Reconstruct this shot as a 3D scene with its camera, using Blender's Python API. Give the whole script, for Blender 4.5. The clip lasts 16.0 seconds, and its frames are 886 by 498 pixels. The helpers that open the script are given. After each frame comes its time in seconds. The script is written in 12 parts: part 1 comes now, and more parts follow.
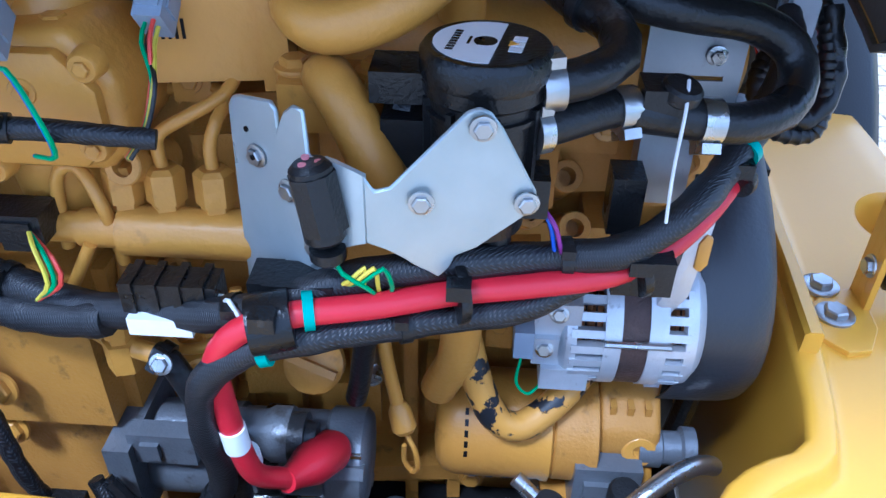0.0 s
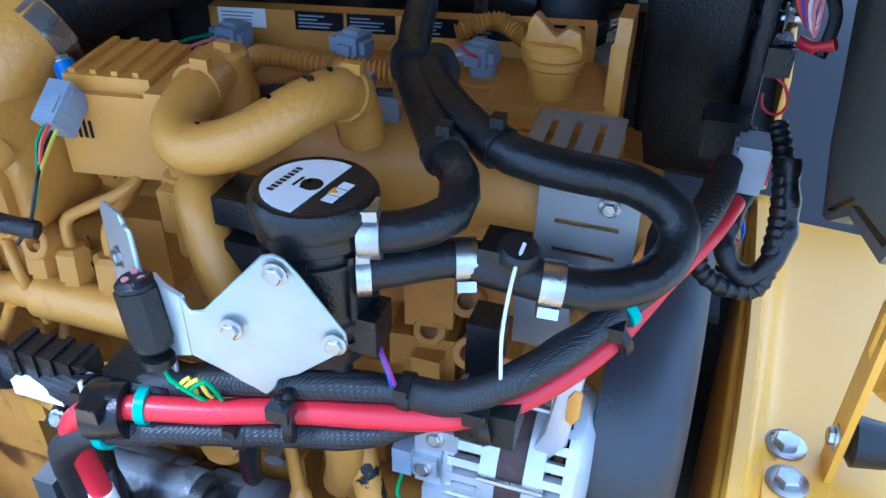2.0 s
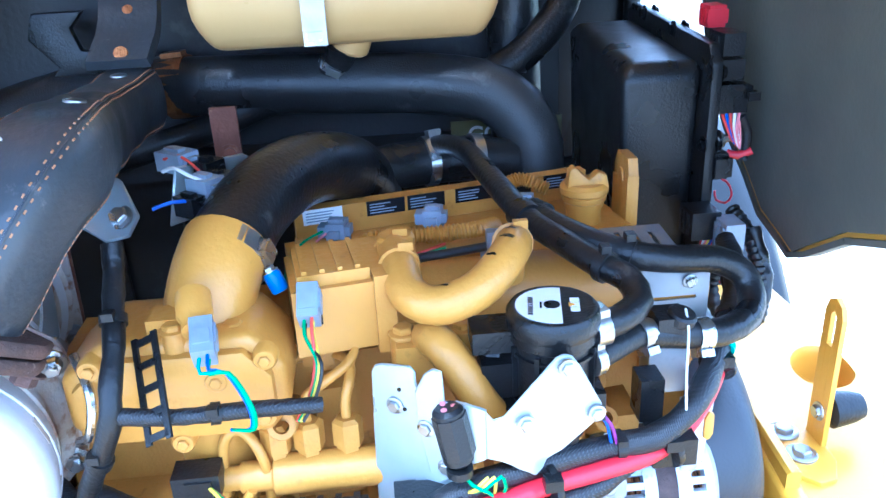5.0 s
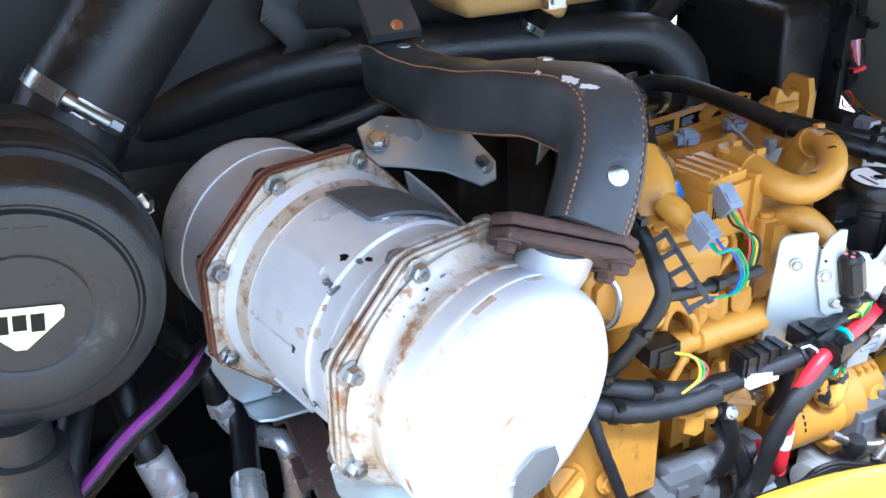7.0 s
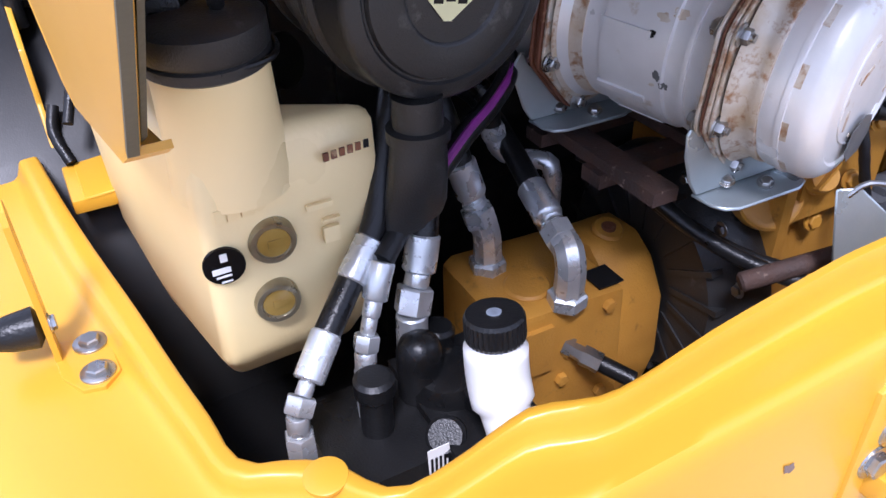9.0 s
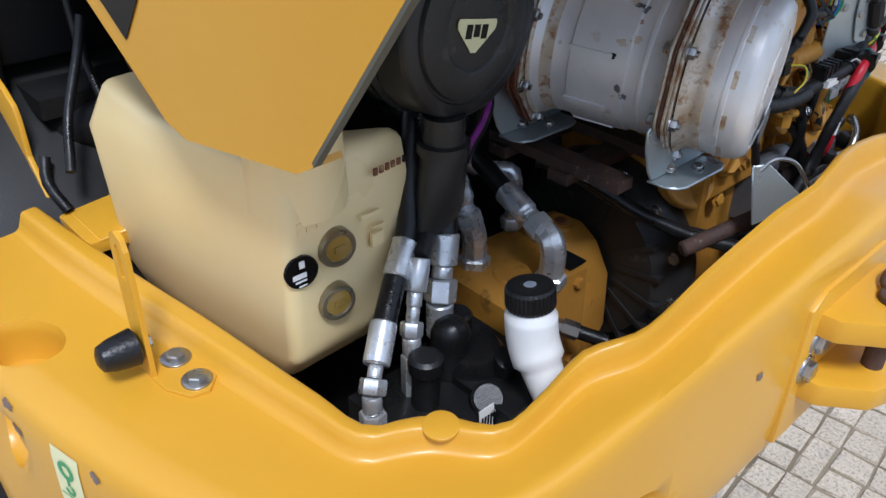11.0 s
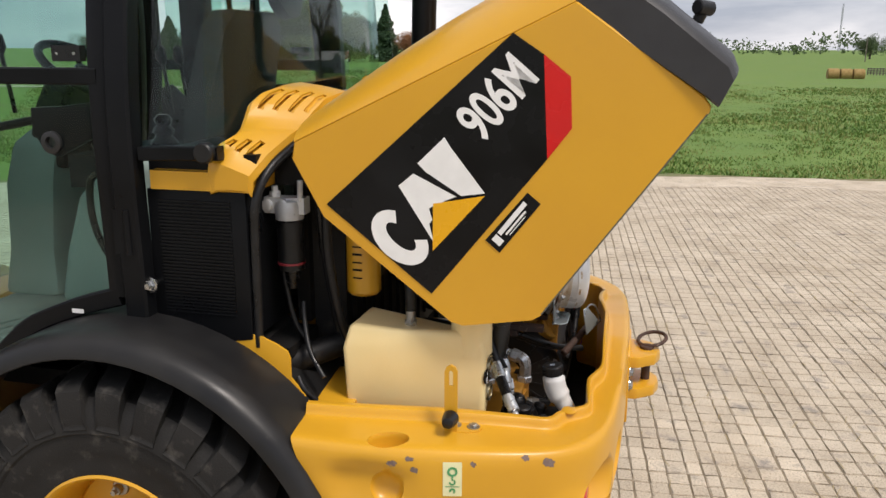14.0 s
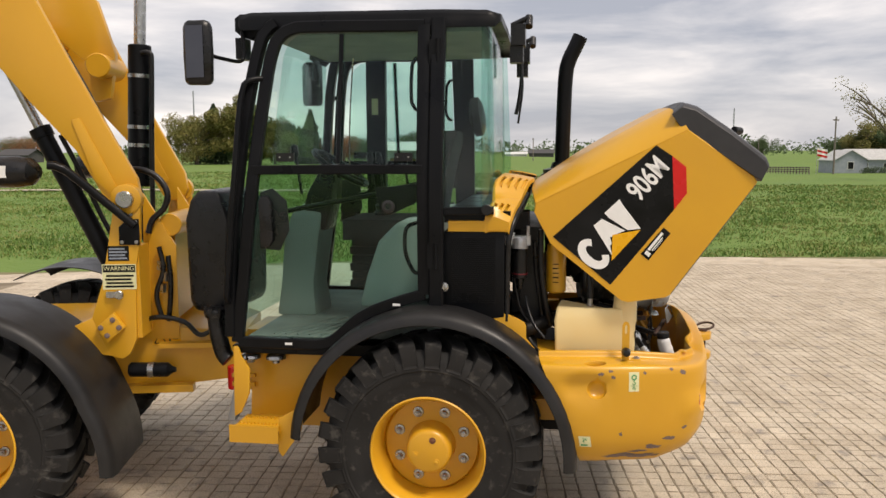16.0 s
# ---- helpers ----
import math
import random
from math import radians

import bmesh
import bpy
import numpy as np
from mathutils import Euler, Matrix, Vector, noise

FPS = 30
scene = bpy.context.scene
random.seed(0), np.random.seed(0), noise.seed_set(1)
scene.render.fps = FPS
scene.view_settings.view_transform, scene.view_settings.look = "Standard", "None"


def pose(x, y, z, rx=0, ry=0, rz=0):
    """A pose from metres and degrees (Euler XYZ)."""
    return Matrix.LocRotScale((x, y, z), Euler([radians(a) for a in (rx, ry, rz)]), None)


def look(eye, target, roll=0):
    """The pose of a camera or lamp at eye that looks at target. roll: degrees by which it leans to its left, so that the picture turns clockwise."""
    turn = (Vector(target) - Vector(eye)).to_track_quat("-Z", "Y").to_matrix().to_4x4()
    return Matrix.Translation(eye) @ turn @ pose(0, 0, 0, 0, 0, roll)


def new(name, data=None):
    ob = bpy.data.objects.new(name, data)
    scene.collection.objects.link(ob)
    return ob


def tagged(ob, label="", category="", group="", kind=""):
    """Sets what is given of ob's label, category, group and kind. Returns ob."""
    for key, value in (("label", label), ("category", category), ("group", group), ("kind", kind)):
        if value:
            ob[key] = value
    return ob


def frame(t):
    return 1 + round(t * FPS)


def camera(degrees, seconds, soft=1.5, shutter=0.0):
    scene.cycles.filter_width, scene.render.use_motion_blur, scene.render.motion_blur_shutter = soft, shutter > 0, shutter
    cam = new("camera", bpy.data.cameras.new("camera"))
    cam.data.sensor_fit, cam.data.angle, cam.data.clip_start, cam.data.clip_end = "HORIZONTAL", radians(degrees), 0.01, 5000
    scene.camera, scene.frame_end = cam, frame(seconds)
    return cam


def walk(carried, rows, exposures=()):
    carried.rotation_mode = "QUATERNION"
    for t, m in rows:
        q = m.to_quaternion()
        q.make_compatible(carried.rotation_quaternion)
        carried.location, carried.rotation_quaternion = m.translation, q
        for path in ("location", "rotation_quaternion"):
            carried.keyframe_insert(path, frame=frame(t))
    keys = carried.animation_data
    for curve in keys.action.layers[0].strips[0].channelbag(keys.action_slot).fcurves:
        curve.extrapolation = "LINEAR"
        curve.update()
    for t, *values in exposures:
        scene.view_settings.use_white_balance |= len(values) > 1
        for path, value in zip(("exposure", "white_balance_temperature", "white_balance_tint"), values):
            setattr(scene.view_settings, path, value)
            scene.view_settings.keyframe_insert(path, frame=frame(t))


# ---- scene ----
cam = camera(57.5, 16.0)
PATH = [
    (0, (1.4708, 0.4626, 1.3992), (-0.1497, 0.3849, 0.2297), 1.28),
    (0.5, (1.4468, 0.5755, 1.3884), (-0.0888, 0.2577, 0.1471), 2.40),
    (1, (1.4373, 0.6511, 1.4008), (-0.0493, 0.2076, 0.1384), 2.77),
    (1.5, (1.4199, 0.6622, 1.4248), (-0.0807, 0.1844, 0.1919), 2.20),
    (2, (1.4044, 0.6418, 1.4595), (-0.1681, 0.1487, 0.3262), 1.19),
    (2.5, (1.3855, 0.6330, 1.4929), (-0.2840, 0.1312, 0.5126), -0.26),
    (3, (1.3763, 0.6072, 1.5245), (-0.3599, 0.1638, 0.6363), -0.94),
    (3.2, (1.3798, 0.5924, 1.5218), (-0.3919, 0.1915, 0.6849), -1.12),
    (5.3, (1.6062, 0.2725, 1.5276), (-0.1997, 0.5072, 0.7007), -2.80),
    (5.5, (1.5941, 0.2180, 1.5432), (-0.1953, 0.5152, 0.7009), -2.79),
    (6, (1.5601, 0.0386, 1.5751), (-0.1787, 0.5240, 0.7143), -3.85),
    (6.5, (1.5689, -0.1083, 1.5956), (-0.1137, 0.5153, 0.7124), -3.38),
    (7, (1.6081, -0.2637, 1.5778), (-0.0394, 0.4298, 0.6807), -3.17),
    (7.5, (1.6645, -0.4168, 1.5648), (0.0428, 0.2965, 0.6367), -3.27),
    (8, (1.6407, -0.5415, 1.5317), (0.0543, 0.1706, 0.5435), -2.31),
    (8.5, (1.6086, -0.6441, 1.4919), (0.0868, 0.0627, 0.4035), -2.37),
    (8.7, (1.6049, -0.6763, 1.4820), (0.1147, 0.0428, 0.3585), -2.27),
    (10.8, (1.5643, -0.9122, 1.5484), (0.3171, 0.1826, 0.4321), 1.51),
    (11, (1.5933, -0.9955, 1.5296), (0.3613, 0.1634, 0.4624), 0.86),
    (11.5, (1.6341, -1.1930, 1.5469), (0.5004, 0.0819, 0.5032), 0.28),
    (12, (1.5523, -1.4889, 1.5566), (0.6185, -0.0757, 0.4932), 0.36),
    (12.5, (1.5054, -1.7229, 1.6621), (0.7602, -0.2115, 0.5849), 1.20),
    (13, (1.4935, -1.9661, 1.7696), (0.8452, -0.3028, 0.8679), 1.16),
    (13.5, (1.4557, -2.2196, 1.8610), (0.8699, -0.4208, 1.2122), 0.69),
    (14, (1.3035, -2.5835, 1.8789), (0.8495, -0.6962, 1.3973), 0.13),
    (14.5, (1.1687, -3.0285, 1.8631), (0.7944, -1.1029, 1.4736), 0.51),
    (15, (0.9899, -3.5066, 1.8763), (0.6496, -1.5643, 1.5421), 0.58),
    (15.5, (0.7405, -3.9476, 1.9055), (0.4398, -1.9926, 1.6093), 0.25),
    (16, (0.5507, -4.4318, 1.8923), (0.2836, -2.4644, 1.6512), -0.18),
]
walk(cam, [(t, look(eye, target, roll)) for t, eye, target, roll in PATH], [(0.0, 1.8, 4280, 12), (1.0, 1.9, 4150, 10), (2.0, 2.35, 4150, 6), (3.0, 3.6, 3750, 8), (5.5, 3.3, 4350, 6), (6.0, 3.1, 4850, 8), (7.0, 2.95, 5050, 8), (8.0, 2.15, 5300, 18), (8.7, 1.6, 5400, 25), (11.0, 0.65, 5500, 12), (12.0, 0.32, 5600, 9), (12.7, 0.4, 5700, 9), (13.5, 0.65, 6000, 9), (14.0, 0.55, 6800, 14), (16.0, 0.55, 7400, 15)])

# ---- sky, sun ----
world = bpy.data.worlds.new("overcast_sky")
scene.world = world
world.use_nodes = True
wn, wl = world.node_tree.nodes, world.node_tree.links
wn.clear()
w_out, w_bg = wn.new("ShaderNodeOutputWorld"), wn.new("ShaderNodeBackground")
w_sky = wn.new("ShaderNodeTexSky")
w_sky.sky_type, w_sky.sun_disc = "NISHITA", False
w_sky.sun_elevation, w_sky.sun_rotation = radians(58), radians(122)
w_co, w_map, w_noise = wn.new("ShaderNodeTexCoord"), wn.new("ShaderNodeMapping"), wn.new("ShaderNodeTexNoise")
w_map.inputs["Scale"].default_value = (1.6, 1.6, 9.0)
w_noise.inputs["Scale"].default_value, w_noise.inputs["Detail"].default_value = 1.7, 7
w_noise.inputs["Roughness"].default_value, w_noise.inputs["Distortion"].default_value = 0.55, 0.3
w_ramp = wn.new("ShaderNodeValToRGB")
w_ramp.color_ramp.elements[0].position, w_ramp.color_ramp.elements[0].color = 0.36, (2.9, 3.3, 4.1, 1)
w_ramp.color_ramp.elements[1].position, w_ramp.color_ramp.elements[1].color = 0.72, (8.6, 8.6, 8.8, 1)
mid = w_ramp.color_ramp.elements.new(0.52)
mid.color = (4.9, 5.2, 5.8, 1)
w_mix = wn.new("ShaderNodeMix")
w_mix.data_type = "RGBA"
w_mix.inputs["Factor"].default_value = 0.88
wl.new(w_co.outputs["Generated"], w_map.inputs["Vector"])
wl.new(w_map.outputs["Vector"], w_noise.inputs["Vector"])
wl.new(w_noise.outputs["Fac"], w_ramp.inputs["Fac"])
wl.new(w_sky.outputs["Color"], w_mix.inputs["A"])
wl.new(w_ramp.outputs["Color"], w_mix.inputs["B"])
wl.new(w_mix.outputs["Result"], w_bg.inputs["Color"])
w_bg.inputs["Strength"].default_value = 0.10
wl.new(w_bg.outputs["Background"], w_out.inputs["Surface"])

sun_data = bpy.data.lights.new("sun", "SUN")
sun_data.energy, sun_data.angle, sun_data.color = 2.0, radians(14), (1.0, 0.96, 0.9)
sun = new("sun", sun_data)
sun.matrix_world = look((3.3, -1.5, 6.0), (0.6, 0.2, 0.9))


# ---- material helpers ----
def shade(name, a, b=None, rough=0.5, metal=0.0, scale=6.0, fine=140.0, bump=0.15, dirt=None, dirt_amount=0.5, rvar=0.12, coat=0.0, spec=0.5, per_piece=0.0, trans=0.0, ior=1.45, alpha=1.0, dist=0.002, grit=0.0):
    """Two-scale procedural surface: broad tone a to b, fine grain in relief and gloss, optional dirt patches."""
    m = bpy.data.materials.new(name)
    m.use_nodes = True
    n, l = m.node_tree.nodes, m.node_tree.links
    p = n["Principled BSDF"]
    b = b or tuple(c * 0.78 for c in a)
    co = n.new("ShaderNodeTexCoord")
    broad, small = n.new("ShaderNodeTexNoise"), n.new("ShaderNodeTexNoise")
    broad.inputs["Scale"].default_value, broad.inputs["Detail"].default_value = scale, 5
    small.inputs["Scale"].default_value, small.inputs["Detail"].default_value = fine, 3
    for t in (broad, small):
        l.new(co.outputs["Object"], t.inputs["Vector"])
    ramp = n.new("ShaderNodeValToRGB")
    ramp.color_ramp.elements[0].position, ramp.color_ramp.elements[1].position = 0.35, 0.68
    ramp.color_ramp.elements[0].color, ramp.color_ramp.elements[1].color = (*a, 1), (*b, 1)
    l.new(broad.outputs["Fac"], ramp.inputs["Fac"])
    colour = ramp.outputs["Color"]
    if dirt:
        spots, cut, mix = n.new("ShaderNodeTexNoise"), n.new("ShaderNodeValToRGB"), n.new("ShaderNodeMix")
        spots.inputs["Scale"].default_value, spots.inputs["Detail"].default_value, spots.inputs["Roughness"].default_value = scale * 2.3, 8, 0.65
        l.new(co.outputs["Object"], spots.inputs["Vector"])
        cut.color_ramp.elements[0].position, cut.color_ramp.elements[1].position = 0.66 - 0.25 * dirt_amount, 0.76 - 0.2 * dirt_amount
        l.new(spots.outputs["Fac"], cut.inputs["Fac"])
        mix.data_type = "RGBA"
        l.new(cut.outputs["Color"], mix.inputs["Factor"])
        l.new(colour, mix.inputs["A"])
        mix.inputs["B"].default_value = (*dirt, 1)
        colour = mix.outputs["Result"]
    if grit:
        stones, gcut, gmix = n.new("ShaderNodeTexNoise"), n.new("ShaderNodeValToRGB"), n.new("ShaderNodeMix")
        stones.inputs["Scale"].default_value, stones.inputs["Detail"].default_value, stones.inputs["Roughness"].default_value = 120, 4, 0.75
        l.new(co.outputs["Object"], stones.inputs["Vector"])
        gcut.color_ramp.elements[0].position, gcut.color_ramp.elements[0].color = 0.34, (0.32, 0.30, 0.27, 1)
        gcut.color_ramp.elements[1].position, gcut.color_ramp.elements[1].color = 0.66, (1.35, 1.33, 1.28, 1)
        gm = gcut.color_ramp.elements.new(0.47)
        gm.color = (1, 1, 1, 1)
        l.new(stones.outputs["Fac"], gcut.inputs["Fac"])
        gmix.data_type, gmix.blend_type = "RGBA", "MULTIPLY"
        gmix.inputs["Factor"].default_value = grit
        l.new(colour, gmix.inputs["A"])
        l.new(gcut.outputs["Color"], gmix.inputs["B"])
        colour = gmix.outputs["Result"]
    if per_piece:
        info, hsv, rng = n.new("ShaderNodeObjectInfo"), n.new("ShaderNodeHueSaturation"), n.new("ShaderNodeMapRange")
        l.new(info.outputs["Random"], rng.inputs["Value"])
        rng.inputs["To Min"].default_value, rng.inputs["To Max"].default_value = 1 - per_piece, 1 + per_piece
        l.new(rng.outputs["Result"], hsv.inputs["Value"])
        l.new(colour, hsv.inputs["Color"])
        colour = hsv.outputs["Color"]
    l.new(colour, p.inputs["Base Color"])
    gloss = n.new("ShaderNodeMapRange")
    l.new(broad.outputs["Fac"], gloss.inputs["Value"])
    gloss.inputs["From Min"].default_value, gloss.inputs["From Max"].default_value = 0.3, 0.7
    gloss.inputs["To Min"].default_value, gloss.inputs["To Max"].default_value = max(0.02, rough - rvar), min(1, rough + rvar)
    l.new(gloss.outputs["Result"], p.inputs["Roughness"])
    if bump:
        bu = n.new("ShaderNodeBump")
        bu.inputs["Strength"].default_value, bu.inputs["Distance"].default_value = bump, dist
        l.new(small.outputs["Fac"], bu.inputs["Height"])
        l.new(bu.outputs["Normal"], p.inputs["Normal"])
    p.inputs["Metallic"].default_value, p.inputs["Specular IOR Level"].default_value = metal, spec
    p.inputs["Coat Weight"].default_value, p.inputs["Coat Roughness"].default_value = coat, 0.22
    p.inputs["Transmission Weight"].default_value, p.inputs["IOR"].default_value, p.inputs["Alpha"].default_value = trans, ior, alpha
    return m


def glass(name, tint, rough=0.0):
    """A thin pane: mostly clear tint, with a mirror gloss that grows at grazing angles."""
    m = bpy.data.materials.new(name)
    m.use_nodes = True
    n, l = m.node_tree.nodes, m.node_tree.links
    n.clear()
    out, clear, gloss, mix, rim, power, floor_ = (n.new("ShaderNode" + k) for k in ("OutputMaterial", "BsdfTransparent", "BsdfGlossy", "MixShader", "LayerWeight", "Math", "Math"))
    clear.inputs["Color"].default_value, gloss.inputs["Roughness"].default_value = (*tint, 1), rough
    rim.inputs["Blend"].default_value = 0.5
    power.operation, floor_.operation = "POWER", "MULTIPLY_ADD"
    power.inputs[1].default_value = 5.0
    floor_.inputs[1].default_value, floor_.inputs[2].default_value = 0.75, 0.02
    l.new(rim.outputs["Facing"], power.inputs[0])
    l.new(power.outputs["Value"], floor_.inputs[0])
    l.new(floor_.outputs["Value"], mix.inputs["Fac"])
    l.new(clear.outputs["BSDF"], mix.inputs[1])
    l.new(gloss.outputs["BSDF"], mix.inputs[2])
    l.new(mix.outputs["Shader"], out.inputs["Surface"])
    return m


# ---- materials ----
YELLOW = shade("yellow_paint", (0.66, 0.345, 0.022), (0.60, 0.30, 0.018), 0.36, scale=1.5, fine=260, bump=0.03, coat=0.25, rvar=0.08)
# orange-brown patches on both enamels: grime, plus crevice shade put into the colour
ENGINE_YELLOW = shade("engine_enamel", (0.54, 0.265, 0.034), (0.45, 0.213, 0.027), 0.42, scale=9, fine=170, bump=0.35, rvar=0.1, dirt=(0.26, 0.12, 0.02), dirt_amount=0.15, coat=0.1)
CAST_YELLOW = shade("cast_enamel", (0.50, 0.24, 0.032), (0.40, 0.187, 0.025), 0.5, scale=12, fine=320, bump=0.4, rvar=0.1, dirt=(0.2, 0.1, 0.02), dirt_amount=0.25)
BLACK_PAINT = shade("black_paint", (0.0045, 0.005, 0.006), (0.007, 0.0075, 0.0085), 0.36, spec=0.17, scale=5, fine=220, bump=0.15)
BLACK_PLASTIC = shade("black_plastic", (0.006, 0.0062, 0.0066), (0.012, 0.012, 0.0125), 0.32, spec=0.42, scale=14, fine=420, bump=0.3, dirt=(0.035, 0.033, 0.03), dirt_amount=0.1)
DARK = shade("dark_steel", (0.005, 0.005, 0.0055), (0.011, 0.0105, 0.010), 0.6, spec=0.3, scale=7, fine=150, bump=0.3, dirt=(0.025, 0.022, 0.018), dirt_amount=0.25)
RUBBER = shade("hose_rubber", (0.006, 0.006, 0.0064), (0.012, 0.012, 0.0125), 0.34, spec=0.42, scale=17, fine=260, bump=0.35, dirt=(0.05, 0.049, 0.047), dirt_amount=0.13)
TYRE = shade("tyre_rubber", (0.014, 0.0138, 0.0135), (0.024, 0.0232, 0.022), 0.7, spec=0.26, scale=7, fine=200, bump=0.6, dirt=(0.06, 0.056, 0.05), dirt_amount=0.42)
FENDER = shade("fender_plastic", (0.012, 0.012, 0.0125), (0.020, 0.0195, 0.019), 0.42, spec=0.36, scale=6, fine=420, bump=0.10, dirt=(0.035, 0.033, 0.03), dirt_amount=0.12)
ZINC = shade("zinc_plate", (0.49, 0.54, 0.55), (0.38, 0.43, 0.44), 0.36, metal=0.6, scale=11, fine=300, bump=0.08)
STEEL = shade("bright_steel", (0.48, 0.48, 0.47), (0.35, 0.35, 0.345), 0.3, metal=0.95, scale=30, fine=300, bump=0.15)
ALU = shade("cast_aluminium", (0.62, 0.63, 0.64), (0.48, 0.49, 0.50), 0.45, metal=0.55, scale=20, fine=420, bump=0.2, dirt=(0.25, 0.24, 0.22), dirt_amount=0.2)
SHELL = shade("aluminised_steel", (0.71, 0.715, 0.72), (0.59, 0.595, 0.60), 0.38, metal=0.25, scale=11, fine=260, bump=0.12, dirt=(0.46, 0.39, 0.30), dirt_amount=0.16)
RUST = shade("rusty_iron", (0.20, 0.075, 0.035), (0.10, 0.045, 0.03), 0.8, scale=25, fine=200, bump=0.8, dirt=(0.42, 0.30, 0.17), dirt_amount=0.3)
RUST_RIM = shade("heat_stained_flange", (0.60, 0.57, 0.51), (0.46, 0.36, 0.24), 0.5, metal=0.25, scale=26, fine=200, bump=0.4, dirt=(0.30, 0.165, 0.08), dirt_amount=0.58)
BROWN_RUST = shade("red_brown_rust", (0.17, 0.062, 0.032), (0.11, 0.042, 0.025), 0.72, scale=22, fine=220, bump=0.6, dirt=(0.36, 0.22, 0.12), dirt_amount=0.25)
IRON = shade("brown_iron", (0.06, 0.04, 0.034), (0.10, 0.055, 0.04), 0.75, metal=0.2, scale=30, fine=220, bump=0.7, dirt=(0.32, 0.24, 0.18), dirt_amount=0.15)
TANK = shade("milky_plastic", (0.85, 0.69, 0.37), (0.80, 0.61, 0.27), 0.38, scale=2.2, fine=160, bump=0.12)
COOLANT = shade("amber_plastic", (0.68, 0.44, 0.16), (0.60, 0.36, 0.11), 0.35, scale=4, fine=160, bump=0.08)
WHITE_PLASTIC = shade("white_plastic", (0.82, 0.82, 0.80), (0.72, 0.72, 0.70), 0.42, scale=9, fine=200, bump=0.1)
RED_CABLE = shade("red_rubber", (0.52, 0.016, 0.03), (0.42, 0.012, 0.024), 0.38, scale=14, fine=260, bump=0.1)
# dusty black plastic, its base lifted to stand in for soft sky light
HOUSING = shade("lightened_dusty_plastic", (0.016, 0.016, 0.0165), (0.026, 0.026, 0.026), 0.36, spec=0.5, scale=9, fine=420, bump=0.3, dirt=(0.075, 0.073, 0.07), dirt_amount=0.2)
LOOM = bpy.data.materials.new("braided_sleeve")
LOOM.use_nodes = True
kn, kl = LOOM.node_tree.nodes, LOOM.node_tree.links
kco, kmul, kramp, kbump = kn.new("ShaderNodeTexCoord"), kn.new("ShaderNodeMath"), kn.new("ShaderNodeValToRGB"), kn.new("ShaderNodeBump")
kmul.operation = "MULTIPLY"
for slot, turn in ((0, (0.0, 0.0, 0.0)), (1, (1.7, 0.0, 1.2))):
    kmap, kwave = kn.new("ShaderNodeMapping"), kn.new("ShaderNodeTexWave")
    kmap.inputs["Rotation"].default_value = turn
    kwave.bands_direction = "DIAGONAL"
    kwave.inputs["Scale"].default_value, kwave.inputs["Distortion"].default_value = 330, 0.8
    kl.new(kco.outputs["Object"], kmap.inputs["Vector"])
    kl.new(kmap.outputs["Vector"], kwave.inputs["Vector"])
    kl.new(kwave.outputs["Fac"], kmul.inputs[slot])
kramp.color_ramp.elements[0].position, kramp.color_ramp.elements[0].color = 0.1, (0.004, 0.004, 0.005, 1)
kramp.color_ramp.elements[1].position, kramp.color_ramp.elements[1].color = 0.85, (0.030, 0.031, 0.035, 1)
kl.new(kmul.outputs["Value"], kramp.inputs["Fac"])
kl.new(kramp.outputs["Color"], kn["Principled BSDF"].inputs["Base Color"])
kbump.inputs["Strength"].default_value, kbump.inputs["Distance"].default_value = 0.6, 0.0006
kl.new(kmul.outputs["Value"], kbump.inputs["Height"])
kl.new(kbump.outputs["Normal"], kn["Principled BSDF"].inputs["Normal"])
kn["Principled BSDF"].inputs["Roughness"].default_value = 0.45
SLEEVE = shade("leather_sleeve", (0.050, 0.054, 0.059), (0.028, 0.031, 0.035), 0.44, scale=10, fine=150, bump=0.3, dirt=(0.16, 0.15, 0.14), dirt_amount=0.15)
WHITE_MARK = shade("white_print", (0.82, 0.82, 0.80), (0.76, 0.76, 0.74), 0.5, scale=20, fine=200, bump=0.02)
BLACK_MARK = shade("black_film", (0.005, 0.005, 0.0055), (0.009, 0.009, 0.0095), 0.28, spec=0.22, scale=6, fine=200, bump=0.02)
RED_MARK = shade("red_film", (0.62, 0.012, 0.012), (0.56, 0.01, 0.01), 0.3, scale=6, fine=200, bump=0.02)
YELLOW_MARK = shade("yellow_film", (0.80, 0.40, 0.01), (0.76, 0.38, 0.01), 0.3, scale=6, fine=200, bump=0.02)
CREAM_MARK = shade("cream_label", (0.74, 0.72, 0.42), (0.68, 0.66, 0.38), 0.45, scale=20, fine=200, bump=0.03)
GREY_PLUG = shade("grey_connector", (0.27, 0.31, 0.37), (0.20, 0.23, 0.28), 0.5, scale=30, fine=300, bump=0.1)
SHEET = shade("grey_sheet_metal", (0.36, 0.38, 0.40), (0.28, 0.30, 0.32), 0.42, metal=0.6, scale=9, fine=260, bump=0.1, dirt=(0.22, 0.21, 0.2), dirt_amount=0.2)
CAB_GLASS = glass("tinted_cab_glass", (0.80, 0.91, 0.88))
LAMP_RED = shade("red_lens", (0.55, 0.02, 0.015), (0.45, 0.012, 0.01), 0.15, scale=30, fine=90, bump=0.3, coat=0.6)


# ---- mesh helpers ----
def V(p):
    return Vector(p)


def thing(name, base, label, category, group="", kind=""):
    ob = new(name)
    ob.empty_display_size = 0.05
    ob.location = base
    return tagged(ob, label, category, group, kind)


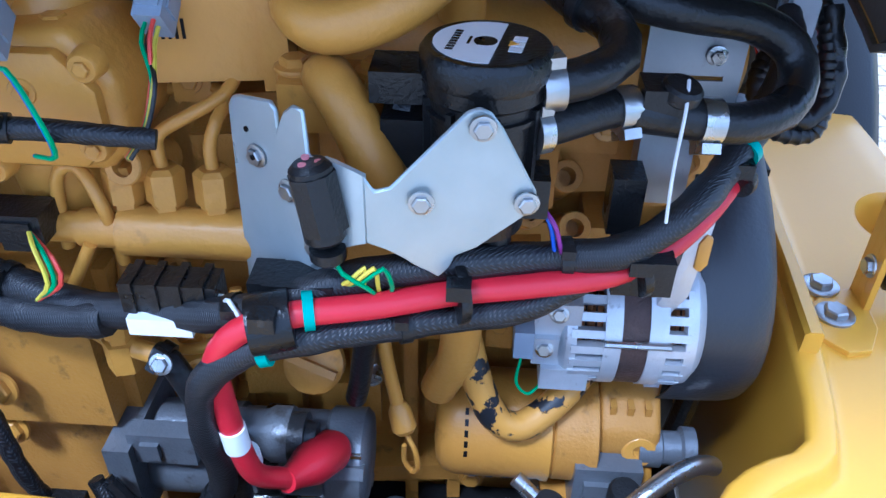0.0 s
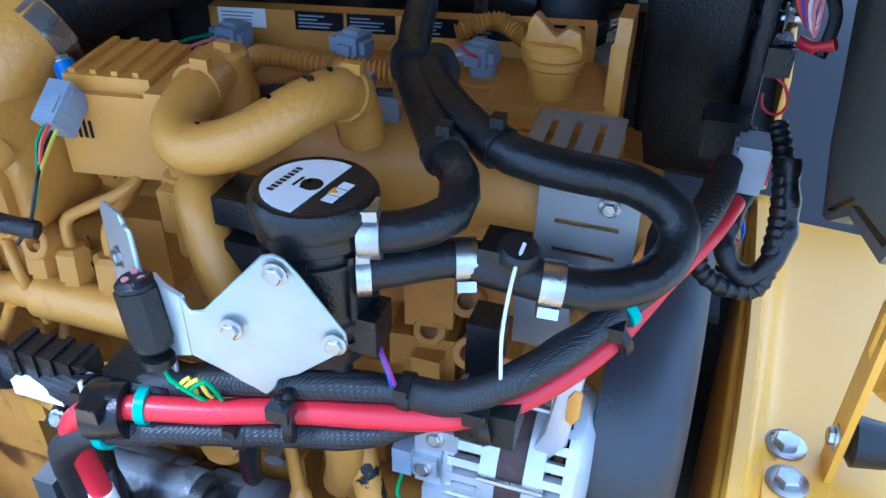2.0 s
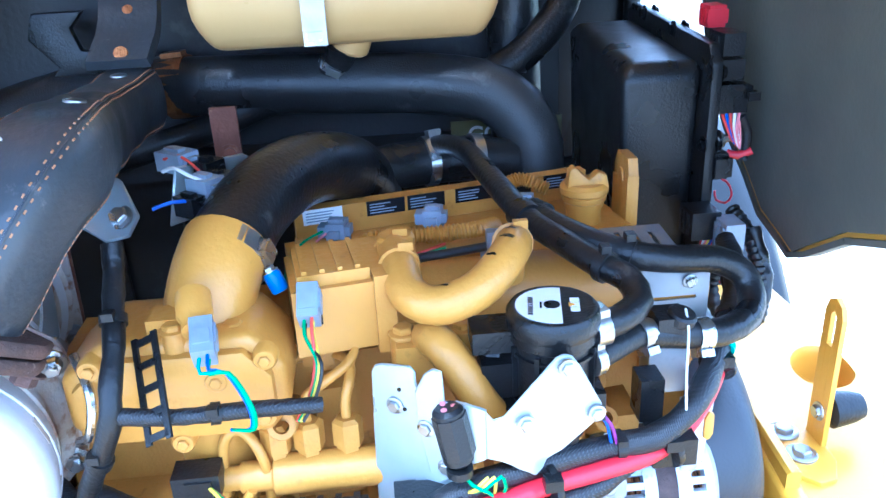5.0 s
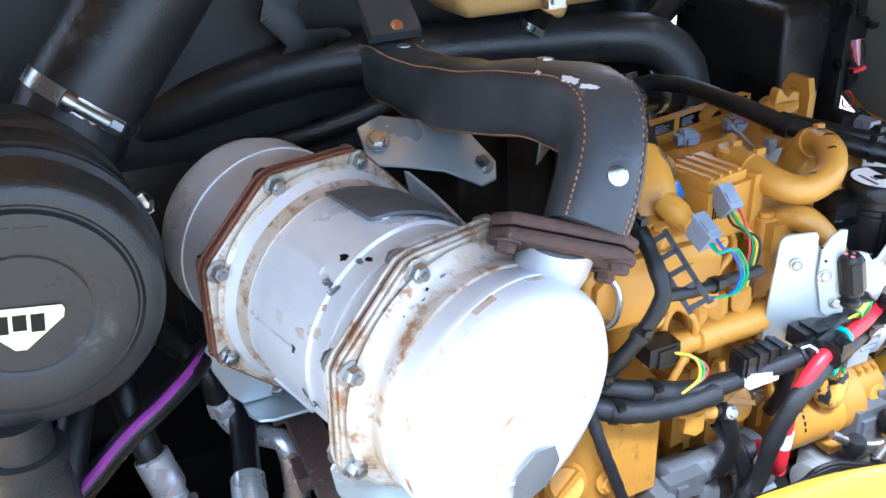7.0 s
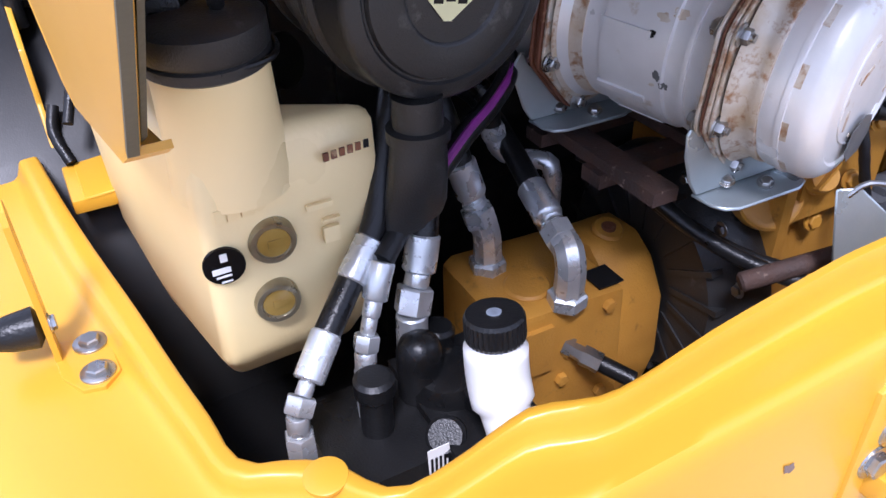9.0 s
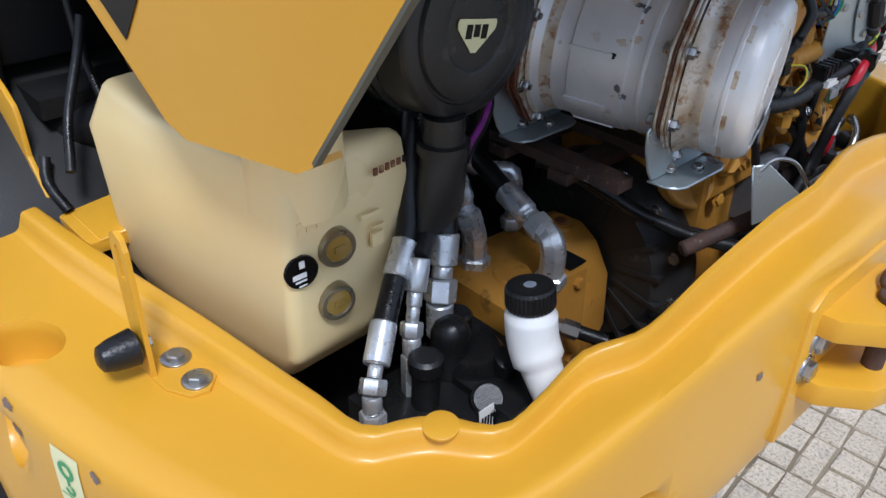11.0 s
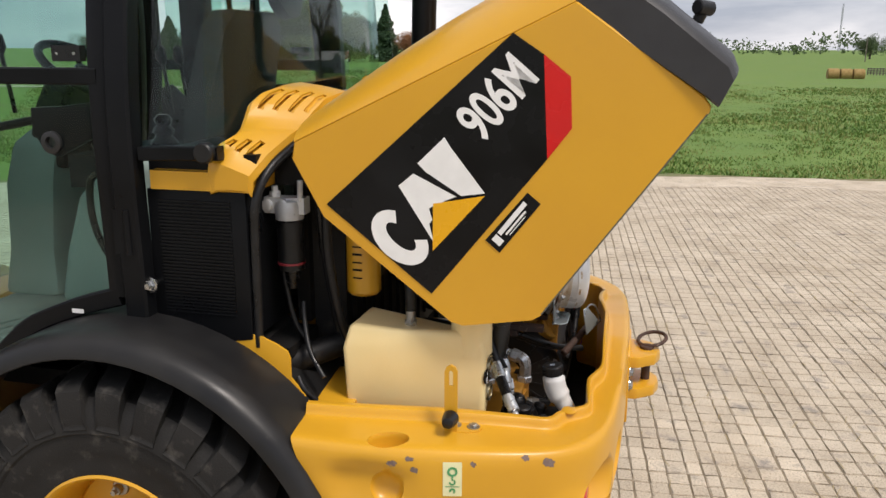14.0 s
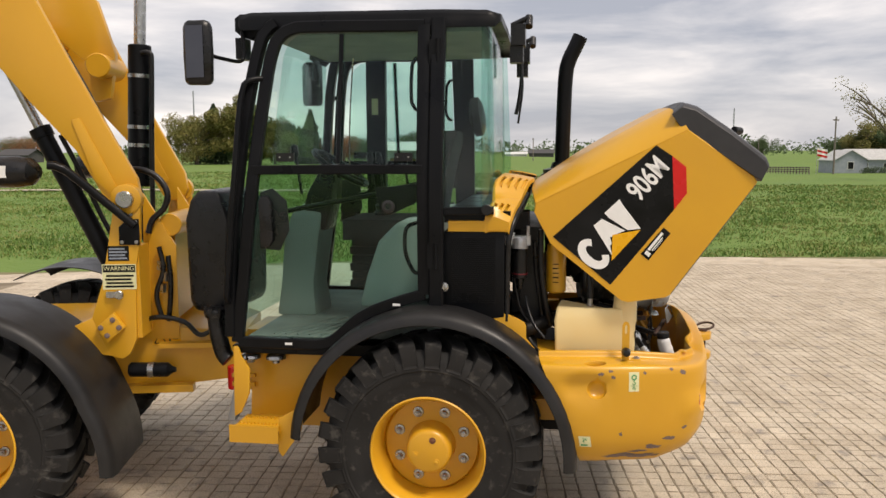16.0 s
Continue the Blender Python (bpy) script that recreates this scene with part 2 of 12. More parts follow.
def finish(ob, bm, material, sharp=38):
    me = ob.data
    bm.normal_update()
    bm.to_mesh(me)
    bm.free()
    me.materials.append(material)
    me.polygons.foreach_set("use_smooth", [True] * len(me.polygons))
    me.set_sharp_from_angle(angle=radians(sharp))
    return ob


def place_of(ob):
    """Where an unturned thing or part stands, from its chain of parents."""
    here = Vector(ob.location)
    if ob.parent is not None:
        here += place_of(ob.parent) + ob.matrix_parent_inverse.translation
    return here


def part(name, bm, material, parent, label="", sharp=38):
    """One mesh object in world coordinates, hung under a thing or a part."""
    ob = finish(new(name, bpy.data.meshes.new(name)), bm, material, sharp)
    ob.parent = parent
    base = place_of(parent)
    ob.matrix_parent_inverse = Matrix.Translation(-base)
    return tagged(ob, label)


def solo(name, bm, material, label, category, group="", kind="", sharp=38):
    """A thing of one mesh."""
    ob = finish(new(name, bpy.data.meshes.new(name)), bm, material, sharp)
    return tagged(ob, label, category, group, kind)


def pierce(ob, bm):
    """Cut the closed shape bm out of a finished mesh."""
    tool = new("tool", bpy.data.meshes.new("tool"))
    bm.to_mesh(tool.data)
    mod = ob.modifiers.new("cut", "BOOLEAN")
    mod.object, mod.solver, mod.use_self = tool, "EXACT", True
    done = bpy.data.meshes.new_from_object(ob.evaluated_get(bpy.context.evaluated_depsgraph_get()))
    ob.modifiers.clear()
    ob.data = done
    bpy.data.objects.remove(tool)


def B():
    return bmesh.new()


def soften(bm, faces, width, seg=2):
    edges = {e for f in faces for e in f.edges if len(e.link_faces) == 2 and e.calc_face_angle(0) > 0.5}
    if width and edges:
        bmesh.ops.bevel(bm, geom=list(edges), offset=width, segments=seg, profile=0.6, affect="EDGES", clamp_overlap=True)
    return bm


def box(bm, lo, hi, bevel=0.004, m=None):
    c = [(lo[0], lo[1], lo[2]), (hi[0], lo[1], lo[2]), (hi[0], hi[1], lo[2]), (lo[0], hi[1], lo[2]), (lo[0], lo[1], hi[2]), (hi[0], lo[1], hi[2]), (hi[0], hi[1], hi[2]), (lo[0], hi[1], hi[2])]
    vs = [bm.verts.new(m @ V(p) if m else p) for p in c]
    fs = [bm.faces.new([vs[i] for i in f]) for f in ((3, 2, 1, 0), (4, 5, 6, 7), (0, 1, 5, 4), (1, 2, 6, 5), (2, 3, 7, 6), (3, 0, 4, 7))]
    return soften(bm, fs, bevel)


def prism(bm, poly, axis, a, b, bevel=0.003, seg=2):
    """A polygon in the other two axes (kept in x, y, z order), drawn out along axis from a to b."""
    def at(p, w):
        q = list(p)
        q.insert("xyz".index(axis), w)
        return q
    lo, hi = [bm.verts.new(at(p, a)) for p in poly], [bm.verts.new(at(p, b)) for p in poly]
    k = len(poly)
    fs = [bm.faces.new(lo), bm.faces.new(hi[::-1])] + [bm.faces.new((lo[i], hi[i], hi[(i + 1) % k], lo[(i + 1) % k])) for i in range(k)]
    bmesh.ops.recalc_face_normals(bm, faces=fs)
    return soften(bm, fs, bevel, seg)


def loft(bm, rings, cap=True, closed=True):
    """Skin over rings with the same number of points."""
    rows = [[bm.verts.new(p) for p in r] for r in rings]
    k = len(rows[0])
    fs = []
    for r, s in zip(rows, rows[1:]):
        for i in range(k if closed else k - 1):
            fs.append(bm.faces.new((r[i], r[(i + 1) % k], s[(i + 1) % k], s[i])))
    if cap:
        fs += [bm.faces.new(rows[0][::-1]), bm.faces.new(rows[-1])]
    bmesh.ops.recalc_face_normals(bm, faces=fs)
    return bm


def frame_of(d):
    d = V(d).normalized()
    u = d.orthogonal().normalized()
    if abs(d.z) < 0.9:
        u = d.cross(V((0, 0, 1))).normalized()
    return d, u, d.cross(u).normalized()


def ring(c, u, v, r, seg, r2=None):
    return [V(c) + u * (r * math.cos(2 * math.pi * i / seg)) + v * ((r2 or r) * math.sin(2 * math.pi * i / seg)) for i in range(seg)]


def lathe(bm, p0, d, profile, seg=24):
    """Turned body: profile of (distance along d, radius)."""
    d, u, v = frame_of(d)
    return loft(bm, [ring(V(p0) + d * h, u, v, max(r, 0.0004), seg) for h, r in profile])


def cyl(bm, p0, p1, r, seg=16, chamfer=0.0, r1=None):
    n = (V(p1) - V(p0)).length
    r1 = r if r1 is None else r1
    if chamfer:
        return lathe(bm, p0, V(p1) - V(p0), [(0, r - chamfer), (chamfer, r), (n - chamfer, r1), (n, r1 - chamfer)], seg)
    return lathe(bm, p0, V(p1) - V(p0), [(0, r), (n, r1)], seg)


def curve(pts, step=0.02):
    """Smooth line through the points."""
    p = [V(q) for q in pts]
    if len(p) == 2:
        return p
    p = [p[0] * 2 - p[1]] + p + [p[-1] * 2 - p[-2]]
    out = []
    for a, b, c, d in zip(p, p[1:], p[2:], p[3:]):
        k = max(2, int((c - b).length / step))
        for i in range(k):
            t = i / k
            out.append(0.5 * (2 * b + (c - a) * t + (2 * a - 5 * b + 4 * c - d) * t * t + (3 * b - a - 3 * c + d) * t ** 3))
    out.append(p[-2])
    return out


def tube(bm, pts, r, seg=12, step=0.02, rad=None, smooth=True):
    """A round hose or bar along a smooth line; rad(s) may vary the radius, s from 0 to 1."""
    line = curve(pts, step) if smooth else [V(q) for q in pts]
    rings = []
    d = (line[1] - line[0]).normalized()
    u = d.orthogonal().normalized()
    for i, c in enumerate(line):
        t = (line[min(i + 1, len(line) - 1)] - line[max(i - 1, 0)]).normalized()
        u = (u - t * u.dot(t)).normalized()
        rr = rad(i / (len(line) - 1)) * r if rad else r
        rings.append(ring(c, u, t.cross(u), rr, seg))
    return loft(bm, rings)


def ribbed(n, depth):
    return lambda s: 1 + depth * math.sin(s * n * 2 * math.pi)


def bolt(bm, p, n, r=0.008, washer=True, h=None):
    """A flanged hex head standing on p along n."""
    d, u, v = frame_of(n)
    p, h = V(p), h or r * 0.9
    if washer:
        loft(bm, [ring(p, u, v, r * 1.55, 16), ring(p + d * r * 0.22, u, v, r * 1.5, 16), ring(p + d * r * 0.3, u, v, r * 1.2, 16)])
    loft(bm, [ring(p, u, v, r * 1.1, 6), ring(p + d * h * 0.85, u, v, r * 1.1, 6), ring(p + d * h, u, v, r * 0.92, 6)])
    return bm


def plate(bm, pts, n, thick, bevel=0.0015):
    """A flat outline in space given thickness along n."""
    n = V(n).normalized() * thick
    lo, hi = [bm.verts.new(V(p)) for p in pts], [bm.verts.new(V(p) + n) for p in pts]
    k = len(pts)
    fs = [bm.faces.new(lo), bm.faces.new(hi[::-1])] + [bm.faces.new((lo[i], hi[i], hi[(i + 1) % k], lo[(i + 1) % k])) for i in range(k)]
    bmesh.ops.recalc_face_normals(bm, faces=fs)
    return soften(bm, fs, bevel, 1)


def writing(body, material, m, size, parent, name="lettering", depth=0.0008, align="CENTER", bold=0.0):
    """Raised lettering in the built-in font, at the pose m (text runs along its x, faces its z)."""
    cu = bpy.data.curves.new(name, "FONT")
    cu.body, cu.size, cu.extrude, cu.align_x, cu.align_y, cu.offset = body, size, depth, align, "CENTER", bold
    tmp = bpy.data.objects.new(name, cu)
    scene.collection.objects.link(tmp)
    bpy.context.view_layer.update()
    me = bpy.data.meshes.new_from_object(tmp.evaluated_get(bpy.context.evaluated_depsgraph_get()))
    bpy.data.objects.remove(tmp)
    bpy.data.curves.remove(cu)
    bm = B()
    bm.from_mesh(me)
    bpy.data.meshes.remove(me)
    bm.transform(m)
    return part(name, bm, material, parent)


def on_skin(ob, p, lift=0.001):
    """The point of a finished mesh nearest to p, lifted off it, and the normal there."""
    _, q, n, _ = ob.closest_point_on_mesh(V(p))
    return q + n * lift, n


def patch(ob, c, right, up, w, h, lift=0.001, nx=6, ny=6):
    """A film laid on a curved skin: a grid round c, projected onto it."""
    bm = B()
    r, u = V(right).normalized(), V(up).normalized()
    rows = [[bm.verts.new(on_skin(ob, V(c) + r * (w * (i / nx - 0.5)) + u * (h * (j / ny - 0.5)), lift)[0]) for i in range(nx + 1)] for j in range(ny + 1)]
    for a, b in zip(rows, rows[1:]):
        for i in range(nx):
            bm.faces.new((a[i], a[i + 1], b[i + 1], b[i]))
    bmesh.ops.recalc_face_normals(bm, faces=bm.faces[:])
    return bm


def blotch(ob, c, size, rnd, lift=0.0009, stretch=1.0):
    """A ragged patch of worn paint on a skin."""
    bm = B()
    q, n = on_skin(ob, c, lift)
    _, u, v = frame_of(n)
    k = 26
    pts = []
    ph = [rnd.uniform(0, 6.28) for _ in range(4)]
    for i in range(k):
        t = 2 * math.pi * i / k
        r = size * (0.68 + 0.22 * rnd.random() + 0.22 * math.sin(t + ph[0]) + 0.16 * math.sin(2 * t + ph[1]) + 0.10 * math.sin(4 * t + ph[2]) + 0.08 * math.sin(7 * t + ph[3]))
        pts.append(bm.verts.new(on_skin(ob, q + u * (r * math.cos(t) * stretch) + v * (r * math.sin(t)), lift)[0]))
    m = bm.verts.new(on_skin(ob, q, lift)[0])
    for i in range(k):
        bm.faces.new((m, pts[i], pts[(i + 1) % k]))
    bmesh.ops.recalc_face_normals(bm, faces=bm.faces[:])
    return bm


def carve(ob, cutter_bm):
    """Cut a closed shape out of a finished mesh."""
    cm = bpy.data.meshes.new("cutter")
    cutter_bm.to_mesh(cm)
    cutter_bm.free()
    cut = bpy.data.objects.new("cutter", cm)
    scene.collection.objects.link(cut)
    md = ob.modifiers.new("cut", "BOOLEAN")
    md.operation, md.object, md.solver = "DIFFERENCE", cut, "EXACT"
    bpy.context.view_layer.update()
    me = bpy.data.meshes.new_from_object(ob.evaluated_get(bpy.context.evaluated_depsgraph_get()))
    ob.modifiers.remove(md)
    ob.data = me
    me.set_sharp_from_angle(angle=radians(55))
    bpy.data.objects.remove(cut)


def axes(origin, right, up):
    """A pose whose x runs along right and whose z faces away from the surface."""
    r = V(right).normalized()
    f = r.cross(V(up)).normalized()
    u = f.cross(r)
    return Matrix.Translation(origin) @ Matrix((r, u, f)).transposed().to_4x4()


def band(name, p, d, r, w, parent, mat=STEEL, screw=(0, 0, 1)):
    """A hose clip: a thin band with its screw block."""
    bm = B()
    d = V(d).normalized()
    lathe(bm, V(p) - d * w / 2, d, [(0, r), (0, r + 0.0012), (w, r + 0.0012), (w, r)], 22)
    s = V(screw).normalized()
    s = (s - d * s.dot(d)).normalized()
    q, t = V(p) + s * (r + 0.003), s.cross(d)
    loft(bm, [[q + t * a + d * b * w * 0.45 + s * c for b, c in ((-1, -0.003), (1, -0.003), (1, 0.003), (-1, 0.003))] for a in (-0.008, 0.008)])
    return part(name, bm, mat, parent)


def hose(name, pts, r, label, mat=None, step=0.012, seg=14, group="engine bay hoses"):
    h = thing(name, pts[0], label, "hose", group)
    bm = B()
    tube(bm, pts, r, seg, step)
    part("tube", bm, mat or RUBBER, h)
    return h


# ---- ground ----
def field_mat(name, a, b, c, s1, s2):
    m = shade(name, a, b, 0.9, scale=s1, fine=s2, bump=0.9, dirt=c, dirt_amount=0.35, dist=0.05)
    return m
GRASS = field_mat("pasture", (0.095, 0.175, 0.026), (0.14, 0.215, 0.042), (0.15, 0.15, 0.055), 0.22, 7.0)
CONCRETE = shade("weathered_concrete", (0.55, 0.475, 0.37), (0.42, 0.352, 0.265), 0.9, scale=2.6, fine=75, bump=0.8, dirt=(0.29, 0.255, 0.215), dirt_amount=0.42, dist=0.006, per_piece=0.10, grit=0.75)
JOINT = shade("groove_dirt", (0.27, 0.22, 0.15), (0.12, 0.092, 0.06), 0.95, scale=2.2, fine=90, bump=0.6)

bm = B()
# pasture with a low swell towards the far side
nx, ny = 60, 60
def rise(x, y):
    """The field dips into a shallow hollow behind the yard on one side and lies level on the other."""
    side = max(0.0, min(1.0, (x / max(12.0, y + 4) + 0.12) / 0.3))
    side = side * side * (3 - 2 * side)
    dip = -2.3 * max(0.0, min(1.0, (y - 9) / 140.0)) ** 0.9
    back = 2.1 * max(0.0, min(1.0, (y - 170) / 230.0))
    near = -0.06 - 0.05 * max(0.0, min(1.0, (y - 10.6) / 3.0))
    return near + side * (dip + back) + 0.03 * math.sin(x * 0.35) * math.sin(y * 0.27 + 1) * max(0.0, min(1.0, (y - 12) / 8))
EDGE = [(-30, 4.6), (-8, 6.9), (-6, 7.8), (-2, 9.2), (1, 9.9), (3, 10.35), (14, 10.5), (40, 10.7)]
def yard_edge(x):
    for (a, b), (c, d) in zip(EDGE, EDGE[1:]):
        if x <= c:
            return b + (d - b) * (x - a) / (c - a)
    return EDGE[-1][1]
gx = [math.copysign(abs(t) ** 2.2 * 2600, t) for t in [-1 + 2 * i / nx for i in range(nx + 1)]]
gy = [math.copysign(abs(t) ** 2.4 * 2800, t) + 9.0 for t in [-1 + 2 * i / ny for i in range(ny + 1)]]
rows = [[bm.verts.new((x, y, rise(x, y) if y < 400 else rise(x, 400))) for x in gx] for y in gy]
for a, b in zip(rows, rows[1:]):
    for i in range(nx):
        bm.faces.new((a[i], a[i + 1], b[i + 1], b[i]))
solo("ground", bm, GRASS, "green pasture grass reaching to the horizon", "ground", kind="structure")
bm = B()
prism(bm, [(-30, -22), (40, -22)] + EDGE[::-1], "z", -0.4, -0.005, 0)
yard = solo("pavement", bm, JOINT, "worn concrete yard with dirt-filled grooves", "pavement", kind="structure")
# plain ungrooved concrete along the yard's edge
bm = B()
xs = [-30 + 0.35 * i for i in range(201)]
er = random.Random(5)
rows = [[bm.verts.new((x, yard_edge(x) - 0.95 + 0.05 * math.sin(x * 2.1), 0.0005)), bm.verts.new((x, yard_edge(x) + er.uniform(-0.06, 0.05), 0.0005)), bm.verts.new((x, yard_edge(x) + 0.06, -0.1))] for x in xs]
for a, b in zip(rows, rows[1:]):
    for k in range(2):
        bm.faces.new((a[k], b[k], b[k + 1], a[k + 1]))
bmesh.ops.recalc_face_normals(bm, faces=bm.faces[:])
solo("apron", bm, CONCRETE, "plain pale concrete strip along the yard's edge", "pavement", kind="structure")
# dry soil and trodden grass beside the yard
VERGE = shade("dry_verge", (0.13, 0.155, 0.045), (0.20, 0.16, 0.09), 0.95, scale=1.6, fine=14, bump=0.9, dist=0.03)
bm = B()
rows = [[bm.verts.new((x, yard_edge(x) - 0.02, -0.012)), bm.verts.new((x, yard_edge(x) + 0.3 + 0.15 * math.sin(x * 1.3) + er.uniform(0, 0.15), -0.03))] for x in xs]
for a, b in zip(rows, rows[1:]):
    bm.faces.new((a[0], b[0], b[1], a[1]))
solo("verge", bm, VERGE, "strip of dry trodden grass beside the yard", "verge", kind="structure")
# grass tufts, thinning with distance
BLADE = bpy.data.materials.new("grass_blades")
BLADE.use_nodes = True
bn, bl = BLADE.node_tree.nodes, BLADE.node_tree.links
geo, bramp, bnoise, badd = bn.new("ShaderNodeNewGeometry"), bn.new("ShaderNodeValToRGB"), bn.new("ShaderNodeTexNoise"), bn.new("ShaderNodeMath")
bnoise.inputs["Scale"].default_value, bnoise.inputs["Detail"].default_value = 0.35, 4
bl.new(geo.outputs["Position"], bnoise.inputs["Vector"])
badd.operation = "MULTIPLY_ADD"
bl.new(geo.outputs["Random Per Island"], badd.inputs[0])
badd.inputs[1].default_value = 0.5
bl.new(bnoise.outputs["Fac"], badd.inputs[2])
bl.new(badd.outputs["Value"], bramp.inputs["Fac"])
bramp.color_ramp.elements[0].position, bramp.color_ramp.elements[0].color = 0.40, (0.055, 0.13, 0.018, 1)
bramp.color_ramp.elements[1].position, bramp.color_ramp.elements[1].color = 1.0, (0.26, 0.25, 0.08, 1)
bmid = bramp.color_ramp.elements.new(0.72)
bmid.color = (0.11, 0.20, 0.03, 1)
bl.new(bramp.outputs["Color"], bn["Principled BSDF"].inputs["Base Color"])
bn["Principled BSDF"].inputs["Roughness"].default_value = 0.7
gr_ = random.Random(77)
gv, gf = [], []
for _ in range(52000):
    d = 13.5 * (75 / 13.5) ** (gr_.random() ** 0.9)
    y = d - 4.4
    x = 0.5 + d * gr_.uniform(-0.78, 0.50)
    if y < yard_edge(x) + 0.05 + 0.3 * gr_.random():
        continue
    clump = 0.5 + 0.5 * math.sin(x * 1.9 + 2 * math.sin(y * 0.7)) * math.sin(y * 1.3 + math.sin(x * 0.8))
    h = (0.035 + 0.075 * clump * gr_.random()) * (1 + d / 60)
    z = rise(x, y) - 0.01
    for _b in range(3):
        a = gr_.uniform(0, 6.28)
        w, lean = 0.012 * (1 + d / 22), gr_.uniform(0.2, 0.9)
        ox, oy = gr_.gauss(0, 0.05), gr_.gauss(0, 0.05)
        k = len(gv)
        gv += [(x + ox - w * math.cos(a), y + oy - w * math.sin(a), z), (x + ox + w * math.cos(a), y + oy + w * math.sin(a), z), (x + ox + h * lean * math.sin(a * 3), y + oy + h * lean * math.cos(a * 3), z + h)]
        gf.append((k, k + 1, k + 2))
gme = bpy.data.meshes.new("grass")
gme.from_pydata(gv, [], gf)
gme.materials.append(BLADE)
tagged(new("grass", gme), "tufts of green pasture grass", "grass", kind="stuff")


# ---- wheel loader: rear frame and counterweight ----
YC = 0.02
loader = thing("wheel_loader", (0, YC, 0), "yellow compact wheel loader with black cab and raised hood", "wheel loader")
rnd = random.Random(11)

def smooth_line(pts, n):
    line = curve([(a, b, 0) for a, b in pts], 0.004)
    cum = [0.0]
    for p, q in zip(line, line[1:]):
        cum.append(cum[-1] + (q - p).length)
    out, j = [], 0
    for i in range(n):
        s = cum[-1] * i / (n - 1)
        while j < len(cum) - 2 and cum[j + 1] < s:
            j += 1
        f = (s - cum[j]) / max(1e-9, cum[j + 1] - cum[j])
        out.append(line[j].lerp(line[j + 1], min(1, f)))
    return out

def counterweight():
    """Closed half ring of cast steel: a flat shoulder, a raised inner lip, recesses for the lamps."""
    outer = [(0.512, -0.912), (0.62, -0.914), (0.75, -0.909), (0.88, -0.890), (1.01, -0.858), (1.12, -0.815), (1.195, -0.765), (1.25, -0.69), (1.285, -0.57), (1.30, -0.43), (1.308, -0.28), (1.313, -0.14), (1.315, 0.02)]
    inner = [(0.495, -0.738), (0.62, -0.725), (0.75, -0.708), (0.88, -0.688), (0.99, -0.672), (1.06, -0.660), (1.10, -0.656), (1.124, -0.645), (1.135, -0.616), (1.150, -0.590), (1.172, -0.573), (1.197, -0.560), (1.211, -0.538), (1.207, -0.485), (1.203, -0.424), (1.216, -0.396), (1.232, -0.372), (1.238, -0.33), (1.234, -0.2), (1.230, 0.02)]
    inner_far = [(0.495, -0.706), (0.75, -0.692), (1.0, -0.677), (1.055, -0.669), (1.074, -0.662), (1.081, -0.648), (1.086, -0.633), (1.095, -0.617), (1.109, -0.601), (1.13, -0.588), (1.16, -0.573), (1.19, -0.54), (1.205, -0.47), (1.208, -0.40), (1.203, -0.33), (1.200, -0.26), (1.202, -0.15), (1.218, -0.05), (1.230, 0.02)]
    n = 70
    o, i_, far_ = smooth_line(outer, n), smooth_line(inner, n), smooth_line(inner_far, n)
    full = list(zip(o, i_))
    full += [(V((a.x, 2 * YC - a.y, 0)), V((b.x, 2 * YC - b.y, 0))) for a, b in list(zip(o, far_))[-2::-1]]
    k = len(full)
    prof = [(0.60, 0.0, 0), (0.42, 0.0, 0), (0.30, 0.03, 0), (0.19, 0.09, 0), (0.10, 0.16, 0), (0.03, 0.25, 0), (0.0, 0.35, 0), (-0.01, 0.47, 0), (-0.005, 0.6, 0), (0.0, 0.7, 0), (0.0, 0.78, 0), (0.005, 0.85, 0), (0.01, 0.91, 0), (0.025, 0.955, 0), (0.055, 0.982, 0), (0.10, 0.997, 0), (0.25, 1, 0), (0.45, 1, 0), (0.62, 1, 0), (0.76, 1, 0), (0.795, 1, 0.0015), (0.82, 1, 0.006), (0.842, 1, 0.017), (0.862, 1, 0.029), (0.880, 1, 0.0325), (0.91, 1, 0.033), (0.975, 1, 0.033), (0.995, 1, 0.031), (1.004, 1, 0.024), (1.005, 1, 0.0), (1.005, 0.9, 0), (1.0, 0.6, 0), (0.98, 0.2, 0), (0.9, 0.02, 0)]
    rings = []
    for j, (a, b) in enumerate(full):
        s = min(j, k - 1 - j) / (n - 1)
        top = 0.948 - 0.020 * math.exp(-((s - 0.52) / 0.16) ** 2) + 0.045 * max(0, min(1, (s - 0.62) / 0.3))
        low = 0.488 + 0.13 * max(0.0, min(1.0, (s - 0.36) / 0.3))
        slant = 0.40 * max(0.0, 1 - s / 0.22)
        d = b - a
        lipk = 0.8 + 0.5 * max(0, min(1, (s - 0.6) / 0.2))
        r = []
        for f, h, lift in prof:
            z = low + (top - low) * h
            r.append(a + d * f + V((slant * (top - z), 0, z + lift * lipk)))
        rings.append(r)
    for c, rr, depth in (((1.205, -0.775, 0.742), (0.085, 0.055), -0.017), ((0.712, -0.915, 0.852), (0.105, 0.050), 0.026)):
        for sy in (1, -1):
            cc = V((c[0], c[1] if sy > 0 else 2 * YC - c[1], c[2]))
            for j, r in enumerate(rings):
                for m in range(2, 14):
                    p = r[m]
                    tang = ((p.x - cc.x) ** 2 + (p.y - cc.y) ** 2) ** 0.5
                    e = (tang / rr[0]) ** 2 + ((p.z - cc.z) / rr[1]) ** 2
                    if e < 1.7:
                        inward = (full[j][1] - full[j][0]).normalized()
                        r[m] = p + inward * depth * (1 if e < 0.45 else (1.7 - e) / 1.25) ** 1.5
    bm = B()
    loft(bm, rings)
    return bm

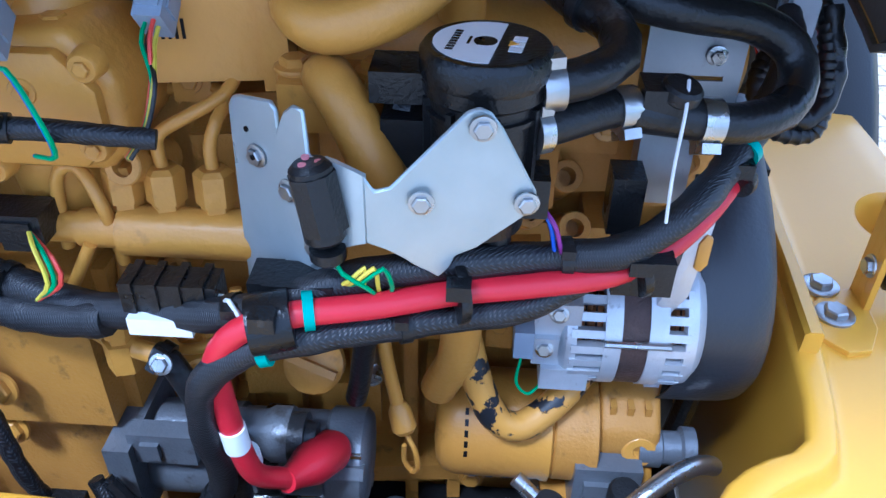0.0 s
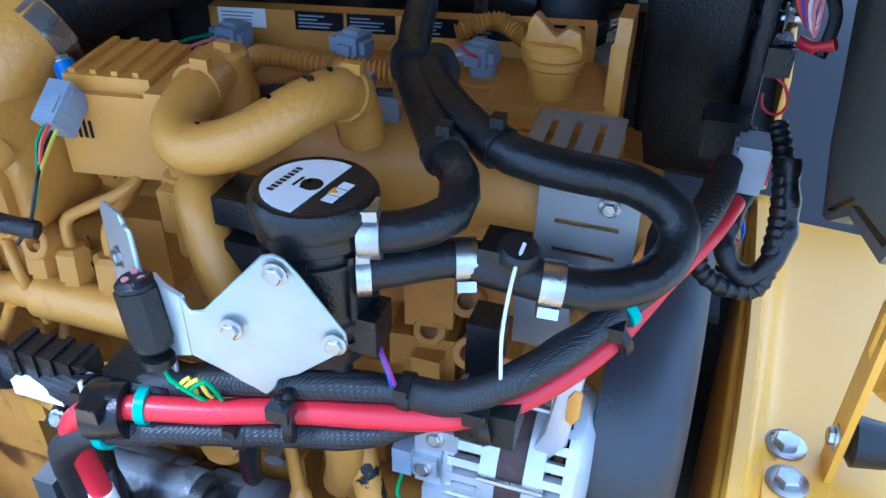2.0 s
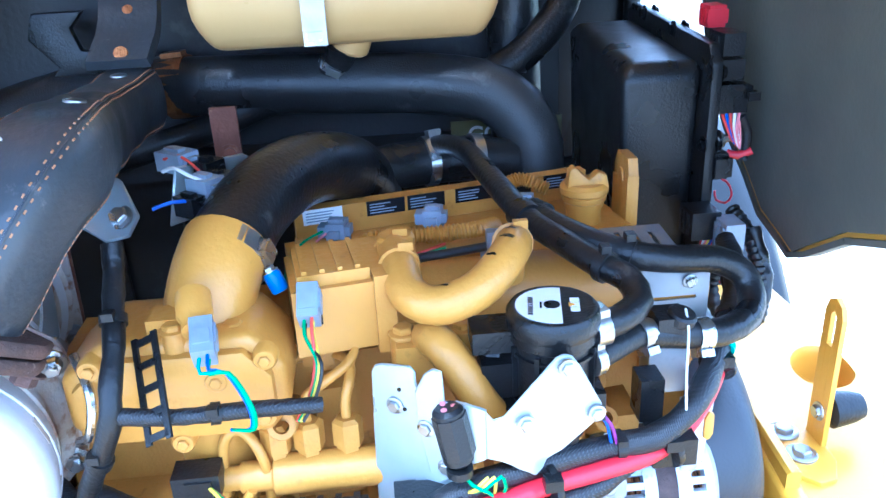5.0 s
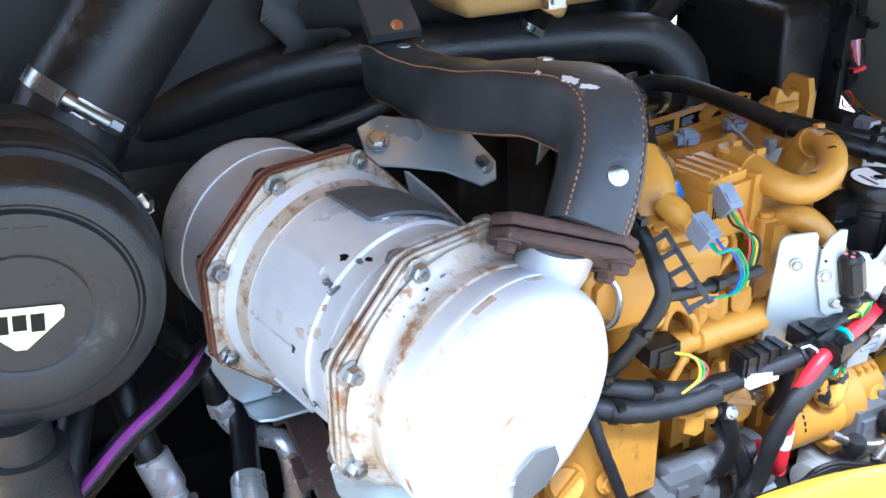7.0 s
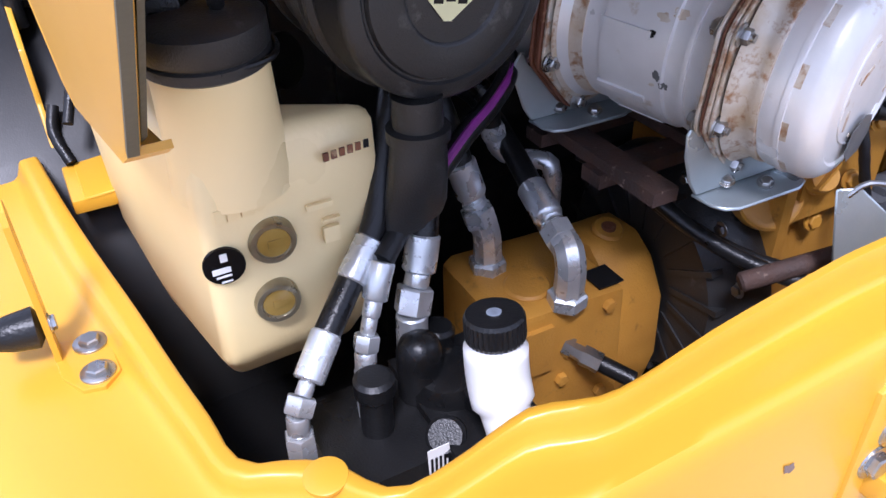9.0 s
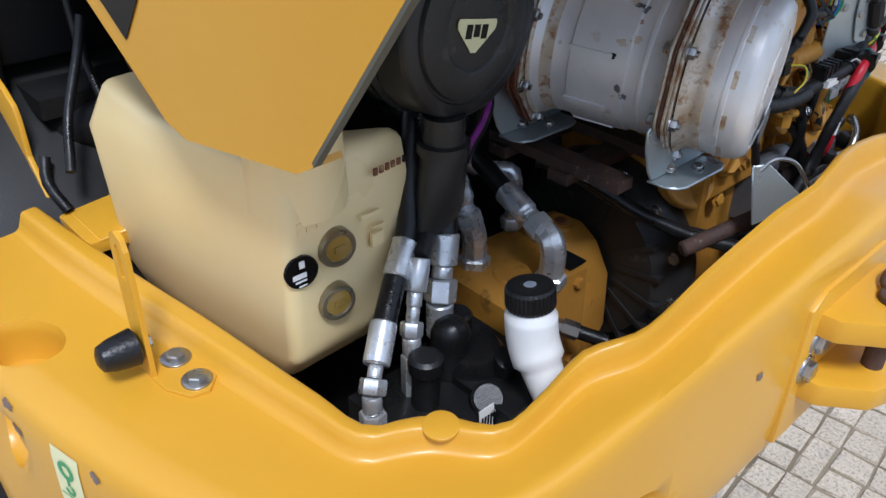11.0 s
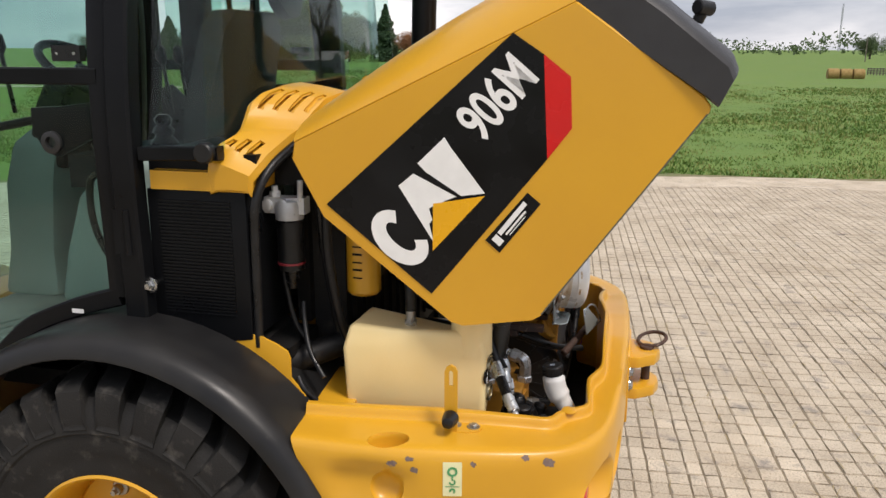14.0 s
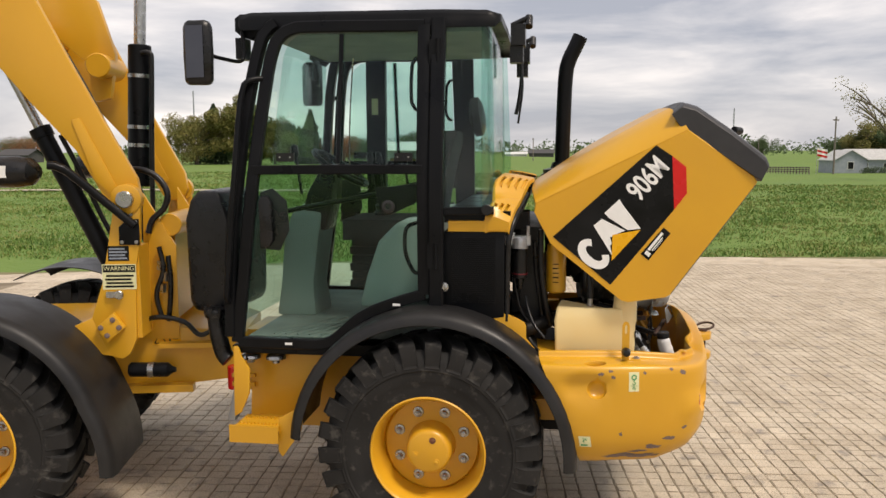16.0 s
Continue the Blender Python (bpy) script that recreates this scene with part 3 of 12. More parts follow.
cw = part("counterweight", counterweight(), YELLOW, loader, "glossy yellow cast counterweight with chipped paint", 50)
for sy in (1, -1):
    bm = B()
    cy = -0.853 if sy > 0 else 2 * YC + 0.853
    loft(bm, [[(0.750 + 0.047 * math.cos(t) * f, cy + 0.038 * math.sin(t) * f + sy * 0.009 * math.cos(t), z) for t in [2 * math.pi * i / 36 for i in range(36)]] for z, f in ((0.896, 0.86), (0.904, 0.95), (0.932, 0.98), (0.941, 1.0), (0.947, 1.06), (0.97, 1.16))])
    carve(cw, bm)
# cast pockets for the lamps, and the dimple on the flank
def pod(c, out, ro, rt, rz, flip):
    """An ellipsoid lying along the skin."""
    bm = B()
    o_ = V((out[0], out[1] * flip, 0)).normalized()
    t_ = V((-o_.y, o_.x, 0))
    cc = V((c[0], c[1] if flip > 0 else 2 * YC - c[1], c[2]))
    rings = []
    for i in range(1, 16):
        ph = math.pi * i / 16
        rings.append([cc + t_ * (rt * math.cos(ph)) + o_ * (ro * math.sin(ph) * math.cos(q)) + V((0, 0, rz * math.sin(ph) * math.sin(q))) for q in [2 * math.pi * j / 28 for j in range(28)]])
    return loft(bm, rings)
LAMPS = (((1.216, -0.680, 0.766), 0.080, 0.050, 0.18), ((1.270, -0.455, 0.760), 0.082, 0.048, 0.12), ((1.248, -0.597, 0.676), 0.046, 0.032, 0.12))
def lamp_ring(c, a, b_, tilt, sy, n=36):
    """An ellipse in a plane that faces backwards."""
    out = []
    for q in [2 * math.pi * i / n for i in range(n)]:
        u, w = a * math.cos(q), b_ * math.sin(q)
        out.append((c[0], (c[1] if sy > 0 else 2 * YC - c[1]) + sy * (u * math.cos(tilt) - w * math.sin(tilt)), c[2] + u * math.sin(tilt) + w * math.cos(tilt)))
    return out
for sy in (1, -1):
    for c, a, b_, tilt in LAMPS:
        bm = B()
        rings = []
        for dx, f, g, sh in ((-0.008, 0.985, 0.985, 0), (0.0, 1.0, 1.0, 0), (0.012, 1.06, 1.14, 0.0), (0.024, 1.13, 1.30, 0.001), (0.04, 1.22, 1.46, 0.006), (0.06, 1.34, 1.62, 0.012), (0.10, 1.6, 1.9, 0.024)):
            if a < 0.05:
                f, g = 1 + (f - 1) * 0.5, 1 + (g - 1) * 0.5
            rings.append(lamp_ring((c[0] + dx, c[1] + sh, c[2] + 0.2 * sh), a * f, b_ * g, tilt, sy))
        carve(cw, loft(bm, rings))
    carve(cw, pod((0.756, -0.898, 0.840), (0.05, -1), 0.034, 0.045, 0.043, sy))
bpy.context.view_layer.update()
CHIP = shade("bare_cast_iron", (0.15, 0.10, 0.085), (0.21, 0.16, 0.14), 0.75, scale=60, fine=300, bump=0.6, dirt=(0.28, 0.22, 0.19), dirt_amount=0.3)
for c, size, st_ in (((1.14, -0.80, 0.905), 0.014, 1.4), ((1.085, -0.822, 0.922), 0.008, 1.5), ((0.831, -0.91, 0.899), 0.011, 1.0), ((0.82, -0.91, 0.928), 0.008, 1.5), ((0.775, -0.91, 0.915), 0.010, 1.6), ((0.965, -0.87, 0.915), 0.007, 1.3), ((0.865, -0.9, 0.637), 0.012, 0.7),
                     ((1.0, -0.86, 0.575), 0.010, 3.0), ((1.085, -0.83, 0.61), 0.012, 3.2), ((0.94, -0.88, 0.535), 0.010, 4.4), ((1.03, -0.85, 0.565), 0.009, 5.0), ((1.15, -0.79, 0.655), 0.010, 1.6), ((0.86, -0.9, 0.49), 0.020, 4.5), ((0.99, -0.87, 0.487), 0.020, 4.5), ((1.31, -0.2, 0.88), 0.009, 1.0)):
    part("paint_chip", blotch(cw, c, size, rnd, 0.0009, st_), CHIP, cw)
# tie-down stickers
STICK_GREEN = shade("green_print", (0.06, 0.28, 0.10), (0.08, 0.32, 0.13), 0.5, scale=30, fine=200, bump=0.02)
stk1 = part("tie_down_sticker", patch(cw, (0.918, -0.88, 0.877), (0.97, 0.2, 0), (0, 0, 1), 0.046, 0.088), CREAM_MARK, cw, "cream sticker with green hook sign")
stk2 = part("tie_down_sticker", patch(cw, (0.708, -0.91, 0.602), (1, 0.05, 0), (-0.15, 0, 1), 0.052, 0.055), CREAM_MARK, cw, "worn cream sticker with green print")
bpy.context.view_layer.update()
def flat_mark(name, ob, c, pts, parent, mat, lift=0.0008):
    bm = B()
    q, n = on_skin(ob, c, lift)
    up = V((0, 0, 1))
    r = up.cross(n).normalized()
    u = n.cross(r)
    plate(bm, [q + r * a + u * b for a, b in pts], n, 0.0004, 0)
    return part(name, bm, mat, parent)
def annulus(cx, cz, r0, r1, a0, a1, n=18):
    t = [radians(a0 + (a1 - a0) * i / n) for i in range(n + 1)]
    return [(cx + r1 * math.cos(a), cz + r1 * math.sin(a)) for a in t] + [(cx + r0 * math.cos(a), cz + r0 * math.sin(a)) for a in t[::-1]]
for pts in (annulus(0, 0.020, 0.007, 0.0125, 0, 355), [(-0.002, 0.008), (0.002, 0.008), (0.002, -0.002), (-0.002, -0.002)], annulus(0, -0.007, 0.004, 0.008, -180, 60), annulus(0, -0.03, 0.003, 0.0075, -60, 200), [(-0.017, -0.0175), (0.017, -0.0175), (0.017, -0.0190), (-0.017, -0.0190)]):
    flat_mark("print_mark", stk1, (0.918, -0.88, 0.877), pts, stk1, STICK_GREEN)
for pts in (annulus(0, 0.006, 0.005, 0.010, 20, 250), [(-0.018, -0.012), (0.014, -0.012), (0.010, -0.020), (-0.016, -0.020)], [(-0.012, 0.02), (0.014, 0.02), (0.014, 0.0185), (-0.012, 0.0185)]):
    flat_mark("print_mark", stk2, (0.708, -0.91, 0.602), pts, stk2, STICK_GREEN)
# lamps in the recesses
for sy in (1, -1):
    for c, a, b_, tilt in LAMPS:
        bm = B()
        loft(bm, [lamp_ring((c[0] + h, c[1], c[2]), a * f, b_ * f, tilt, sy) for h, f in ((-0.03, 0.99), (0.002, 0.99), (0.008, 0.95), (0.013, 0.8), (0.016, 0.4))])
        lm = part("tail_lamp", bm, LAMP_RED, loader, "red moulded tail lamp in the counterweight")
        for k in range(-6, 7):
            bm = B()
            p = V((c[0] + 0.0145 - 0.0001 * k * k, (c[1] if sy > 0 else 2 * YC - c[1]) + sy * a * 0.135 * k, c[2] + a * 0.135 * k * math.sin(tilt)))
            half = b_ * 0.85 * math.sqrt(max(0.02, 1 - (0.14 * k) ** 2))
            tube(bm, [p - V((0.004, 0, half)), p + V((0.001, 0, 0)), p + V((-0.004, 0, half))], 0.0011, 6, 0.012)
            part("lens_rib", bm, LAMP_RED, lm)
# cast plug on the lobe
for sy in (1, -1):
    bm = B()
    q, n = on_skin(cw, (1.169, -0.596 if sy > 0 else 2 * YC + 0.596, 0.97), -0.002)
    lathe(bm, q, n, [(0, 0.019), (0.0026, 0.019), (0.0034, 0.0175), (0.0034, 0.0)], 28)
    part("cast_plug", bm, YELLOW, cw)
# hood stops: upright slotted straps with rubber bumpers
def hood_stop(sy):
    fy = lambda y: y if sy > 0 else 2 * YC - y
    hs = part("hood_stop", B(), YELLOW, loader)
    bm = B()
    top = 0.942
    y0, y1 = fy(-0.772), fy(-0.766)
    prism(bm, [(0.872, top), (0.8835, top), (0.8835, 1.104), (0.8885, 1.110), (0.8885, 1.124), (0.877, 1.118), (0.872, 1.105)], "y", y0, y1, 0.0006)
    prism(bm, [(0.8935, top), (0.905, top), (0.905, 1.105), (0.900, 1.118), (0.8885, 1.124), (0.8885, 1.110), (0.8935, 1.104)], "y", y0, y1, 0.0006)
    prism(bm, [(0.8835, top), (0.8935, top), (0.8935, 1.068), (0.8835, 1.068)], "y", y0, y1, 0)
    prism(bm, [(0.872, fy(-0.77)), (0.905, fy(-0.772)), (0.93, fy(-0.770)), (0.958, fy(-0.755)), (0.962, fy(-0.735)), (0.945, fy(-0.718)), (0.905, fy(-0.72)), (0.885, fy(-0.735))], "z", top, top + 0.006, 0.001)
    bm.to_mesh(hs.data)
    bm.free()
    for p in (((0.940, fy(-0.738), top + 0.006), (0.892, fy(-0.738), top + 0.006)) if sy > 0 else ((0.915, fy(-0.738), top + 0.006), (0.874, fy(-0.738), top + 0.006))):
        bm = B()
        bolt(bm, p, (0, 0, 1), 0.0098)
        lathe(bm, p, (0, 0, 1), [(-0.001, 0.0168), (0.0022, 0.0168), (0.0028, 0.016), (0.0028, 0.0)], 28)
        part("bolt", bm, STEEL, hs)
    bm = B()
    lathe(bm, (0.89, fy(-0.772), 0.985), (0, -sy, 0.05), [(0, 0.012), (0.006, 0.021), (0.03, 0.018), (0.042, 0.014), (0.045, 0.008)], 24)
    part("rubber_bumper", bm, RUBBER, hs, "black rubber bumper cone")
    bm = B()
    bolt(bm, (0.89, fy(-0.766), 0.985), (0, sy, 0), 0.007)
    part("nut", bm, STEEL, hs)
for sy in (1, -1):
    hood_stop(sy)
# tow hitch at the rear
HX = 1.30
bm = B()
for z in (0.897, 0.790):
    prism(bm, [(HX - 0.02, -0.075), (1.345, -0.07), (1.375, -0.045), (1.40, -0.025), (1.415, 0.02), (1.412, 0.06), (1.395, 0.09), (1.36, 0.11), (HX - 0.02, 0.115)], "z", z - 0.019, z + 0.019, 0.008)
prism(bm, [(-0.10, 0.70), (-0.10, 0.93), (-0.07, 0.95), (0.11, 0.95), (0.14, 0.93), (0.14, 0.70)], "x", HX - 0.01, HX + 0.02, 0.006)
hitch = part("tow_hitch", bm, YELLOW, loader, "yellow cast tow hitch with rusty pin")
for y, z in ((-0.055, 0.862), (-0.070, 0.822), (0.095, 0.862), (0.110, 0.822)):
    bm = B()
    bolt(bm, (HX + 0.02, y, z), (1, 0, 0), 0.014)
    lathe(bm, (HX + 0.02, y, z), (1, 0, 0), [(-0.002, 0.021), (0.003, 0.021), (0.003, 0.0)], 24)
    part("bolt", bm, STEEL, hitch)
bm = B()
cyl(bm, (1.372, 0.027, 0.745), (1.372, 0.027, 0.925), 0.0145, 18, 0.003)
cyl(bm, (1.372, 0.027, 0.914), (1.372, 0.027, 0.926), 0.022, 20, 0.002)
pin = part("hitch_pin", bm, IRON, hitch, "rusty steel hitch pin with wire ring")
bm = B()
tube(bm, [(1.388 + 0.045 * math.cos(t), 0.066 + 0.045 * math.sin(t), 0.936 + 0.012 * math.cos(t - 0.8)) for t in [2 * math.pi * i / 24 - 2.2 for i in range(25)]], 0.0062, 10, 0.008)
part("pin_ring", bm, IRON, pin)

# chassis plates under and round the bay
bm = B()
box(bm, (-0.85, YC - 0.36, 0.42), (0.34, YC + 0.36, 0.86), 0.02)
box(bm, (0.30, YC - 0.70, 0.62), (0.58, YC - 0.44, 0.72), 0.01)
box(bm, (0.30, YC + 0.44, 0.62), (0.58, YC + 0.70, 0.72), 0.01)
part("rear_frame", bm, YELLOW, loader)
bm = B()
box(bm, (0.40, YC - 0.66, 0.56), (1.20, YC + 0.66, 0.60), 0.006)
part("belly_plate", bm, DARK, loader)
# rear frame carried on into the bay, coloured dark to look black there
bm = B()
box(bm, (0.335, YC - 0.34, 0.45), (0.66, YC + 0.34, 0.84), 0.02)
part("axle_housing", bm, DARK, loader)
for sy in (-1, 1):
    bm = B()
    y = YC + sy * 0.735
    prism(bm, [(0.275, 1.10), (0.28, 1.143), (0.351, 1.134), (0.40, 1.114), (0.430, 1.096), (0.437, 1.078), (0.437, 1.022), (0.473, 0.98), (0.50, 0.93), (0.44, 0.90), (0.38, 0.97)], "y", y - 0.004, y + 0.004, 0.002)
    prism(bm, [(0.43, y), (0.60, y), (0.60, y - sy * 0.07), (0.43, y - sy * 0.12)], "z", 0.93, 0.95, 0.004)
    part("side_panel", bm, YELLOW, loader)
bm = B()
cyl(bm, (0.36, -0.655, 1.02), (0.66, -0.425, 1.10), 0.036, 24, 0.004)
box(bm, (0.33, YC - 0.70, 1.06), (0.42, YC - 0.5, 1.09), 0.01)
part("bay_shelf", bm, DARK, loader)

# ---- wheels ----
def build_wheel(parent, cx, cy, cz, side, m=None):
    """Tyre with block lugs, dished rim, hub and nuts, in the frame m."""
    m = m or Matrix.Identity(4)
    hub = new("wheel")
    hub.parent = parent
    hub.location = m @ V((cx, cy, cz)) - place_of(parent)
    at = lambda a, r, t: m @ V((cx + r * math.cos(t), cy + side * a, cz + r * math.sin(t)))
    R = cz + 0.004
    W = 0.19
    bm = B()
    prof = [(-W, 0.275), (-W * 1.03, 0.33), (-W * 1.05, 0.41), (-W * 0.98, 0.455), (-W * 0.88, 0.478), (0, 0.487), (W * 0.88, 0.478), (W * 0.99, 0.455), (W * 1.06, 0.425), (W * 1.075, 0.392), (W * 1.04, 0.386), (W * 1.045, 0.34), (W * 1.035, 0.336), (W * 1.02, 0.30), (W, 0.262), (W * 0.85, 0.255), (-W * 0.85, 0.262)]
    rings = [[at(a, r, 2 * math.pi * i / 72) for a, r in prof] for i in range(72)]
    rows = [[bm.verts.new(p) for p in r] for r in rings]
    for i in range(72):
        r, s = rows[i], rows[(i + 1) % 72]
        for j in range(len(prof)):
            bm.faces.new((r[j], r[(j + 1) % len(prof)], s[(j + 1) % len(prof)], s[j]))
    bmesh.ops.recalc_face_normals(bm, faces=bm.faces[:])
    ty = part("tyre", bm, TYRE, hub, "black rubber tyre with deep block tread", 30)
    n = 26
    for i in range(n):
        for half in (-1, 1):
            t0 = 2 * math.pi * (i + (0.5 if half > 0 else 0)) / n
            bm = B()
            w = 2 * math.pi / n * 0.355
            lo, hi = [], []
            for a, dt, r0, r1 in ((0.10, 0.10, 0.475, R), (0.55, 0.0, 0.475, R), (0.90, -0.05, 0.46, R - 0.003), (1.02, -0.06, 0.43, R - 0.018), (1.085, -0.065, 0.405, 0.446), (1.06, -0.065, 0.40, 0.412)):
                for r, dest in ((r0, lo), (r1, hi)):
                    dest.append((a, dt, r))
            rings2 = []
            for (a, dt, r0), (_, _, r1) in zip(lo, hi):
                rings2.append([at(half * a * W, r0, t0 + dt - w), at(half * a * W, r1, t0 + dt - w * 0.85), at(half * a * W, r1, t0 + dt + w * 0.85), at(half * a * W, r0, t0 + dt + w)])
            loft(bm, rings2)
            part("tread_block", bm, TYRE, ty)
    bm = B()
    ax = (m.to_3x3() @ V((0, side, 0))).normalized()
    lathe(bm, at(0, 0, 0), ax, [(-0.19, 0.272), (-0.17, 0.255), (0.02, 0.238), (0.04, 0.228), (0.05, 0.218), (0.055, 0.15), (0.055, 0.0)], 56)
    lathe(bm, at(0, 0, 0), ax, [(0.04, 0.228), (0.10, 0.235), (0.155, 0.240), (0.175, 0.250), (0.19, 0.254), (0.197, 0.262), (0.192, 0.268), (0.18, 0.270), (0.15, 0.258), (0.04, 0.25)], 56)
    rim = part("rim", bm, YELLOW, hub, "yellow steel rim")
    bm = B()
    lathe(bm, at(0, 0, 0), ax, [(0.05, 0.115), (0.085, 0.11), (0.15, 0.105), (0.165, 0.098), (0.172, 0.085), (0.173, 0.0)], 40)
    hubcap = part("hub", bm, YELLOW, hub)
    for k, (a, rr) in enumerate(((70, 0.06), (190, 0.062), (310, 0.06))):
        bm = B()
        p = at(0.172, rr, radians(a))
        lathe(bm, p, ax, [(0, 0.016), (0.002, 0.015), (0.002, 0.0)], 18)
        bolt(bm, p, ax, 0.007, False)
        part("hub_plug", bm, RUST if k == 0 else YELLOW, hubcap)
    for k in range(8):
        a = radians(22.5 + 45 * k)
        bm = B()
        p = at(0.056, 0.165, a)
        lathe(bm, p, ax, [(0, 0.026), (0.006, 0.024), (0.008, 0.016)], 18)
        bolt(bm, p + ax * 0.006, ax, 0.0145, False, 0.02)
        cyl(bm, p + ax * 0.02, p + ax * 0.04, 0.008, 12)
        part("wheel_nut", bm, STEEL, rim)
    return hub

for side in (-1, 1):
    build_wheel(loader, 0.0, YC + side * 0.758, 0.52, side)

def fender(cx, cz, r, a0, a1, side, tail, m=None, n=30):
    """Arched mudguard with a rolled rim, straightened into a flap at its rear end."""
    m = m or Matrix.Identity(4)
    bm = B()
    yi, yo = YC + side * 0.46, YC + side * 0.968
    rings = []
    for i in range(n + 1):
        t = radians(a0 + (a1 - a0) * i / n)
        c, s = math.cos(t), math.sin(t)
        k = 1 + (tail * max(0, (0.22 - i / n)) / 0.22 if tail else 0)
        rr = r * k
        prof = [(rr - 0.006, yi), (rr, yi), (rr + 0.004, yo - side * 0.07), (rr - 0.004, yo - side * 0.025), (rr - 0.026, yo - side * 0.004), (rr - 0.055, yo), (rr - 0.058, yo - side * 0.004), (rr - 0.035, yo - side * 0.018), (rr - 0.012, yo - side * 0.04), (rr - 0.006, yo - side * 0.08)]
        rings.append([m @ V((cx + q * c, y, cz + q * s)) for q, y in prof])
    loft(bm, rings)
    return part("fender", bm, FENDER, loader, "black plastic mudguard with dusty scuffs", 50)

for side in (-1, 1):
    fender(0.0, 0.52, 0.655, -5, 176, side, 0.03)

# ---- hood, raised ----
HC = 0.036
CAP_GREY = shade("cap_plastic", (0.034, 0.034, 0.036), (0.024, 0.024, 0.026), 0.5, scale=6, fine=500, bump=0.35)
LINER = shade("dark_olive_liner", (0.11, 0.11, 0.085), (0.08, 0.08, 0.065), 0.5, scale=5, fine=160, bump=0.2)
def hy(x, side):
    return HC + side * (0.751 - 0.08 * (x - 0.55))
OUTLINES = {-1: [(0.475, 1.655), (0.468, 1.615), (0.545, 1.468), (0.868, 1.207), (0.90, 1.198), (1.072, 1.222), (1.095, 1.236), (1.455, 1.735), (1.462, 1.752), (1.445, 1.775), (1.15, 1.985)],
            1: [(0.475, 1.655), (0.468, 1.615), (0.52, 1.46), (0.60, 1.305), (0.674, 1.252), (0.752, 1.215), (0.80, 1.188), (0.855, 1.180), (0.885, 1.174), (0.92, 1.190), (0.99, 1.234), (1.10, 1.275), (1.455, 1.735), (1.462, 1.752), (1.445, 1.775), (1.15, 1.985)]}
for side in (-1, 1):
    outline = OUTLINES[side]
    bm = B()
    plate(bm, [(x, hy(x, side), z) for x, z in outline], (0, -side, 0), 0.010, 0.004)
    pnl = part("hood_side", bm, YELLOW, loader, "yellow hood side panel with black decal")
    bm = B()
    plate(bm, [(x + 0.012 * ((x < 0.9) - (x > 1.2)), hy(x, side) - side * 0.0115, z + 0.012 * ((z < 1.4) - (z > 1.6))) for x, z in outline], (0, -side, 0), 0.004, 0)
    part("liner", bm, LINER, pnl)
    # folded edge strips along the lower front and rear edges
    for i, (a, b_) in enumerate(zip(outline[1:-4], outline[2:-3])):
        bm = B()
        d_ = (V((b_[0], 0, b_[1])) - V((a[0], 0, a[1])))
        nrm = V((-d_.z, 0, d_.x)).normalized()
        pa, pb = V((a[0], hy(a[0], side), a[1])), V((b_[0], hy(b_[0], side), b_[1]))
        fold = V((0, -side * (0.014 if side > 0 else 0.03 if i < 5 else 0.008), 0))
        loft(bm, [[p, p + fold, p + fold + nrm * 0.006, p + nrm * 0.006] for p in (pa, pb)])
        part("edge_fold", bm, YELLOW if side < 0 and i < 5 else LINER, pnl)
    # shoulder from the side panel to the crown
    rows = []
    for k in range(15):
        t = k / 14
        x0, z0 = 0.475 + (1.15 - 0.475) * t, 1.655 + (1.985 - 1.655) * t
        x1, z1 = 0.452 + (1.085 - 0.452) * t, 1.712 + (2.088 - 1.712) * t + 0.018 * math.sin(math.pi * t)
        y0, y1 = hy(x0, side), HC + side * 0.535
        rows.append([(x0 + (x1 - x0) * f, y0 + (y1 - y0) * g, z0 + (z1 - z0) * h) for f, g, h in ((0, 0, 0), (0.12, 0.04, 0.14), (0.3, 0.16, 0.36), (0.55, 0.38, 0.66), (0.8, 0.70, 0.90), (1, 1, 1))])
    bm = B()
    inner_rows = [[V(p) + V((0, -side * 0.012, -0.014)) for p in r[::-1]] for r in rows]
    loft(bm, [a + b_ for a, b_ in zip(rows, inner_rows)])
    part("hood_shoulder", bm, YELLOW, loader, "", 50)
bm = B()
rows = []
for k in range(15):
    t = k / 14
    x1, z1 = 0.452 + (1.085 - 0.452) * t, 1.712 + (2.088 - 1.712) * t + 0.018 * math.sin(math.pi * t)
    top_row = [(x1, HC + y, z1 + 0.018 * (1 - (y / 0.535) ** 2)) for y in (-0.535, -0.4, -0.2, 0, 0.2, 0.4, 0.535)]
    rows.append(top_row + [(p[0] + 0.004, p[1], p[2] - 0.018) for p in top_row[::-1]])
loft(bm, rows)
part("hood_crown", bm, YELLOW, loader, "", 50)
bm = B()
rows = []
CAPP = [(1.085, 2.062), (1.115, 1.998), (1.28, 1.884), (1.447, 1.773), (1.474, 1.752), (1.492, 1.785), (1.510, 1.822), (1.497, 1.852), (1.35, 1.968), (1.19, 2.078), (1.13, 2.095)]
for y, g in ((-0.692, -0.014), (-0.684, -0.004), (-0.66, 0.006), (-0.60, 0.018), (-0.45, 0.030), (-0.2, 0.038), (0, 0.040), (0.2, 0.038), (0.45, 0.030), (0.60, 0.018), (0.66, 0.006), (0.684, -0.004), (0.692, -0.014)):
    ring_ = []
    for k, (x, z) in enumerate(CAPP):
        if 1 <= k <= 4:
            e = (0.25 * min(g, 0)) * -1
            ring_.append((x + 0.57 * e, HC + y, z + 0.82 * e))
        else:
            ring_.append((x + 0.57 * g, HC + y, z + 0.82 * g))
    rows.append(ring_)
loft(bm, rows)
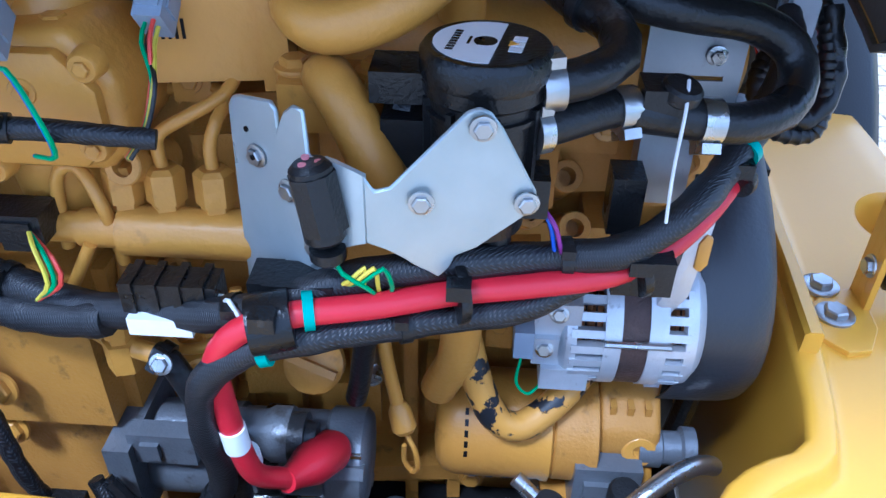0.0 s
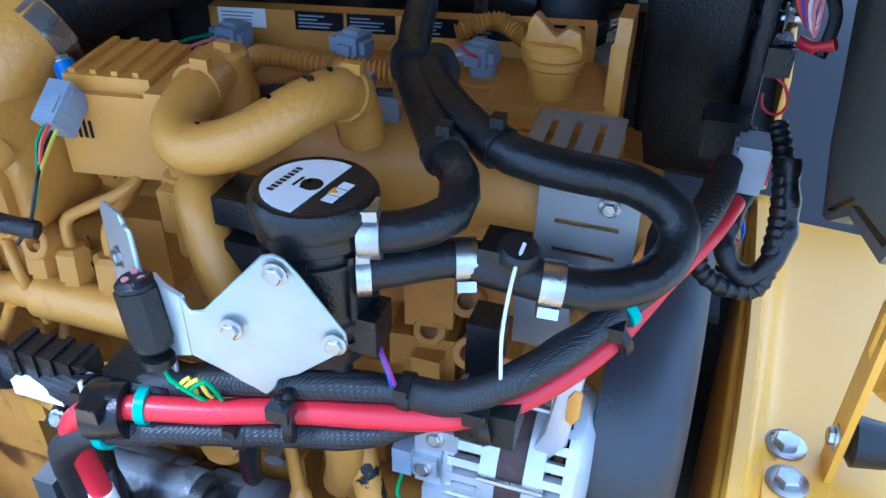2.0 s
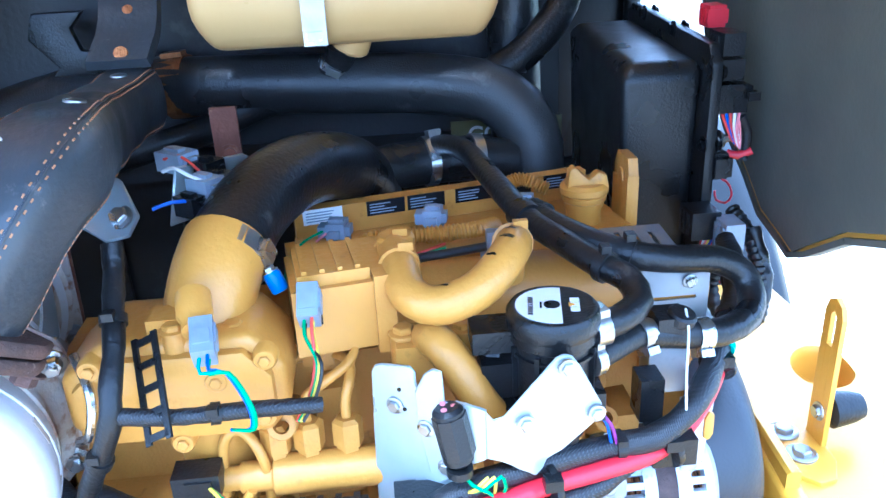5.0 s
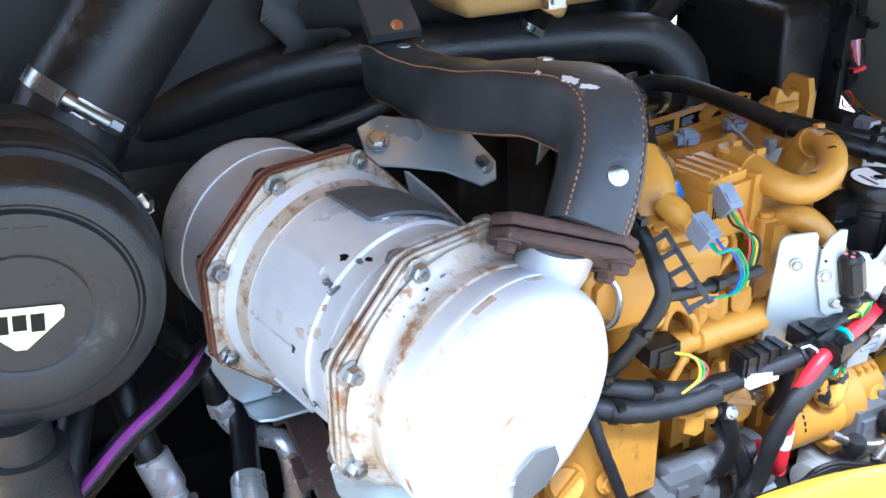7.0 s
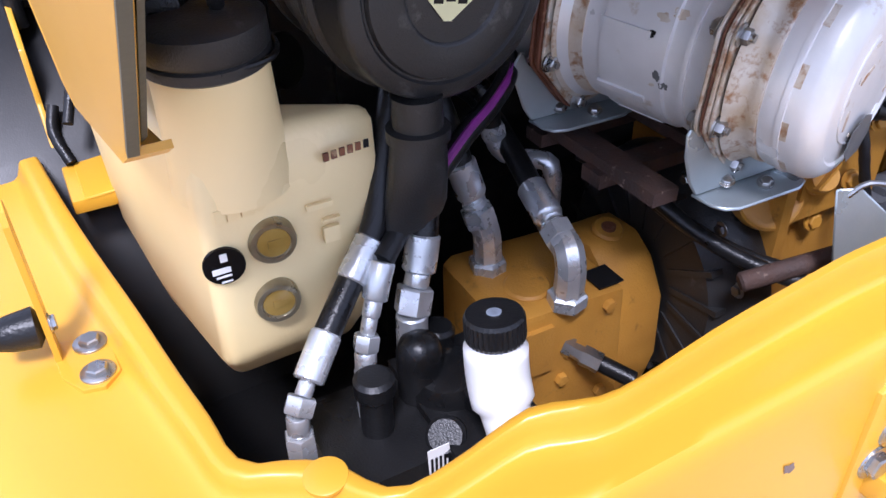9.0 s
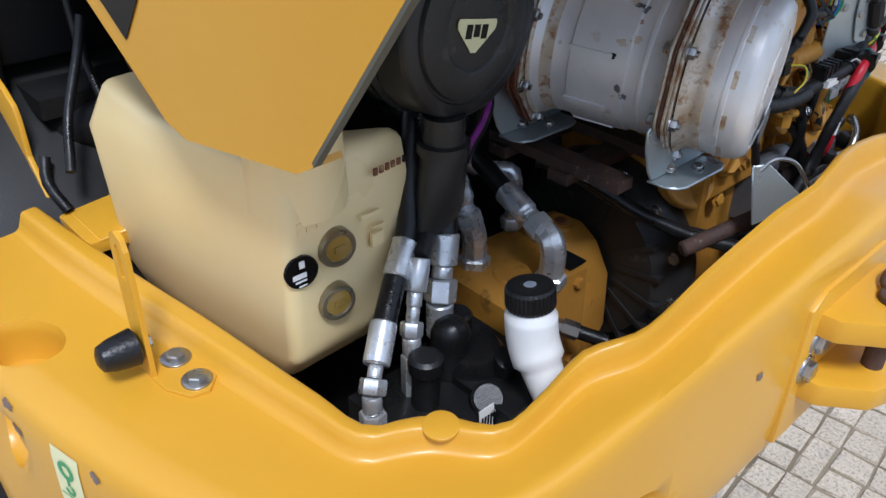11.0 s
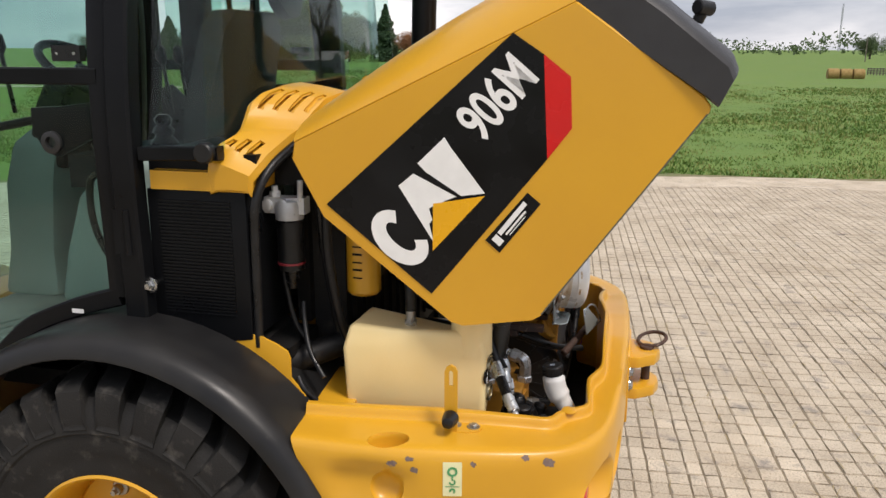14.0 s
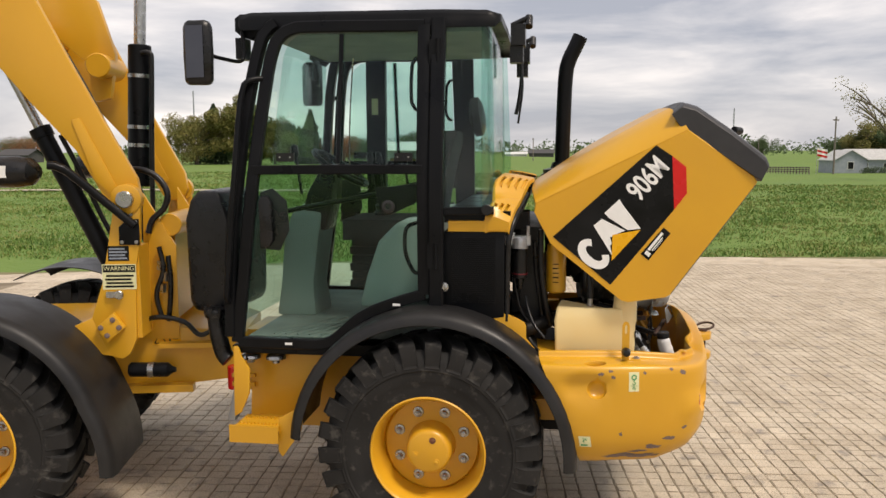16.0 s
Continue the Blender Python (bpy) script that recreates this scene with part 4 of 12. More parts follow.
part("hood_cap", bm, CAP_GREY, loader, "dark grey plastic hood end cap", 32)
bm = B()
cyl(bm, (1.44, HC - 0.25, 1.95), (1.455, HC - 0.25, 1.985), 0.016, 14, 0.003)
cyl(bm, (1.435, HC - 0.275, 1.99), (1.475, HC - 0.235, 1.985), 0.020, 14, 0.003)
part("hood_latch_knob", bm, BLACK_PLASTIC, loader)

# decals on the hood side: black field, red end, plain white shapes for the sign, model digits
def on_hood(x, z, side, lift):
    return V((x, hy(x, side) + side * lift, z))
def hood_film(name, pts, mat, side, lift, parent):
    bm = B()
    plate(bm, [on_hood(x, z, side, lift) for x, z in pts], (0, side, 0), 0.0006, 0)
    return part(name, bm, mat, parent)
U_, V_ = V((0.661, 0, 0.750)), V((-0.746, 0, 0.666))
def dq(a, b_):
    p = V((0.787, 0, 1.35)) + U_ * a + V_ * b_
    return (p.x, p.z)
for side in (-1, 1):
    field = hood_film("decal", [(0.554, 1.500), (0.820, 1.279), (1.097, 1.625), (1.082, 1.867), (1.010, 1.915)], BLACK_MARK, side, 0.0012, loader)
    tagged(field, "black decal with red end and white shapes")
    hood_film("decal_red", [(1.082, 1.867), (1.145, 1.817), (1.152, 1.699), (1.097, 1.625)], RED_MARK, side, 0.0014, field)
    # plain white shapes and a yellow triangle
    arc = [dq(0.022 + 0.057 * math.cos(radians(t)), 0.082 + 0.083 * math.sin(radians(t))) for t in range(40, 321, 14)]
    arc += [dq(0.026 + 0.022 * math.cos(radians(t)), 0.082 + 0.047 * math.sin(radians(t))) for t in range(320, 39, -14)]
    for pts in (arc, [dq(0.072, 0.012), dq(0.100, 0.052), dq(0.112, 0.052), dq(0.128, 0.078), dq(0.172, 0.060), dq(0.196, 0.048), dq(0.166, 0.163), dq(0.118, 0.170)], [dq(0.192, 0.172), dq(0.284, 0.165), dq(0.276, 0.138), dq(0.250, 0.002), dq(0.206, 0.040), dq(0.190, 0.143)]):
        hood_film("white_shape", pts, WHITE_MARK, side, 0.0018, field)
    hood_film("yellow_triangle", [(0.951, 1.533), (0.824, 1.510), (0.823, 1.390)], YELLOW_MARK, side, 0.0022, field)
    right, up_ = (V((0.648, 0, 0.762)), V((-0.762, 0, 0.648))) if side < 0 else (V((-0.648, 0, -0.762)), V((0.762, 0, -0.648)))
    mtx = axes(on_hood(0.978, 1.764, side, 0.0016), (right.x, -0.08 * side * right.x, right.z), (up_.x, -0.08 * side * up_.x, up_.z)) @ Matrix.Diagonal((0.76, 1.14, 1, 1))
    writing("906M", WHITE_MARK, mtx, 0.118, field, "model_number", 0.0004, "CENTER", 0.0024)
    dl = hood_film("dealer_sticker", [(0.953, 1.423), (0.989, 1.393), (1.085, 1.517), (1.053, 1.544)], BLACK_MARK, side, 0.0014, loader)
    tagged(dl, "small black dealer sticker with white bars")
    for k, (a0, a1, b0, b1) in enumerate(((0.012, 0.03, 0.010, 0.036), (0.035, 0.135, 0.024, 0.036), (0.045, 0.12, 0.014, 0.019), (0.05, 0.11, 0.008, 0.010))):
        e0, e1 = V((0.096, 0, 0.124)).normalized(), V((-0.036, 0, 0.030)).normalized()
        oo = V((0.989, 0, 1.393))
        pts = [oo + e0 * a + e1 * b_ for a, b_ in ((a0, b0), (a1, b0), (a1, b1), (a0, b1))]
        hood_film("print_bar", [(p.x, p.z) for p in pts], WHITE_MARK, side, 0.0020, dl)

# exhaust stack
bm = B()
tube(bm, [(0.598, 0.06, 1.72), (0.603, 0.06, 2.0), (0.612, 0.06, 2.28), (0.628, 0.06, 2.37), (0.66, 0.06, 2.44), (0.688, 0.06, 2.50)], 0.040, 24, 0.02)
stack = part("exhaust_stack", bm, BLACK_PAINT, loader, "black exhaust stack with a bent tip")
bm = B()
lathe(bm, (0.597, 0.06, 1.66), (0, 0, 1), [(0, 0.10), (0.08, 0.105), (0.09, 0.11), (0.105, 0.11), (0.11, 0.10), (0.13, 0.10), (0.14, 0.06), (0.17, 0.05)], 32)
part("stack_base", bm, BLACK_PLASTIC, stack)

# cowl behind the cab with louvres
COWL_FRONT = ((0.255, 0.755, 1.526), (0.250, 0.757, 1.60), (0.262, 0.735, 1.642), (0.275, 0.66, 1.662), (0.272, 0.62, 1.674), (0.272, 0.565, 1.735), (0.28, 0.515, 1.759), (0.30, 0.42, 1.776), (0.30, 0.30, 1.780))
COWL_REAR = ((0.349, 0.755, 1.526), (0.356, 0.757, 1.566), (0.372, 0.68, 1.612), (0.395, 0.58, 1.655), (0.402, 0.545, 1.665), (0.420, 0.47, 1.712), (0.435, 0.42, 1.742), (0.452, 0.35, 1.753), (0.455, 0.30, 1.756))
def cowl(side):
    """Stepped sheet panel between cab and hood, pierced with slots, on a flat ledge."""
    sy = lambda p: V((p[0], YC + side * p[1], p[2]))
    def on(u, k):
        i = min(int(k), len(COWL_FRONT) - 2)
        a, b_ = (V(c[i]).lerp(V(c[i + 1]), k - i) for c in (COWL_FRONT, COWL_REAR))
        return sy(a.lerp(b_, u)) + V((0, side, 1)) * (0.008 * min(u, 1 - u))
    bm = B()
    rings = []
    inward = V((0, -side * 0.006, -0.006))
    for k in [0.0, 0.5, 1.0, 1.4, 2.0, 2.5, 3.0, 3.5, 4.0, 4.5, 5.0, 5.5, 6.0, 6.5, 7.0, 8.0]:
        f, c, r = on(0, k), on(0.5, k), on(1, k)
        w = V((f.x - 0.012, f.y - side * 0.004, min(f.z - 0.012, 1.56)))
        lip = r + V((0.006, -side * 0.012, -0.016))
        rings.append([w, f - V((0.004, 0, 0.006)), f + V((0.008, 0, 0.001)), c, r, lip, lip - V((0.004, 0, 0)), r + inward, c + inward, f + inward + V((0.008, 0, 0)), w + V((0.006, 0, 0))])
    loft(bm, rings)
    cwl = part("cowl", bm, YELLOW, loader, "yellow pierced cowl behind the cab", 40)
    bm = B()
    for u, k0, k1, r in ((0.22, 2.0, 2.4, 0.0085), (0.46, 1.8, 2.5, 0.0085), (0.70, 1.6, 2.5, 0.0085), (0.20, 4.75, 6.5, 0.0085), (0.44, 4.75, 6.5, 0.0085), (0.68, 4.75, 6.5, 0.0085), (0.90, 4.85, 6.4, 0.0075)):
        n_ = 9
        tube(bm, [on(u, k0 + (k1 - k0) * j / n_) for j in range(n_ + 1)], r, 10, 0.02)
    pierce(cwl, bm)
    bm = B()
    deep = V((0, -side * 0.016, -0.016))
    loft(bm, [[on(0.06, k) + deep, on(0.5, k) + deep, on(0.94, k) + deep, on(0.94, k) + deep * 1.3, on(0.5, k) + deep * 1.3, on(0.06, k) + deep * 1.3] for k in (1.2, 1.6, 2.0, 2.5, 3.0, 3.5, 4.0, 4.5, 5.0, 5.5, 6.0, 6.5, 7.0)])
    part("cowl_liner", bm, YELLOW, cwl)
    bm = B()
    y0, y1 = YC + side * 0.56, YC + side * 0.754
    box(bm, (0.073, min(y0, y1), 1.522), (0.352, max(y0, y1), 1.571), 0.008)
    part("ledge", bm, YELLOW, cwl)
    return cwl
for side in (-1, 1):
    cowl(side)
bm = B()
box(bm, (0.30, YC - 0.32, 1.70), (0.45, YC + 0.32, 1.740), 0.01)
part("cowl_bridge", bm, BLACK_PLASTIC, loader)

# cooler boxes with slotted grilles
for side in (-1, 1):
    bm = B()
    y0, y1 = YC + side * 0.50, YC + side * 0.742
    prism(bm, [(0.05, 1.15), (0.05, 1.522), (0.335, 1.522), (0.335, 1.12), (0.20, 1.10)], "y", min(y0, y1), max(y0, y1), 0.008)
    vb_ = part("grille_box", bm, BLACK_PAINT, loader, "black side box with slotted grille")
    bm = B()
    for k in range(34):
        z = 1.185 + k * 0.0092
        box(bm, (0.085, y1 - side * 0.001, z), (0.292, y1 + side * 0.004, z + 0.0045), 0)
    gr = part("grille_slats", bm, BLACK_PAINT, vb_)
    tagged(gr, kind="stuff")
    bm = B()
    bolt(bm, (0.055, YC + side * 0.765, 1.262), (0, side, 0), 0.014)
    cyl(bm, (0.055, YC + side * 0.74, 1.262), (0.055, YC + side * 0.785, 1.262), 0.008, 12)
    part("door_stop", bm, STEEL, vb_)
    bm = B()
    tube(bm, [(0.345, YC + side * 0.728, 1.10), (0.350, YC + side * 0.728, 1.40), (0.356, YC + side * 0.726, 1.50), (0.378, YC + side * 0.68, 1.575), (0.408, YC + side * 0.57, 1.63), (0.43, YC + side * 0.46, 1.68)], 0.013, 10, 0.02)
    part("seal_strip", bm, RUBBER, loader)

# filters behind the grille box
BAND_RED = shade("maroon_band", (0.22, 0.02, 0.03), (0.17, 0.015, 0.022), 0.4, scale=20, fine=200, bump=0.05)
ff = thing("fuel_filter", (0.40, -0.60, 1.287), "black fuel filter with alloy head and red band", "fuel filter")
bm = B()
lathe(bm, (0.40, -0.60, 1.287), (0, 0, 1), [(0, 0.02), (0.005, 0.036), (0.14, 0.036), (0.145, 0.03)], 26)
part("bowl", bm, BLACK_PLASTIC, ff)
bm = B()
lathe(bm, (0.40, -0.60, 1.308), (0, 0, 1), [(0, 0.0365), (0, 0.0385), (0.006, 0.0385), (0.006, 0.0365)], 26)
part("red_band", bm, BAND_RED, ff)
bm = B()
lathe(bm, (0.40, -0.60, 1.432), (0, 0, 1), [(0, 0.038), (0.035, 0.040), (0.05, 0.036), (0.055, 0.02)], 26)
box(bm, (0.335, -0.618, 1.448), (0.45, -0.578, 1.492), 0.010)
lathe(bm, (0.345, -0.615, 1.47), (0, -1, 0), [(0, 0.016), (0.012, 0.016), (0.014, 0.012), (0.014, 0.0)], 16)
lathe(bm, (0.395, -0.618, 1.478), (0, -1, 0), [(0, 0.013), (0.016, 0.013), (0.018, 0.009), (0.018, 0.0)], 8)
lathe(bm, (0.36, -0.60, 1.49), (0, 0, 1), [(0, 0.016), (0.015, 0.016), (0.015, 0.009), (0.03, 0.009)], 8)
cyl(bm, (0.437, -0.612, 1.48), (0.44, -0.614, 1.54), 0.008, 12, 0.002)
part("head", bm, ALU, ff)
bm = B()
lathe(bm, (0.40, -0.60, 1.287), (0, 0, -1), [(0, 0.02), (0.02, 0.018), (0.05, 0.012)], 18)
part("drain", bm, BLACK_PLASTIC, ff)
hf = thing("hydraulic_filter", (0.573, -0.50, 1.20), "yellow spin-on hydraulic filter with black print", "filter")
bm = B()
lathe(bm, (0.573, -0.50, 1.20), (0, 0, 1), [(0, 0.02), (0.006, 0.04), (0.015, 0.048), (0.20, 0.048), (0.21, 0.044), (0.24, 0.044)], 30)
hfc = part("canister", bm, YELLOW, hf)
for k in range(5):
    bm = B()
    a = radians(-110)
    box(bm, (-0.014, 0, -0.0004), (0.014, 0.0006, 0.004 + 0.002 * (k % 2)), 0, Matrix.Translation((0.573 + 0.0485 * math.cos(a + 0.3), -0.50 + 0.0485 * math.sin(a + 0.3), 1.26 + k * 0.022)) @ Matrix.Rotation(a + 0.3 + radians(90), 4, "Z"))
    part("print_bar", bm, BLACK_MARK, hfc)
for pts, r in (([(0.43, -0.60, 1.20), (0.44, -0.62, 1.15), (0.47, -0.66, 1.08), (0.52, -0.69, 1.02)], 0.007), ([(0.50, -0.58, 1.52), (0.50, -0.585, 1.35), (0.52, -0.575, 1.18), (0.55, -0.55, 1.05)], 0.014), ([(0.47, -0.56, 1.46), (0.48, -0.55, 1.3), (0.50, -0.54, 1.15), (0.52, -0.52, 1.0)], 0.012), ([(0.39, -0.61, 1.44), (0.375, -0.60, 1.3), (0.40, -0.60, 1.15), (0.44, -0.60, 1.08)], 0.007), ([(0.45, -0.70, 1.02), (0.47, -0.71, 0.99), (0.50, -0.70, 0.955)], 0.008)):
    hose("fuel_line", pts, r, "thin black line beside the filters")
bm = B()
box(bm, (0.34, YC - 0.6, 1.52), (0.44, YC - 0.40, 1.60), 0.01)
box(bm, (0.36, YC - 0.5, 1.10), (0.40, YC - 0.44, 1.60), 0.006)
part("filter_mount", bm, DARK, loader)

# yellow floor beside the filters, dark plate beyond the engine
bm = B()
plate(bm, [(0.33, -0.70, 0.945), (0.60, -0.70, 0.945), (0.60, -0.50, 0.955), (0.37, -0.44, 0.960)], (0, 0, 1), 0.006, 0.002)
part("yellow_floor", bm, YELLOW, loader)
bm = B()
box(bm, (0.74, 0.652, 0.36), (1.13, 0.66, 0.78), 0.003)
part("far_side_plate", bm, DARK, loader)

# raised inner lip of the counterweight's right arm
bm = B()
lip = [(0.534, 0.743), (0.66, 0.741), (0.79, 0.736), (0.90, 0.729), (0.985, 0.722)]
loft(bm, [[(x, y, 0.92), (x, y, 0.984), (x + 0.002, y + 0.003, 0.988), (x + 0.002, y + 0.012, 0.988), (x, y + 0.015, 0.984), (x, y + 0.015, 0.92)] for x, y in lip])
part("arm_lip", bm, YELLOW, loader)


# ---- cab ----
CAB_GREY = shade("sage_grey_plastic", (0.30, 0.36, 0.34), (0.25, 0.31, 0.29), 0.6, scale=5, fine=220, bump=0.2)
FLOORMAT = shade("dusty_floor_mat", (0.16, 0.19, 0.18), (0.11, 0.13, 0.125), 0.75, scale=6, fine=160, bump=0.4, dirt=(0.24, 0.24, 0.21), dirt_amount=0.3)
SEAT = shade("black_seat_cloth", (0.018, 0.018, 0.02), (0.035, 0.035, 0.037), 0.85, scale=30, fine=400, bump=0.5)
# mirror metal tinted dark, standing in for a reflection of dark surroundings
MIRROR = shade("dark_tinted_mirror", (0.10, 0.10, 0.11), (0.09, 0.09, 0.10), 0.06, metal=1.0, scale=3, fine=100, bump=0.0, rvar=0.01)

def cy(z, side):
    return YC + side * (0.762 if z < 1.8 else 0.762 - 0.125 * (z - 1.8) / 0.7)

def frame_bar(pts, w, d, parent, side, name="cab_pillar", mat=None, inset=0.0, closed=False, label=""):
    """A flat-section bar along points (x, z) on the cab's side surface."""
    line = curve([(x, cy(z, side) - side * inset, z) for x, z in pts], 0.03)
    bm = B()
    rings = []
    n = len(line)
    for i, c in enumerate(line):
        t = (line[min(i + 1, n - 1)] - line[max(i - 1, 0)]).normalized()
        o = V((0, side, 0))
        o = (o - t * o.dot(t)).normalized()
        s = t.cross(o)
        rings.append([c + s * a * w + o * b_ * d for a, b_ in ((-1, -1), (-1, 0.7), (-0.8, 1), (0.8, 1), (1, 0.7), (1, -1))])
    loft(bm, rings)
    return part(name, bm, mat or BLACK_PAINT, parent, label, 40)

def pane(pts, side, parent, inset=0.0):
    bm = B()
    plate(bm, [(x, cy(z, side) - side * inset, z) for x, z in pts], (0, -side, 0), 0.005, 0)
    ob = part("pane", bm, CAB_GLASS, parent, "green tinted glass pane")
    ob.visible_shadow = False
    return ob

UP = [(-0.769, 1.831), (-0.752, 2.069), (-0.728, 2.340), (-0.705, 2.405), (-0.665, 2.437), (-0.615, 2.447), (-0.083, 2.442), (-0.078, 1.832)]
LO = [(-0.832, 1.783), (-0.051, 1.785), (-0.062, 1.226), (-0.175, 1.205), (-0.339, 1.138), (-0.45, 1.040), (-0.534, 0.996), (-0.929, 0.999)]
for side in (-1, 1):
    line = [(-0.962, 0.972), (-0.865, 1.725), (-0.812, 2.176), (-0.782, 2.362), (-0.745, 2.438), (-0.68, 2.472), (-0.564, 2.478), (-0.05, 2.472), (-0.035, 2.40), (-0.030, 1.80), (-0.025, 1.225), (-0.10, 1.195), (-0.19, 1.172), (-0.33, 1.108), (-0.43, 1.022), (-0.53, 0.972), (-0.7, 0.970), (-0.962, 0.972)]
    dr = frame_bar(line[:8], 0.028, 0.016, loader, side, "cab_door", label="black framed glass cab door")
    frame_bar([(-0.05, 2.472), (-0.042, 1.85), (-0.038, 1.225)], 0.030, 0.016, dr, side, "door_frame")
    frame_bar([(-0.038, 1.225), (-0.19, 1.178), (-0.34, 1.112), (-0.45, 1.018), (-0.53, 0.974), (-0.7, 0.970), (-0.955, 0.972)], 0.026, 0.016, dr, side, "door_frame")
    frame_bar([(-0.86, 1.805), (-0.45, 1.808), (-0.045, 1.808)], 0.022, 0.014, dr, side, "door_rail")
    frame_bar([(-0.445, 1.835), (-0.445, 2.44)], 0.009, 0.008, dr, side, "window_divider")
    pane(UP[:6] + [(-0.43, 2.445), (-0.43, 1.832)], side, dr, 0.004)
    pane([(-0.46, 1.832), (-0.46, 2.444), (-0.083, 2.442), (-0.078, 1.832)], side, dr, 0.011)
    pane(LO, side, dr, 0.004)
    for x in (-0.70, -0.135):
        bm = B()
        y = cy(1.865, side)
        box(bm, (x - 0.042, y - 0.012, 1.845), (x + 0.042, y + 0.012, 1.885), 0.008)
        hd = part("window_latch", bm, BLACK_PLASTIC, dr)
        for dx in (-0.025, 0.025):
            bm = B()
            cyl(bm, (x + dx, y + side * 0.011, 1.865), (x + dx, y + side * 0.014, 1.865), 0.004, 10)
            part("screw", bm, STEEL, hd)
    bm = B()
    y = cy(1.5, side)
    prism(bm, [(-0.825, 1.46), (-0.832, 1.655), (-0.815, 1.685), (-0.785, 1.682), (-0.768, 1.65), (-0.765, 1.47), (-0.785, 1.44), (-0.81, 1.44)], "y", min(y, y + side * 0.022), max(y, y + side * 0.022), 0.008)
    part("door_handle", bm, BLACK_PLASTIC, dr, "grey plastic door handle")
    bm = B()
    prism(bm, [(-0.84, 1.43), (-0.83, 1.70), (-0.77, 1.72), (-0.70, 1.66), (-0.69, 1.52), (-0.74, 1.42)], "y", min(y - side * 0.02, y - side * 0.006), max(y - side * 0.02, y - side * 0.006), 0.01)
    part("lock_case", bm, BLACK_PLASTIC, dr)
    bm = B()
    prism(bm, [(-0.268, 1.725), (-0.268, 1.665), (-0.24, 1.612), (-0.20, 1.595), (-0.17, 1.61), (-0.062, 1.66), (-0.062, 1.745), (-0.18, 1.73)], "y", min(y - side * 0.03, y - side * 0.008), max(y - side * 0.03, y - side * 0.008), 0.004)
    part("latch_plate", bm, BLACK_PAINT, dr)
    bm = B()
    lathe(bm, (-0.208, y - side * 0.01, 1.635), (0, side, 0), [(0, 0.03), (0.012, 0.03), (0.014, 0.026), (0.014, 0.016), (0.004, 0.014)], 24)
    part("latch_bush", bm, HOUSING, dr)
    bm = B()
    tube(bm, [(-0.72, y - side * 0.03, 1.608), (-0.27, y - side * 0.03, 1.692)], 0.012, 10, 0.05)
    part("gas_strut", bm, BLACK_PAINT, dr)
    bm = B()
    tube(bm, [(-0.075, y - side * 0.04, 1.56), (-0.13, y - side * 0.04, 1.53), (-0.135, y - side * 0.04, 1.42), (-0.10, y - side * 0.04, 1.33), (-0.075, y - side * 0.04, 1.32)], 0.010, 10, 0.02)
    part("pull_handle", bm, BLACK_PLASTIC, dr)
    bm = B()
    yy = cy(2.2, side)
    tube(bm, [(-0.075, yy - side * 0.06, 2.33), (-0.11, yy - side * 0.06, 2.30), (-0.115, yy - side * 0.06, 2.12), (-0.08, yy - side * 0.06, 2.08)], 0.009, 10, 0.02)
    part("grab_loop", bm, BLACK_PLASTIC, dr)
    for x, z in ((-0.30, 1.128), (-0.70, 0.972), (-0.17, 1.175)):
        if x != -0.30:
            bm = B()
            y2 = cy(z, side) + side * 0.0165
            box(bm, (x - 0.018, min(y2, y2 + side * 0.001), z - 0.006), (x + 0.018, max(y2, y2 + side * 0.001), z + 0.006), 0)
            part("reflector_tab", bm, WHITE_MARK, dr)
    # pillars and fixed rear quarter
    frame_bar([(-0.995, 1.0), (-0.982, 1.35), (-0.955, 1.62), (-0.915, 1.95), (-0.875, 2.25), (-0.83, 2.44), (-0.77, 2.50)], 0.026, 0.024, loader, side, label="black front cab pillar")
    frame_bar([(0.018, 1.15), (0.018, 1.80), (0.018, 2.50)], 0.034, 0.026, loader, side, label="black middle cab pillar")
    frame_bar([(0.06, 1.615), (0.285, 1.622)], 0.018, 0.018, loader, side, "window_rail")
    pane([(0.05, 1.625), (0.292, 1.632), (0.262, 2.50), (0.05, 2.505)], side, loader, 0.006)
    for z, h in ((1.41, 0.06), (2.35, 0.055)):
        bm = B()
        y2 = cy(z, side) + side * 0.02
        box(bm, (-0.022, min(y2, y2 + side * 0.012), z - h), (0.035, max(y2, y2 + side * 0.012), z + h), 0.003)
        cyl(bm, (0.02, y2 + side * 0.012, z - h), (0.02, y2 + side * 0.012, z + h), 0.009, 12)
        part("door_hinge", bm, BLACK_PAINT, loader)
    bm = B()
    cyl(bm, (0.255, cy(1.63, side) + side * 0.005, 1.625), (0.255, cy(1.63, side) + side * 0.04, 1.625), 0.026, 20, 0.004)
    part("wiper_hub", bm, BLACK_PLASTIC, loader)
    # sill line and lower cab shell
    bm = B()
    yl = cy(1.2, side)
    prism(bm, [(-0.99, 0.955), (-0.53, 0.948), (-0.44, 1.0), (-0.34, 1.09), (-0.19, 1.152), (0.05, 1.185), (0.05, 1.14), (-0.18, 1.11), (-0.33, 1.05), (-0.45, 0.96), (-0.54, 0.915), (-0.99, 0.925)], "y", min(yl, yl - side * 0.05), max(yl, yl - side * 0.05), 0.004)
    part("cab_sill", bm, BLACK_PAINT, loader)

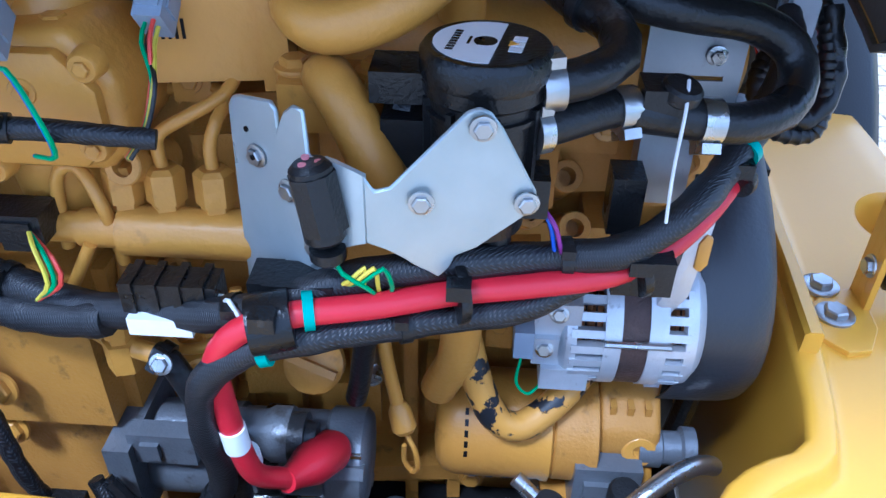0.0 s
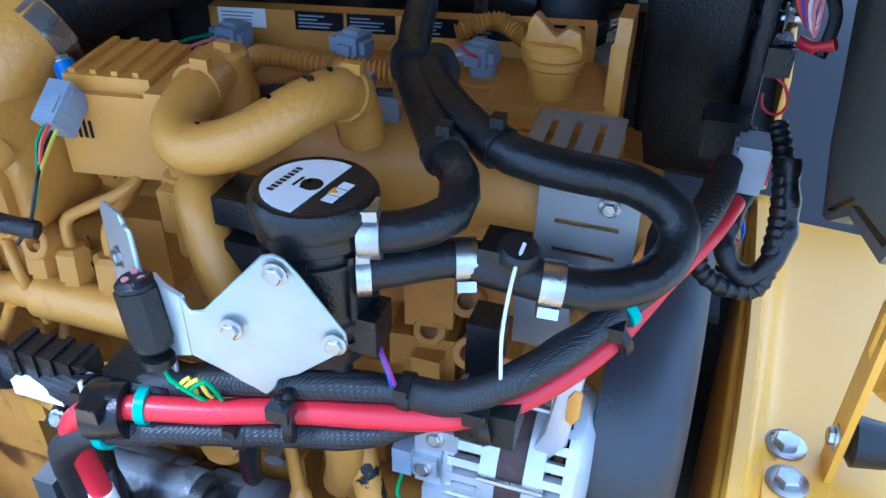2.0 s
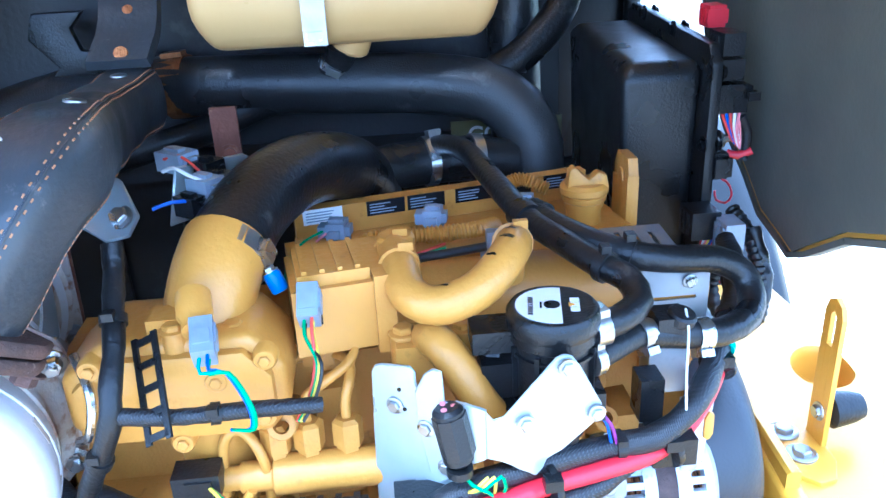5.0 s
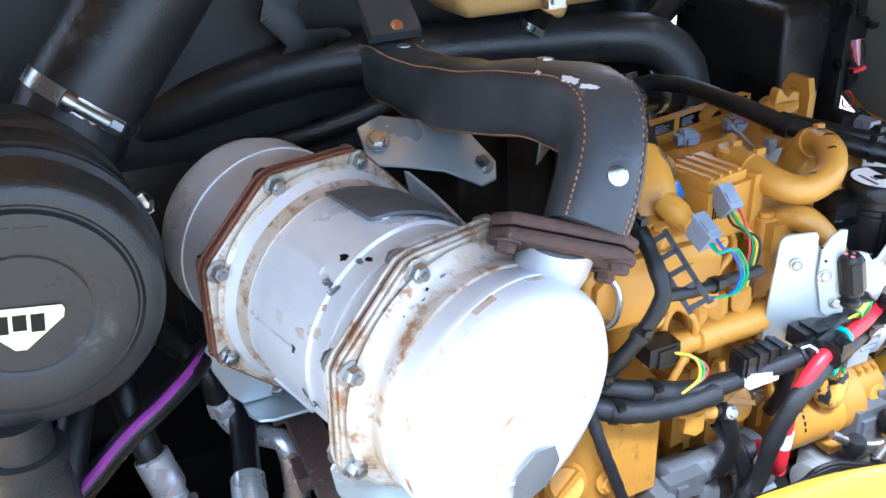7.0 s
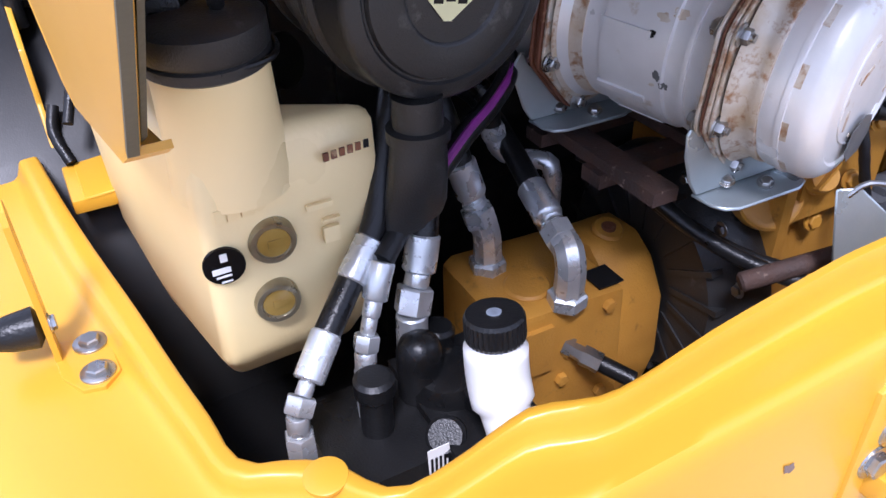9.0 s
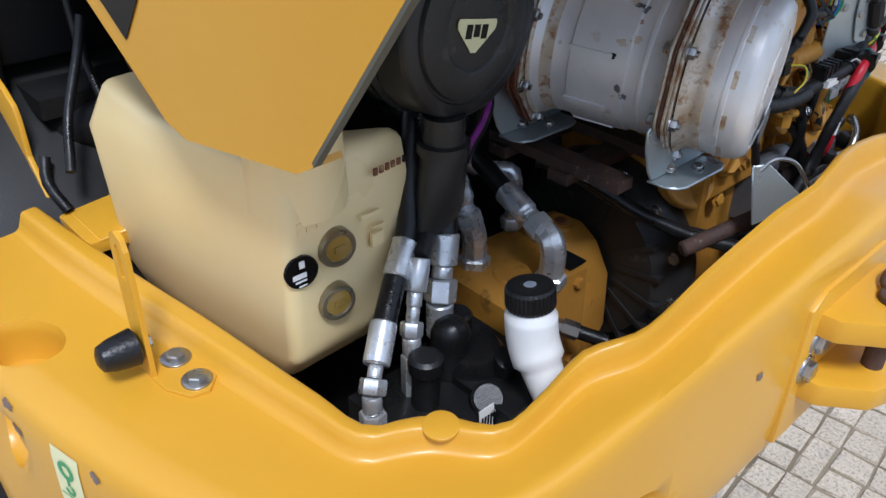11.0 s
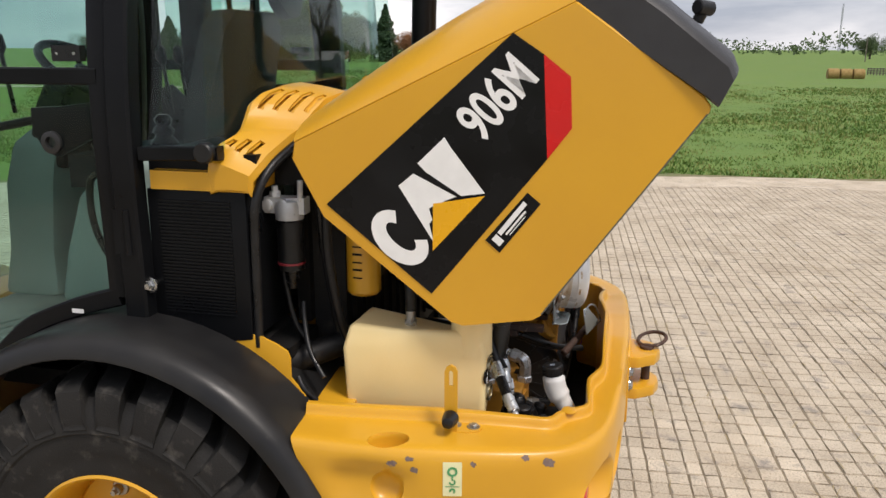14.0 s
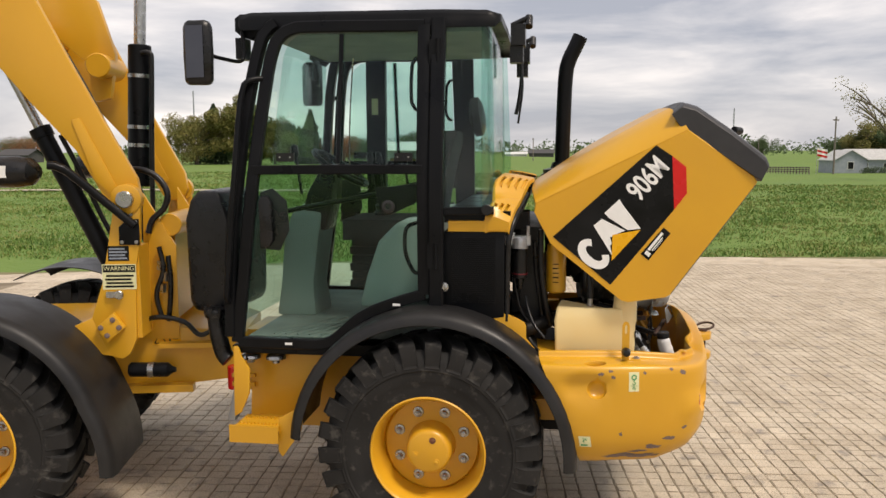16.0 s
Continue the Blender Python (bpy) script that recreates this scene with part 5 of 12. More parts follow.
# roof, front, rear glass
bm = B()
rows = []
for y, dz, dx in ((-0.64, -0.03, 0.02), (-0.62, -0.005, 0.0), (-0.5, 0.012, 0.0), (0, 0.02, 0.0), (0.5, 0.012, 0.0), (0.62, -0.005, 0.0), (0.64, -0.03, 0.02)):
    rows.append([(x, YC + y, z + dz) for x, z in ((-0.965 + dx, 2.50), (-0.96 + dx, 2.545), (-0.90, 2.56), (0.02, 2.553), (0.24, 2.545), (0.30 - dx, 2.525), (0.30 - dx, 2.49))])
loft(bm, rows)
part("cab_roof", bm, BLACK_PAINT, loader, "black cab roof panel", 45)
bm = B()
box(bm, (-0.86, YC - 0.58, 2.45), (0.22, YC + 0.58, 2.488), 0.02)
part("headliner", bm, CAB_GREY, loader, "grey cab headliner")
for side in (-1, 1):
    bm = B()
    y = YC + side * 0.60
    prism(bm, [(-0.985, 2.53), (-0.96, 2.55), (-0.80, 2.55), (-0.82, 2.48), (-0.88, 2.42), (-0.945, 2.44), (-0.985, 2.47)], "y", min(y, y + side * 0.012), max(y, y + side * 0.012), 0.003)
    part("roof_bracket", bm, BLACK_PAINT, loader)
bm = B()
plate(bm, [(-0.975, YC - 0.70, 1.05), (-0.975, YC + 0.70, 1.05), (-0.935, YC + 0.66, 1.9), (-0.86, YC + 0.56, 2.46), (-0.86, YC - 0.56, 2.46), (-0.935, YC - 0.66, 1.9)], (-1, 0, 0), 0.005, 0)
fg = part("windscreen", bm, CAB_GLASS, loader, "green tinted windscreen")
fg.visible_shadow = False
bm = B()
rows = []
for z, x in ((1.60, 0.225), (1.9, 0.225), (2.2, 0.222), (2.49, 0.218)):
    w = 0.72 if z < 1.8 else 0.72 - 0.11 * (z - 1.8) / 0.7
    rows.append([(x, YC - w, z), (x + 0.026, YC - w * 0.9, z), (x + 0.038, YC - w * 0.6, z), (x + 0.043, YC, z), (x + 0.038, YC + w * 0.6, z), (x + 0.026, YC + w * 0.9, z), (x, YC + w, z)])
rows2 = [r + [(p[0] - 0.005, p[1], p[2]) for p in r[::-1]] for r in rows]
loft(bm, rows2)
rg = part("rear_window", bm, CAB_GLASS, loader, "curved green tinted rear window", 60)
rg.visible_shadow = False
bm = B()
box(bm, (0.05, YC - 0.72, 1.56), (0.36, YC + 0.72, 1.615), 0.01)
part("rear_shelf", bm, BLACK_PAINT, loader)
bm = B()
box(bm, (-0.98, YC - 0.70, 0.90), (0.05, YC + 0.70, 0.955), 0.01)
part("cab_base", bm, BLACK_PAINT, loader)
bm = B()
box(bm, (-0.94, YC - 0.68, 0.955), (-0.10, YC + 0.68, 0.985), 0.006)
for k in range(5):
    tube(bm, [(-0.82 + 0.06 * k, YC - 0.64, 0.987), (-0.72 + 0.06 * k, YC - 0.45, 0.987), (-0.62 + 0.06 * k, YC - 0.2, 0.987)], 0.006, 6, 0.05)
part("floor_mat", bm, FLOORMAT, loader, "dusty moulded floor mat")
for side in (-1, 1):
    bm = B()
    prism(bm, [(-0.45, 0.98), (-0.33, 1.09), (-0.19, 1.16), (0.03, 1.18), (0.03, 0.9), (-0.45, 0.9)], "y", YC + side * 0.50 - 0.18, YC + side * 0.50 + 0.18, 0.01)
    part("wheel_arch", bm, FLOORMAT, loader)
bm = B()
for y0, y1 in ((-0.62, -0.50), (0.50, 0.62)):
    box(bm, (0.268, YC + y0, 1.62), (0.288, YC + y1, 1.66), 0.004)
part("rear_window_seal", bm, BLACK_PLASTIC, loader)
# seat with bellows
bm = B()
for k in range(6):
    box(bm, (-0.53 + 0.012 * (k % 2), YC - 0.23, 1.16 + k * 0.045), (-0.20, YC + 0.17, 1.20 + k * 0.045), 0.012)
part("seat_bellows", bm, SEAT, loader, "black rubber seat suspension bellows")
bm = B()
box(bm, (-0.56, YC - 0.26, 1.42), (-0.08, YC + 0.22, 1.53), 0.04)
part("seat_cushion", bm, SEAT, loader)
bm = B()
rows = [[(-0.10 + x + lean, YC - 0.02 + y * w, z) for x, y in ((-0.05, -1), (0.05, -1.05), (0.05, 1.05), (-0.05, 1), (-0.075, 0))] for z, w, lean in ((1.50, 0.22, 0.0), (1.7, 0.235, 0.03), (1.95, 0.20, 0.09), (2.0, 0.14, 0.10))]
loft(bm, rows)
part("seat_back", soften(bm, bm.faces[:], 0.02, 2), SEAT, loader)
bm = B()
lathe(bm, (0.10, YC - 0.02, 2.07), (1, 0, 0.15), [(0, 0.06), (0.02, 0.105), (0.06, 0.105), (0.08, 0.06)], 20)
part("headrest", bm, SEAT, loader)
for side in (-1, 1):
    bm = B()
    prism(bm, [(-0.40, 1.12), (-0.36, 1.28), (-0.30, 1.45), (-0.20, 1.55), (0.0, 1.57), (0.0, 1.16), (-0.2, 1.10)], "y", YC + side * 0.44 - 0.13, YC + side * 0.44 + 0.13, 0.03, 3)
    part("side_console", bm, CAB_GREY, loader, "sage grey moulded side console")
# steering column and wheel
bm = B()
rows = [[(x + dx, YC - 0.02 + dy, z) for dx, dy in ((-0.10 * w, -0.13 * w), (0.10 * w, -0.12 * w), (0.12 * w, 0.12 * w), (-0.10 * w, 0.13 * w))] for x, z, w in ((-0.86, 0.98, 1.15), (-0.86, 1.15, 0.95), (-0.83, 1.4, 1.0), (-0.80, 1.55, 0.9), (-0.76, 1.62, 0.5))]
loft(bm, rows)
part("steering_column", soften(bm, bm.faces[:], 0.03, 2), CAB_GREY, loader, "sage grey steering column")
bm = B()
prism(bm, [(-0.84, 1.50), (-0.80, 1.66), (-0.72, 1.80), (-0.64, 1.78), (-0.66, 1.60), (-0.70, 1.45)], "y", YC - 0.12, YC + 0.10, 0.02)
part("dash_pod", bm, BLACK_PLASTIC, loader)
bm = B()
c, n = V((-0.63, YC - 0.02, 1.80)), V((0.55, 0, 0.83)).normalized()
_, u_, v_ = frame_of(n)
tube(bm, [c + u_ * 0.17 * math.cos(t) + v_ * 0.17 * math.sin(t) for t in [2 * math.pi * i / 24 for i in range(25)]], 0.015, 10, 0.04, smooth=False)
for a in (0, 120, 240):
    tube(bm, [c - n * 0.02, c + u_ * 0.16 * math.cos(radians(a)) + v_ * 0.16 * math.sin(radians(a))], 0.010, 8, 0.1)
lathe(bm, c - n * 0.05, n, [(0, 0.03), (0.03, 0.045), (0.05, 0.045), (0.055, 0.03)], 20)
part("steering_wheel", bm, BLACK_PLASTIC, loader)
for x, y, z in ((-0.50, 0.30, 1.62), (-0.46, 0.36, 1.62), (-0.30, 0.34, 1.60), (-0.80, -0.2, 1.66)):
    bm = B()
    cyl(bm, (x, YC + y, z), (x - 0.03, YC + y, z + 0.22), 0.008, 8)
    lathe(bm, (x - 0.03, YC + y, z + 0.2), (-0.1, 0, 1), [(0, 0.012), (0.02, 0.022), (0.06, 0.018), (0.07, 0.008)], 12)
    part("control_lever", bm, BLACK_PLASTIC, loader)
bm = B()
lathe(bm, (-0.42, YC + 0.10, 1.64), (0, 0, -1), [(0, 0.02), (0.02, 0.035), (0.04, 0.025), (0.06, 0.042), (0.08, 0.03), (0.10, 0.05), (0.14, 0.05)], 18)
part("lever_boot", bm, RUBBER, loader)
# right-hand pillar with labels, roof lamp, sun label
bm = B()
box(bm, (-0.62, YC + 0.60, 1.0), (-0.50, YC + 0.66, 2.48), 0.01)
rp = part("cab_pillar", bm, BLACK_PAINT, loader)
bm = B()
box(bm, (-0.585, YC + 0.597, 2.12), (-0.545, YC + 0.5995, 2.22), 0)
part("yellow_label", bm, CREAM_MARK, rp)
bm = B()
box(bm, (-0.292, YC + 0.60, 1.82), (-0.268, YC + 0.64, 2.46), 0.004)
part("cab_pillar", bm, BLACK_PAINT, loader)
# front grab rail, mirrors, work lamps
for side in (-1, 1):
    bm = B()
    tube(bm, [(-0.825, cy(2.23, side) + side * 0.01, 2.235), (-0.87, cy(2.2, side) + side * 0.04, 2.225), (-0.905, cy(2.1, side) + side * 0.05, 2.16), (-0.93, cy(1.7, side) + side * 0.05, 1.80), (-0.97, cy(1.5, side) + side * 0.05, 1.40), (-0.992, cy(1.3, side) + side * 0.045, 1.20), (-0.99, cy(1.2, side) + side * 0.01, 1.17)], 0.014, 12, 0.02)
    part("grab_rail", bm, BLACK_PAINT, loader, "black tubular grab rail")
    y = YC + side * 0.87
    bm = B()
    rows = [[(-1.052 + dx, y + dy, z) for dx, dy in ((-0.068 * w, -0.03), (-0.04 * w, -0.05 * w), (0.04 * w, -0.05 * w), (0.068 * w, -0.03), (0.068 * w, 0.0), (0.0, 0.03 * w), (-0.068 * w, 0.0))] for z, w in ((2.195, 0.75), (2.215, 0.95), (2.33, 1.0), (2.45, 0.97), (2.475, 0.8), (2.482, 0.55))]
    if side > 0:
        rows = [[(p[0], 2 * y - p[1], p[2]) for p in r] for r in rows]
    loft(bm, rows)
    mr = part("mirror", soften(bm, bm.faces[:], 0.008, 1), BLACK_PLASTIC, loader, "black wing mirror on a bent arm")
    bm = B()
    box(bm, (-1.095, y - 0.056 if side < 0 else y + 0.050, 2.225), (-1.012, y - 0.050 if side < 0 else y + 0.056, 2.455), 0.002)
    part("mirror_face", bm, MIRROR, mr)
    bm = B()
    tube(bm, [(-1.01, y - side * 0.02, 2.33), (-0.98, y - side * 0.08, 2.322), (-0.945, YC + side * 0.66, 2.322), (-0.935, YC + side * 0.63, 2.36), (-0.945, YC + side * 0.62, 2.47)], 0.009, 10, 0.015)
    part("mirror_arm", bm, BLACK_PAINT, mr)
    bm = B()
    box(bm, (-0.985, YC + side * 0.56 - 0.05, 2.34), (-0.945, YC + side * 0.56 + 0.05, 2.44), 0.012)
    part("work_lamp", bm, BLACK_PLASTIC, loader)
    bm = B()
    yl = YC + side * 0.38
    box(bm, (0.34, yl - 0.07, 2.40), (0.41, yl + 0.07, 2.50), 0.014)
    box(bm, (0.335, yl - 0.04, 2.32), (0.40, yl + 0.04, 2.40), 0.012)
    cyl(bm, (0.34, yl, 2.5), (0.42, yl, 2.535), 0.014, 12)
    cyl(bm, (0.425, yl - 0.02, 2.49), (0.425, yl + 0.02, 2.545), 0.02, 14, 0.003)
    part("rear_work_lamp", bm, BLACK_PLASTIC, loader, "black rear work lamp under the roof edge")
bm = B()
tube(bm, [(0.36, YC - 0.2, 2.45), (0.385, YC - 0.2, 2.30), (0.375, YC - 0.22, 2.16), (0.36, YC - 0.25, 2.08)], 0.010, 8, 0.03)
tube(bm, [(0.385, YC - 0.23, 2.32), (0.392, YC - 0.25, 2.2), (0.372, YC - 0.28, 2.03)], 0.006, 6, 0.03)
part("rear_wiper", bm, BLACK_PLASTIC, loader)
bm = B()
tube(bm, [(-0.66, YC + 0.3, 1.80), (-0.60, YC + 0.1, 2.10), (-0.54, YC - 0.05, 2.40)], 0.004, 6, 0.1)
part("aerial_cable", bm, STEEL, loader)


# ---- step, lower frame and front end (articulated, turned a little) ----
bm = B()
prism(bm, [(-0.985, 0.905), (-0.55, 0.905), (-0.61, 0.80), (-0.68, 0.62), (-0.73, 0.50), (-0.965, 0.50), (-0.955, 0.70), (-0.965, 0.80)], "y", -0.60, -0.58, 0.003)
part("step_frame", bm, YELLOW, loader, "yellow plate frame above the step")
bm = B()
prism(bm, [(-0.98, 0.95), (-0.955, 0.955), (-0.94, 0.90), (-0.90, 0.84), (-0.905, 0.72), (-0.95, 0.62), (-0.985, 0.60)], "y", -0.76, -0.748, 0.003)
prism(bm, [(-0.665, 0.66), (-0.74, 0.62), (-0.745, 0.46), (-0.725, 0.425), (-0.63, 0.56), (-0.62, 0.62)], "y", -0.82, -0.808, 0.003)
part("step_side", bm, YELLOW, loader)
bm = B()
box(bm, (-0.98, -0.84, 0.545), (-0.735, -0.60, 0.56), 0.003)
box(bm, (-0.98, -0.845, 0.50), (-0.735, -0.835, 0.585), 0.003)
stp2 = part("step_tread", bm, YELLOW, loader, "yellow saw-toothed step")
for k in range(13):
    for j in range(3):
        bm = B()
        x = -0.968 + k * 0.0185
        prism(bm, [(x, 0.56), (x + 0.0065, 0.572), (x + 0.013, 0.56)], "y", -0.835 + j * 0.085, -0.829 + j * 0.085, 0)
        part("tooth", bm, YELLOW, stp2)
bm = B()
for x in (-0.93, -0.80):
    lathe(bm, (x, -0.66, 0.89), (0, 0, -1), [(0, 0.045), (0.01, 0.05), (0.018, 0.05), (0.03, 0.02), (0.04, 0.02)], 20)
part("cab_mount", bm, STEEL, loader)
bm = B()
cyl(bm, (-1.06, -0.56, 0.68), (-1.06, -0.56, 0.80), 0.035, 18, 0.004)
part("red_lock_pin", bm, RED_MARK, loader, "red articulation lock")
bm = B()
prism(bm, [(-1.09, 0.52), (-1.05, 0.52), (-1.02, 0.70), (-1.05, 0.70)], "y", -0.60, -0.54, 0.004)
part("lock_tab", bm, SHEET, loader)
bm = B()
box(bm, (-1.05, -0.62, 0.755), (-0.93, -0.52, 0.775), 0.003)
box(bm, (-1.05, -0.62, 0.71), (-0.93, -0.52, 0.73), 0.003)
part("lock_bracket", bm, YELLOW, loader)
bm = B()
tube(bm, [(-1.03, -0.70, 0.87), (-1.055, -0.70, 0.90), (-1.075, -0.71, 1.0), (-1.085, -0.71, 1.09)], 0.042, 16, 0.015)
lathe(bm, (-1.085, -0.71, 1.085), (0, 0, 1), [(0, 0.05), (0.02, 0.055), (0.04, 0.05), (0.05, 0.03)], 20)
for a in range(0, 360, 45):
    box(bm, (0.044, -0.006, 1.11), (0.058, 0.006, 1.135), 0.002, Matrix.Translation((-1.085, -0.71, 0)) @ Matrix.Rotation(radians(a), 4, "Z"))
part("filler_pipe", bm, BLACK_PLASTIC, loader, "black plastic fuel filler pipe")
bm = B()
rows = [[(x, y, z) for x, y in ((-1.26 + i, -0.62), (-1.03 - i, -0.66 + i * 0.3), (-1.0 - i, -0.2), (-1.28 + i, -0.2))] for z, i in ((1.09, 0.03), (1.14, 0.0), (1.55, -0.01), (1.65, 0.02), (1.70, 0.06))]
loft(bm, rows)
part("front_tank", soften(bm, bm.faces[:], 0.035, 3), BLACK_PLASTIC, loader, "black moulded tank ahead of the cab")

TURN_F = 12.0
FM = Matrix.Translation((-1.08, YC, 0)) @ Matrix.Rotation(radians(TURN_F), 4, "Z")
def fpart(name, bm, mat, parent, label="", sharp=38):
    bm.transform(FM)
    return part(name, bm, mat, parent, label, sharp)

for side in (-1, 1):
    build_wheel(loader, -1.32, side * 0.73, 0.52, side, FM)
    fm2 = FM @ Matrix.Translation((0, -YC, 0))
    fender(-1.32, 0.52, 0.66, -12, 118, side, 0.10, fm2)
bm = B()
prism(bm, [(-0.10, 0.68), (-0.10, 0.90), (-0.25, 0.95), (-0.62, 0.97), (-1.6, 0.97), (-1.6, 0.55), (-0.75, 0.62), (-0.47, 0.64)], "y", -0.36, 0.36, 0.012)
box(bm, (-0.52, -0.42, 0.86), (-0.20, -0.36, 0.885), 0.006)
box(bm, (-0.78, -0.42, 0.62), (-0.35, -0.36, 0.66), 0.006)
ffr = fpart("front_frame", bm, YELLOW, loader, "yellow front frame")
for side in (-1, 1):
    bm = B()
    tower = [(-0.655, 1.69), (-0.625, 1.725), (-0.58, 1.725), (-0.535, 1.68), (-0.545, 1.46), (-0.575, 1.30), (-0.585, 0.95), (-0.62, 0.87), (-0.66, 0.845), (-0.71, 0.86), (-0.75, 0.93), (-0.80, 1.06), (-0.74, 1.24), (-0.70, 1.45)]
    y0 = side * 0.55
    prism(bm, tower, "y", y0 - 0.018, y0 + 0.018, 0.005)
    lathe(bm, (-0.604, y0 - side * 0.03, 1.658), (0, side, 0), [(0, 0.075), (0.055, 0.075), (0.06, 0.068)], 32)
    prism(bm, [(-0.58, 1.68), (-0.42, 1.40), (-0.42, 0.90), (-0.60, 0.90)], "y", side * 0.36 - 0.012, side * 0.36 + 0.012, 0.004)
    box(bm, (-0.60, min(side * 0.36, y0), 0.95), (-0.56, max(side * 0.36, y0), 1.42), 0.006)
    prism(bm, [(-0.80, 1.06), (-0.98, 0.98), (-0.95, 0.90), (-0.70, 0.86)], "y", y0 - 0.016, y0 + 0.016, 0.004)
    tw = fpart("loader_tower", bm, YELLOW, loader, "yellow loader tower plate with pivot pin")
    bm = B()
    lathe(bm, (-0.604, y0 + side * 0.02, 1.658), (0, side, 0), [(0, 0.042), (0.03, 0.042), (0.034, 0.038), (0.034, 0.0)], 24)
    fpart("pivot_pin", bm, STEEL, tw)
    bm = B()
    box(bm, (-0.635, y0 + side * 0.02 - 0.006, 1.575), (-0.575, y0 + side * 0.02 + 0.006, 1.60), 0.004)
    fpart("pin_keeper", bm, STEEL, tw)
    arm = [(-1.45, 3.05), (-1.20, 3.05), (-0.995, 2.617), (-0.84, 2.30), (-0.66, 1.95), (-0.56, 1.76), (-0.545, 1.66), (-0.58, 1.60), (-0.645, 1.59), (-0.70, 1.62), (-0.849, 1.90), (-1.05, 2.13), (-1.30, 2.44), (-1.55, 2.80)]
    ya = side * 0.50
    bm = B()
    prism(bm, arm, "y", ya - 0.022, ya + 0.022, 0.006)
    fpart("lift_arm", bm, YELLOW, loader, "yellow steel lift arm")
    bm = B()
    prism(bm, [(-0.86, 2.05), (-0.82, 2.06), (-0.66, 1.72), (-0.69, 1.68), (-0.76, 1.75)], "y", ya - 0.03, ya - 0.022, 0.003)
    fpart("arm_stiffener", bm, YELLOW, loader)
    # lift cylinder and hoses
    bm = B()
    cyl(bm, (-0.72, side * 0.40, 1.25), (-1.06, side * 0.40, 2.0), 0.045, 24, 0.006)
    lathe(bm, (-1.045, side * 0.40, 1.967), (-0.34, 0, 0.75), [(0, 0.046), (0.0, 0.054), (0.05, 0.054), (0.055, 0.03)], 24)
    lc = fpart("lift_cylinder", bm, BLACK_PAINT, loader, "black lift cylinder with chrome rod")
    bm = B()
    cyl(bm, (-1.06, side * 0.40, 2.0), (-1.40, side * 0.40, 2.75), 0.024, 20)
    fpart("chrome_rod", bm, STEEL, lc)
    bm = B()
    tube(bm, [(-0.66, side * 0.40, 1.32), (-0.78, side * 0.355, 1.52), (-0.90, side * 0.35, 1.80), (-0.98, side * 0.36, 1.98)], 0.013, 10, 0.03)
    fpart("cylinder_hose", bm, RUBBER, lc)
    # indicator lamp on a bar
    bm = B()
    tube(bm, [(-0.56, side * 0.60, 1.53), (-0.70, side * 0.62, 1.66), (-0.86, side * 0.66, 1.81), (-0.93, side * 0.68, 1.83)], 0.021, 12, 0.03)
    lb = fpart("lamp_bar", bm, BLACK_PAINT, loader, "black bar carrying the front lamp")
    bm = B()
    rows = [[(-1.08 + dx, side * 0.70 + 0.10 * w * math.cos(t), 1.80 + 0.075 * w * math.sin(t)) for t in [2 * math.pi * i / 20 for i in range(20)]] for dx, w in ((-0.20, 0.85), (-0.16, 1.0), (0.03, 1.0), (0.09, 0.85), (0.12, 0.4))]
    loft(bm, rows)
    fpart("lamp_shell", bm, BLACK_PLASTIC, lb)
    bm = B()
    box(bm, (-1.17, side * 0.70 + side * 0.093, 1.775), (-1.07, side * 0.70 + side * 0.103, 1.83), 0.006)
    fpart("lamp_lens", bm, WHITE_MARK, lb)
    bm = B()
    prism(bm, [(-0.645, 1.43), (-0.545, 1.43), (-0.545, 1.56), (-0.60, 1.56), (-0.645, 1.52)], "y", side * 0.572 - 0.004, side * 0.572 + 0.004, 0.003)
    fpart("lamp_mount", bm, BLACK_PAINT, lb)
    for x, z in ((-0.63, 1.445), (-0.56, 1.445), (-0.56, 1.545)):
        bm = B()
        bolt(bm, (x, side * 0.577, z), (0, side, 0), 0.009, False)
        fpart("bolt", bm, STEEL, lb)
# labels on the left tower
def flabel(x0, z0, x1, z1, mat, y=-0.5695, name="warning_label", label=""):
    bm = B()
    box(bm, (x0, y - 0.0012, z0), (x1, y, z1), 0)
    return fpart(name, bm, mat, loader, label)
wl_ = flabel(-0.738, 1.205, -0.572, 1.333, CREAM_MARK, -0.5685, "warning_label", "cream warning label with black heading")
bm = B()
box(bm, (-0.734, -0.5712, 1.293), (-0.576, -0.5698, 1.328), 0)
hd_ = fpart("label_heading", bm, BLACK_MARK, wl_)
mt = FM @ axes((-0.655, -0.5716, 1.3105), (1, 0, 0), (0, 0, 1))
writing("WARNING", CREAM_MARK, mt, 0.031, hd_, "lettering", 0.0003)
for k in range(4):
    bm = B()
    box(bm, (-0.725 + 0.006 * (k % 2), -0.5706, 1.215 + k * 0.018), (-0.585 - 0.006 * (k % 3), -0.5698, 1.225 + k * 0.018), 0)
    fpart("print_bar", bm, BLACK_MARK, wl_)
pl_ = flabel(-0.705, 1.35, -0.602, 1.425, BLACK_MARK, -0.5685, "data_plate", "dark data plate with pale bars")
for k in range(4):
    bm = B()
    box(bm, (-0.70, -0.5706, 1.358 + k * 0.016), (-0.612 - 0.01 * (k % 2), -0.5698, 1.367 + k * 0.016), 0)
    fpart("print_bar", bm, GREY_PLUG, pl_)
tl_ = flabel(-0.568, 0.866, -0.418, 0.943, YELLOW_MARK, -0.3605, "pinch_label", "yellow pinch hazard label")
bm = B()
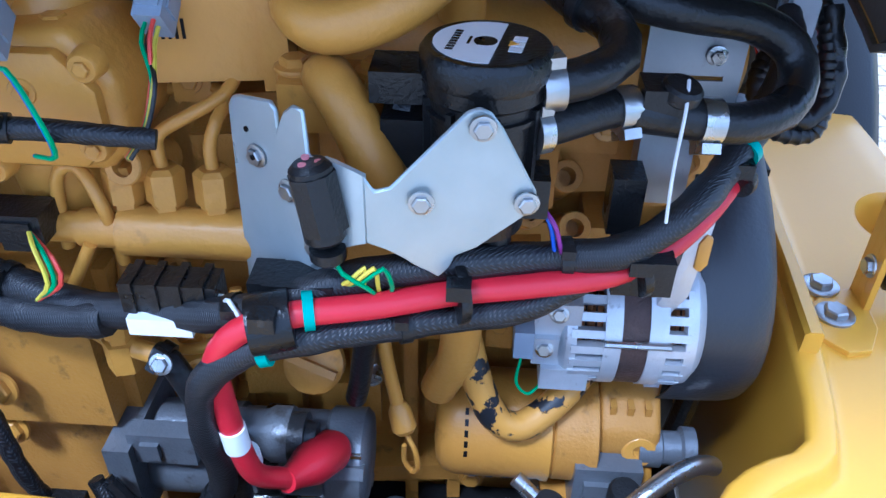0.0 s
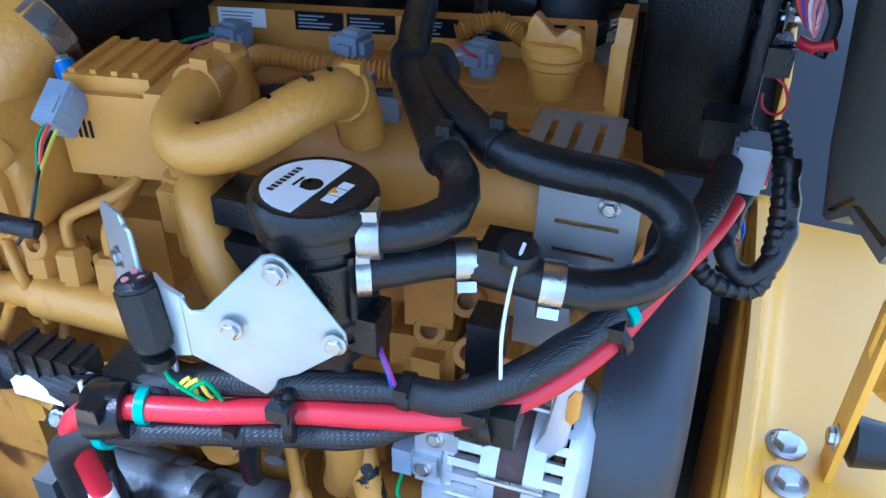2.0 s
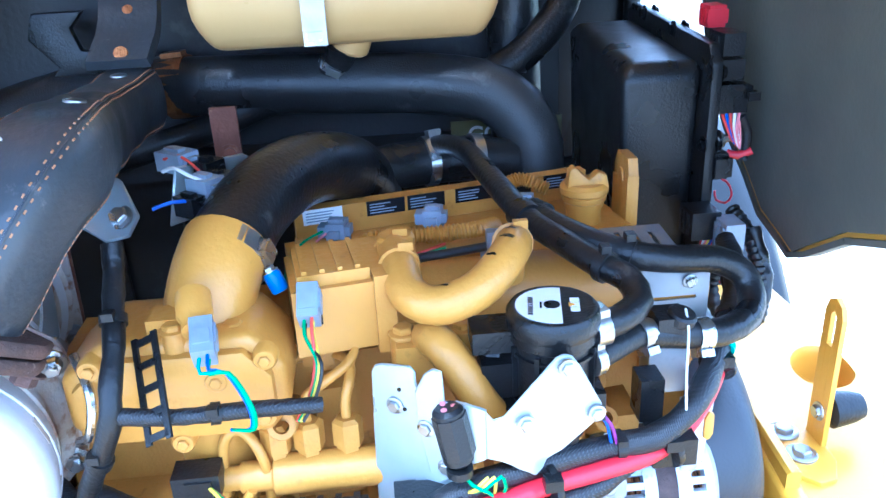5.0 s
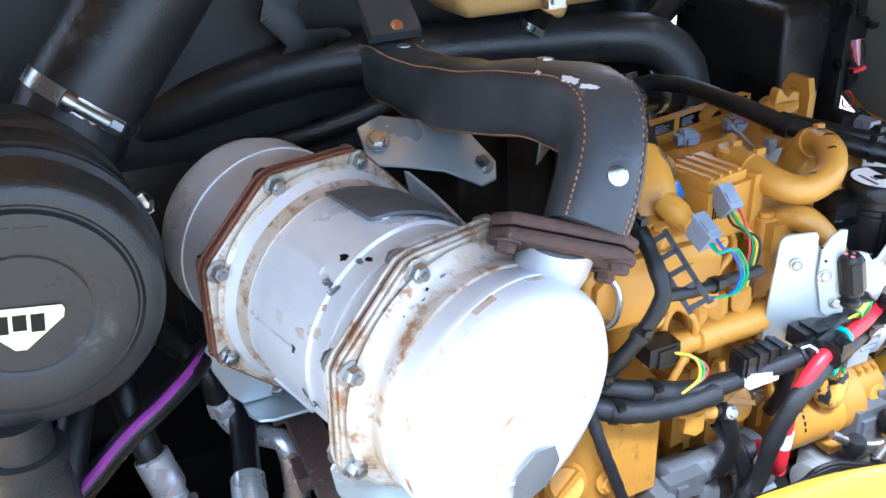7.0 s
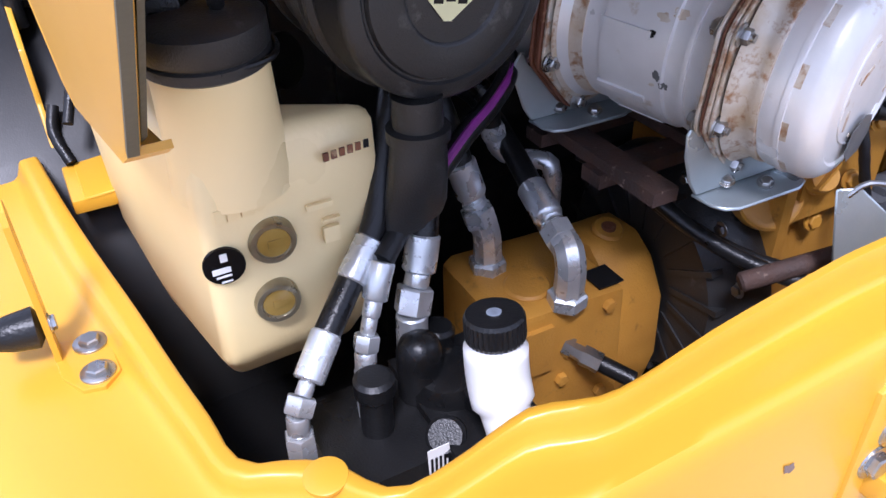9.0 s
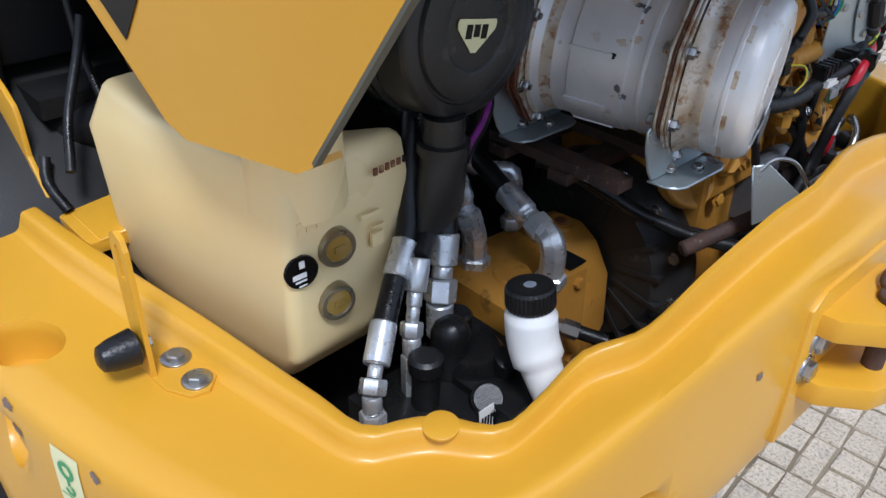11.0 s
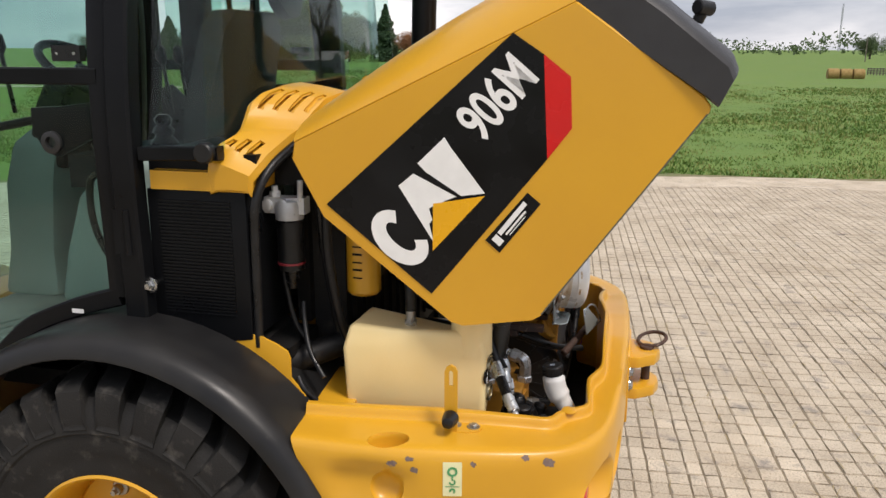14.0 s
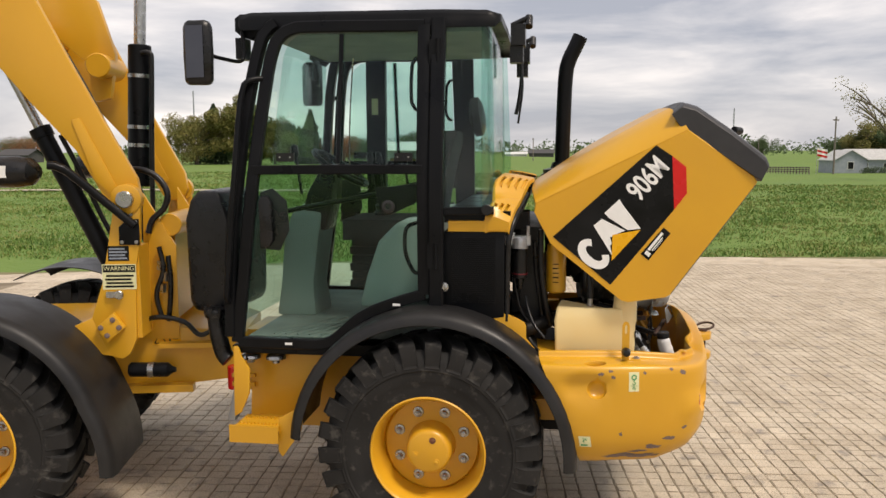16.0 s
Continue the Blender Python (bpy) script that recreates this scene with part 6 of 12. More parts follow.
for a, b_ in ((0, 1), (1, 2), (2, 0)):
    pts = ((-0.555, 0.875), (-0.495, 0.875), (-0.525, 0.932))
    tube(bm, [(pts[a][0], -0.362, pts[a][1]), (pts[b_][0], -0.362, pts[b_][1])], 0.003, 6, 0.1)
box(bm, (-0.48, -0.3625, 0.88), (-0.47, -0.3615, 0.925), 0)
box(bm, (-0.46, -0.3625, 0.895), (-0.43, -0.3615, 0.905), 0)
fpart("print_mark", bm, BLACK_MARK, tl_)
bm = B()
prism(bm, [(-0.686, 1.09), (-0.632, 1.014), (-0.721, 0.94), (-0.775, 1.017)], "y", -0.60, -0.568, 0.004)
sqp = fpart("square_plate", bm, YELLOW, loader)
for x, z in ((-0.69, 1.055), (-0.66, 1.015), (-0.72, 0.975), (-0.75, 1.015)):
    bm = B()
    bolt(bm, (x, -0.60, z), (0, -1, 0), 0.009)
    fpart("bolt", bm, CHIP, sqp)
bm = B()
box(bm, (-0.72, -0.585, 1.165), (-0.64, -0.57, 1.195), 0.006)
cyl(bm, (-0.655, -0.58, 1.18), (-0.655, -0.60, 1.18), 0.022, 18, 0.003)
fpart("pin_lock", bm, STEEL, loader)
# centre tilt cylinder, cross tube, hoses
bm = B()
cyl(bm, (-0.70, 0.0, 1.70), (-0.663, 0.0, 2.48), 0.062, 28, 0.006)
tc = fpart("tilt_cylinder", bm, BLACK_PAINT, loader, "black tilt cylinder with steel bands and chrome rod")
bm = B()
cyl(bm, (-0.664, 0.0, 2.45), (-0.63, 0.0, 3.1), 0.032, 20)
fpart("chrome_rod", bm, STEEL, tc)
for z in (1.92, 2.02, 2.30):
    bm = B()
    x = -0.70 + (z - 1.70) * 0.0475
    lathe(bm, (x, 0, z), (0.047, 0, 1), [(0, 0.062), (0, 0.065), (0.02, 0.065), (0.02, 0.062)], 28)
    fpart("steel_band", bm, STEEL, tc)
bm = B()
tube(bm, [(-0.64, -0.06, 2.43), (-0.59, -0.07, 2.43), (-0.585, -0.07, 2.35), (-0.60, -0.07, 2.0), (-0.61, -0.07, 1.70), (-0.62, -0.06, 1.4)], 0.014, 10, 0.02)
fpart("cylinder_hose", bm, RUBBER, tc)
bm = B()
tube(bm, [(-0.66, -0.34, 1.80), (-0.58, -0.36, 1.80), (-0.50, -0.37, 1.76), (-0.45, -0.38, 1.68), (-0.47, -0.38, 1.60), (-0.53, -0.39, 1.54), (-0.55, -0.40, 1.47)], 0.016, 12, 0.015)
fpart("loop_hose", bm, RUBBER, tc)
bm = B()
cyl(bm, (-0.45, -0.36, 1.51), (-0.45, 0.5, 1.51), 0.06, 28, 0.004)
box(bm, (-0.52, -0.3, 1.0), (-0.44, 0.3, 1.45), 0.02)
fpart("cross_tube", bm, YELLOW, loader)
bm = B()
cyl(bm, (-1.30, -0.5, 2.55), (-1.30, 0.5, 2.55), 0.09, 24)
prism(bm, [(-1.1, 2.9), (-0.95, 2.75), (-0.86, 2.45), (-0.90, 2.20), (-1.0, 2.18), (-1.02, 2.4), (-1.25, 2.6)], "y", 0.20, 0.26, 0.01)
cyl(bm, (-0.93, 0.10, 2.38), (-0.93, 0.40, 2.38), 0.07, 24, 0.006)
fpart("tilt_lever", bm, YELLOW, loader, "yellow cast tilt lever")
bm = B()
tube(bm, [(-1.10, -0.44, 2.62), (-0.95, -0.44, 2.35), (-0.80, -0.42, 2.05), (-0.68, -0.40, 1.82), (-0.60, -0.38, 1.62)], 0.018, 10, 0.03)
tube(bm, [(-1.13, -0.42, 2.60), (-0.98, -0.42, 2.32), (-0.83, -0.40, 2.02), (-0.70, -0.38, 1.78)], 0.013, 10, 0.03)
fpart("arm_hose", bm, RUBBER, loader)
for pts in ([(-0.50, -0.40, 1.40), (-0.48, -0.41, 1.28), (-0.52, -0.41, 1.15), (-0.50, -0.40, 1.02)], [(-0.46, -0.38, 1.35), (-0.45, -0.39, 1.2), (-0.47, -0.38, 1.0)], [(-0.66, -0.40, 0.98), (-0.52, -0.42, 1.03), (-0.38, -0.42, 1.0), (-0.30, -0.42, 0.93), (-0.20, -0.42, 0.98)]):
    bm = B()
    tube(bm, pts, 0.013, 10, 0.02)
    fpart("frame_hose", bm, RUBBER, ffr)
for x, z in ((-0.50, 1.28), (-0.475, 1.22), (-0.49, 1.16)):
    bm = B()
    cyl(bm, (x, -0.40, z), (x + 0.005, -0.405, z + 0.045), 0.018, 6)
    fpart("hose_union", bm, STEEL, ffr)
bm = B()
lathe(bm, (-0.67, -0.44, 0.755), (1, 0, -0.02), [(0, 0.03), (0.01, 0.038), (0.20, 0.038), (0.22, 0.02), (0.24, 0.012)], 24)
ac = fpart("accumulator", bm, BLACK_PAINT, loader, "black accumulator with a steel band")
bm = B()
lathe(bm, (-0.57, -0.44, 0.753), (1, 0, -0.02), [(0, 0.038), (0, 0.041), (0.03, 0.041), (0.03, 0.038)], 24)
fpart("steel_band", bm, STEEL, ac)
bm = B()
cyl(bm, (-1.6, -0.35, 0.62), (-1.6, 0.35, 0.62), 0.16, 24)
cyl(bm, (-1.12, -0.6, 0.52), (-1.12, 0.6, 0.52), 0.09, 20)
fpart("front_axle", bm, YELLOW, loader)
bm = B()
cyl(bm, (0.0, -0.6, 0.52), (0.0, 0.64, 0.52), 0.09, 20)
part("rear_axle", bm, YELLOW, loader)
bm = B()
box(bm, (-1.15, YC - 0.18, 0.55), (-0.8, YC + 0.18, 0.90), 0.02)
part("articulation_joint", bm, YELLOW, loader)


for k in range(2):
    hose("boom_hose", [(-2.30 - 0.02 * k, -0.40 + 0.05 * k, 2.85), (-2.218, -0.40 + 0.05 * k, 2.716), (-2.06, -0.40 + 0.05 * k, 2.452), (-1.93, -0.40 + 0.05 * k, 2.231), (-1.787, -0.40 + 0.05 * k, 1.95), (-1.70, -0.40 + 0.05 * k, 1.80), (-1.62, -0.40 + 0.05 * k, 1.62)], 0.019, "black hydraulic hose along the loader boom", None, 0.05, 12, "boom hoses")

# ---- engine bay: engine ----
def flaky(name, paint, under, scale=38.0, cover=0.5, rough=0.45):
    """Paint that flakes off in hard-edged patches, standing a little proud of what lies under it."""
    m = shade(name, paint, None, rough, scale=20, fine=220, bump=0.0)
    n, l = m.node_tree.nodes, m.node_tree.links
    p = n["Principled BSDF"]
    base = p.inputs["Base Color"].links[0].from_socket
    co, spots, cut, mix, bu = (n.new("ShaderNode" + k) for k in ("TexCoord", "TexNoise", "ValToRGB", "Mix", "Bump"))
    spots.inputs["Scale"].default_value, spots.inputs["Detail"].default_value, spots.inputs["Roughness"].default_value = scale, 5, 0.6
    l.new(co.outputs["Object"], spots.inputs["Vector"])
    cut.color_ramp.elements[0].position, cut.color_ramp.elements[1].position = cover - 0.012, cover + 0.012
    l.new(spots.outputs["Fac"], cut.inputs["Fac"])
    mix.data_type = "RGBA"
    l.new(cut.outputs["Color"], mix.inputs["Factor"])
    mix.inputs["A"].default_value = (*under, 1)
    l.new(base, mix.inputs["B"])
    l.new(mix.outputs["Result"], p.inputs["Base Color"])
    bu.inputs["Strength"].default_value, bu.inputs["Distance"].default_value = 0.8, 0.0008
    l.new(cut.outputs["Color"], bu.inputs["Height"])
    l.new(bu.outputs["Normal"], p.inputs["Normal"])
    return m
PEEL = flaky("peeling_paint_hose", (0.60, 0.30, 0.045), (0.014, 0.015, 0.018), 62, 0.47)
COPPER = shade("copper_winding", (0.42, 0.19, 0.07), (0.25, 0.11, 0.04), 0.45, metal=0.8, scale=90, fine=300, bump=0.5)
LAMINATE = shade("stator_laminations", (0.09, 0.055, 0.045), (0.05, 0.035, 0.03), 0.6, metal=0.5, scale=40, fine=400, bump=0.5)
WIRES = {k: shade(k + "_insulation", c, None, 0.42, scale=40, fine=300, bump=0.05) for k, c in {
    "yellow": (0.75, 0.62, 0.05), "green": (0.03, 0.32, 0.11), "red": (0.62, 0.06, 0.04), "blue": (0.03, 0.10, 0.55), "white": (0.78, 0.78, 0.76),
    "pink": (0.72, 0.25, 0.27), "orange": (0.75, 0.22, 0.05), "teal": (0.02, 0.33, 0.27), "purple": (0.22, 0.03, 0.22), "black": (0.015, 0.015, 0.016)}.items()}

engine = thing("diesel_engine", (0.93, 0.35, 0.62), "yellow painted diesel engine with pipes and wiring, mounted crosswise", "engine")
rng = random.Random(5)

bm = B()
box(bm, (0.80, 0.19, 0.62), (0.945, 0.64, 1.10), 0.014)
block = part("block", bm, CAST_YELLOW, engine, "rough cast yellow block")
for y, z, dy, dz, hx in [(0.20, 0.78, 0.43, 0.02, 0.99), (0.22, 0.955, 0.40, 0.02, 0.988)] + [(y, 0.66, 0.012, 0.34, 0.984) for y in (0.24, 0.30, 0.40, 0.44, 0.58)]:
    bm = B()
    box(bm, (0.93, y, z), (hx - 0.006, y + dy, z + dz), 0.004)
    part("cast_rib", bm, CAST_YELLOW, block)
for y, z in ((0.27, 0.90), (0.33, 0.86), (0.42, 0.99), (0.36, 1.03), (0.46, 1.02)):
    bm = B()
    box(bm, (0.93, y, z), (0.985, y + 0.05, z + 0.05), 0.012)
    part("cast_boss", bm, CAST_YELLOW, block)

bm = B()
box(bm, (0.80, 0.20, 1.08), (0.962, 0.63, 1.165), 0.014)
head_ = part("cylinder_head", bm, CAST_YELLOW, engine)
for y in (0.26, 0.37, 0.47, 0.57):
    bm = B()
    box(bm, (0.93, y, 1.085), (0.992, y + 0.035, 1.15), 0.01)
    part("port_boss", bm, CAST_YELLOW, head_)
for y, z in ((0.28, 1.045), (0.335, 1.05), (0.40, 1.065), (0.445, 0.975), (0.52, 0.97), (0.255, 0.99), (0.60, 1.13), (0.31, 0.80), (0.47, 0.79), (0.56, 0.81)):
    bm = B()
    bolt(bm, (0.985, y, z), (1, 0, 0.15), 0.0075)
    part("bolt", bm, ENGINE_YELLOW, engine)

# threaded bosses that face up and back
def boss(p, d, r=0.012, n=0.05):
    bm = B()
    d = V(d).normalized()
    lathe(bm, V(p) - d * n, d, [(0, r * 1.15), (n * 0.6, r), (n - 0.001, r), (n, r * 0.93), (n, r * 0.55), (n - 0.015, r * 0.5)], 18)
    part("threaded_boss", bm, CAST_YELLOW, engine)

for p, d in (((1.067, 0.252, 1.156), (0.9, -0.1, 0.35)), ((0.985, 0.501, 1.085), (0.8, 0.1, 0.6)), ((0.992, 0.533, 1.078), (0.8, 0.1, 0.6)), ((0.975, 0.525, 1.11), (0.8, 0.1, 0.6)),
             ((0.99, 0.235, 1.02), (1, 0, 0.2)), ((1.0, 0.30, 0.835), (1, 0, 0.2))):
    boss(p, d)

bm = B()
box(bm, (0.785, 0.25, 1.15), (0.915, 0.60, 1.205), 0.012)
box(bm, (0.80, 0.26, 1.20), (0.90, 0.585, 1.215), 0.006)
cover = part("valve_cover", bm, ENGINE_YELLOW, engine)
bm = B()
box(bm, (0.79, 0.262, 1.213), (0.806, 0.58, 1.2445), 0.003)
part("label_rail", bm, ENGINE_YELLOW, cover)
for k, y in enumerate((0.27, 0.335, 0.378, 0.43, 0.475, 0.53)):
    bm = B()
    box(bm, (0.8062, y, 1.229), (0.8075, y + 0.040, 1.2445), 0.0)
    lab = part("data_plate", bm, BLACK_MARK if k else WHITE_MARK, cover)
    for j in range(4):
        bm = B()
        box(bm, (0.8077, y + 0.003, 1.2315 + j * 0.003), (0.8079, y + 0.018 + 0.014 * rng.random(), 1.2327 + j * 0.003), 0)
        part("print_bar", bm, GREY_PLUG, lab)
# injector plugs on the cover
for x, y, z in ((0.868, 0.298, 1.241), (0.850, 0.392, 1.240), (0.829, 0.488, 1.237)):
    bm = B()
    lathe(bm, (x + 0.008, y + 0.004, z - 0.042), (0, 0, 1), [(0, 0.034), (0.008, 0.033), (0.010, 0.026), (0.014, 0.025), (0.016, 0.018), (0.022, 0.017)], 30)
    part("injector_seat", bm, ENGINE_YELLOW, engine)
    bm = B()
    m = Matrix.Translation((x, y, z)) @ Matrix.Rotation(radians(-12), 4, "Z")
    lathe(bm, m @ V((-0.002, 0.002, -0.03)), (0, 0, 1), [(0, 0.015), (0.008, 0.015), (0.010, 0.011), (0.03, 0.010)], 18)
    box(bm, (-0.011, -0.008, -0.012), (0.011, 0.010, 0.004), 0.003, m)
    box(bm, (-0.005, -0.016, -0.010), (0.010, -0.006, 0.001), 0.003, m)
    box(bm, (-0.006, 0.009, -0.009), (0.007, 0.015, 0.0), 0.002, m)
    box(bm, (-0.004, -0.006, 0.003), (0.005, 0.008, 0.007), 0.001, m)
    box(bm, (0.010, -0.005, -0.010), (0.015, 0.006, -0.002), 0.001, m)
    part("injector_plug", bm, GREY_PLUG, engine, "grey plastic injector connector")
for pts, col in (([(0.875, 0.285, 1.238), (0.893, 0.268, 1.236), (0.91, 0.254, 1.226), (0.92, 0.250, 1.21)], "green"), ([(0.877, 0.288, 1.236), (0.897, 0.275, 1.233), (0.915, 0.262, 1.223), (0.926, 0.257, 1.21)], "pink"), ([(0.838, 0.476, 1.233), (0.85, 0.466, 1.236), (0.868, 0.466, 1.23), (0.884, 0.47, 1.22)], "white"), ([(0.836, 0.478, 1.236), (0.846, 0.474, 1.246), (0.853, 0.484, 1.242), (0.845, 0.49, 1.236)], "red"), ([(0.905, 0.325, 1.216), (0.91, 0.355, 1.217), (0.90, 0.40, 1.222)], "green"), ([(0.903, 0.335, 1.215), (0.907, 0.36, 1.218), (0.895, 0.40, 1.224)], "red")):
    bm = B()
    tube(bm, pts, 0.0013, 6, 0.006)
    part("wire", bm, WIRES[col], engine)
bm = B()
tube(bm, [(0.935, 0.352, 1.222), (0.938, 0.37, 1.230), (0.938, 0.40, 1.233), (0.936, 0.435, 1.236), (0.93, 0.455, 1.236)], 0.0042, 10, 0.006)
part("braided_lead", bm, LOOM, engine)
bm = B()
box(bm, (0.934, 0.428, 1.190), (0.937, 0.462, 1.236), 0.002)
box(bm, (0.934, 0.433, 1.236), (0.944, 0.445, 1.252), 0.002)
part("clip_bracket", bm, SHEET, engine)
bm = B()
tube(bm, [(0.882, 0.318, 1.222), (0.888, 0.335, 1.232), (0.886, 0.38, 1.231), (0.878, 0.43, 1.229), (0.86, 0.455, 1.225)], 0.0072, 12, 0.0008, ribbed(36, 0.2))
part("corrugated_conduit", bm, ENGINE_YELLOW, engine)
bm = B()
tube(bm, [(0.80, 0.46, 1.235), (0.79, 0.49, 1.246), (0.80, 0.52, 1.236)], 0.007, 12, 0.0008, ribbed(20, 0.2))
part("corrugated_conduit", bm, ENGINE_YELLOW, engine)

# oil filler and lifting eye
bm = B()
lathe(bm, (0.842, 0.547, 1.13), (0, 0, 1), [(0, 0.031), (0.050, 0.031), (0.055, 0.029), (0.060, 0.019), (0.098, 0.0175), (0.102, 0.020), (0.107, 0.020)], 24)
part("filler_neck", bm, ENGINE_YELLOW, engine)
bm = B()
lathe(bm, (0.842, 0.547, 1.237), (0, 0, 1), [(0, 0.020), (0.002, 0.0225), (0.007, 0.023), (0.008, 0.0215), (0.010, 0.0245), (0.016, 0.0245), (0.020, 0.021), (0.021, 0.008)], 28)
prism(bm, [(0.526, 1.250), (0.570, 1.250), (0.567, 1.266), (0.558, 1.270), (0.549, 1.262), (0.534, 1.277), (0.529, 1.272)], "x", 0.841, 0.855, 0.003)
part("filler_cap", bm, ENGINE_YELLOW, engine, "yellow oil filler cap with grip bar")
bm = B()
rim_in = [(0.826 + 0.010 * math.cos(t), 1.252 + 0.012 * math.sin(t)) for t in [2 * math.pi * i / 16 for i in range(16)]]
outl = [(0.803, 1.12), (0.853, 1.12), (0.853, 1.262), (0.845, 1.278), (0.812, 1.278), (0.803, 1.262)]
prism(bm, outl[:3] + [(0.836, 1.252)] + rim_in[1:9] + [(0.803, 1.252)], "y", 0.588, 0.600, 0.001)
prism(bm, [(0.853, 1.252)] + outl[3:5] + [(0.803, 1.262), (0.803, 1.2525)] + [(x, max(z, 1.2525)) for x, z in rim_in[8:0:-1]] + [(0.836, 1.2525)], "y", 0.590, 0.600, 0.0)
part("lifting_eye", bm, ENGINE_YELLOW, engine)

# intake manifold
bm = B()
tube(bm, [(0.93, 0.33, 1.180), (0.928, 0.42, 1.182), (0.925, 0.52, 1.180), (0.922, 0.60, 1.172), (0.92, 0.63, 1.165)], 0.038, 28, 0.02)
box(bm, (0.90, 0.36, 1.12), (0.958, 0.56, 1.18), 0.012)
part("intake_manifold", bm, ENGINE_YELLOW, engine)
for y in (0.385, 0.545):
    bm = B()
    bolt(bm, (0.992, y, 1.16), (0.9, 0, 0.4), 0.0075)
    part("bolt", bm, ENGINE_YELLOW, engine)

# gas recirculation valve
bm = B()
box(bm, (0.955, 0.262, 1.195), (1.028, 0.335, 1.252), 0.006)
box(bm, (0.96, 0.268, 1.25), (1.022, 0.325, 1.262), 0.005)
valve = part("recirculation_valve", bm, ENGINE_YELLOW, engine)
bm = B()
box(bm, (0.95, 0.326, 1.19), (1.033, 0.342, 1.258), 0.004)
part("flange", bm, ENGINE_YELLOW, valve)
for k in range(4):
    bm = B()
    box(bm, (0.962, 0.272 + k * 0.014, 1.2605), (1.02, 0.276 + k * 0.014, 1.265), 0.001)
    part("rib", bm, ENGINE_YELLOW, valve)
for x, z in ((0.962, 1.252), (1.024, 1.25), (0.962, 1.2), (1.026, 1.202)):
    bm = B()
    bolt(bm, (x, 0.342, z), (0, 1, 0), 0.004, False)
    part("bolt", bm, ENGINE_YELLOW, valve)
for k in range(4):
    bm = B()
    box(bm, (1.0282, 0.270 + k * 0.004, 1.222), (1.0287, 0.272 + k * 0.004, 1.24 - k * 0.002), 0)
    part("stamped_mark", bm, BLACK_MARK, valve)
bm = B()
tube(bm, [(0.945, 0.345, 1.225), (0.968, 0.350, 1.252), (1.0, 0.353, 1.253), (1.035, 0.358, 1.245), (1.052, 0.378, 1.241), (1.050, 0.41, 1.250), (1.028, 0.435, 1.263), (1.0, 0.447, 1.264), (0.975, 0.447, 1.247), (0.965, 0.447, 1.22)], 0.0155, 16, 0.008)
elbow = part("coolant_elbow", bm, ENGINE_YELLOW, engine, "yellow bent coolant hose with cracked paint")
for p, d in (((0.968, 0.350, 1.252), (0.6, 0.05, 0.6)), ((0.988, 0.448, 1.259), (0.8, -0.1, 0.4)), ((1.0, 0.353, 1.253), (1, 0, 0))):
    bm = B()
    d = V(d).normalized()
    lathe(bm, V(p) - d * 0.004, d, [(0, 0.0155), (0.0, 0.0175), (0.008, 0.0175), (0.008, 0.0155)], 18)
    box(bm, V(p) + V((0.0, 0.0, 0.015)), V(p) + V((0.006, 0.012, 0.022)), 0.001)
    part("spring_clip", bm, ENGINE_YELLOW, elbow)
bpy.context.view_layer.update()
for c, size, st_ in (((1.038, 0.422, 1.275), 0.0018, 3.4), ((1.018, 0.438, 1.280), 0.0030, 3.0), ((1.004, 0.446, 1.282), 0.0024, 3.4), ((0.992, 0.452, 1.276), 0.0038, 1.5), ((1.052, 0.385, 1.258), 0.0014, 4.0)):
    part("paint_crack", blotch(elbow, c, size, rnd, 0.0006, st_), BLACK_MARK, elbow)
bm = B()
cyl(bm, (0.968, 0.352, 1.20), (0.968, 0.352, 1.268), 0.0165, 18, 0.003)
part("outlet_stub", bm, ENGINE_YELLOW, engine)
# flanged pipe going down behind the bracket
bm = B()
box(bm, (1.01, 0.345, 1.175), (1.05, 0.395, 1.205), 0.006)
tube(bm, [(1.03, 0.369, 1.20), (1.05, 0.376, 1.21), (1.065, 0.388, 1.20), (1.078, 0.405, 1.172), (1.078, 0.43, 1.13), (1.06, 0.452, 1.09), (1.04, 0.455, 1.0), (1.02, 0.44, 0.94)], 0.0145, 14, 0.01)
pipe = part("flanged_pipe", bm, ENGINE_YELLOW, engine)
for y in (0.352, 0.40):
    bm = B()
    lathe(bm, (1.03, y, 1.15), (0, 0, 1), [(0, 0.011), (0.056, 0.011), (0.058, 0.009)], 16)
    bolt(bm, (1.03, y, 1.207), (0, 0, 1), 0.008)
    part("bolt", bm, ENGINE_YELLOW, pipe)

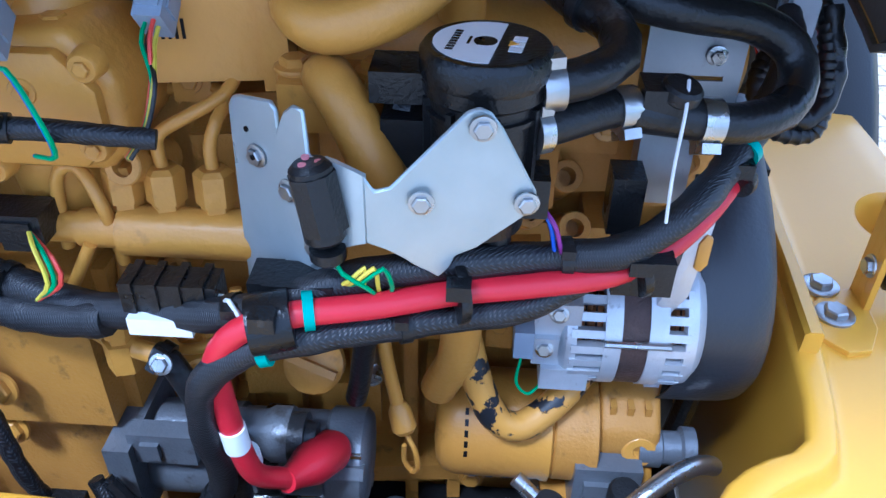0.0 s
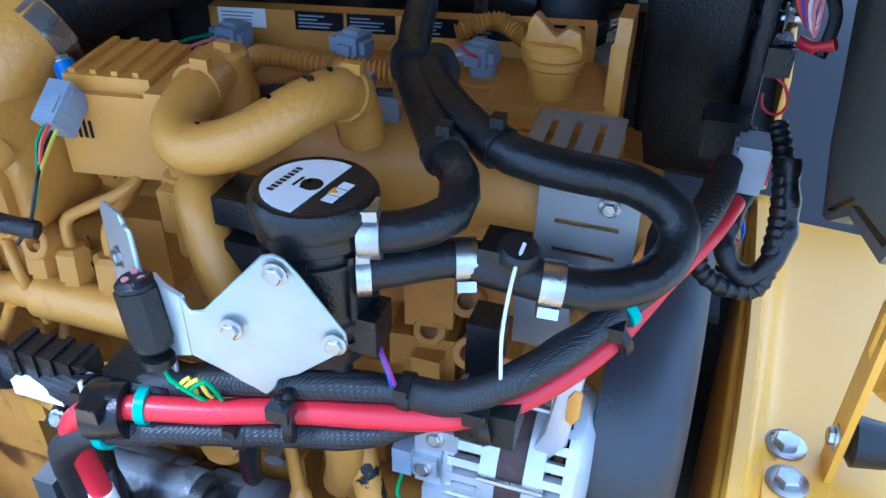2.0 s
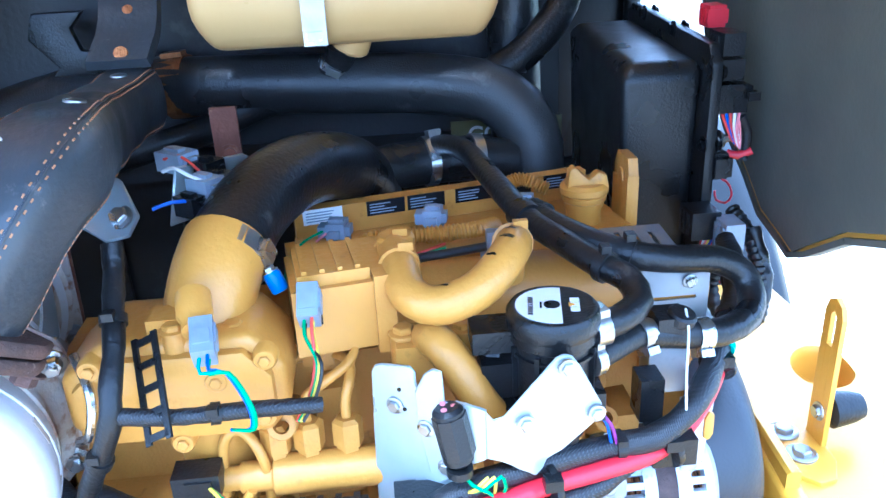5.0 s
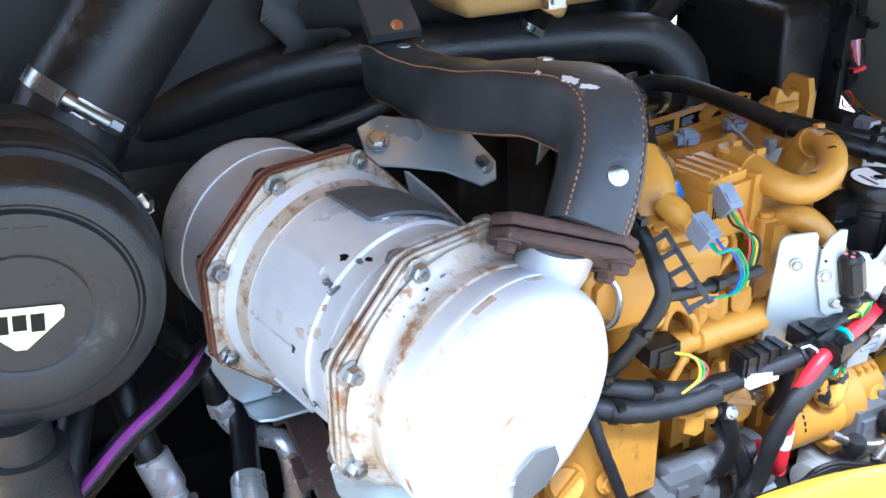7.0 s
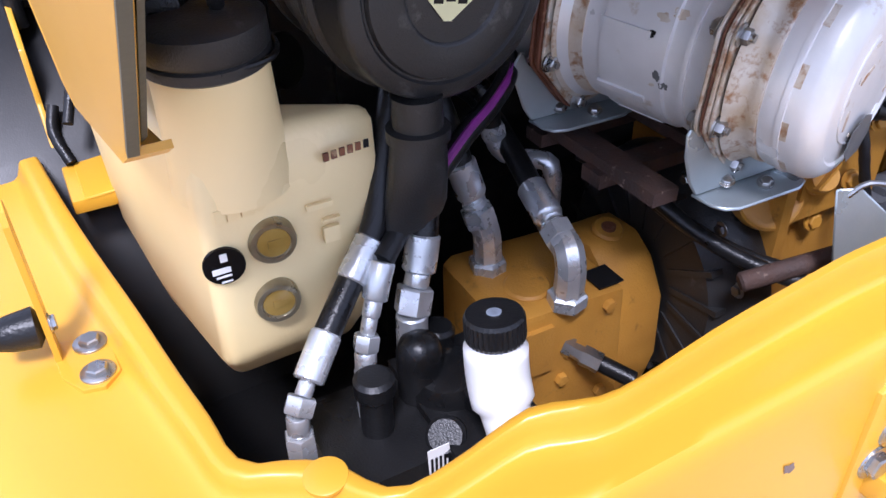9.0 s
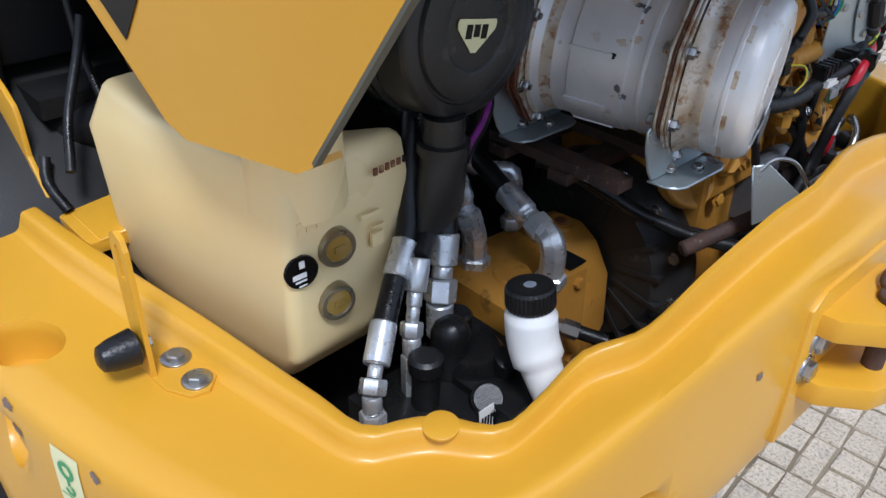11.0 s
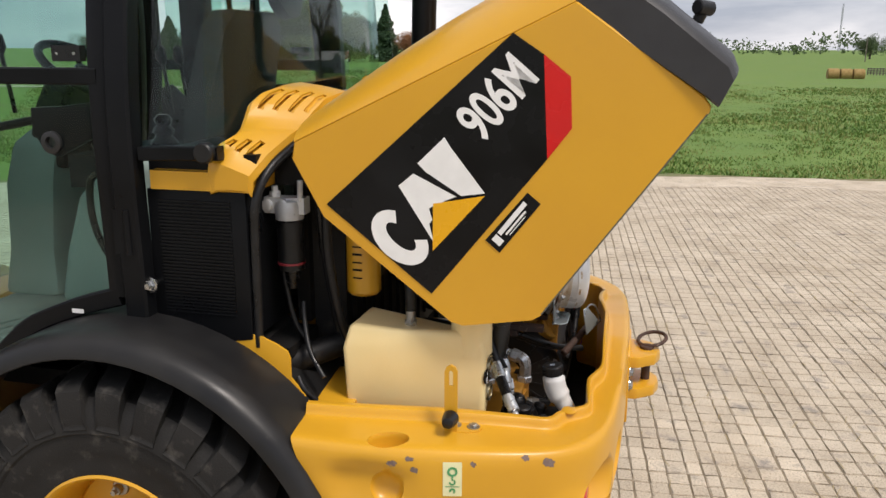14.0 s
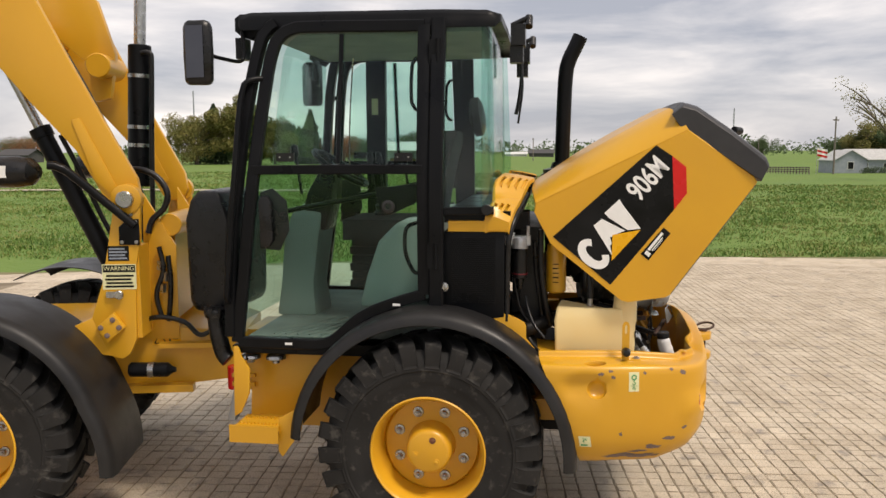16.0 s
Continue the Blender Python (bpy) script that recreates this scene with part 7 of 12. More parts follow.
# common rail, unions and injector pipes
bm = B()
lathe(bm, (1.063, 0.19, 1.108), (0, 1, 0), [(0, 0.010), (0.025, 0.010), (0.025, 0.0125), (0.05, 0.0125), (0.052, 0.0165), (0.15, 0.0165), (0.152, 0.014), (0.17, 0.014)], 20)
rail = part("common_rail", bm, ENGINE_YELLOW, engine)
for y in (0.271, 0.302, 0.245):
    bm = B()
    lathe(bm, (1.058, y, 1.118), (-0.1, 0, 1), [(0, 0.010), (0.01, 0.010), (0.01, 0.0125), (0.03, 0.0125), (0.033, 0.009)], 6)
    part("union_nut", bm, ENGINE_YELLOW, rail)
for pts in ([(1.055, 0.271, 1.145), (1.054, 0.270, 1.163), (1.052, 0.273, 1.172), (1.046, 0.290, 1.181), (1.036, 0.306, 1.188), (1.022, 0.312, 1.194), (1.010, 0.305, 1.193), (1.003, 0.282, 1.190), (1.003, 0.255, 1.188)], [(1.055, 0.302, 1.145), (1.053, 0.302, 1.165), (1.048, 0.306, 1.178), (1.030, 0.307, 1.183), (1.010, 0.298, 1.181), (1.003, 0.282, 1.179), (1.003, 0.258, 1.177)], [(1.075, 0.224, 1.104), (1.075, 0.211, 1.081), (1.075, 0.199, 1.058), (1.077, 0.202, 1.043), (1.082, 0.218, 1.031), (1.088, 0.245, 1.026)], [(1.06, 0.259, 1.060), (1.066, 0.255, 1.040), (1.068, 0.255, 1.024), (1.07, 0.263, 1.014), (1.07, 0.283, 1.018), (1.066, 0.30, 1.028), (1.05, 0.315, 1.035)],
            [(1.06, 0.235, 1.08), (1.07, 0.235, 1.13), (1.06, 0.22, 1.15), (1.06, 0.205, 1.14), (1.06, 0.20, 1.09)], [(0.984, 0.262, 1.185), (0.99, 0.24, 1.19), (0.985, 0.225, 1.18)],
            [(1.02, 0.21, 1.06), (1.045, 0.225, 1.03), (1.05, 0.25, 1.02), (1.045, 0.27, 1.015)], [(1.045, 0.30, 1.05), (1.055, 0.302, 1.02), (1.05, 0.33, 1.01), (1.03, 0.36, 1.02), (1.01, 0.38, 1.03)],
            [(1.0, 0.395, 1.165), (1.03, 0.43, 1.165), (1.04, 0.44, 1.15)]):
    bm = B()
    tube(bm, pts, 0.0042, 10, 0.004)
    part("steel_pipe", bm, ENGINE_YELLOW, engine)
bm = B()
box(bm, (0.996, 0.268, 1.172), (1.010, 0.293, 1.196), 0.002)
clampp = part("pipe_clamp", bm, ENGINE_YELLOW, engine)
bm = B()
bolt(bm, (1.010, 0.280, 1.186), (1, 0, 0.2), 0.005)
part("bolt", bm, ENGINE_YELLOW, clampp)
# banjo fitting and fuel return
bm = B()
cyl(bm, (1.05, 0.262, 1.0), (1.05, 0.262, 1.03), 0.011, 6)
cyl(bm, (1.035, 0.255, 1.008), (1.075, 0.275, 1.0), 0.009, 12, 0.002)
part("banjo_fitting", bm, ENGINE_YELLOW, engine)

# inlet elbow and gear-end housings
bm = B()
tube(bm, [(0.975, 0.215, 1.272), (1.0, 0.208, 1.258), (1.02, 0.20, 1.225), (1.025, 0.195, 1.16), (1.02, 0.195, 1.10)], 0.034, 22, 0.01, lambda s: 1.06 - 0.1 * s)
box(bm, (1.035, 0.165, 1.15), (1.06, 0.20, 1.252), 0.008)
inlet = part("inlet_elbow", bm, ENGINE_YELLOW, engine)
for p in ((1.064, 0.185, 1.245), (1.05, 0.225, 1.235)):
    bm = B()
    lathe(bm, V(p) - V((0, 0, 0.04)), (0, 0, 1), [(0, 0.010), (0.035, 0.009), (0.04, 0.008)], 14)
    bolt(bm, p, (0, 0, 1), 0.007)
    part("bolt", bm, ENGINE_YELLOW, inlet)
bm = B()
prism(bm, [(0.098, 1.172), (0.115, 1.152), (0.246, 1.152), (0.263, 1.172), (0.263, 1.212), (0.24, 1.240), (0.13, 1.240), (0.098, 1.215)], "x", 0.99, 1.070, 0.010, 3)
prism(bm, [(0.108, 1.176), (0.122, 1.160), (0.238, 1.160), (0.253, 1.178), (0.253, 1.208), (0.234, 1.230), (0.136, 1.230), (0.108, 1.208)], "x", 1.066, 1.078, 0.004, 2)
pump_box = part("supply_pump_cover", bm, ENGINE_YELLOW, engine)
for y, z in ((0.118, 1.172), (0.244, 1.173), (0.249, 1.222), (0.125, 1.225), (0.18, 1.156), (0.212, 1.207)):
    bm = B()
    lathe(bm, (1.066, y, z), (1, 0, 0), [(0, 0.010), (0.011, 0.009), (0.013, 0.0075)], 16)
    bolt(bm, (1.078, y, z), (1, 0, 0), 0.0042, False)
    part("bolt", bm, ENGINE_YELLOW, pump_box)
bm = B()
box(bm, (0.86, 0.02, 0.72), (1.045, 0.21, 1.06), 0.03)
box(bm, (1.0, 0.06, 0.93), (1.07, 0.20, 1.07), 0.022)
box(bm, (0.86, 0.045, 1.05), (1.0, 0.20, 1.16), 0.02)
gear = part("gear_housing", bm, CAST_YELLOW, engine)
bm = B()
d = V((0.8, -0.35, 0.5)).normalized()
lathe(bm, V((1.045, 0.035, 0.962)) - d * 0.02, d, [(0, 0.043), (0.025, 0.043), (0.028, 0.040), (0.028, 0.034), (0.026, 0.031), (0.026, 0.0)], 32)
part("round_cover", bm, ENGINE_YELLOW, gear)
bm = B()
lathe(bm, V((1.075, 0.082, 0.99)) - d * 0.02, d, [(0, 0.022), (0.02, 0.022), (0.024, 0.018), (0.03, 0.017)], 24)
loft(bm, [[V((1.075, 0.082, 0.99)) + d * h + V((0.0, a, b)) for a, b in ((-0.016, -0.012), (-0.012, -0.016), (0.016, 0.012), (0.012, 0.016))] for h in (0.005, 0.02)])
part("breather_knob", bm, ENGINE_YELLOW, gear)
for p in ((1.08, 0.13, 0.975), (1.06, 0.11, 0.91), (1.075, 0.16, 1.045)):
    bm = B()
    bolt(bm, p, (0.9, -0.1, 0.2), 0.009)
    part("bolt", bm, ENGINE_YELLOW, gear)

# flywheel housing
bm = B()
lathe(bm, (0.92, -0.045, 0.80), (0, 1, 0), [(0, 0.10), (0.0, 0.14), (0.02, 0.158), (0.035, 0.172), (0.06, 0.176), (0.075, 0.172)], 56)
bell = part("flywheel_housing", bm, HOUSING, engine, "black round flywheel housing")
for i in range(18):
    t = 2 * math.pi * i / 18
    bm = B()
    box(bm, (-0.004, -0.0475, 0.07), (0.004, -0.03, 0.155), 0.002, Matrix.Translation((0.92, 0, 0.80)) @ Matrix.Rotation(t, 4, "Y"))
    part("rib", bm, HOUSING, bell)
for t in (20, 48, 76, 104, -8, -36):
    bm = B()
    bolt(bm, (0.92 + 0.163 * math.cos(radians(t)), -0.018, 0.80 + 0.163 * math.sin(radians(t))), (0, -1, 0), 0.007)
    part("bolt", bm, STEEL, bell)
bm = B()
box(bm, (0.80, 0.028, 0.64), (1.075, 0.045, 0.99), 0.006)
part("adapter_plate", bm, CAST_YELLOW, engine)

# oil filter with its base
ofl = thing("oil_filter", (0.985, 0.52, 0.84), "yellow spin-on oil filter with printed marks", "oil filter")
OF = (0.994, 0.877)
bm = B()
lathe(bm, (OF[0], 0.437, OF[1]), (0, 1, 0), [(0, 0.02), (0.002, 0.034), (0.008, 0.042), (0.018, 0.0455), (0.030, 0.046), (0.088, 0.046), (0.091, 0.0475), (0.095, 0.0475), (0.097, 0.044)], 48)
can_f = part("canister", bm, ENGINE_YELLOW, ofl)
bm = B()
lathe(bm, (OF[0], 0.533, OF[1]), (0, 1, 0), [(0, 0.042), (0.003, 0.045), (0.026, 0.0455), (0.030, 0.0485), (0.036, 0.0485), (0.038, 0.042)], 48)
prism(bm, [(0.945, 0.925), (1.0, 0.925), (1.024, 0.905), (1.028, 0.885), (1.022, 0.872), (1.026, 0.858), (1.022, 0.838), (0.99, 0.825), (0.945, 0.825)], "y", 0.570, 0.620, 0.008, 3)
base_f = part("filter_base", bm, CAST_YELLOW, ofl)
for k in range(3):
    bm = B()
    box(bm, (0.99, 0.578 + k * 0.014, 0.90), (1.014, 0.583 + k * 0.014, 0.922), 0.003)
    part("cast_rib", bm, CAST_YELLOW, base_f)
for z in (0.886, 0.857):
    bm = B()
    lathe(bm, (1.0235, 0.604, z), (0.95, 0, 0.3), [(0, 0.0145), (0.004, 0.0145), (0.006, 0.012), (0.006, 0.006), (0.0035, 0.005), (0.0035, 0.0)], 24)
    part("socket_plug", bm, ENGINE_YELLOW, base_f)
bm = B()
box(bm, (0.985, 0.53, 0.812), (1.03, 0.566, 0.822), 0.003)
part("drip_tab", bm, CAST_YELLOW, ofl)
for i, (w, h) in enumerate(((0.007, 0.004), (0.006, 0.004), (0.007, 0.004))):
    for j in range(3):
        bm = B()
        a = radians(-42 + 3.2 * j)
        box(bm, (-0.0013, -w / 2 * (0.6 + 0.4 * (j % 2)), 0), (0.0010, w / 2, 0.0004), 0, Matrix.Translation((OF[0] + 0.0462 * math.cos(a), 0.470 + 0.014 * i, OF[1] + 0.0462 * math.sin(a))) @ Matrix.Rotation(radians(90) - a, 4, "Y"))
        part("print_bar", bm, BLACK_MARK, can_f)
for k in range(5):
    bm = B()
    a = radians(55 - 11 * k)
    box(bm, (-0.0028, 0, 0), (0.0028, 0.003, 0.0004), 0, Matrix.Translation((OF[0] + 0.0462 * math.cos(a), 0.462, OF[1] + 0.0462 * math.sin(a))) @ Matrix.Rotation(radians(90) - a, 4, "Y"))
    part("print_bar", bm, BLACK_MARK, can_f)
bm = B()
tube(bm, [(1.0, 0.452, 1.04), (1.016, 0.456, 1.012), (1.027, 0.462, 0.99), (1.036, 0.473, 0.955), (1.039, 0.486, 0.929), (1.037, 0.503, 0.919), (1.028, 0.522, 0.925), (1.014, 0.541, 0.938), (0.995, 0.556, 0.945)], 0.0118, 16, 0.006)
part("oil_hose", bm, PEEL, engine, "black hose with flaking yellow paint")
bm = B()
d = V((0.8, 0, 0.55)).normalized()
lathe(bm, V((1.03, 0.345, 0.967)) - d * 0.03, d, [(0, 0.019), (0.02, 0.019), (0.02, 0.023), (0.032, 0.023), (0.035, 0.019)], 24)
box(bm, (-0.003, -0.02, 0.03), (0.003, 0.02, 0.042), 0.002, axes(V((1.03, 0.345, 0.967)) - d * 0.03, (0, 1, 0), (-0.55, 0, 0.8)) @ Matrix.Rotation(radians(70), 4, "Z"))
part("lower_filler_cap", bm, ENGINE_YELLOW, engine)
bm = B()
tube(bm, [(1.0, 0.40, 1.03), (1.02, 0.398, 0.99), (1.03, 0.405, 0.95), (1.038, 0.412, 0.925)], 0.0055, 10, 0.01)
lathe(bm, (1.034, 0.409, 0.935), V((1.046, 0.418, 0.905)) - V((1.034, 0.409, 0.935)), [(0, 0.006), (0.006, 0.009), (0.022, 0.010), (0.026, 0.007)], 14)
tube(bm, [(1.044, 0.416, 0.912), (1.05, 0.424, 0.898), (1.05, 0.426, 0.878), (1.045, 0.421, 0.868), (1.044, 0.415, 0.878), (1.046, 0.415, 0.90)], 0.0022, 6, 0.004)
part("dipstick", bm, ENGINE_YELLOW, engine, "yellow dipstick with ring handle")
bm = B()
cyl(bm, (1.0, 0.385, 0.96), (1.022, 0.387, 0.955), 0.011, 6)
cyl(bm, (1.018, 0.386, 0.956), (1.03, 0.388, 0.953), 0.009, 14)
part("oil_pressure_switch", bm, STEEL, engine)

# alternator
alt = thing("alternator", (0.995, 0.575, 0.955), "cast aluminium alternator with vent slots", "alternator")
C = V((0.992, 0, 1.003))
ALT_CAST = shade("dull_cast_alloy", (0.55, 0.56, 0.575), (0.42, 0.43, 0.445), 0.42, metal=0.45, scale=24, fine=420, bump=0.25, dirt=(0.16, 0.15, 0.14), dirt_amount=0.2)
bm = B()
lathe(bm, C + V((0, 0.522, 0)), (0, 1, 0), [(0, 0.028), (0.004, 0.043), (0.009, 0.050), (0.016, 0.0515), (0.016, 0.046)], 36)
hs = part("housing", bm, ALT_CAST, alt)
bm = B()
lathe(bm, C + V((0, 0.614, 0)), (0, 1, 0), [(0, 0.046), (0, 0.0525), (0.008, 0.051), (0.015, 0.043), (0.018, 0.02)], 36)
hs2 = part("end_housing", bm, ALT_CAST, alt)
for y0, y1, hold in ((0.534, 0.561, hs), (0.597, 0.617, hs2)):
    for i in range(26):
        bm = B()
        box(bm, (-0.0031, y0, 0.044), (0.0031, y1, 0.0525), 0.0014, Matrix.Translation(C) @ Matrix.Rotation(2 * math.pi * i / 26, 4, "Y"))
        part("vent_bar", bm, ALT_CAST, hold)
# dark core added inside so the vent slots read as shaded gaps
bm = B()
lathe(bm, C + V((0, 0.530, 0)), (0, 1, 0), [(0, 0.02), (0, 0.0385), (0.09, 0.0385), (0.09, 0.02)], 30)
part("rotor", bm, DARK, alt)
for y0, dy, hold in ((0.557, 0.012, hs), (0.588, 0.013, hs2)):
    bm = B()
    lathe(bm, C + V((0, y0, 0)), (0, 1, 0), [(0, 0.047), (0, 0.0535), (dy, 0.0535), (dy, 0.047)], 36)
    part("clamp_ring", bm, ALT_CAST, hold)
for lo, hi in (((1.0, 0.508, 0.985), (1.035, 0.53, 1.03)), ((1.015, 0.515, 0.965), (1.04, 0.55, 0.985)), ((1.0, 0.598, 1.04), (1.02, 0.612, 1.10)), ((1.012, 0.510, 1.026), (1.038, 0.540, 1.044)), ((1.026, 0.508, 0.996), (1.040, 0.526, 1.014)), ((0.97, 0.535, 0.945), (1.0, 0.552, 0.958)), ((0.985, 0.600, 0.945), (1.012, 0.612, 0.955))):
    bm = B()
    box(bm, lo, hi, 0.004)
    part("mounting_lug", bm, ALT_CAST, alt)
for p in ((1.038, 0.524, 1.036), (1.040, 0.516, 1.005)):
    bm = B()
    bolt(bm, p, (1, -0.1, 0.3), 0.0045)
    part("terminal_nut", bm, STEEL, alt)
bm = B()
box(bm, (1.022, 0.494, 0.998), (1.044, 0.508, 1.022), 0.003)
part("regulator_plug", bm, GREY_PLUG, alt, "grey plug at the regulator")
lead_g = curve([(1.04, 0.50, 0.995), (1.045, 0.498, 0.975), (1.043, 0.508, 0.962), (1.03, 0.52, 0.965)], 0.004)
bm = B()
tube(bm, lead_g, 0.0012, 6, 0.004, smooth=False)
part("green_lead", bm, WIRES["green"], alt)
bm = B()
prism(bm, [(0.588, 1.035), (0.600, 1.03), (0.612, 1.05), (0.618, 1.115), (0.604, 1.118), (0.597, 1.06)], "x", 1.012, 1.03, 0.004)
part("adjuster_arm", bm, ALT_CAST, alt)
bm = B()
prism(bm, [(0.609, 1.076), (0.614, 1.073), (0.618, 1.080), (0.618, 1.100), (0.613, 1.104), (0.609, 1.096)], "x", 1.026, 1.032, 0.002)
part("yellow_strap", bm, ENGINE_YELLOW, alt)
bm = B()
lathe(bm, C + V((0, 0.567, 0)), (0, 1, 0), [(0, 0.04), (0, 0.0525), (0.024, 0.0525), (0.024, 0.04)], 40)
part("stator", bm, LAMINATE, alt)
for k in range(7):
    bm = B()
    lathe(bm, C + V((0, 0.538 + 0.0075 * k + (0.037 if k > 3 else 0), 0)), (0, 1, 0), [(0, 0.040), (0.003, 0.0425), (0.006, 0.040)], 32)
    part("winding", bm, COPPER, alt, "copper winding seen through the slots")
for a in (15, 75, 135):
    bm = B()
    p = C + V((0.055 * math.cos(radians(a)), 0.557, 0.055 * math.sin(radians(a))))
    cyl(bm, p, p + V((0, 0.046, 0)), 0.0028, 8)
    part("tie_bolt", bm, STEEL, alt)
bm = B()
lathe(bm, C + V((0, 0.633, 0)), (0, 1, 0), [(0, 0.012), (0, 0.026), (0.004, 0.028), (0.008, 0.025), (0.012, 0.028), (0.016, 0.025), (0.020, 0.028), (0.024, 0.012)], 32)
part("pulley", bm, BLACK_PAINT, alt)

# belt guard: a bent dark sheet round the pulleys
GUARD = shade("dusty_belt_guard", (0.022, 0.023, 0.026), (0.031, 0.032, 0.036), 0.40, scale=7, fine=260, bump=0.2, dirt=(0.16, 0.16, 0.16), dirt_amount=0.06)
bm = B()
arc = [(0.84, 1.120), (0.90, 1.104), (0.94, 1.088), (0.972, 1.070), (0.998, 1.048), (1.015, 1.022), (1.022, 0.995), (1.020, 0.968), (1.010, 0.943), (1.000, 0.925)]
fine_arc = curve([(x, 0, z) for x, z in arc], 0.01)
rows = []
for i, p in enumerate(fine_arc):
    e = 0.012 * max(0.0, i / (len(fine_arc) - 1) - 0.75) * 4
    rows.append([p + V((0.004, 0.626 - e, 0)), p + V((0.004, 0.645, 0.0)), p + V((0.002, 0.664, -0.001)), p + V((-0.004, 0.678, -0.004)), p + V((-0.014, 0.687, -0.010)), p + V((-0.030, 0.691, -0.018)), p + V((-0.031, 0.688, -0.019)), p + V((-0.010, 0.676, -0.010)), p + V((-0.003, 0.662, -0.005)), p + V((0.0, 0.626 - e, -0.004))])
loft(bm, rows)
guard = thing("belt_guard", (0.95, 0.68, 0.90), "dusty black bent belt guard beside the alternator", "guard")
part("shell", bm, GUARD, guard)
bm = B()
box(bm, (0.855, 0.636, 1.066), (0.885, 0.70, 1.072), 0.002)
part("mounting_tab", bm, BLACK_PAINT, guard)
bm = B()
tube(bm, [(0.90, 0.655, 1.06), (0.965, 0.655, 1.03), (0.975, 0.655, 0.96), (0.94, 0.655, 0.80), (0.88, 0.655, 0.72)], 0.010, 8, 0.02)
part("fan_belt", bm, RUBBER, engine)

# starter
st = thing("starter_motor", (1.05, 0.29, 0.84), "grey metal starter motor with solenoid", "starter motor")
bm = B()
lathe(bm, (1.035, 0.20, 0.872), (0, 1, 0), [(0, 0.03), (0.004, 0.038), (0.08, 0.038), (0.082, 0.035), (0.175, 0.035), (0.18, 0.03)], 28)
lathe(bm, (1.055, 0.225, 0.915), (0, 1, 0), [(0, 0.015), (0.003, 0.019), (0.085, 0.019), (0.09, 0.022), (0.105, 0.022)], 22)
box(bm, (1.0, 0.195, 0.84), (1.09, 0.215, 0.925), 0.008)
STARTER = shade("dull_grey_alloy", (0.17, 0.18, 0.195), (0.12, 0.127, 0.138), 0.42, metal=0.35, scale=18, fine=380, bump=0.25, dirt=(0.07, 0.065, 0.06), dirt_amount=0.35)
part("body", bm, STARTER, st)
bm = B()
lathe(bm, (1.035, 0.352, 0.872), (0, 1, 0), [(0, 0.036), (0.003, 0.039), (0.030, 0.039), (0.034, 0.035), (0.036, 0.02)], 32)
bell_end = part("end_bell", bm, STARTER, st)
for a in (30, 100, 330):
    bm = B()
    box(bm, (0.034, -0.006, -0.005), (0.044, 0.030, 0.005), 0.002, Matrix.Translation((1.035, 0.356, 0.872)) @ Matrix.Rotation(radians(a), 4, "Y"))
    part("lug", bm, STARTER, bell_end)
bm = B()
box(bm, (1.066, 0.212, 0.905), (1.082, 0.262, 0.935), 0.004)
box(bm, (1.080, 0.222, 0.912), (1.086, 0.236, 0.928), 0.002)
part("solenoid_lug", bm, STARTER, st)
bm = B()
lathe(bm, (1.035, 0.30, 0.872), (0, 1, 0), [(0, 0.0355), (0.0, 0.0375), (0.018, 0.0375), (0.018, 0.0355)], 28)
part("band", bm, BLACK_PLASTIC, st)
bm = B()
lathe(bm, (1.06, 0.33, 0.918), (0, 1, 0), [(0, 0.02), (0.012, 0.02), (0.012, 0.014), (0.02, 0.012)], 20)
part("terminal_cap", bm, HOUSING, st)
for dz in (-0.03, 0.028):
    bm = B()
    cyl(bm, (1.062, 0.28, 0.872 + dz), (1.06, 0.383, 0.872 + dz), 0.003, 8)
    part("through_bolt", bm, STEEL, st)
bm = B()
lathe(bm, (1.112, 0.338, 0.932), V((1.05, 0.366, 0.902)) - V((1.112, 0.338, 0.932)), [(0, 0.009), (0.01, 0.010), (0.02, 0.013), (0.032, 0.0165), (0.06, 0.0165), (0.068, 0.013), (0.072, 0.004)], 20)
part("rubber_boot", bm, RED_CABLE, st, "red rubber terminal boot")

# hydraulic pump below the oil filter, sump ledge and frame gap
bm = B()
lathe(bm, (1.03, 0.50, 0.765), (0, 1, 0), [(0, 0.02), (0.003, 0.034), (0.06, 0.034), (0.07, 0.026), (0.10, 0.026)], 24)
box(bm, (0.99, 0.52, 0.73), (1.06, 0.56, 0.80), 0.01)
part("accessory_pump", bm, ALU, engine)
bm = B()
tube(bm, [(1.04, 0.60, 0.775), (1.08, 0.62, 0.79), (1.10, 0.64, 0.80), (1.10, 0.70, 0.80), (1.08, 0.74, 0.79)], 0.012, 12, 0.01)
part("steel_return_pipe", bm, STEEL, engine)
bm = B()
box(bm, (0.96, 0.18, 0.70), (1.10, 0.62, 0.745), 0.01)
part("mount_beam", bm, DARK, engine)
bm = B()
box(bm, (0.995, 0.552, 0.80), (1.045, 0.606, 0.882), 0.006)
box(bm, (1.043, 0.560, 0.806), (1.050, 0.596, 0.868), 0.003)
lathe(bm, (1.015, 0.604, 0.880), (0, 1, 0), [(0, 0.017), (0.018, 0.017), (0.020, 0.014), (0.034, 0.014), (0.036, 0.018), (0.046, 0.018)], 20)
part("steering_pump", bm, STARTER, engine, "blue grey cast pump below the oil filter")
bm = B()
tube(bm, [(1.036, 0.662, 0.885), (1.046, 0.645, 0.897), (1.060, 0.622, 0.898), (1.076, 0.598, 0.890), (1.084, 0.575, 0.870), (1.084, 0.550, 0.840)], 0.0078, 12, 0.008)
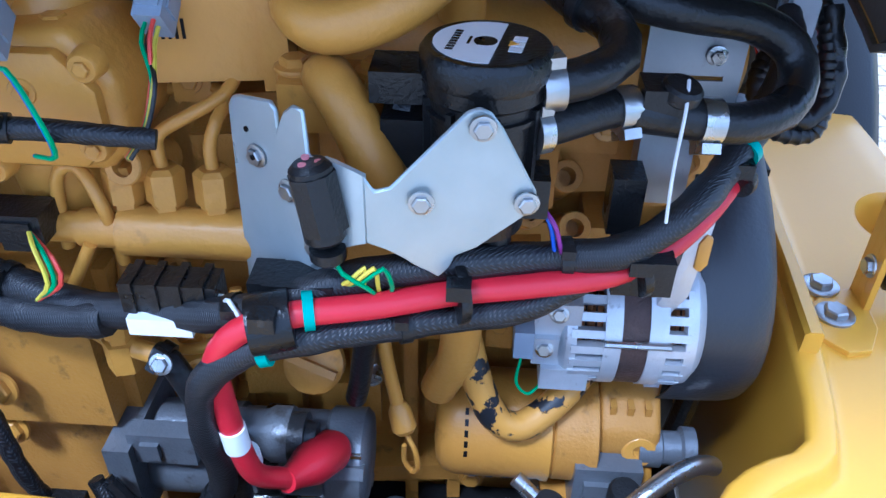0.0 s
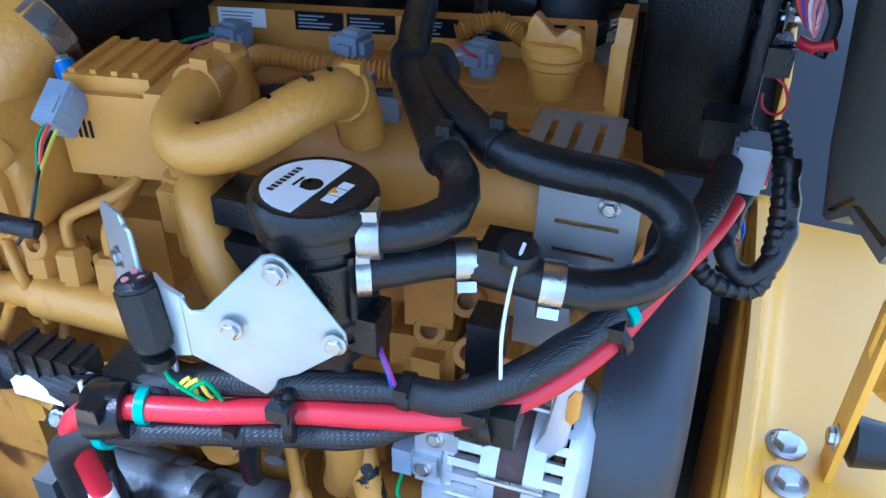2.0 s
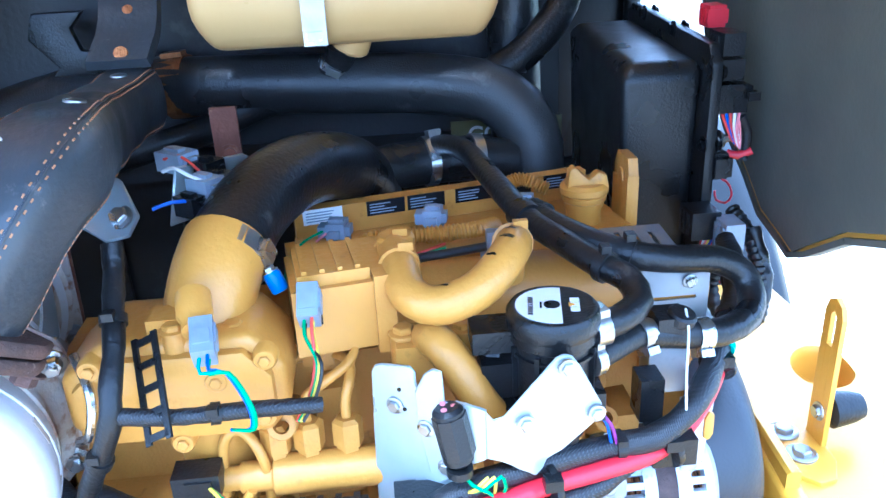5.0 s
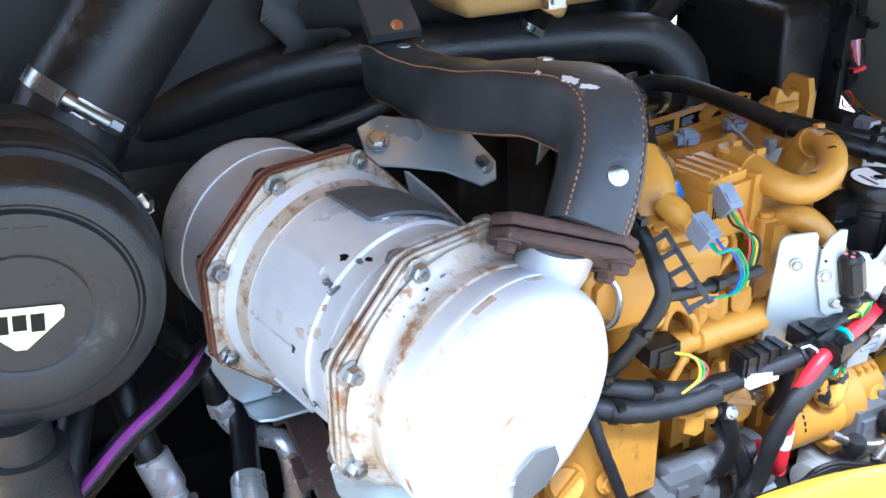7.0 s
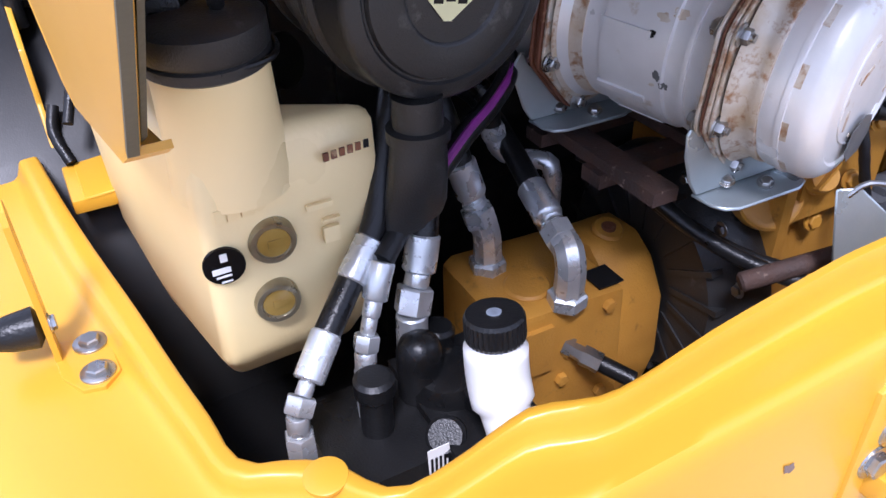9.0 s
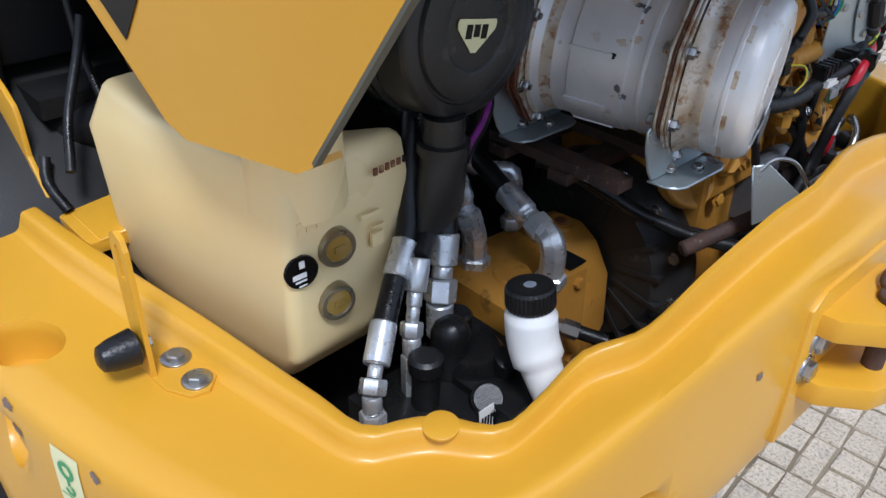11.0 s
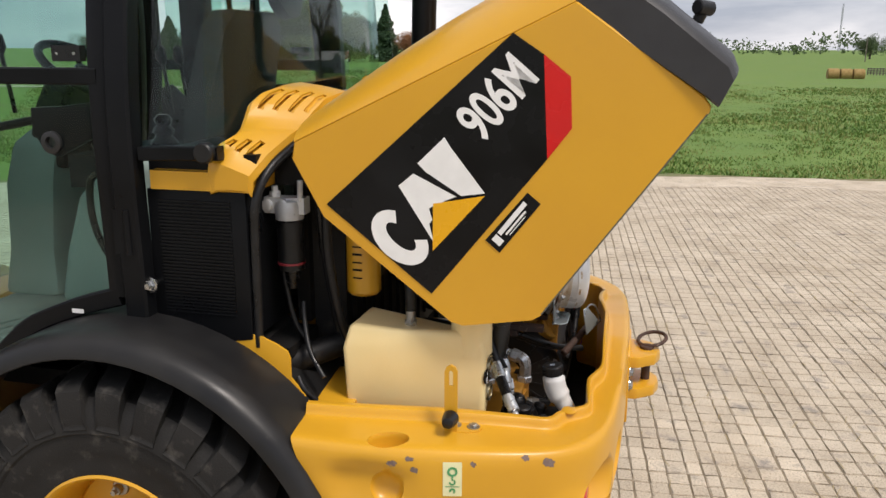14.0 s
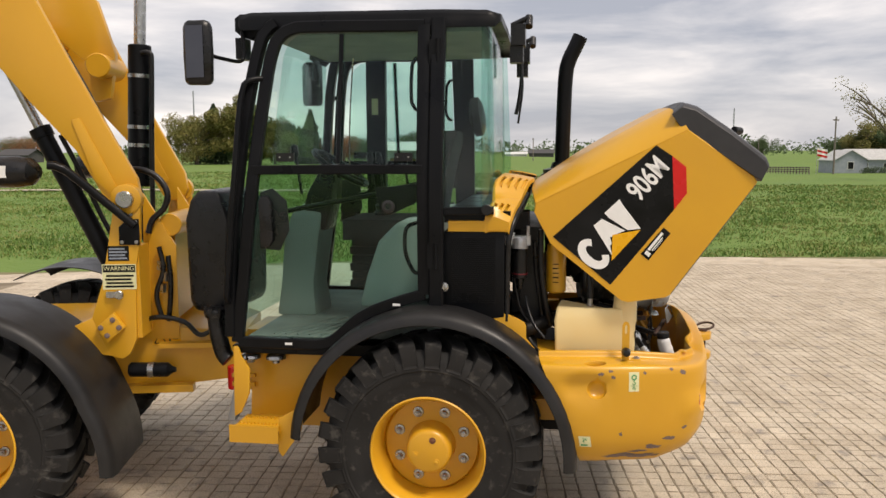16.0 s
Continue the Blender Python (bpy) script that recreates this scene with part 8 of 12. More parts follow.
tube(bm, [(1.046, 0.505, 0.868), (1.058, 0.525, 0.857), (1.070, 0.548, 0.852), (1.082, 0.572, 0.858), (1.086, 0.590, 0.850)], 0.0065, 12, 0.008)
part("steel_pipe", bm, STEEL, engine, "bright bent steel pipe")
for p in ((1.059, 0.5315, 0.862), (1.060, 0.589, 0.884)):
    bm = B()
    lathe(bm, V(p) - V((0, 0, 0.03)), (0.15, 0, 1), [(0, 0.009), (0.012, 0.0095), (0.014, 0.0135), (0.028, 0.0135), (0.032, 0.011), (0.033, 0.0)], 20)
    part("port_cap", bm, BLACK_PLASTIC, engine, "black plastic port cap")
bm = B()
lathe(bm, (1.009, 0.400, 0.742), (0.1, 0.1, 1), [(0, 0.012), (0.014, 0.012), (0.016, 0.016), (0.026, 0.016), (0.027, 0.0)], 18)
cyl(bm, (1.010, 0.400, 0.755), (1.028, 0.350, 0.752), 0.011, 16, 0.002)
box(bm, (1.010, 0.345, 0.742), (1.040, 0.362, 0.766), 0.003)
part("hose_elbow", bm, GREY_PLUG, engine, "grey plastic elbow fitting")
bm = B()
lathe(bm, (1.028, 0.352, 0.752), (0.2, -1, -0.1), [(0, 0.014), (0.016, 0.014), (0.018, 0.0165), (0.03, 0.0165), (0.032, 0.012), (0.06, 0.012)], 20)
part("plug", bm, BLACK_PLASTIC, engine)
for k in range(5):
    o = V((0.006 * (k % 3), 0.008 * k, 0.005 * (k % 2)))
    hose("battery_cable", [V((1.100, 0.190, 0.905)) + o * 0.4, V((1.112, 0.212, 0.862)) + o, V((1.112, 0.245, 0.822)) + o, V((1.100, 0.290, 0.785)) + o * 1.5, V((1.075, 0.345, 0.760)) + o], 0.0045 if k % 2 else 0.006, "thin black cable running under the starter", LOOM if k == 2 else None, 0.02, 8)
for k in range(3):
    bm = B()
    tube(bm, [(1.060, 0.430 + 0.01 * k, 0.822), (1.072, 0.455, 0.838 + 0.006 * k), (1.076, 0.485, 0.842 + 0.005 * k), (1.080, 0.53, 0.826 + 0.004 * k), (1.082, 0.58, 0.815)], 0.0035, 8, 0.01)
    part("braided_lead", bm, LOOM, engine)
def swing(ob, cx, cy, deg):
    """Turn a finished part and its pieces about an upright line."""
    m = Matrix.Translation((cx, cy, 0)) @ Matrix.Rotation(radians(deg), 4, "Z") @ Matrix.Translation((-cx, -cy, 0))
    for o in (ob, *ob.children_recursive):
        o.data.transform(m)
swing(cover, 0.85, 0.40, 11.5)
swing(head_, 0.90, 0.42, 8)
swing(block, 0.90, 0.42, 6)
swing(valve, 0.99, 0.30, 9)
# fuel return: hex union and clamped rubber hose
bm = B()
cyl(bm, (1.084, 0.231, 1.010), (1.084, 0.231, 1.034), 0.0125, 6)
lathe(bm, (1.084, 0.231, 1.034), (0, 0, 1), [(0, 0.009), (0.008, 0.009), (0.008, 0.0125), (0.02, 0.0125), (0.022, 0.010)], 6)
cyl(bm, (1.082, 0.222, 1.030), (1.090, 0.258, 1.026), 0.007, 12, 0.001)
part("union_nut", bm, ENGINE_YELLOW, engine)
fr = hose("fuel_hose", [(1.090, 0.256, 1.028), (1.093, 0.266, 1.024), (1.095, 0.275, 1.004), (1.095, 0.282, 0.978), (1.092, 0.284, 0.955), (1.085, 0.28, 0.93)], 0.0085, "black rubber fuel hose with a screw clip")
band("clip", (1.091, 0.262, 1.027), (0.3, 1, -0.4), 0.009, 0.008, fr, BLACK_PLASTIC, (1, 0, 0.5))
bm = B()
bolt(bm, (1.104, 0.265, 1.032), (1, 0, 0.5), 0.005)
part("clip_screw", bm, STEEL, fr)
# small cast lugs and pads on the block's face
lug = random.Random(41)
for y, z, w, h in ((0.205, 1.00, 0.03, 0.05), (0.215, 0.93, 0.04, 0.03), (0.30, 0.985, 0.035, 0.022), (0.345, 1.0, 0.02, 0.04), (0.375, 0.93, 0.02, 0.05), (0.44, 0.90, 0.025, 0.06), (0.485, 0.985, 0.02, 0.05), (0.255, 0.86, 0.03, 0.03), (0.42, 1.06, 0.03, 0.02), (0.50, 1.045, 0.022, 0.03), (0.555, 1.055, 0.025, 0.035)):
    bm = B()
    box(bm, (0.92, y - w / 2, z - h / 2), (0.982 + 0.012 * lug.random(), y + w / 2, z + h / 2), 0.006)
    pad = part("cast_pad", bm, CAST_YELLOW, engine)
    if lug.random() < 0.6:
        bm = B()
        bolt(bm, (0.994, y, z), (1, 0, 0), 0.0055)
        part("bolt", bm, ENGINE_YELLOW, pad)


# ---- engine bay: bracket, breather, hoses ----
brk = thing("mounting_bracket", (1.10, 0.40, 1.085), "zinc plated folded steel bracket holding the breather", "bracket")
bm = B()
face = [(1.1165, 0.462, 1.2275), (1.116, 0.468, 1.225), (1.114, 0.474, 1.216), (1.105, 0.494, 1.175), (1.104, 0.4945, 1.166), (1.104, 0.489, 1.159), (1.108, 0.464, 1.139), (1.109, 0.452, 1.133), (1.109, 0.449, 1.125), (1.110, 0.443, 1.1185), (1.112, 0.437, 1.124), (1.114, 0.430, 1.129), (1.116, 0.424, 1.135), (1.119, 0.414, 1.143), (1.120, 0.404, 1.147), (1.120, 0.404, 1.189), (1.1215, 0.410, 1.181), (1.121, 0.418, 1.183), (1.1175, 0.456, 1.2255)]
plate(bm, face, (-0.97, -0.2, 0.1), 0.003, 0.001)
part("front_plate", bm, ZINC, brk)
bm = B()
loft(bm, [[(x, y, zt), (x, y, zb), (x - 0.0025, y + 0.0015, zb), (x - 0.0025, y + 0.0015, zt)] for x, y, zt, zb in ((1.120, 0.404, 1.189, 1.147), (1.1205, 0.399, 1.192, 1.146), (1.120, 0.394, 1.194, 1.144), (1.1175, 0.389, 1.195, 1.140), (1.114, 0.383, 1.195, 1.132))])
part("fold", bm, ZINC, brk)
bm = B()
plate(bm, [(1.100, 0.357, 1.199), (1.1045, 0.364, 1.216), (1.108, 0.370, 1.222), (1.1115, 0.376, 1.221), (1.112, 0.377, 1.196), (1.1145, 0.381, 1.1955), (1.1145, 0.381, 1.131), (1.1085, 0.3715, 1.122), (1.1045, 0.365, 1.128), (1.1005, 0.358, 1.165)], (0.85, -0.52, 0), 0.003, 0.001)
part("wing_plate", bm, ZINC, brk)
bm = B()
plate(bm, [(1.078, 0.325, 1.205), (1.0795, 0.328, 1.2105), (1.083, 0.333, 1.213), (1.0955, 0.353, 1.2165), (1.0975, 0.3565, 1.212), (1.0975, 0.3565, 1.203), (1.116, 0.387, 1.14), (1.116, 0.387, 1.075), (1.076, 0.321, 1.075), (1.077, 0.323, 1.152)], (-0.85, 0.52, 0), 0.003, 0.001)
sdp = part("side_plate", bm, ZINC, brk)
# black discs on the plate stand in for the darkness of small holes
for y, z in ((0.345, 1.2085), (0.348, 1.195)):
    bm = B()
    cyl(bm, (1.0785 + (y - 0.325) * 1.635 + 0.0003, y - 0.0002, z), (1.0785 + (y - 0.325) * 1.635 + 0.0009, y - 0.0006, z), 0.0016, 10)
    part("rivet_hole", bm, BLACK_MARK, sdp)
for p, n in (((1.1185, 0.464, 1.218), (1, 0.08, 0)), ((1.1205, 0.434, 1.175), (1, 0.08, 0)), ((1.1085, 0.489, 1.170), (1, 0.15, 0)), ((1.0885, 0.341, 1.180), (0.85, -0.52, 0)), ((1.107, 0.362, 1.170), (0.85, -0.52, 0)), ((1.1145, 0.375, 1.139), (0.85, -0.52, 0))):
    bm = B()
    bolt(bm, p, n, 0.0046)
    part("bolt", bm, STEEL, brk)
bm = B()
cyl(bm, (1.124, 0.384, 1.15), (1.120, 0.377, 1.196), 0.0115, 16, 0.003)
cyl(bm, (1.124, 0.384, 1.158), (1.1205, 0.378, 1.19), 0.0128, 8)
lathe(bm, (1.124, 0.384, 1.146), (0, 0, -1), [(0, 0.010), (0.006, 0.010), (0.01, 0.006)], 14)
plug = part("capped_plug", bm, BLACK_PLASTIC, brk, "black plastic plug with three pins")
for a in (90, 210, 330):
    bm = B()
    cyl(bm, (1.120 + 0.005 * math.cos(radians(a)), 0.377 + 0.005 * math.sin(radians(a)), 1.1955), (1.120 + 0.005 * math.cos(radians(a)), 0.377 + 0.005 * math.sin(radians(a)), 1.1968), 0.0022, 10)
    part("pin_seal", bm, WIRES["pink"], plug)

brth = thing("crankcase_breather", (1.07, 0.464, 1.13), "black plastic crankcase breather with labelled round lid", "breather")
bm = B()
lathe(bm, (1.07, 0.464, 1.13), (0, 0, 1), [(0, 0.018), (0.004, 0.026), (0.03, 0.029), (0.032, 0.031), (0.036, 0.031), (0.038, 0.029), (0.085, 0.030), (0.088, 0.0335), (0.098, 0.034)], 36)
part("housing", bm, BLACK_PLASTIC, brth)
for lo, hi in (((1.045, 0.402, 1.208), (1.075, 0.44, 1.226)), ((1.05, 0.408, 1.17), (1.078, 0.44, 1.20)), ((1.06, 0.412, 1.14), (1.085, 0.445, 1.165)), ((1.06, 0.478, 1.145), (1.085, 0.503, 1.17))):
    bm = B()
    box(bm, lo, hi, 0.004)
    part("lug", bm, BLACK_PLASTIC, brth)
for a in range(8):
    t = radians(45 * a + 12)
    bm = B()
    box(bm, (0.0285, -0.0018, 1.172), (0.0335, 0.0018, 1.214), 0.0008, Matrix.Translation((1.07, 0.464, 0)) @ Matrix.Rotation(t, 4, "Z"))
    part("rib", bm, BLACK_PLASTIC, brth)
for z, r_ in ((1.150, 0.0305), (1.206, 0.0325)):
    bm = B()
    lathe(bm, (1.07, 0.464, z), (0, 0, 1), [(0, r_ - 0.003), (0.0005, r_), (0.003, r_), (0.0035, r_ - 0.003)], 36)
    part("seam_ring", bm, BLACK_PLASTIC, brth)
bm = B()
lathe(bm, (1.050, 0.428, 1.192), (-0.3, -0.9, 0.1), [(0, 0.020), (0.010, 0.020), (0.013, 0.017), (0.014, 0.0)], 24)
part("side_cap", bm, BLACK_PLASTIC, brth)
bm = B()
cyl(bm, (1.078, 0.475, 1.135), (1.078, 0.475, 1.10), 0.009, 12, 0.002)
part("drain", bm, BLACK_PLASTIC, brth)
bm = B()
lathe(bm, (1.07, 0.464, 1.226), (0, 0, 1), [(0, 0.0345), (0.003, 0.0355), (0.013, 0.0355), (0.0165, 0.033), (0.017, 0.0305), (0.0165, 0.0295), (0.0165, 0.0)], 44)
lid = part("lid", bm, BLACK_PLASTIC, brth)
tilt = math.atan2(0.008, 0.043)
def lid_shape(pts, z=1.2427):
    c, s = math.cos(-tilt), math.sin(-tilt)
    return [(1.07 + a * c - b * s, 0.464 + a * s + b * c, z) for a, b in pts]
half = [(0.0285 * math.cos(radians(a)), 0.0285 * math.sin(radians(a)) ) for a in range(-192, 13, 12)]
bm = B()
plate(bm, lid_shape(half), (0, 0, 1), 0.0004, 0)
lab = part("lid_label", bm, WHITE_MARK, lid, "white half-round label with black marks")
def small_bar(x0, y0, x1, y1, mat, parent, z=1.2432):
    bm = B()
    plate(bm, lid_shape([(x0, y0), (x1, y0), (x1, y1), (x0, y1)], z), (0, 0, 1), 0.0003, 0)
    return part("print_bar", bm, mat, parent)
for k in range(8):
    small_bar(0.016 - 0.0036 * k, -0.019, 0.0138 - 0.0036 * k, -0.015, BLACK_MARK, lab)
small_bar(-0.004, -0.010, 0.006, -0.0085, BLACK_MARK, lab)
small_bar(-0.004, -0.005, 0.006, -0.0035, BLACK_MARK, lab)
bm = B()
cx, cy, _ = lid_shape([(0.0, -0.001)])[0]
lathe(bm, (cx, cy, 1.2432), (0, 0, 1), [(0, 0.0052), (0, 0.0062), (0.0003, 0.0062), (0.0003, 0.0052)], 24)
part("print_ring", bm, BLACK_MARK, lab)
# plain mark in place of the maker's sign
for x0, x1, mat in ((0.011, 0.0045, WHITE_MARK), (0.0035, -0.003, WHITE_MARK), (-0.004, -0.0105, WHITE_MARK)):
    small_bar(x1, 0.0125, x0, 0.0195, mat, lid)
bm = B()
plate(bm, lid_shape([(-0.003, 0.0115), (0.004, 0.0115), (0.0005, 0.0165)], 1.2434), (0, 0, 1), 0.0003, 0)
part("print_triangle", bm, YELLOW_MARK, lid)

# breather hoses
hA = hose("breather_hose", [(1.074, 0.492, 1.222), (1.068, 0.515, 1.224), (1.052, 0.536, 1.230), (1.030, 0.533, 1.240), (1.012, 0.517, 1.244), (0.975, 0.493, 1.252), (0.935, 0.471, 1.259), (0.89, 0.458, 1.268), (0.84, 0.447, 1.275), (0.785, 0.435, 1.28), (0.74, 0.42, 1.275), (0.71, 0.405, 1.265)], 0.0115, "black rubber breather hose curving over the valve cover")
band("clip", (1.0745, 0.498, 1.222), (-0.25, 1, 0.05), 0.0125, 0.012, hA)
band("clip", (0.715, 0.408, 1.267), (0.9, 0.4, 0.2), 0.0125, 0.010, hA)
hB = hose("breather_hose", [(1.043, 0.588, 1.191), (1.038, 0.612, 1.187), (1.020, 0.642, 1.188), (0.998, 0.655, 1.198), (0.985, 0.650, 1.214), (0.985, 0.625, 1.228), (0.995, 0.588, 1.236), (1.0, 0.556, 1.243), (0.985, 0.527, 1.248), (0.955, 0.495, 1.256), (0.93, 0.482, 1.258), (0.915, 0.474, 1.255)], 0.0122, "black rubber hose looped back beside the breather")
band("clip", (1.043, 0.592, 1.190), (-0.2, 1, -0.1), 0.0128, 0.013, hB, STEEL, (0.6, 0, -1))
hC = hose("breather_hose", [(1.080, 0.490, 1.198), (1.066, 0.512, 1.199), (1.052, 0.532, 1.199), (1.046, 0.545, 1.198)], 0.0112, "short black rubber hose below the lid")
band("clip", (1.0785, 0.494, 1.198), (-0.5, 1, 0), 0.0118, 0.008, hC)
band("clip", (1.047, 0.543, 1.198), (-0.4, 1, 0), 0.0118, 0.012, hC, STEEL, (0.6, 0, -1))
for p, d in (((1.014, 0.519, 1.244), (-0.8, -0.6, 0.1)), ((0.996, 0.545, 1.245), (-0.5, -0.8, 0.2))):
    bm = B()
    d = V(d).normalized()
    lathe(bm, V(p) - d * 0.004, d, [(0, 0.0118), (0, 0.0138), (0.008, 0.0138), (0.008, 0.0118)], 20)
    box(bm, V(p) + V((-0.005, -0.004, 0.012)), V(p) + V((0.005, 0.004, 0.019)), 0.001)
    part("cable_tie", bm, BLACK_PLASTIC, hB)
bm = B()
lathe(bm, (0.937, 0.472, 1.259), (-0.9, -0.35, 0.15), [(0, 0.0115), (0, 0.0145), (0.016, 0.0145), (0.016, 0.0115)], 22)
lathe(bm, (0.927, 0.487, 1.255), (-0.9, -0.45, 0.0), [(0, 0.0120), (0, 0.0145), (0.016, 0.0145), (0.016, 0.0120)], 22)
part("joining_clip", bm, BLACK_PLASTIC, hA)
bm = B()
cyl(bm, (1.046, 0.545, 1.197), (1.043, 0.59, 1.191), 0.0125, 18, 0.002)
box(bm, (1.03, 0.552, 1.196), (1.056, 0.577, 1.213), 0.003)
cyl(bm, (1.047, 0.572, 1.205), (1.049, 0.574, 1.215), 0.012, 18, 0.002)
solo("breather_sensor", bm, BLACK_PLASTIC, "black plastic inline sensor between two hose clips", "sensor")

def lead(pts, col, parent, r=0.0014, name="wire"):
    bm = B()
    tube(bm, pts, r, 6, 0.006)
    return part(name, bm, WIRES[col], parent)

# slotted heat shield
sh = thing("heat_shield", (0.93, 0.58, 1.12), "grey slotted sheet metal heat shield", "heat shield")
bm = B()
def slotted(bm, o, u, v, nu, nv, slots, t, n):
    """A sheet nu by nv along u and v with straight slots across v: (start, end) pairs along u."""
    cuts = sorted([0, nu] + [s for ab in slots for s in ab])
    o, u, v = V(o), V(u), V(v)
    for a, b in zip(cuts, cuts[1:]):
        slot = any(abs(a - s[0]) < 1e-6 for s in slots)
        spans = [(0, 0.18), (0.82, 1)] if slot else [(0, 1)]
        for c, d in spans:
            plate(bm, [o + u * a + v * nv * c, o + u * b + v * nv * c, o + u * b + v * nv * d, o + u * a + v * nv * d], n, t, 0)
slotted(bm, (0.888, 0.55, 1.224), (0, 1, 0), (1, 0, -0.06), 0.060, 0.066, [(0.011, 0.016), (0.027, 0.032), (0.043, 0.048)], 0.002, (0, 0, -1))
part("top_plate", bm, SHEET, sh)
bm = B()
slotted(bm, (0.966, 0.567, 1.219), (0, 0, -1), (0, 1, 0), 0.078, 0.064, [(0.034, 0.0375), (0.056, 0.0595)], 0.002, (-1, 0, 0))
box(bm, (0.955, 0.574, 1.106), (0.966, 0.592, 1.145), 0.001)
part("front_plate", bm, SHEET, sh)
bm = B()
bolt(bm, (0.968, 0.612, 1.200), (1, 0, 0), 0.0045)
part("bolt", bm, STEEL, sh)
bm = B()
box(bm, (0.985, 0.565, 1.11), (1.005, 0.60, 1.165), 0.003)
part("clip_bracket", bm, SHEET, sh)

# intake hose
CLIP_BLUE = shade("blue_plastic", (0.03, 0.16, 0.55), (0.025, 0.12, 0.45), 0.35, scale=30, fine=200, bump=0.05)
ih = hose("intake_hose", [(0.985, 0.213, 1.266), (0.945, 0.226, 1.283), (0.90, 0.245, 1.292), (0.85, 0.268, 1.291), (0.805, 0.295, 1.281), (0.768, 0.317, 1.262), (0.745, 0.330, 1.236), (0.738, 0.335, 1.21)], 0.0345, "wide black rubber intake hose with a steel clip", None, 0.01, 24)
band("clip", (0.982, 0.214, 1.267), (0.85, -0.25, -0.4), 0.0355, 0.016, ih, STEEL, (0.2, 1, 0.2))
band("clip", (0.741, 0.333, 1.222), (-0.15, 0.12, -1), 0.0352, 0.006, ih, STEEL, (1, -0.6, 0))
bm = B()
lathe(bm, (0.998, 0.250, 1.256), (0.2, 0.35, -0.8), [(0, 0.0065), (0.003, 0.0075), (0.016, 0.0075), (0.018, 0.006)], 18)
part("screw_housing", bm, CLIP_BLUE, ih, "blue plastic clip screw housing")
bm = B()
bolt(bm, (0.998, 0.250, 1.256), (-0.2, -0.35, 0.8), 0.0045)
part("clip_screw", bm, STEEL, ih)
# black bars laid on the clip in place of shaded slots
for k in range(16):
    a = 0.5 + k * 0.11
    dd, e1, e2 = frame_of((0.85, -0.25, -0.4))
    q = V((0.982, 0.214, 1.267)) + (e1 * math.cos(a) + e2 * math.sin(a)) * 0.0368
    bm = B()
    box(bm, (-0.0007, -0.004, -0.0004), (0.0007, 0.004, 0.0004), 0, Matrix.Translation(q) @ Matrix((dd.cross(e1 * math.cos(a) + e2 * math.sin(a)), dd, e1 * math.cos(a) + e2 * math.sin(a))).transposed().to_4x4())
    part("clip_slot", bm, BLACK_MARK, ih)
bm = B()
tube(bm, [(0.74, 0.34, 1.25), (0.72, 0.38, 1.25), (0.70, 0.45, 1.245), (0.69, 0.50, 1.235)], 0.026, 20, 0.01)
ch = solo("charge_pipe", bm, BLACK_PLASTIC, "black plastic charge air pipe with steel clips", "pipe")
for p, d in (((0.715, 0.40, 1.25), (-0.3, 1, 0)), ((0.70, 0.455, 1.245), (-0.2, 1, -0.1))):
    bm = B()
    d = V(d).normalized()
    lathe(bm, V(p) - d * 0.006, d, [(0, 0.0265), (0, 0.0285), (0.012, 0.0285), (0.012, 0.0265)], 24)
    part("clip", bm, STEEL, ch)

# ducting behind the engine
dk = hose("air_duct", [(0.44, -0.30, 1.22), (0.48, -0.18, 1.27), (0.54, 0.0, 1.318), (0.585, 0.14, 1.325), (0.605, 0.30, 1.322), (0.625, 0.42, 1.318), (0.65, 0.49, 1.305), (0.672, 0.525, 1.265), (0.682, 0.53, 1.20)], 0.036, "large black plastic air duct crossing the bay", HOUSING, 0.02, 24)
band("clip", (0.575, 0.11, 1.324), (0.2, 1, 0.1), 0.037, 0.03, dk, COPPER)
band("clip", (0.681, 0.529, 1.215), (0, 0.05, -1), 0.037, 0.012, dk, STEEL, (1, 0, 0))
bm = B()
tube(bm, [(0.64, 0.47, 1.32), (0.625, 0.53, 1.35), (0.60, 0.58, 1.40), (0.57, 0.60, 1.47)], 0.020, 16, 0.015)
part("branch", bm, RUBBER, dk)
dk2 = hose("coolant_hose", [(0.64, 0.312, 1.375), (0.625, 0.305, 1.35), (0.61, 0.27, 1.325), (0.605, 0.20, 1.30), (0.60, 0.13, 1.272), (0.57, 0.0, 1.235), (0.52, -0.15, 1.20)], 0.018, "black coolant hose from the expansion tank")
band("clip", (0.622, 0.302, 1.347), (0.2, 0.4, 0.8), 0.019, 0.010, dk2, STEEL, (1, 0, 0))
bm = B()
box(bm, (0.40, -0.45, 0.80), (0.50, 0.60, 1.52), 0.012)
# lighter copy of DARK: the shroud's sheen is put into its base colour
SHROUD = shade("lightened_dusty_shroud", (0.016, 0.016, 0.0165), (0.028, 0.027, 0.026), 0.42, spec=0.5, scale=5, fine=120, bump=0.3, dirt=(0.06, 0.057, 0.052), dirt_amount=0.3)
rsh = thing("radiator_shroud", (0.45, 0.02, 0.80), "dusty black radiator shroud, lightened in place of sheen", "radiator")
part("panel", bm, SHROUD, rsh)
bm = B()
box(bm, (0.36, -0.50, 0.50), (0.40, 0.54, 0.82), 0.004)
part("bulkhead", bm, DARK, rsh)
for k in range(11):
    bm = B()
    box(bm, (0.498, -0.40 + k * 0.09, 0.85), (0.512, -0.385 + k * 0.09, 1.2), 0.003)
    part("rib", bm, SHROUD, rsh)
bm = B()
box(bm, (0.498, -0.44, 1.20), (0.56, 0.58, 1.225), 0.006)
part("ledge", bm, SHROUD, rsh)
bm = B()
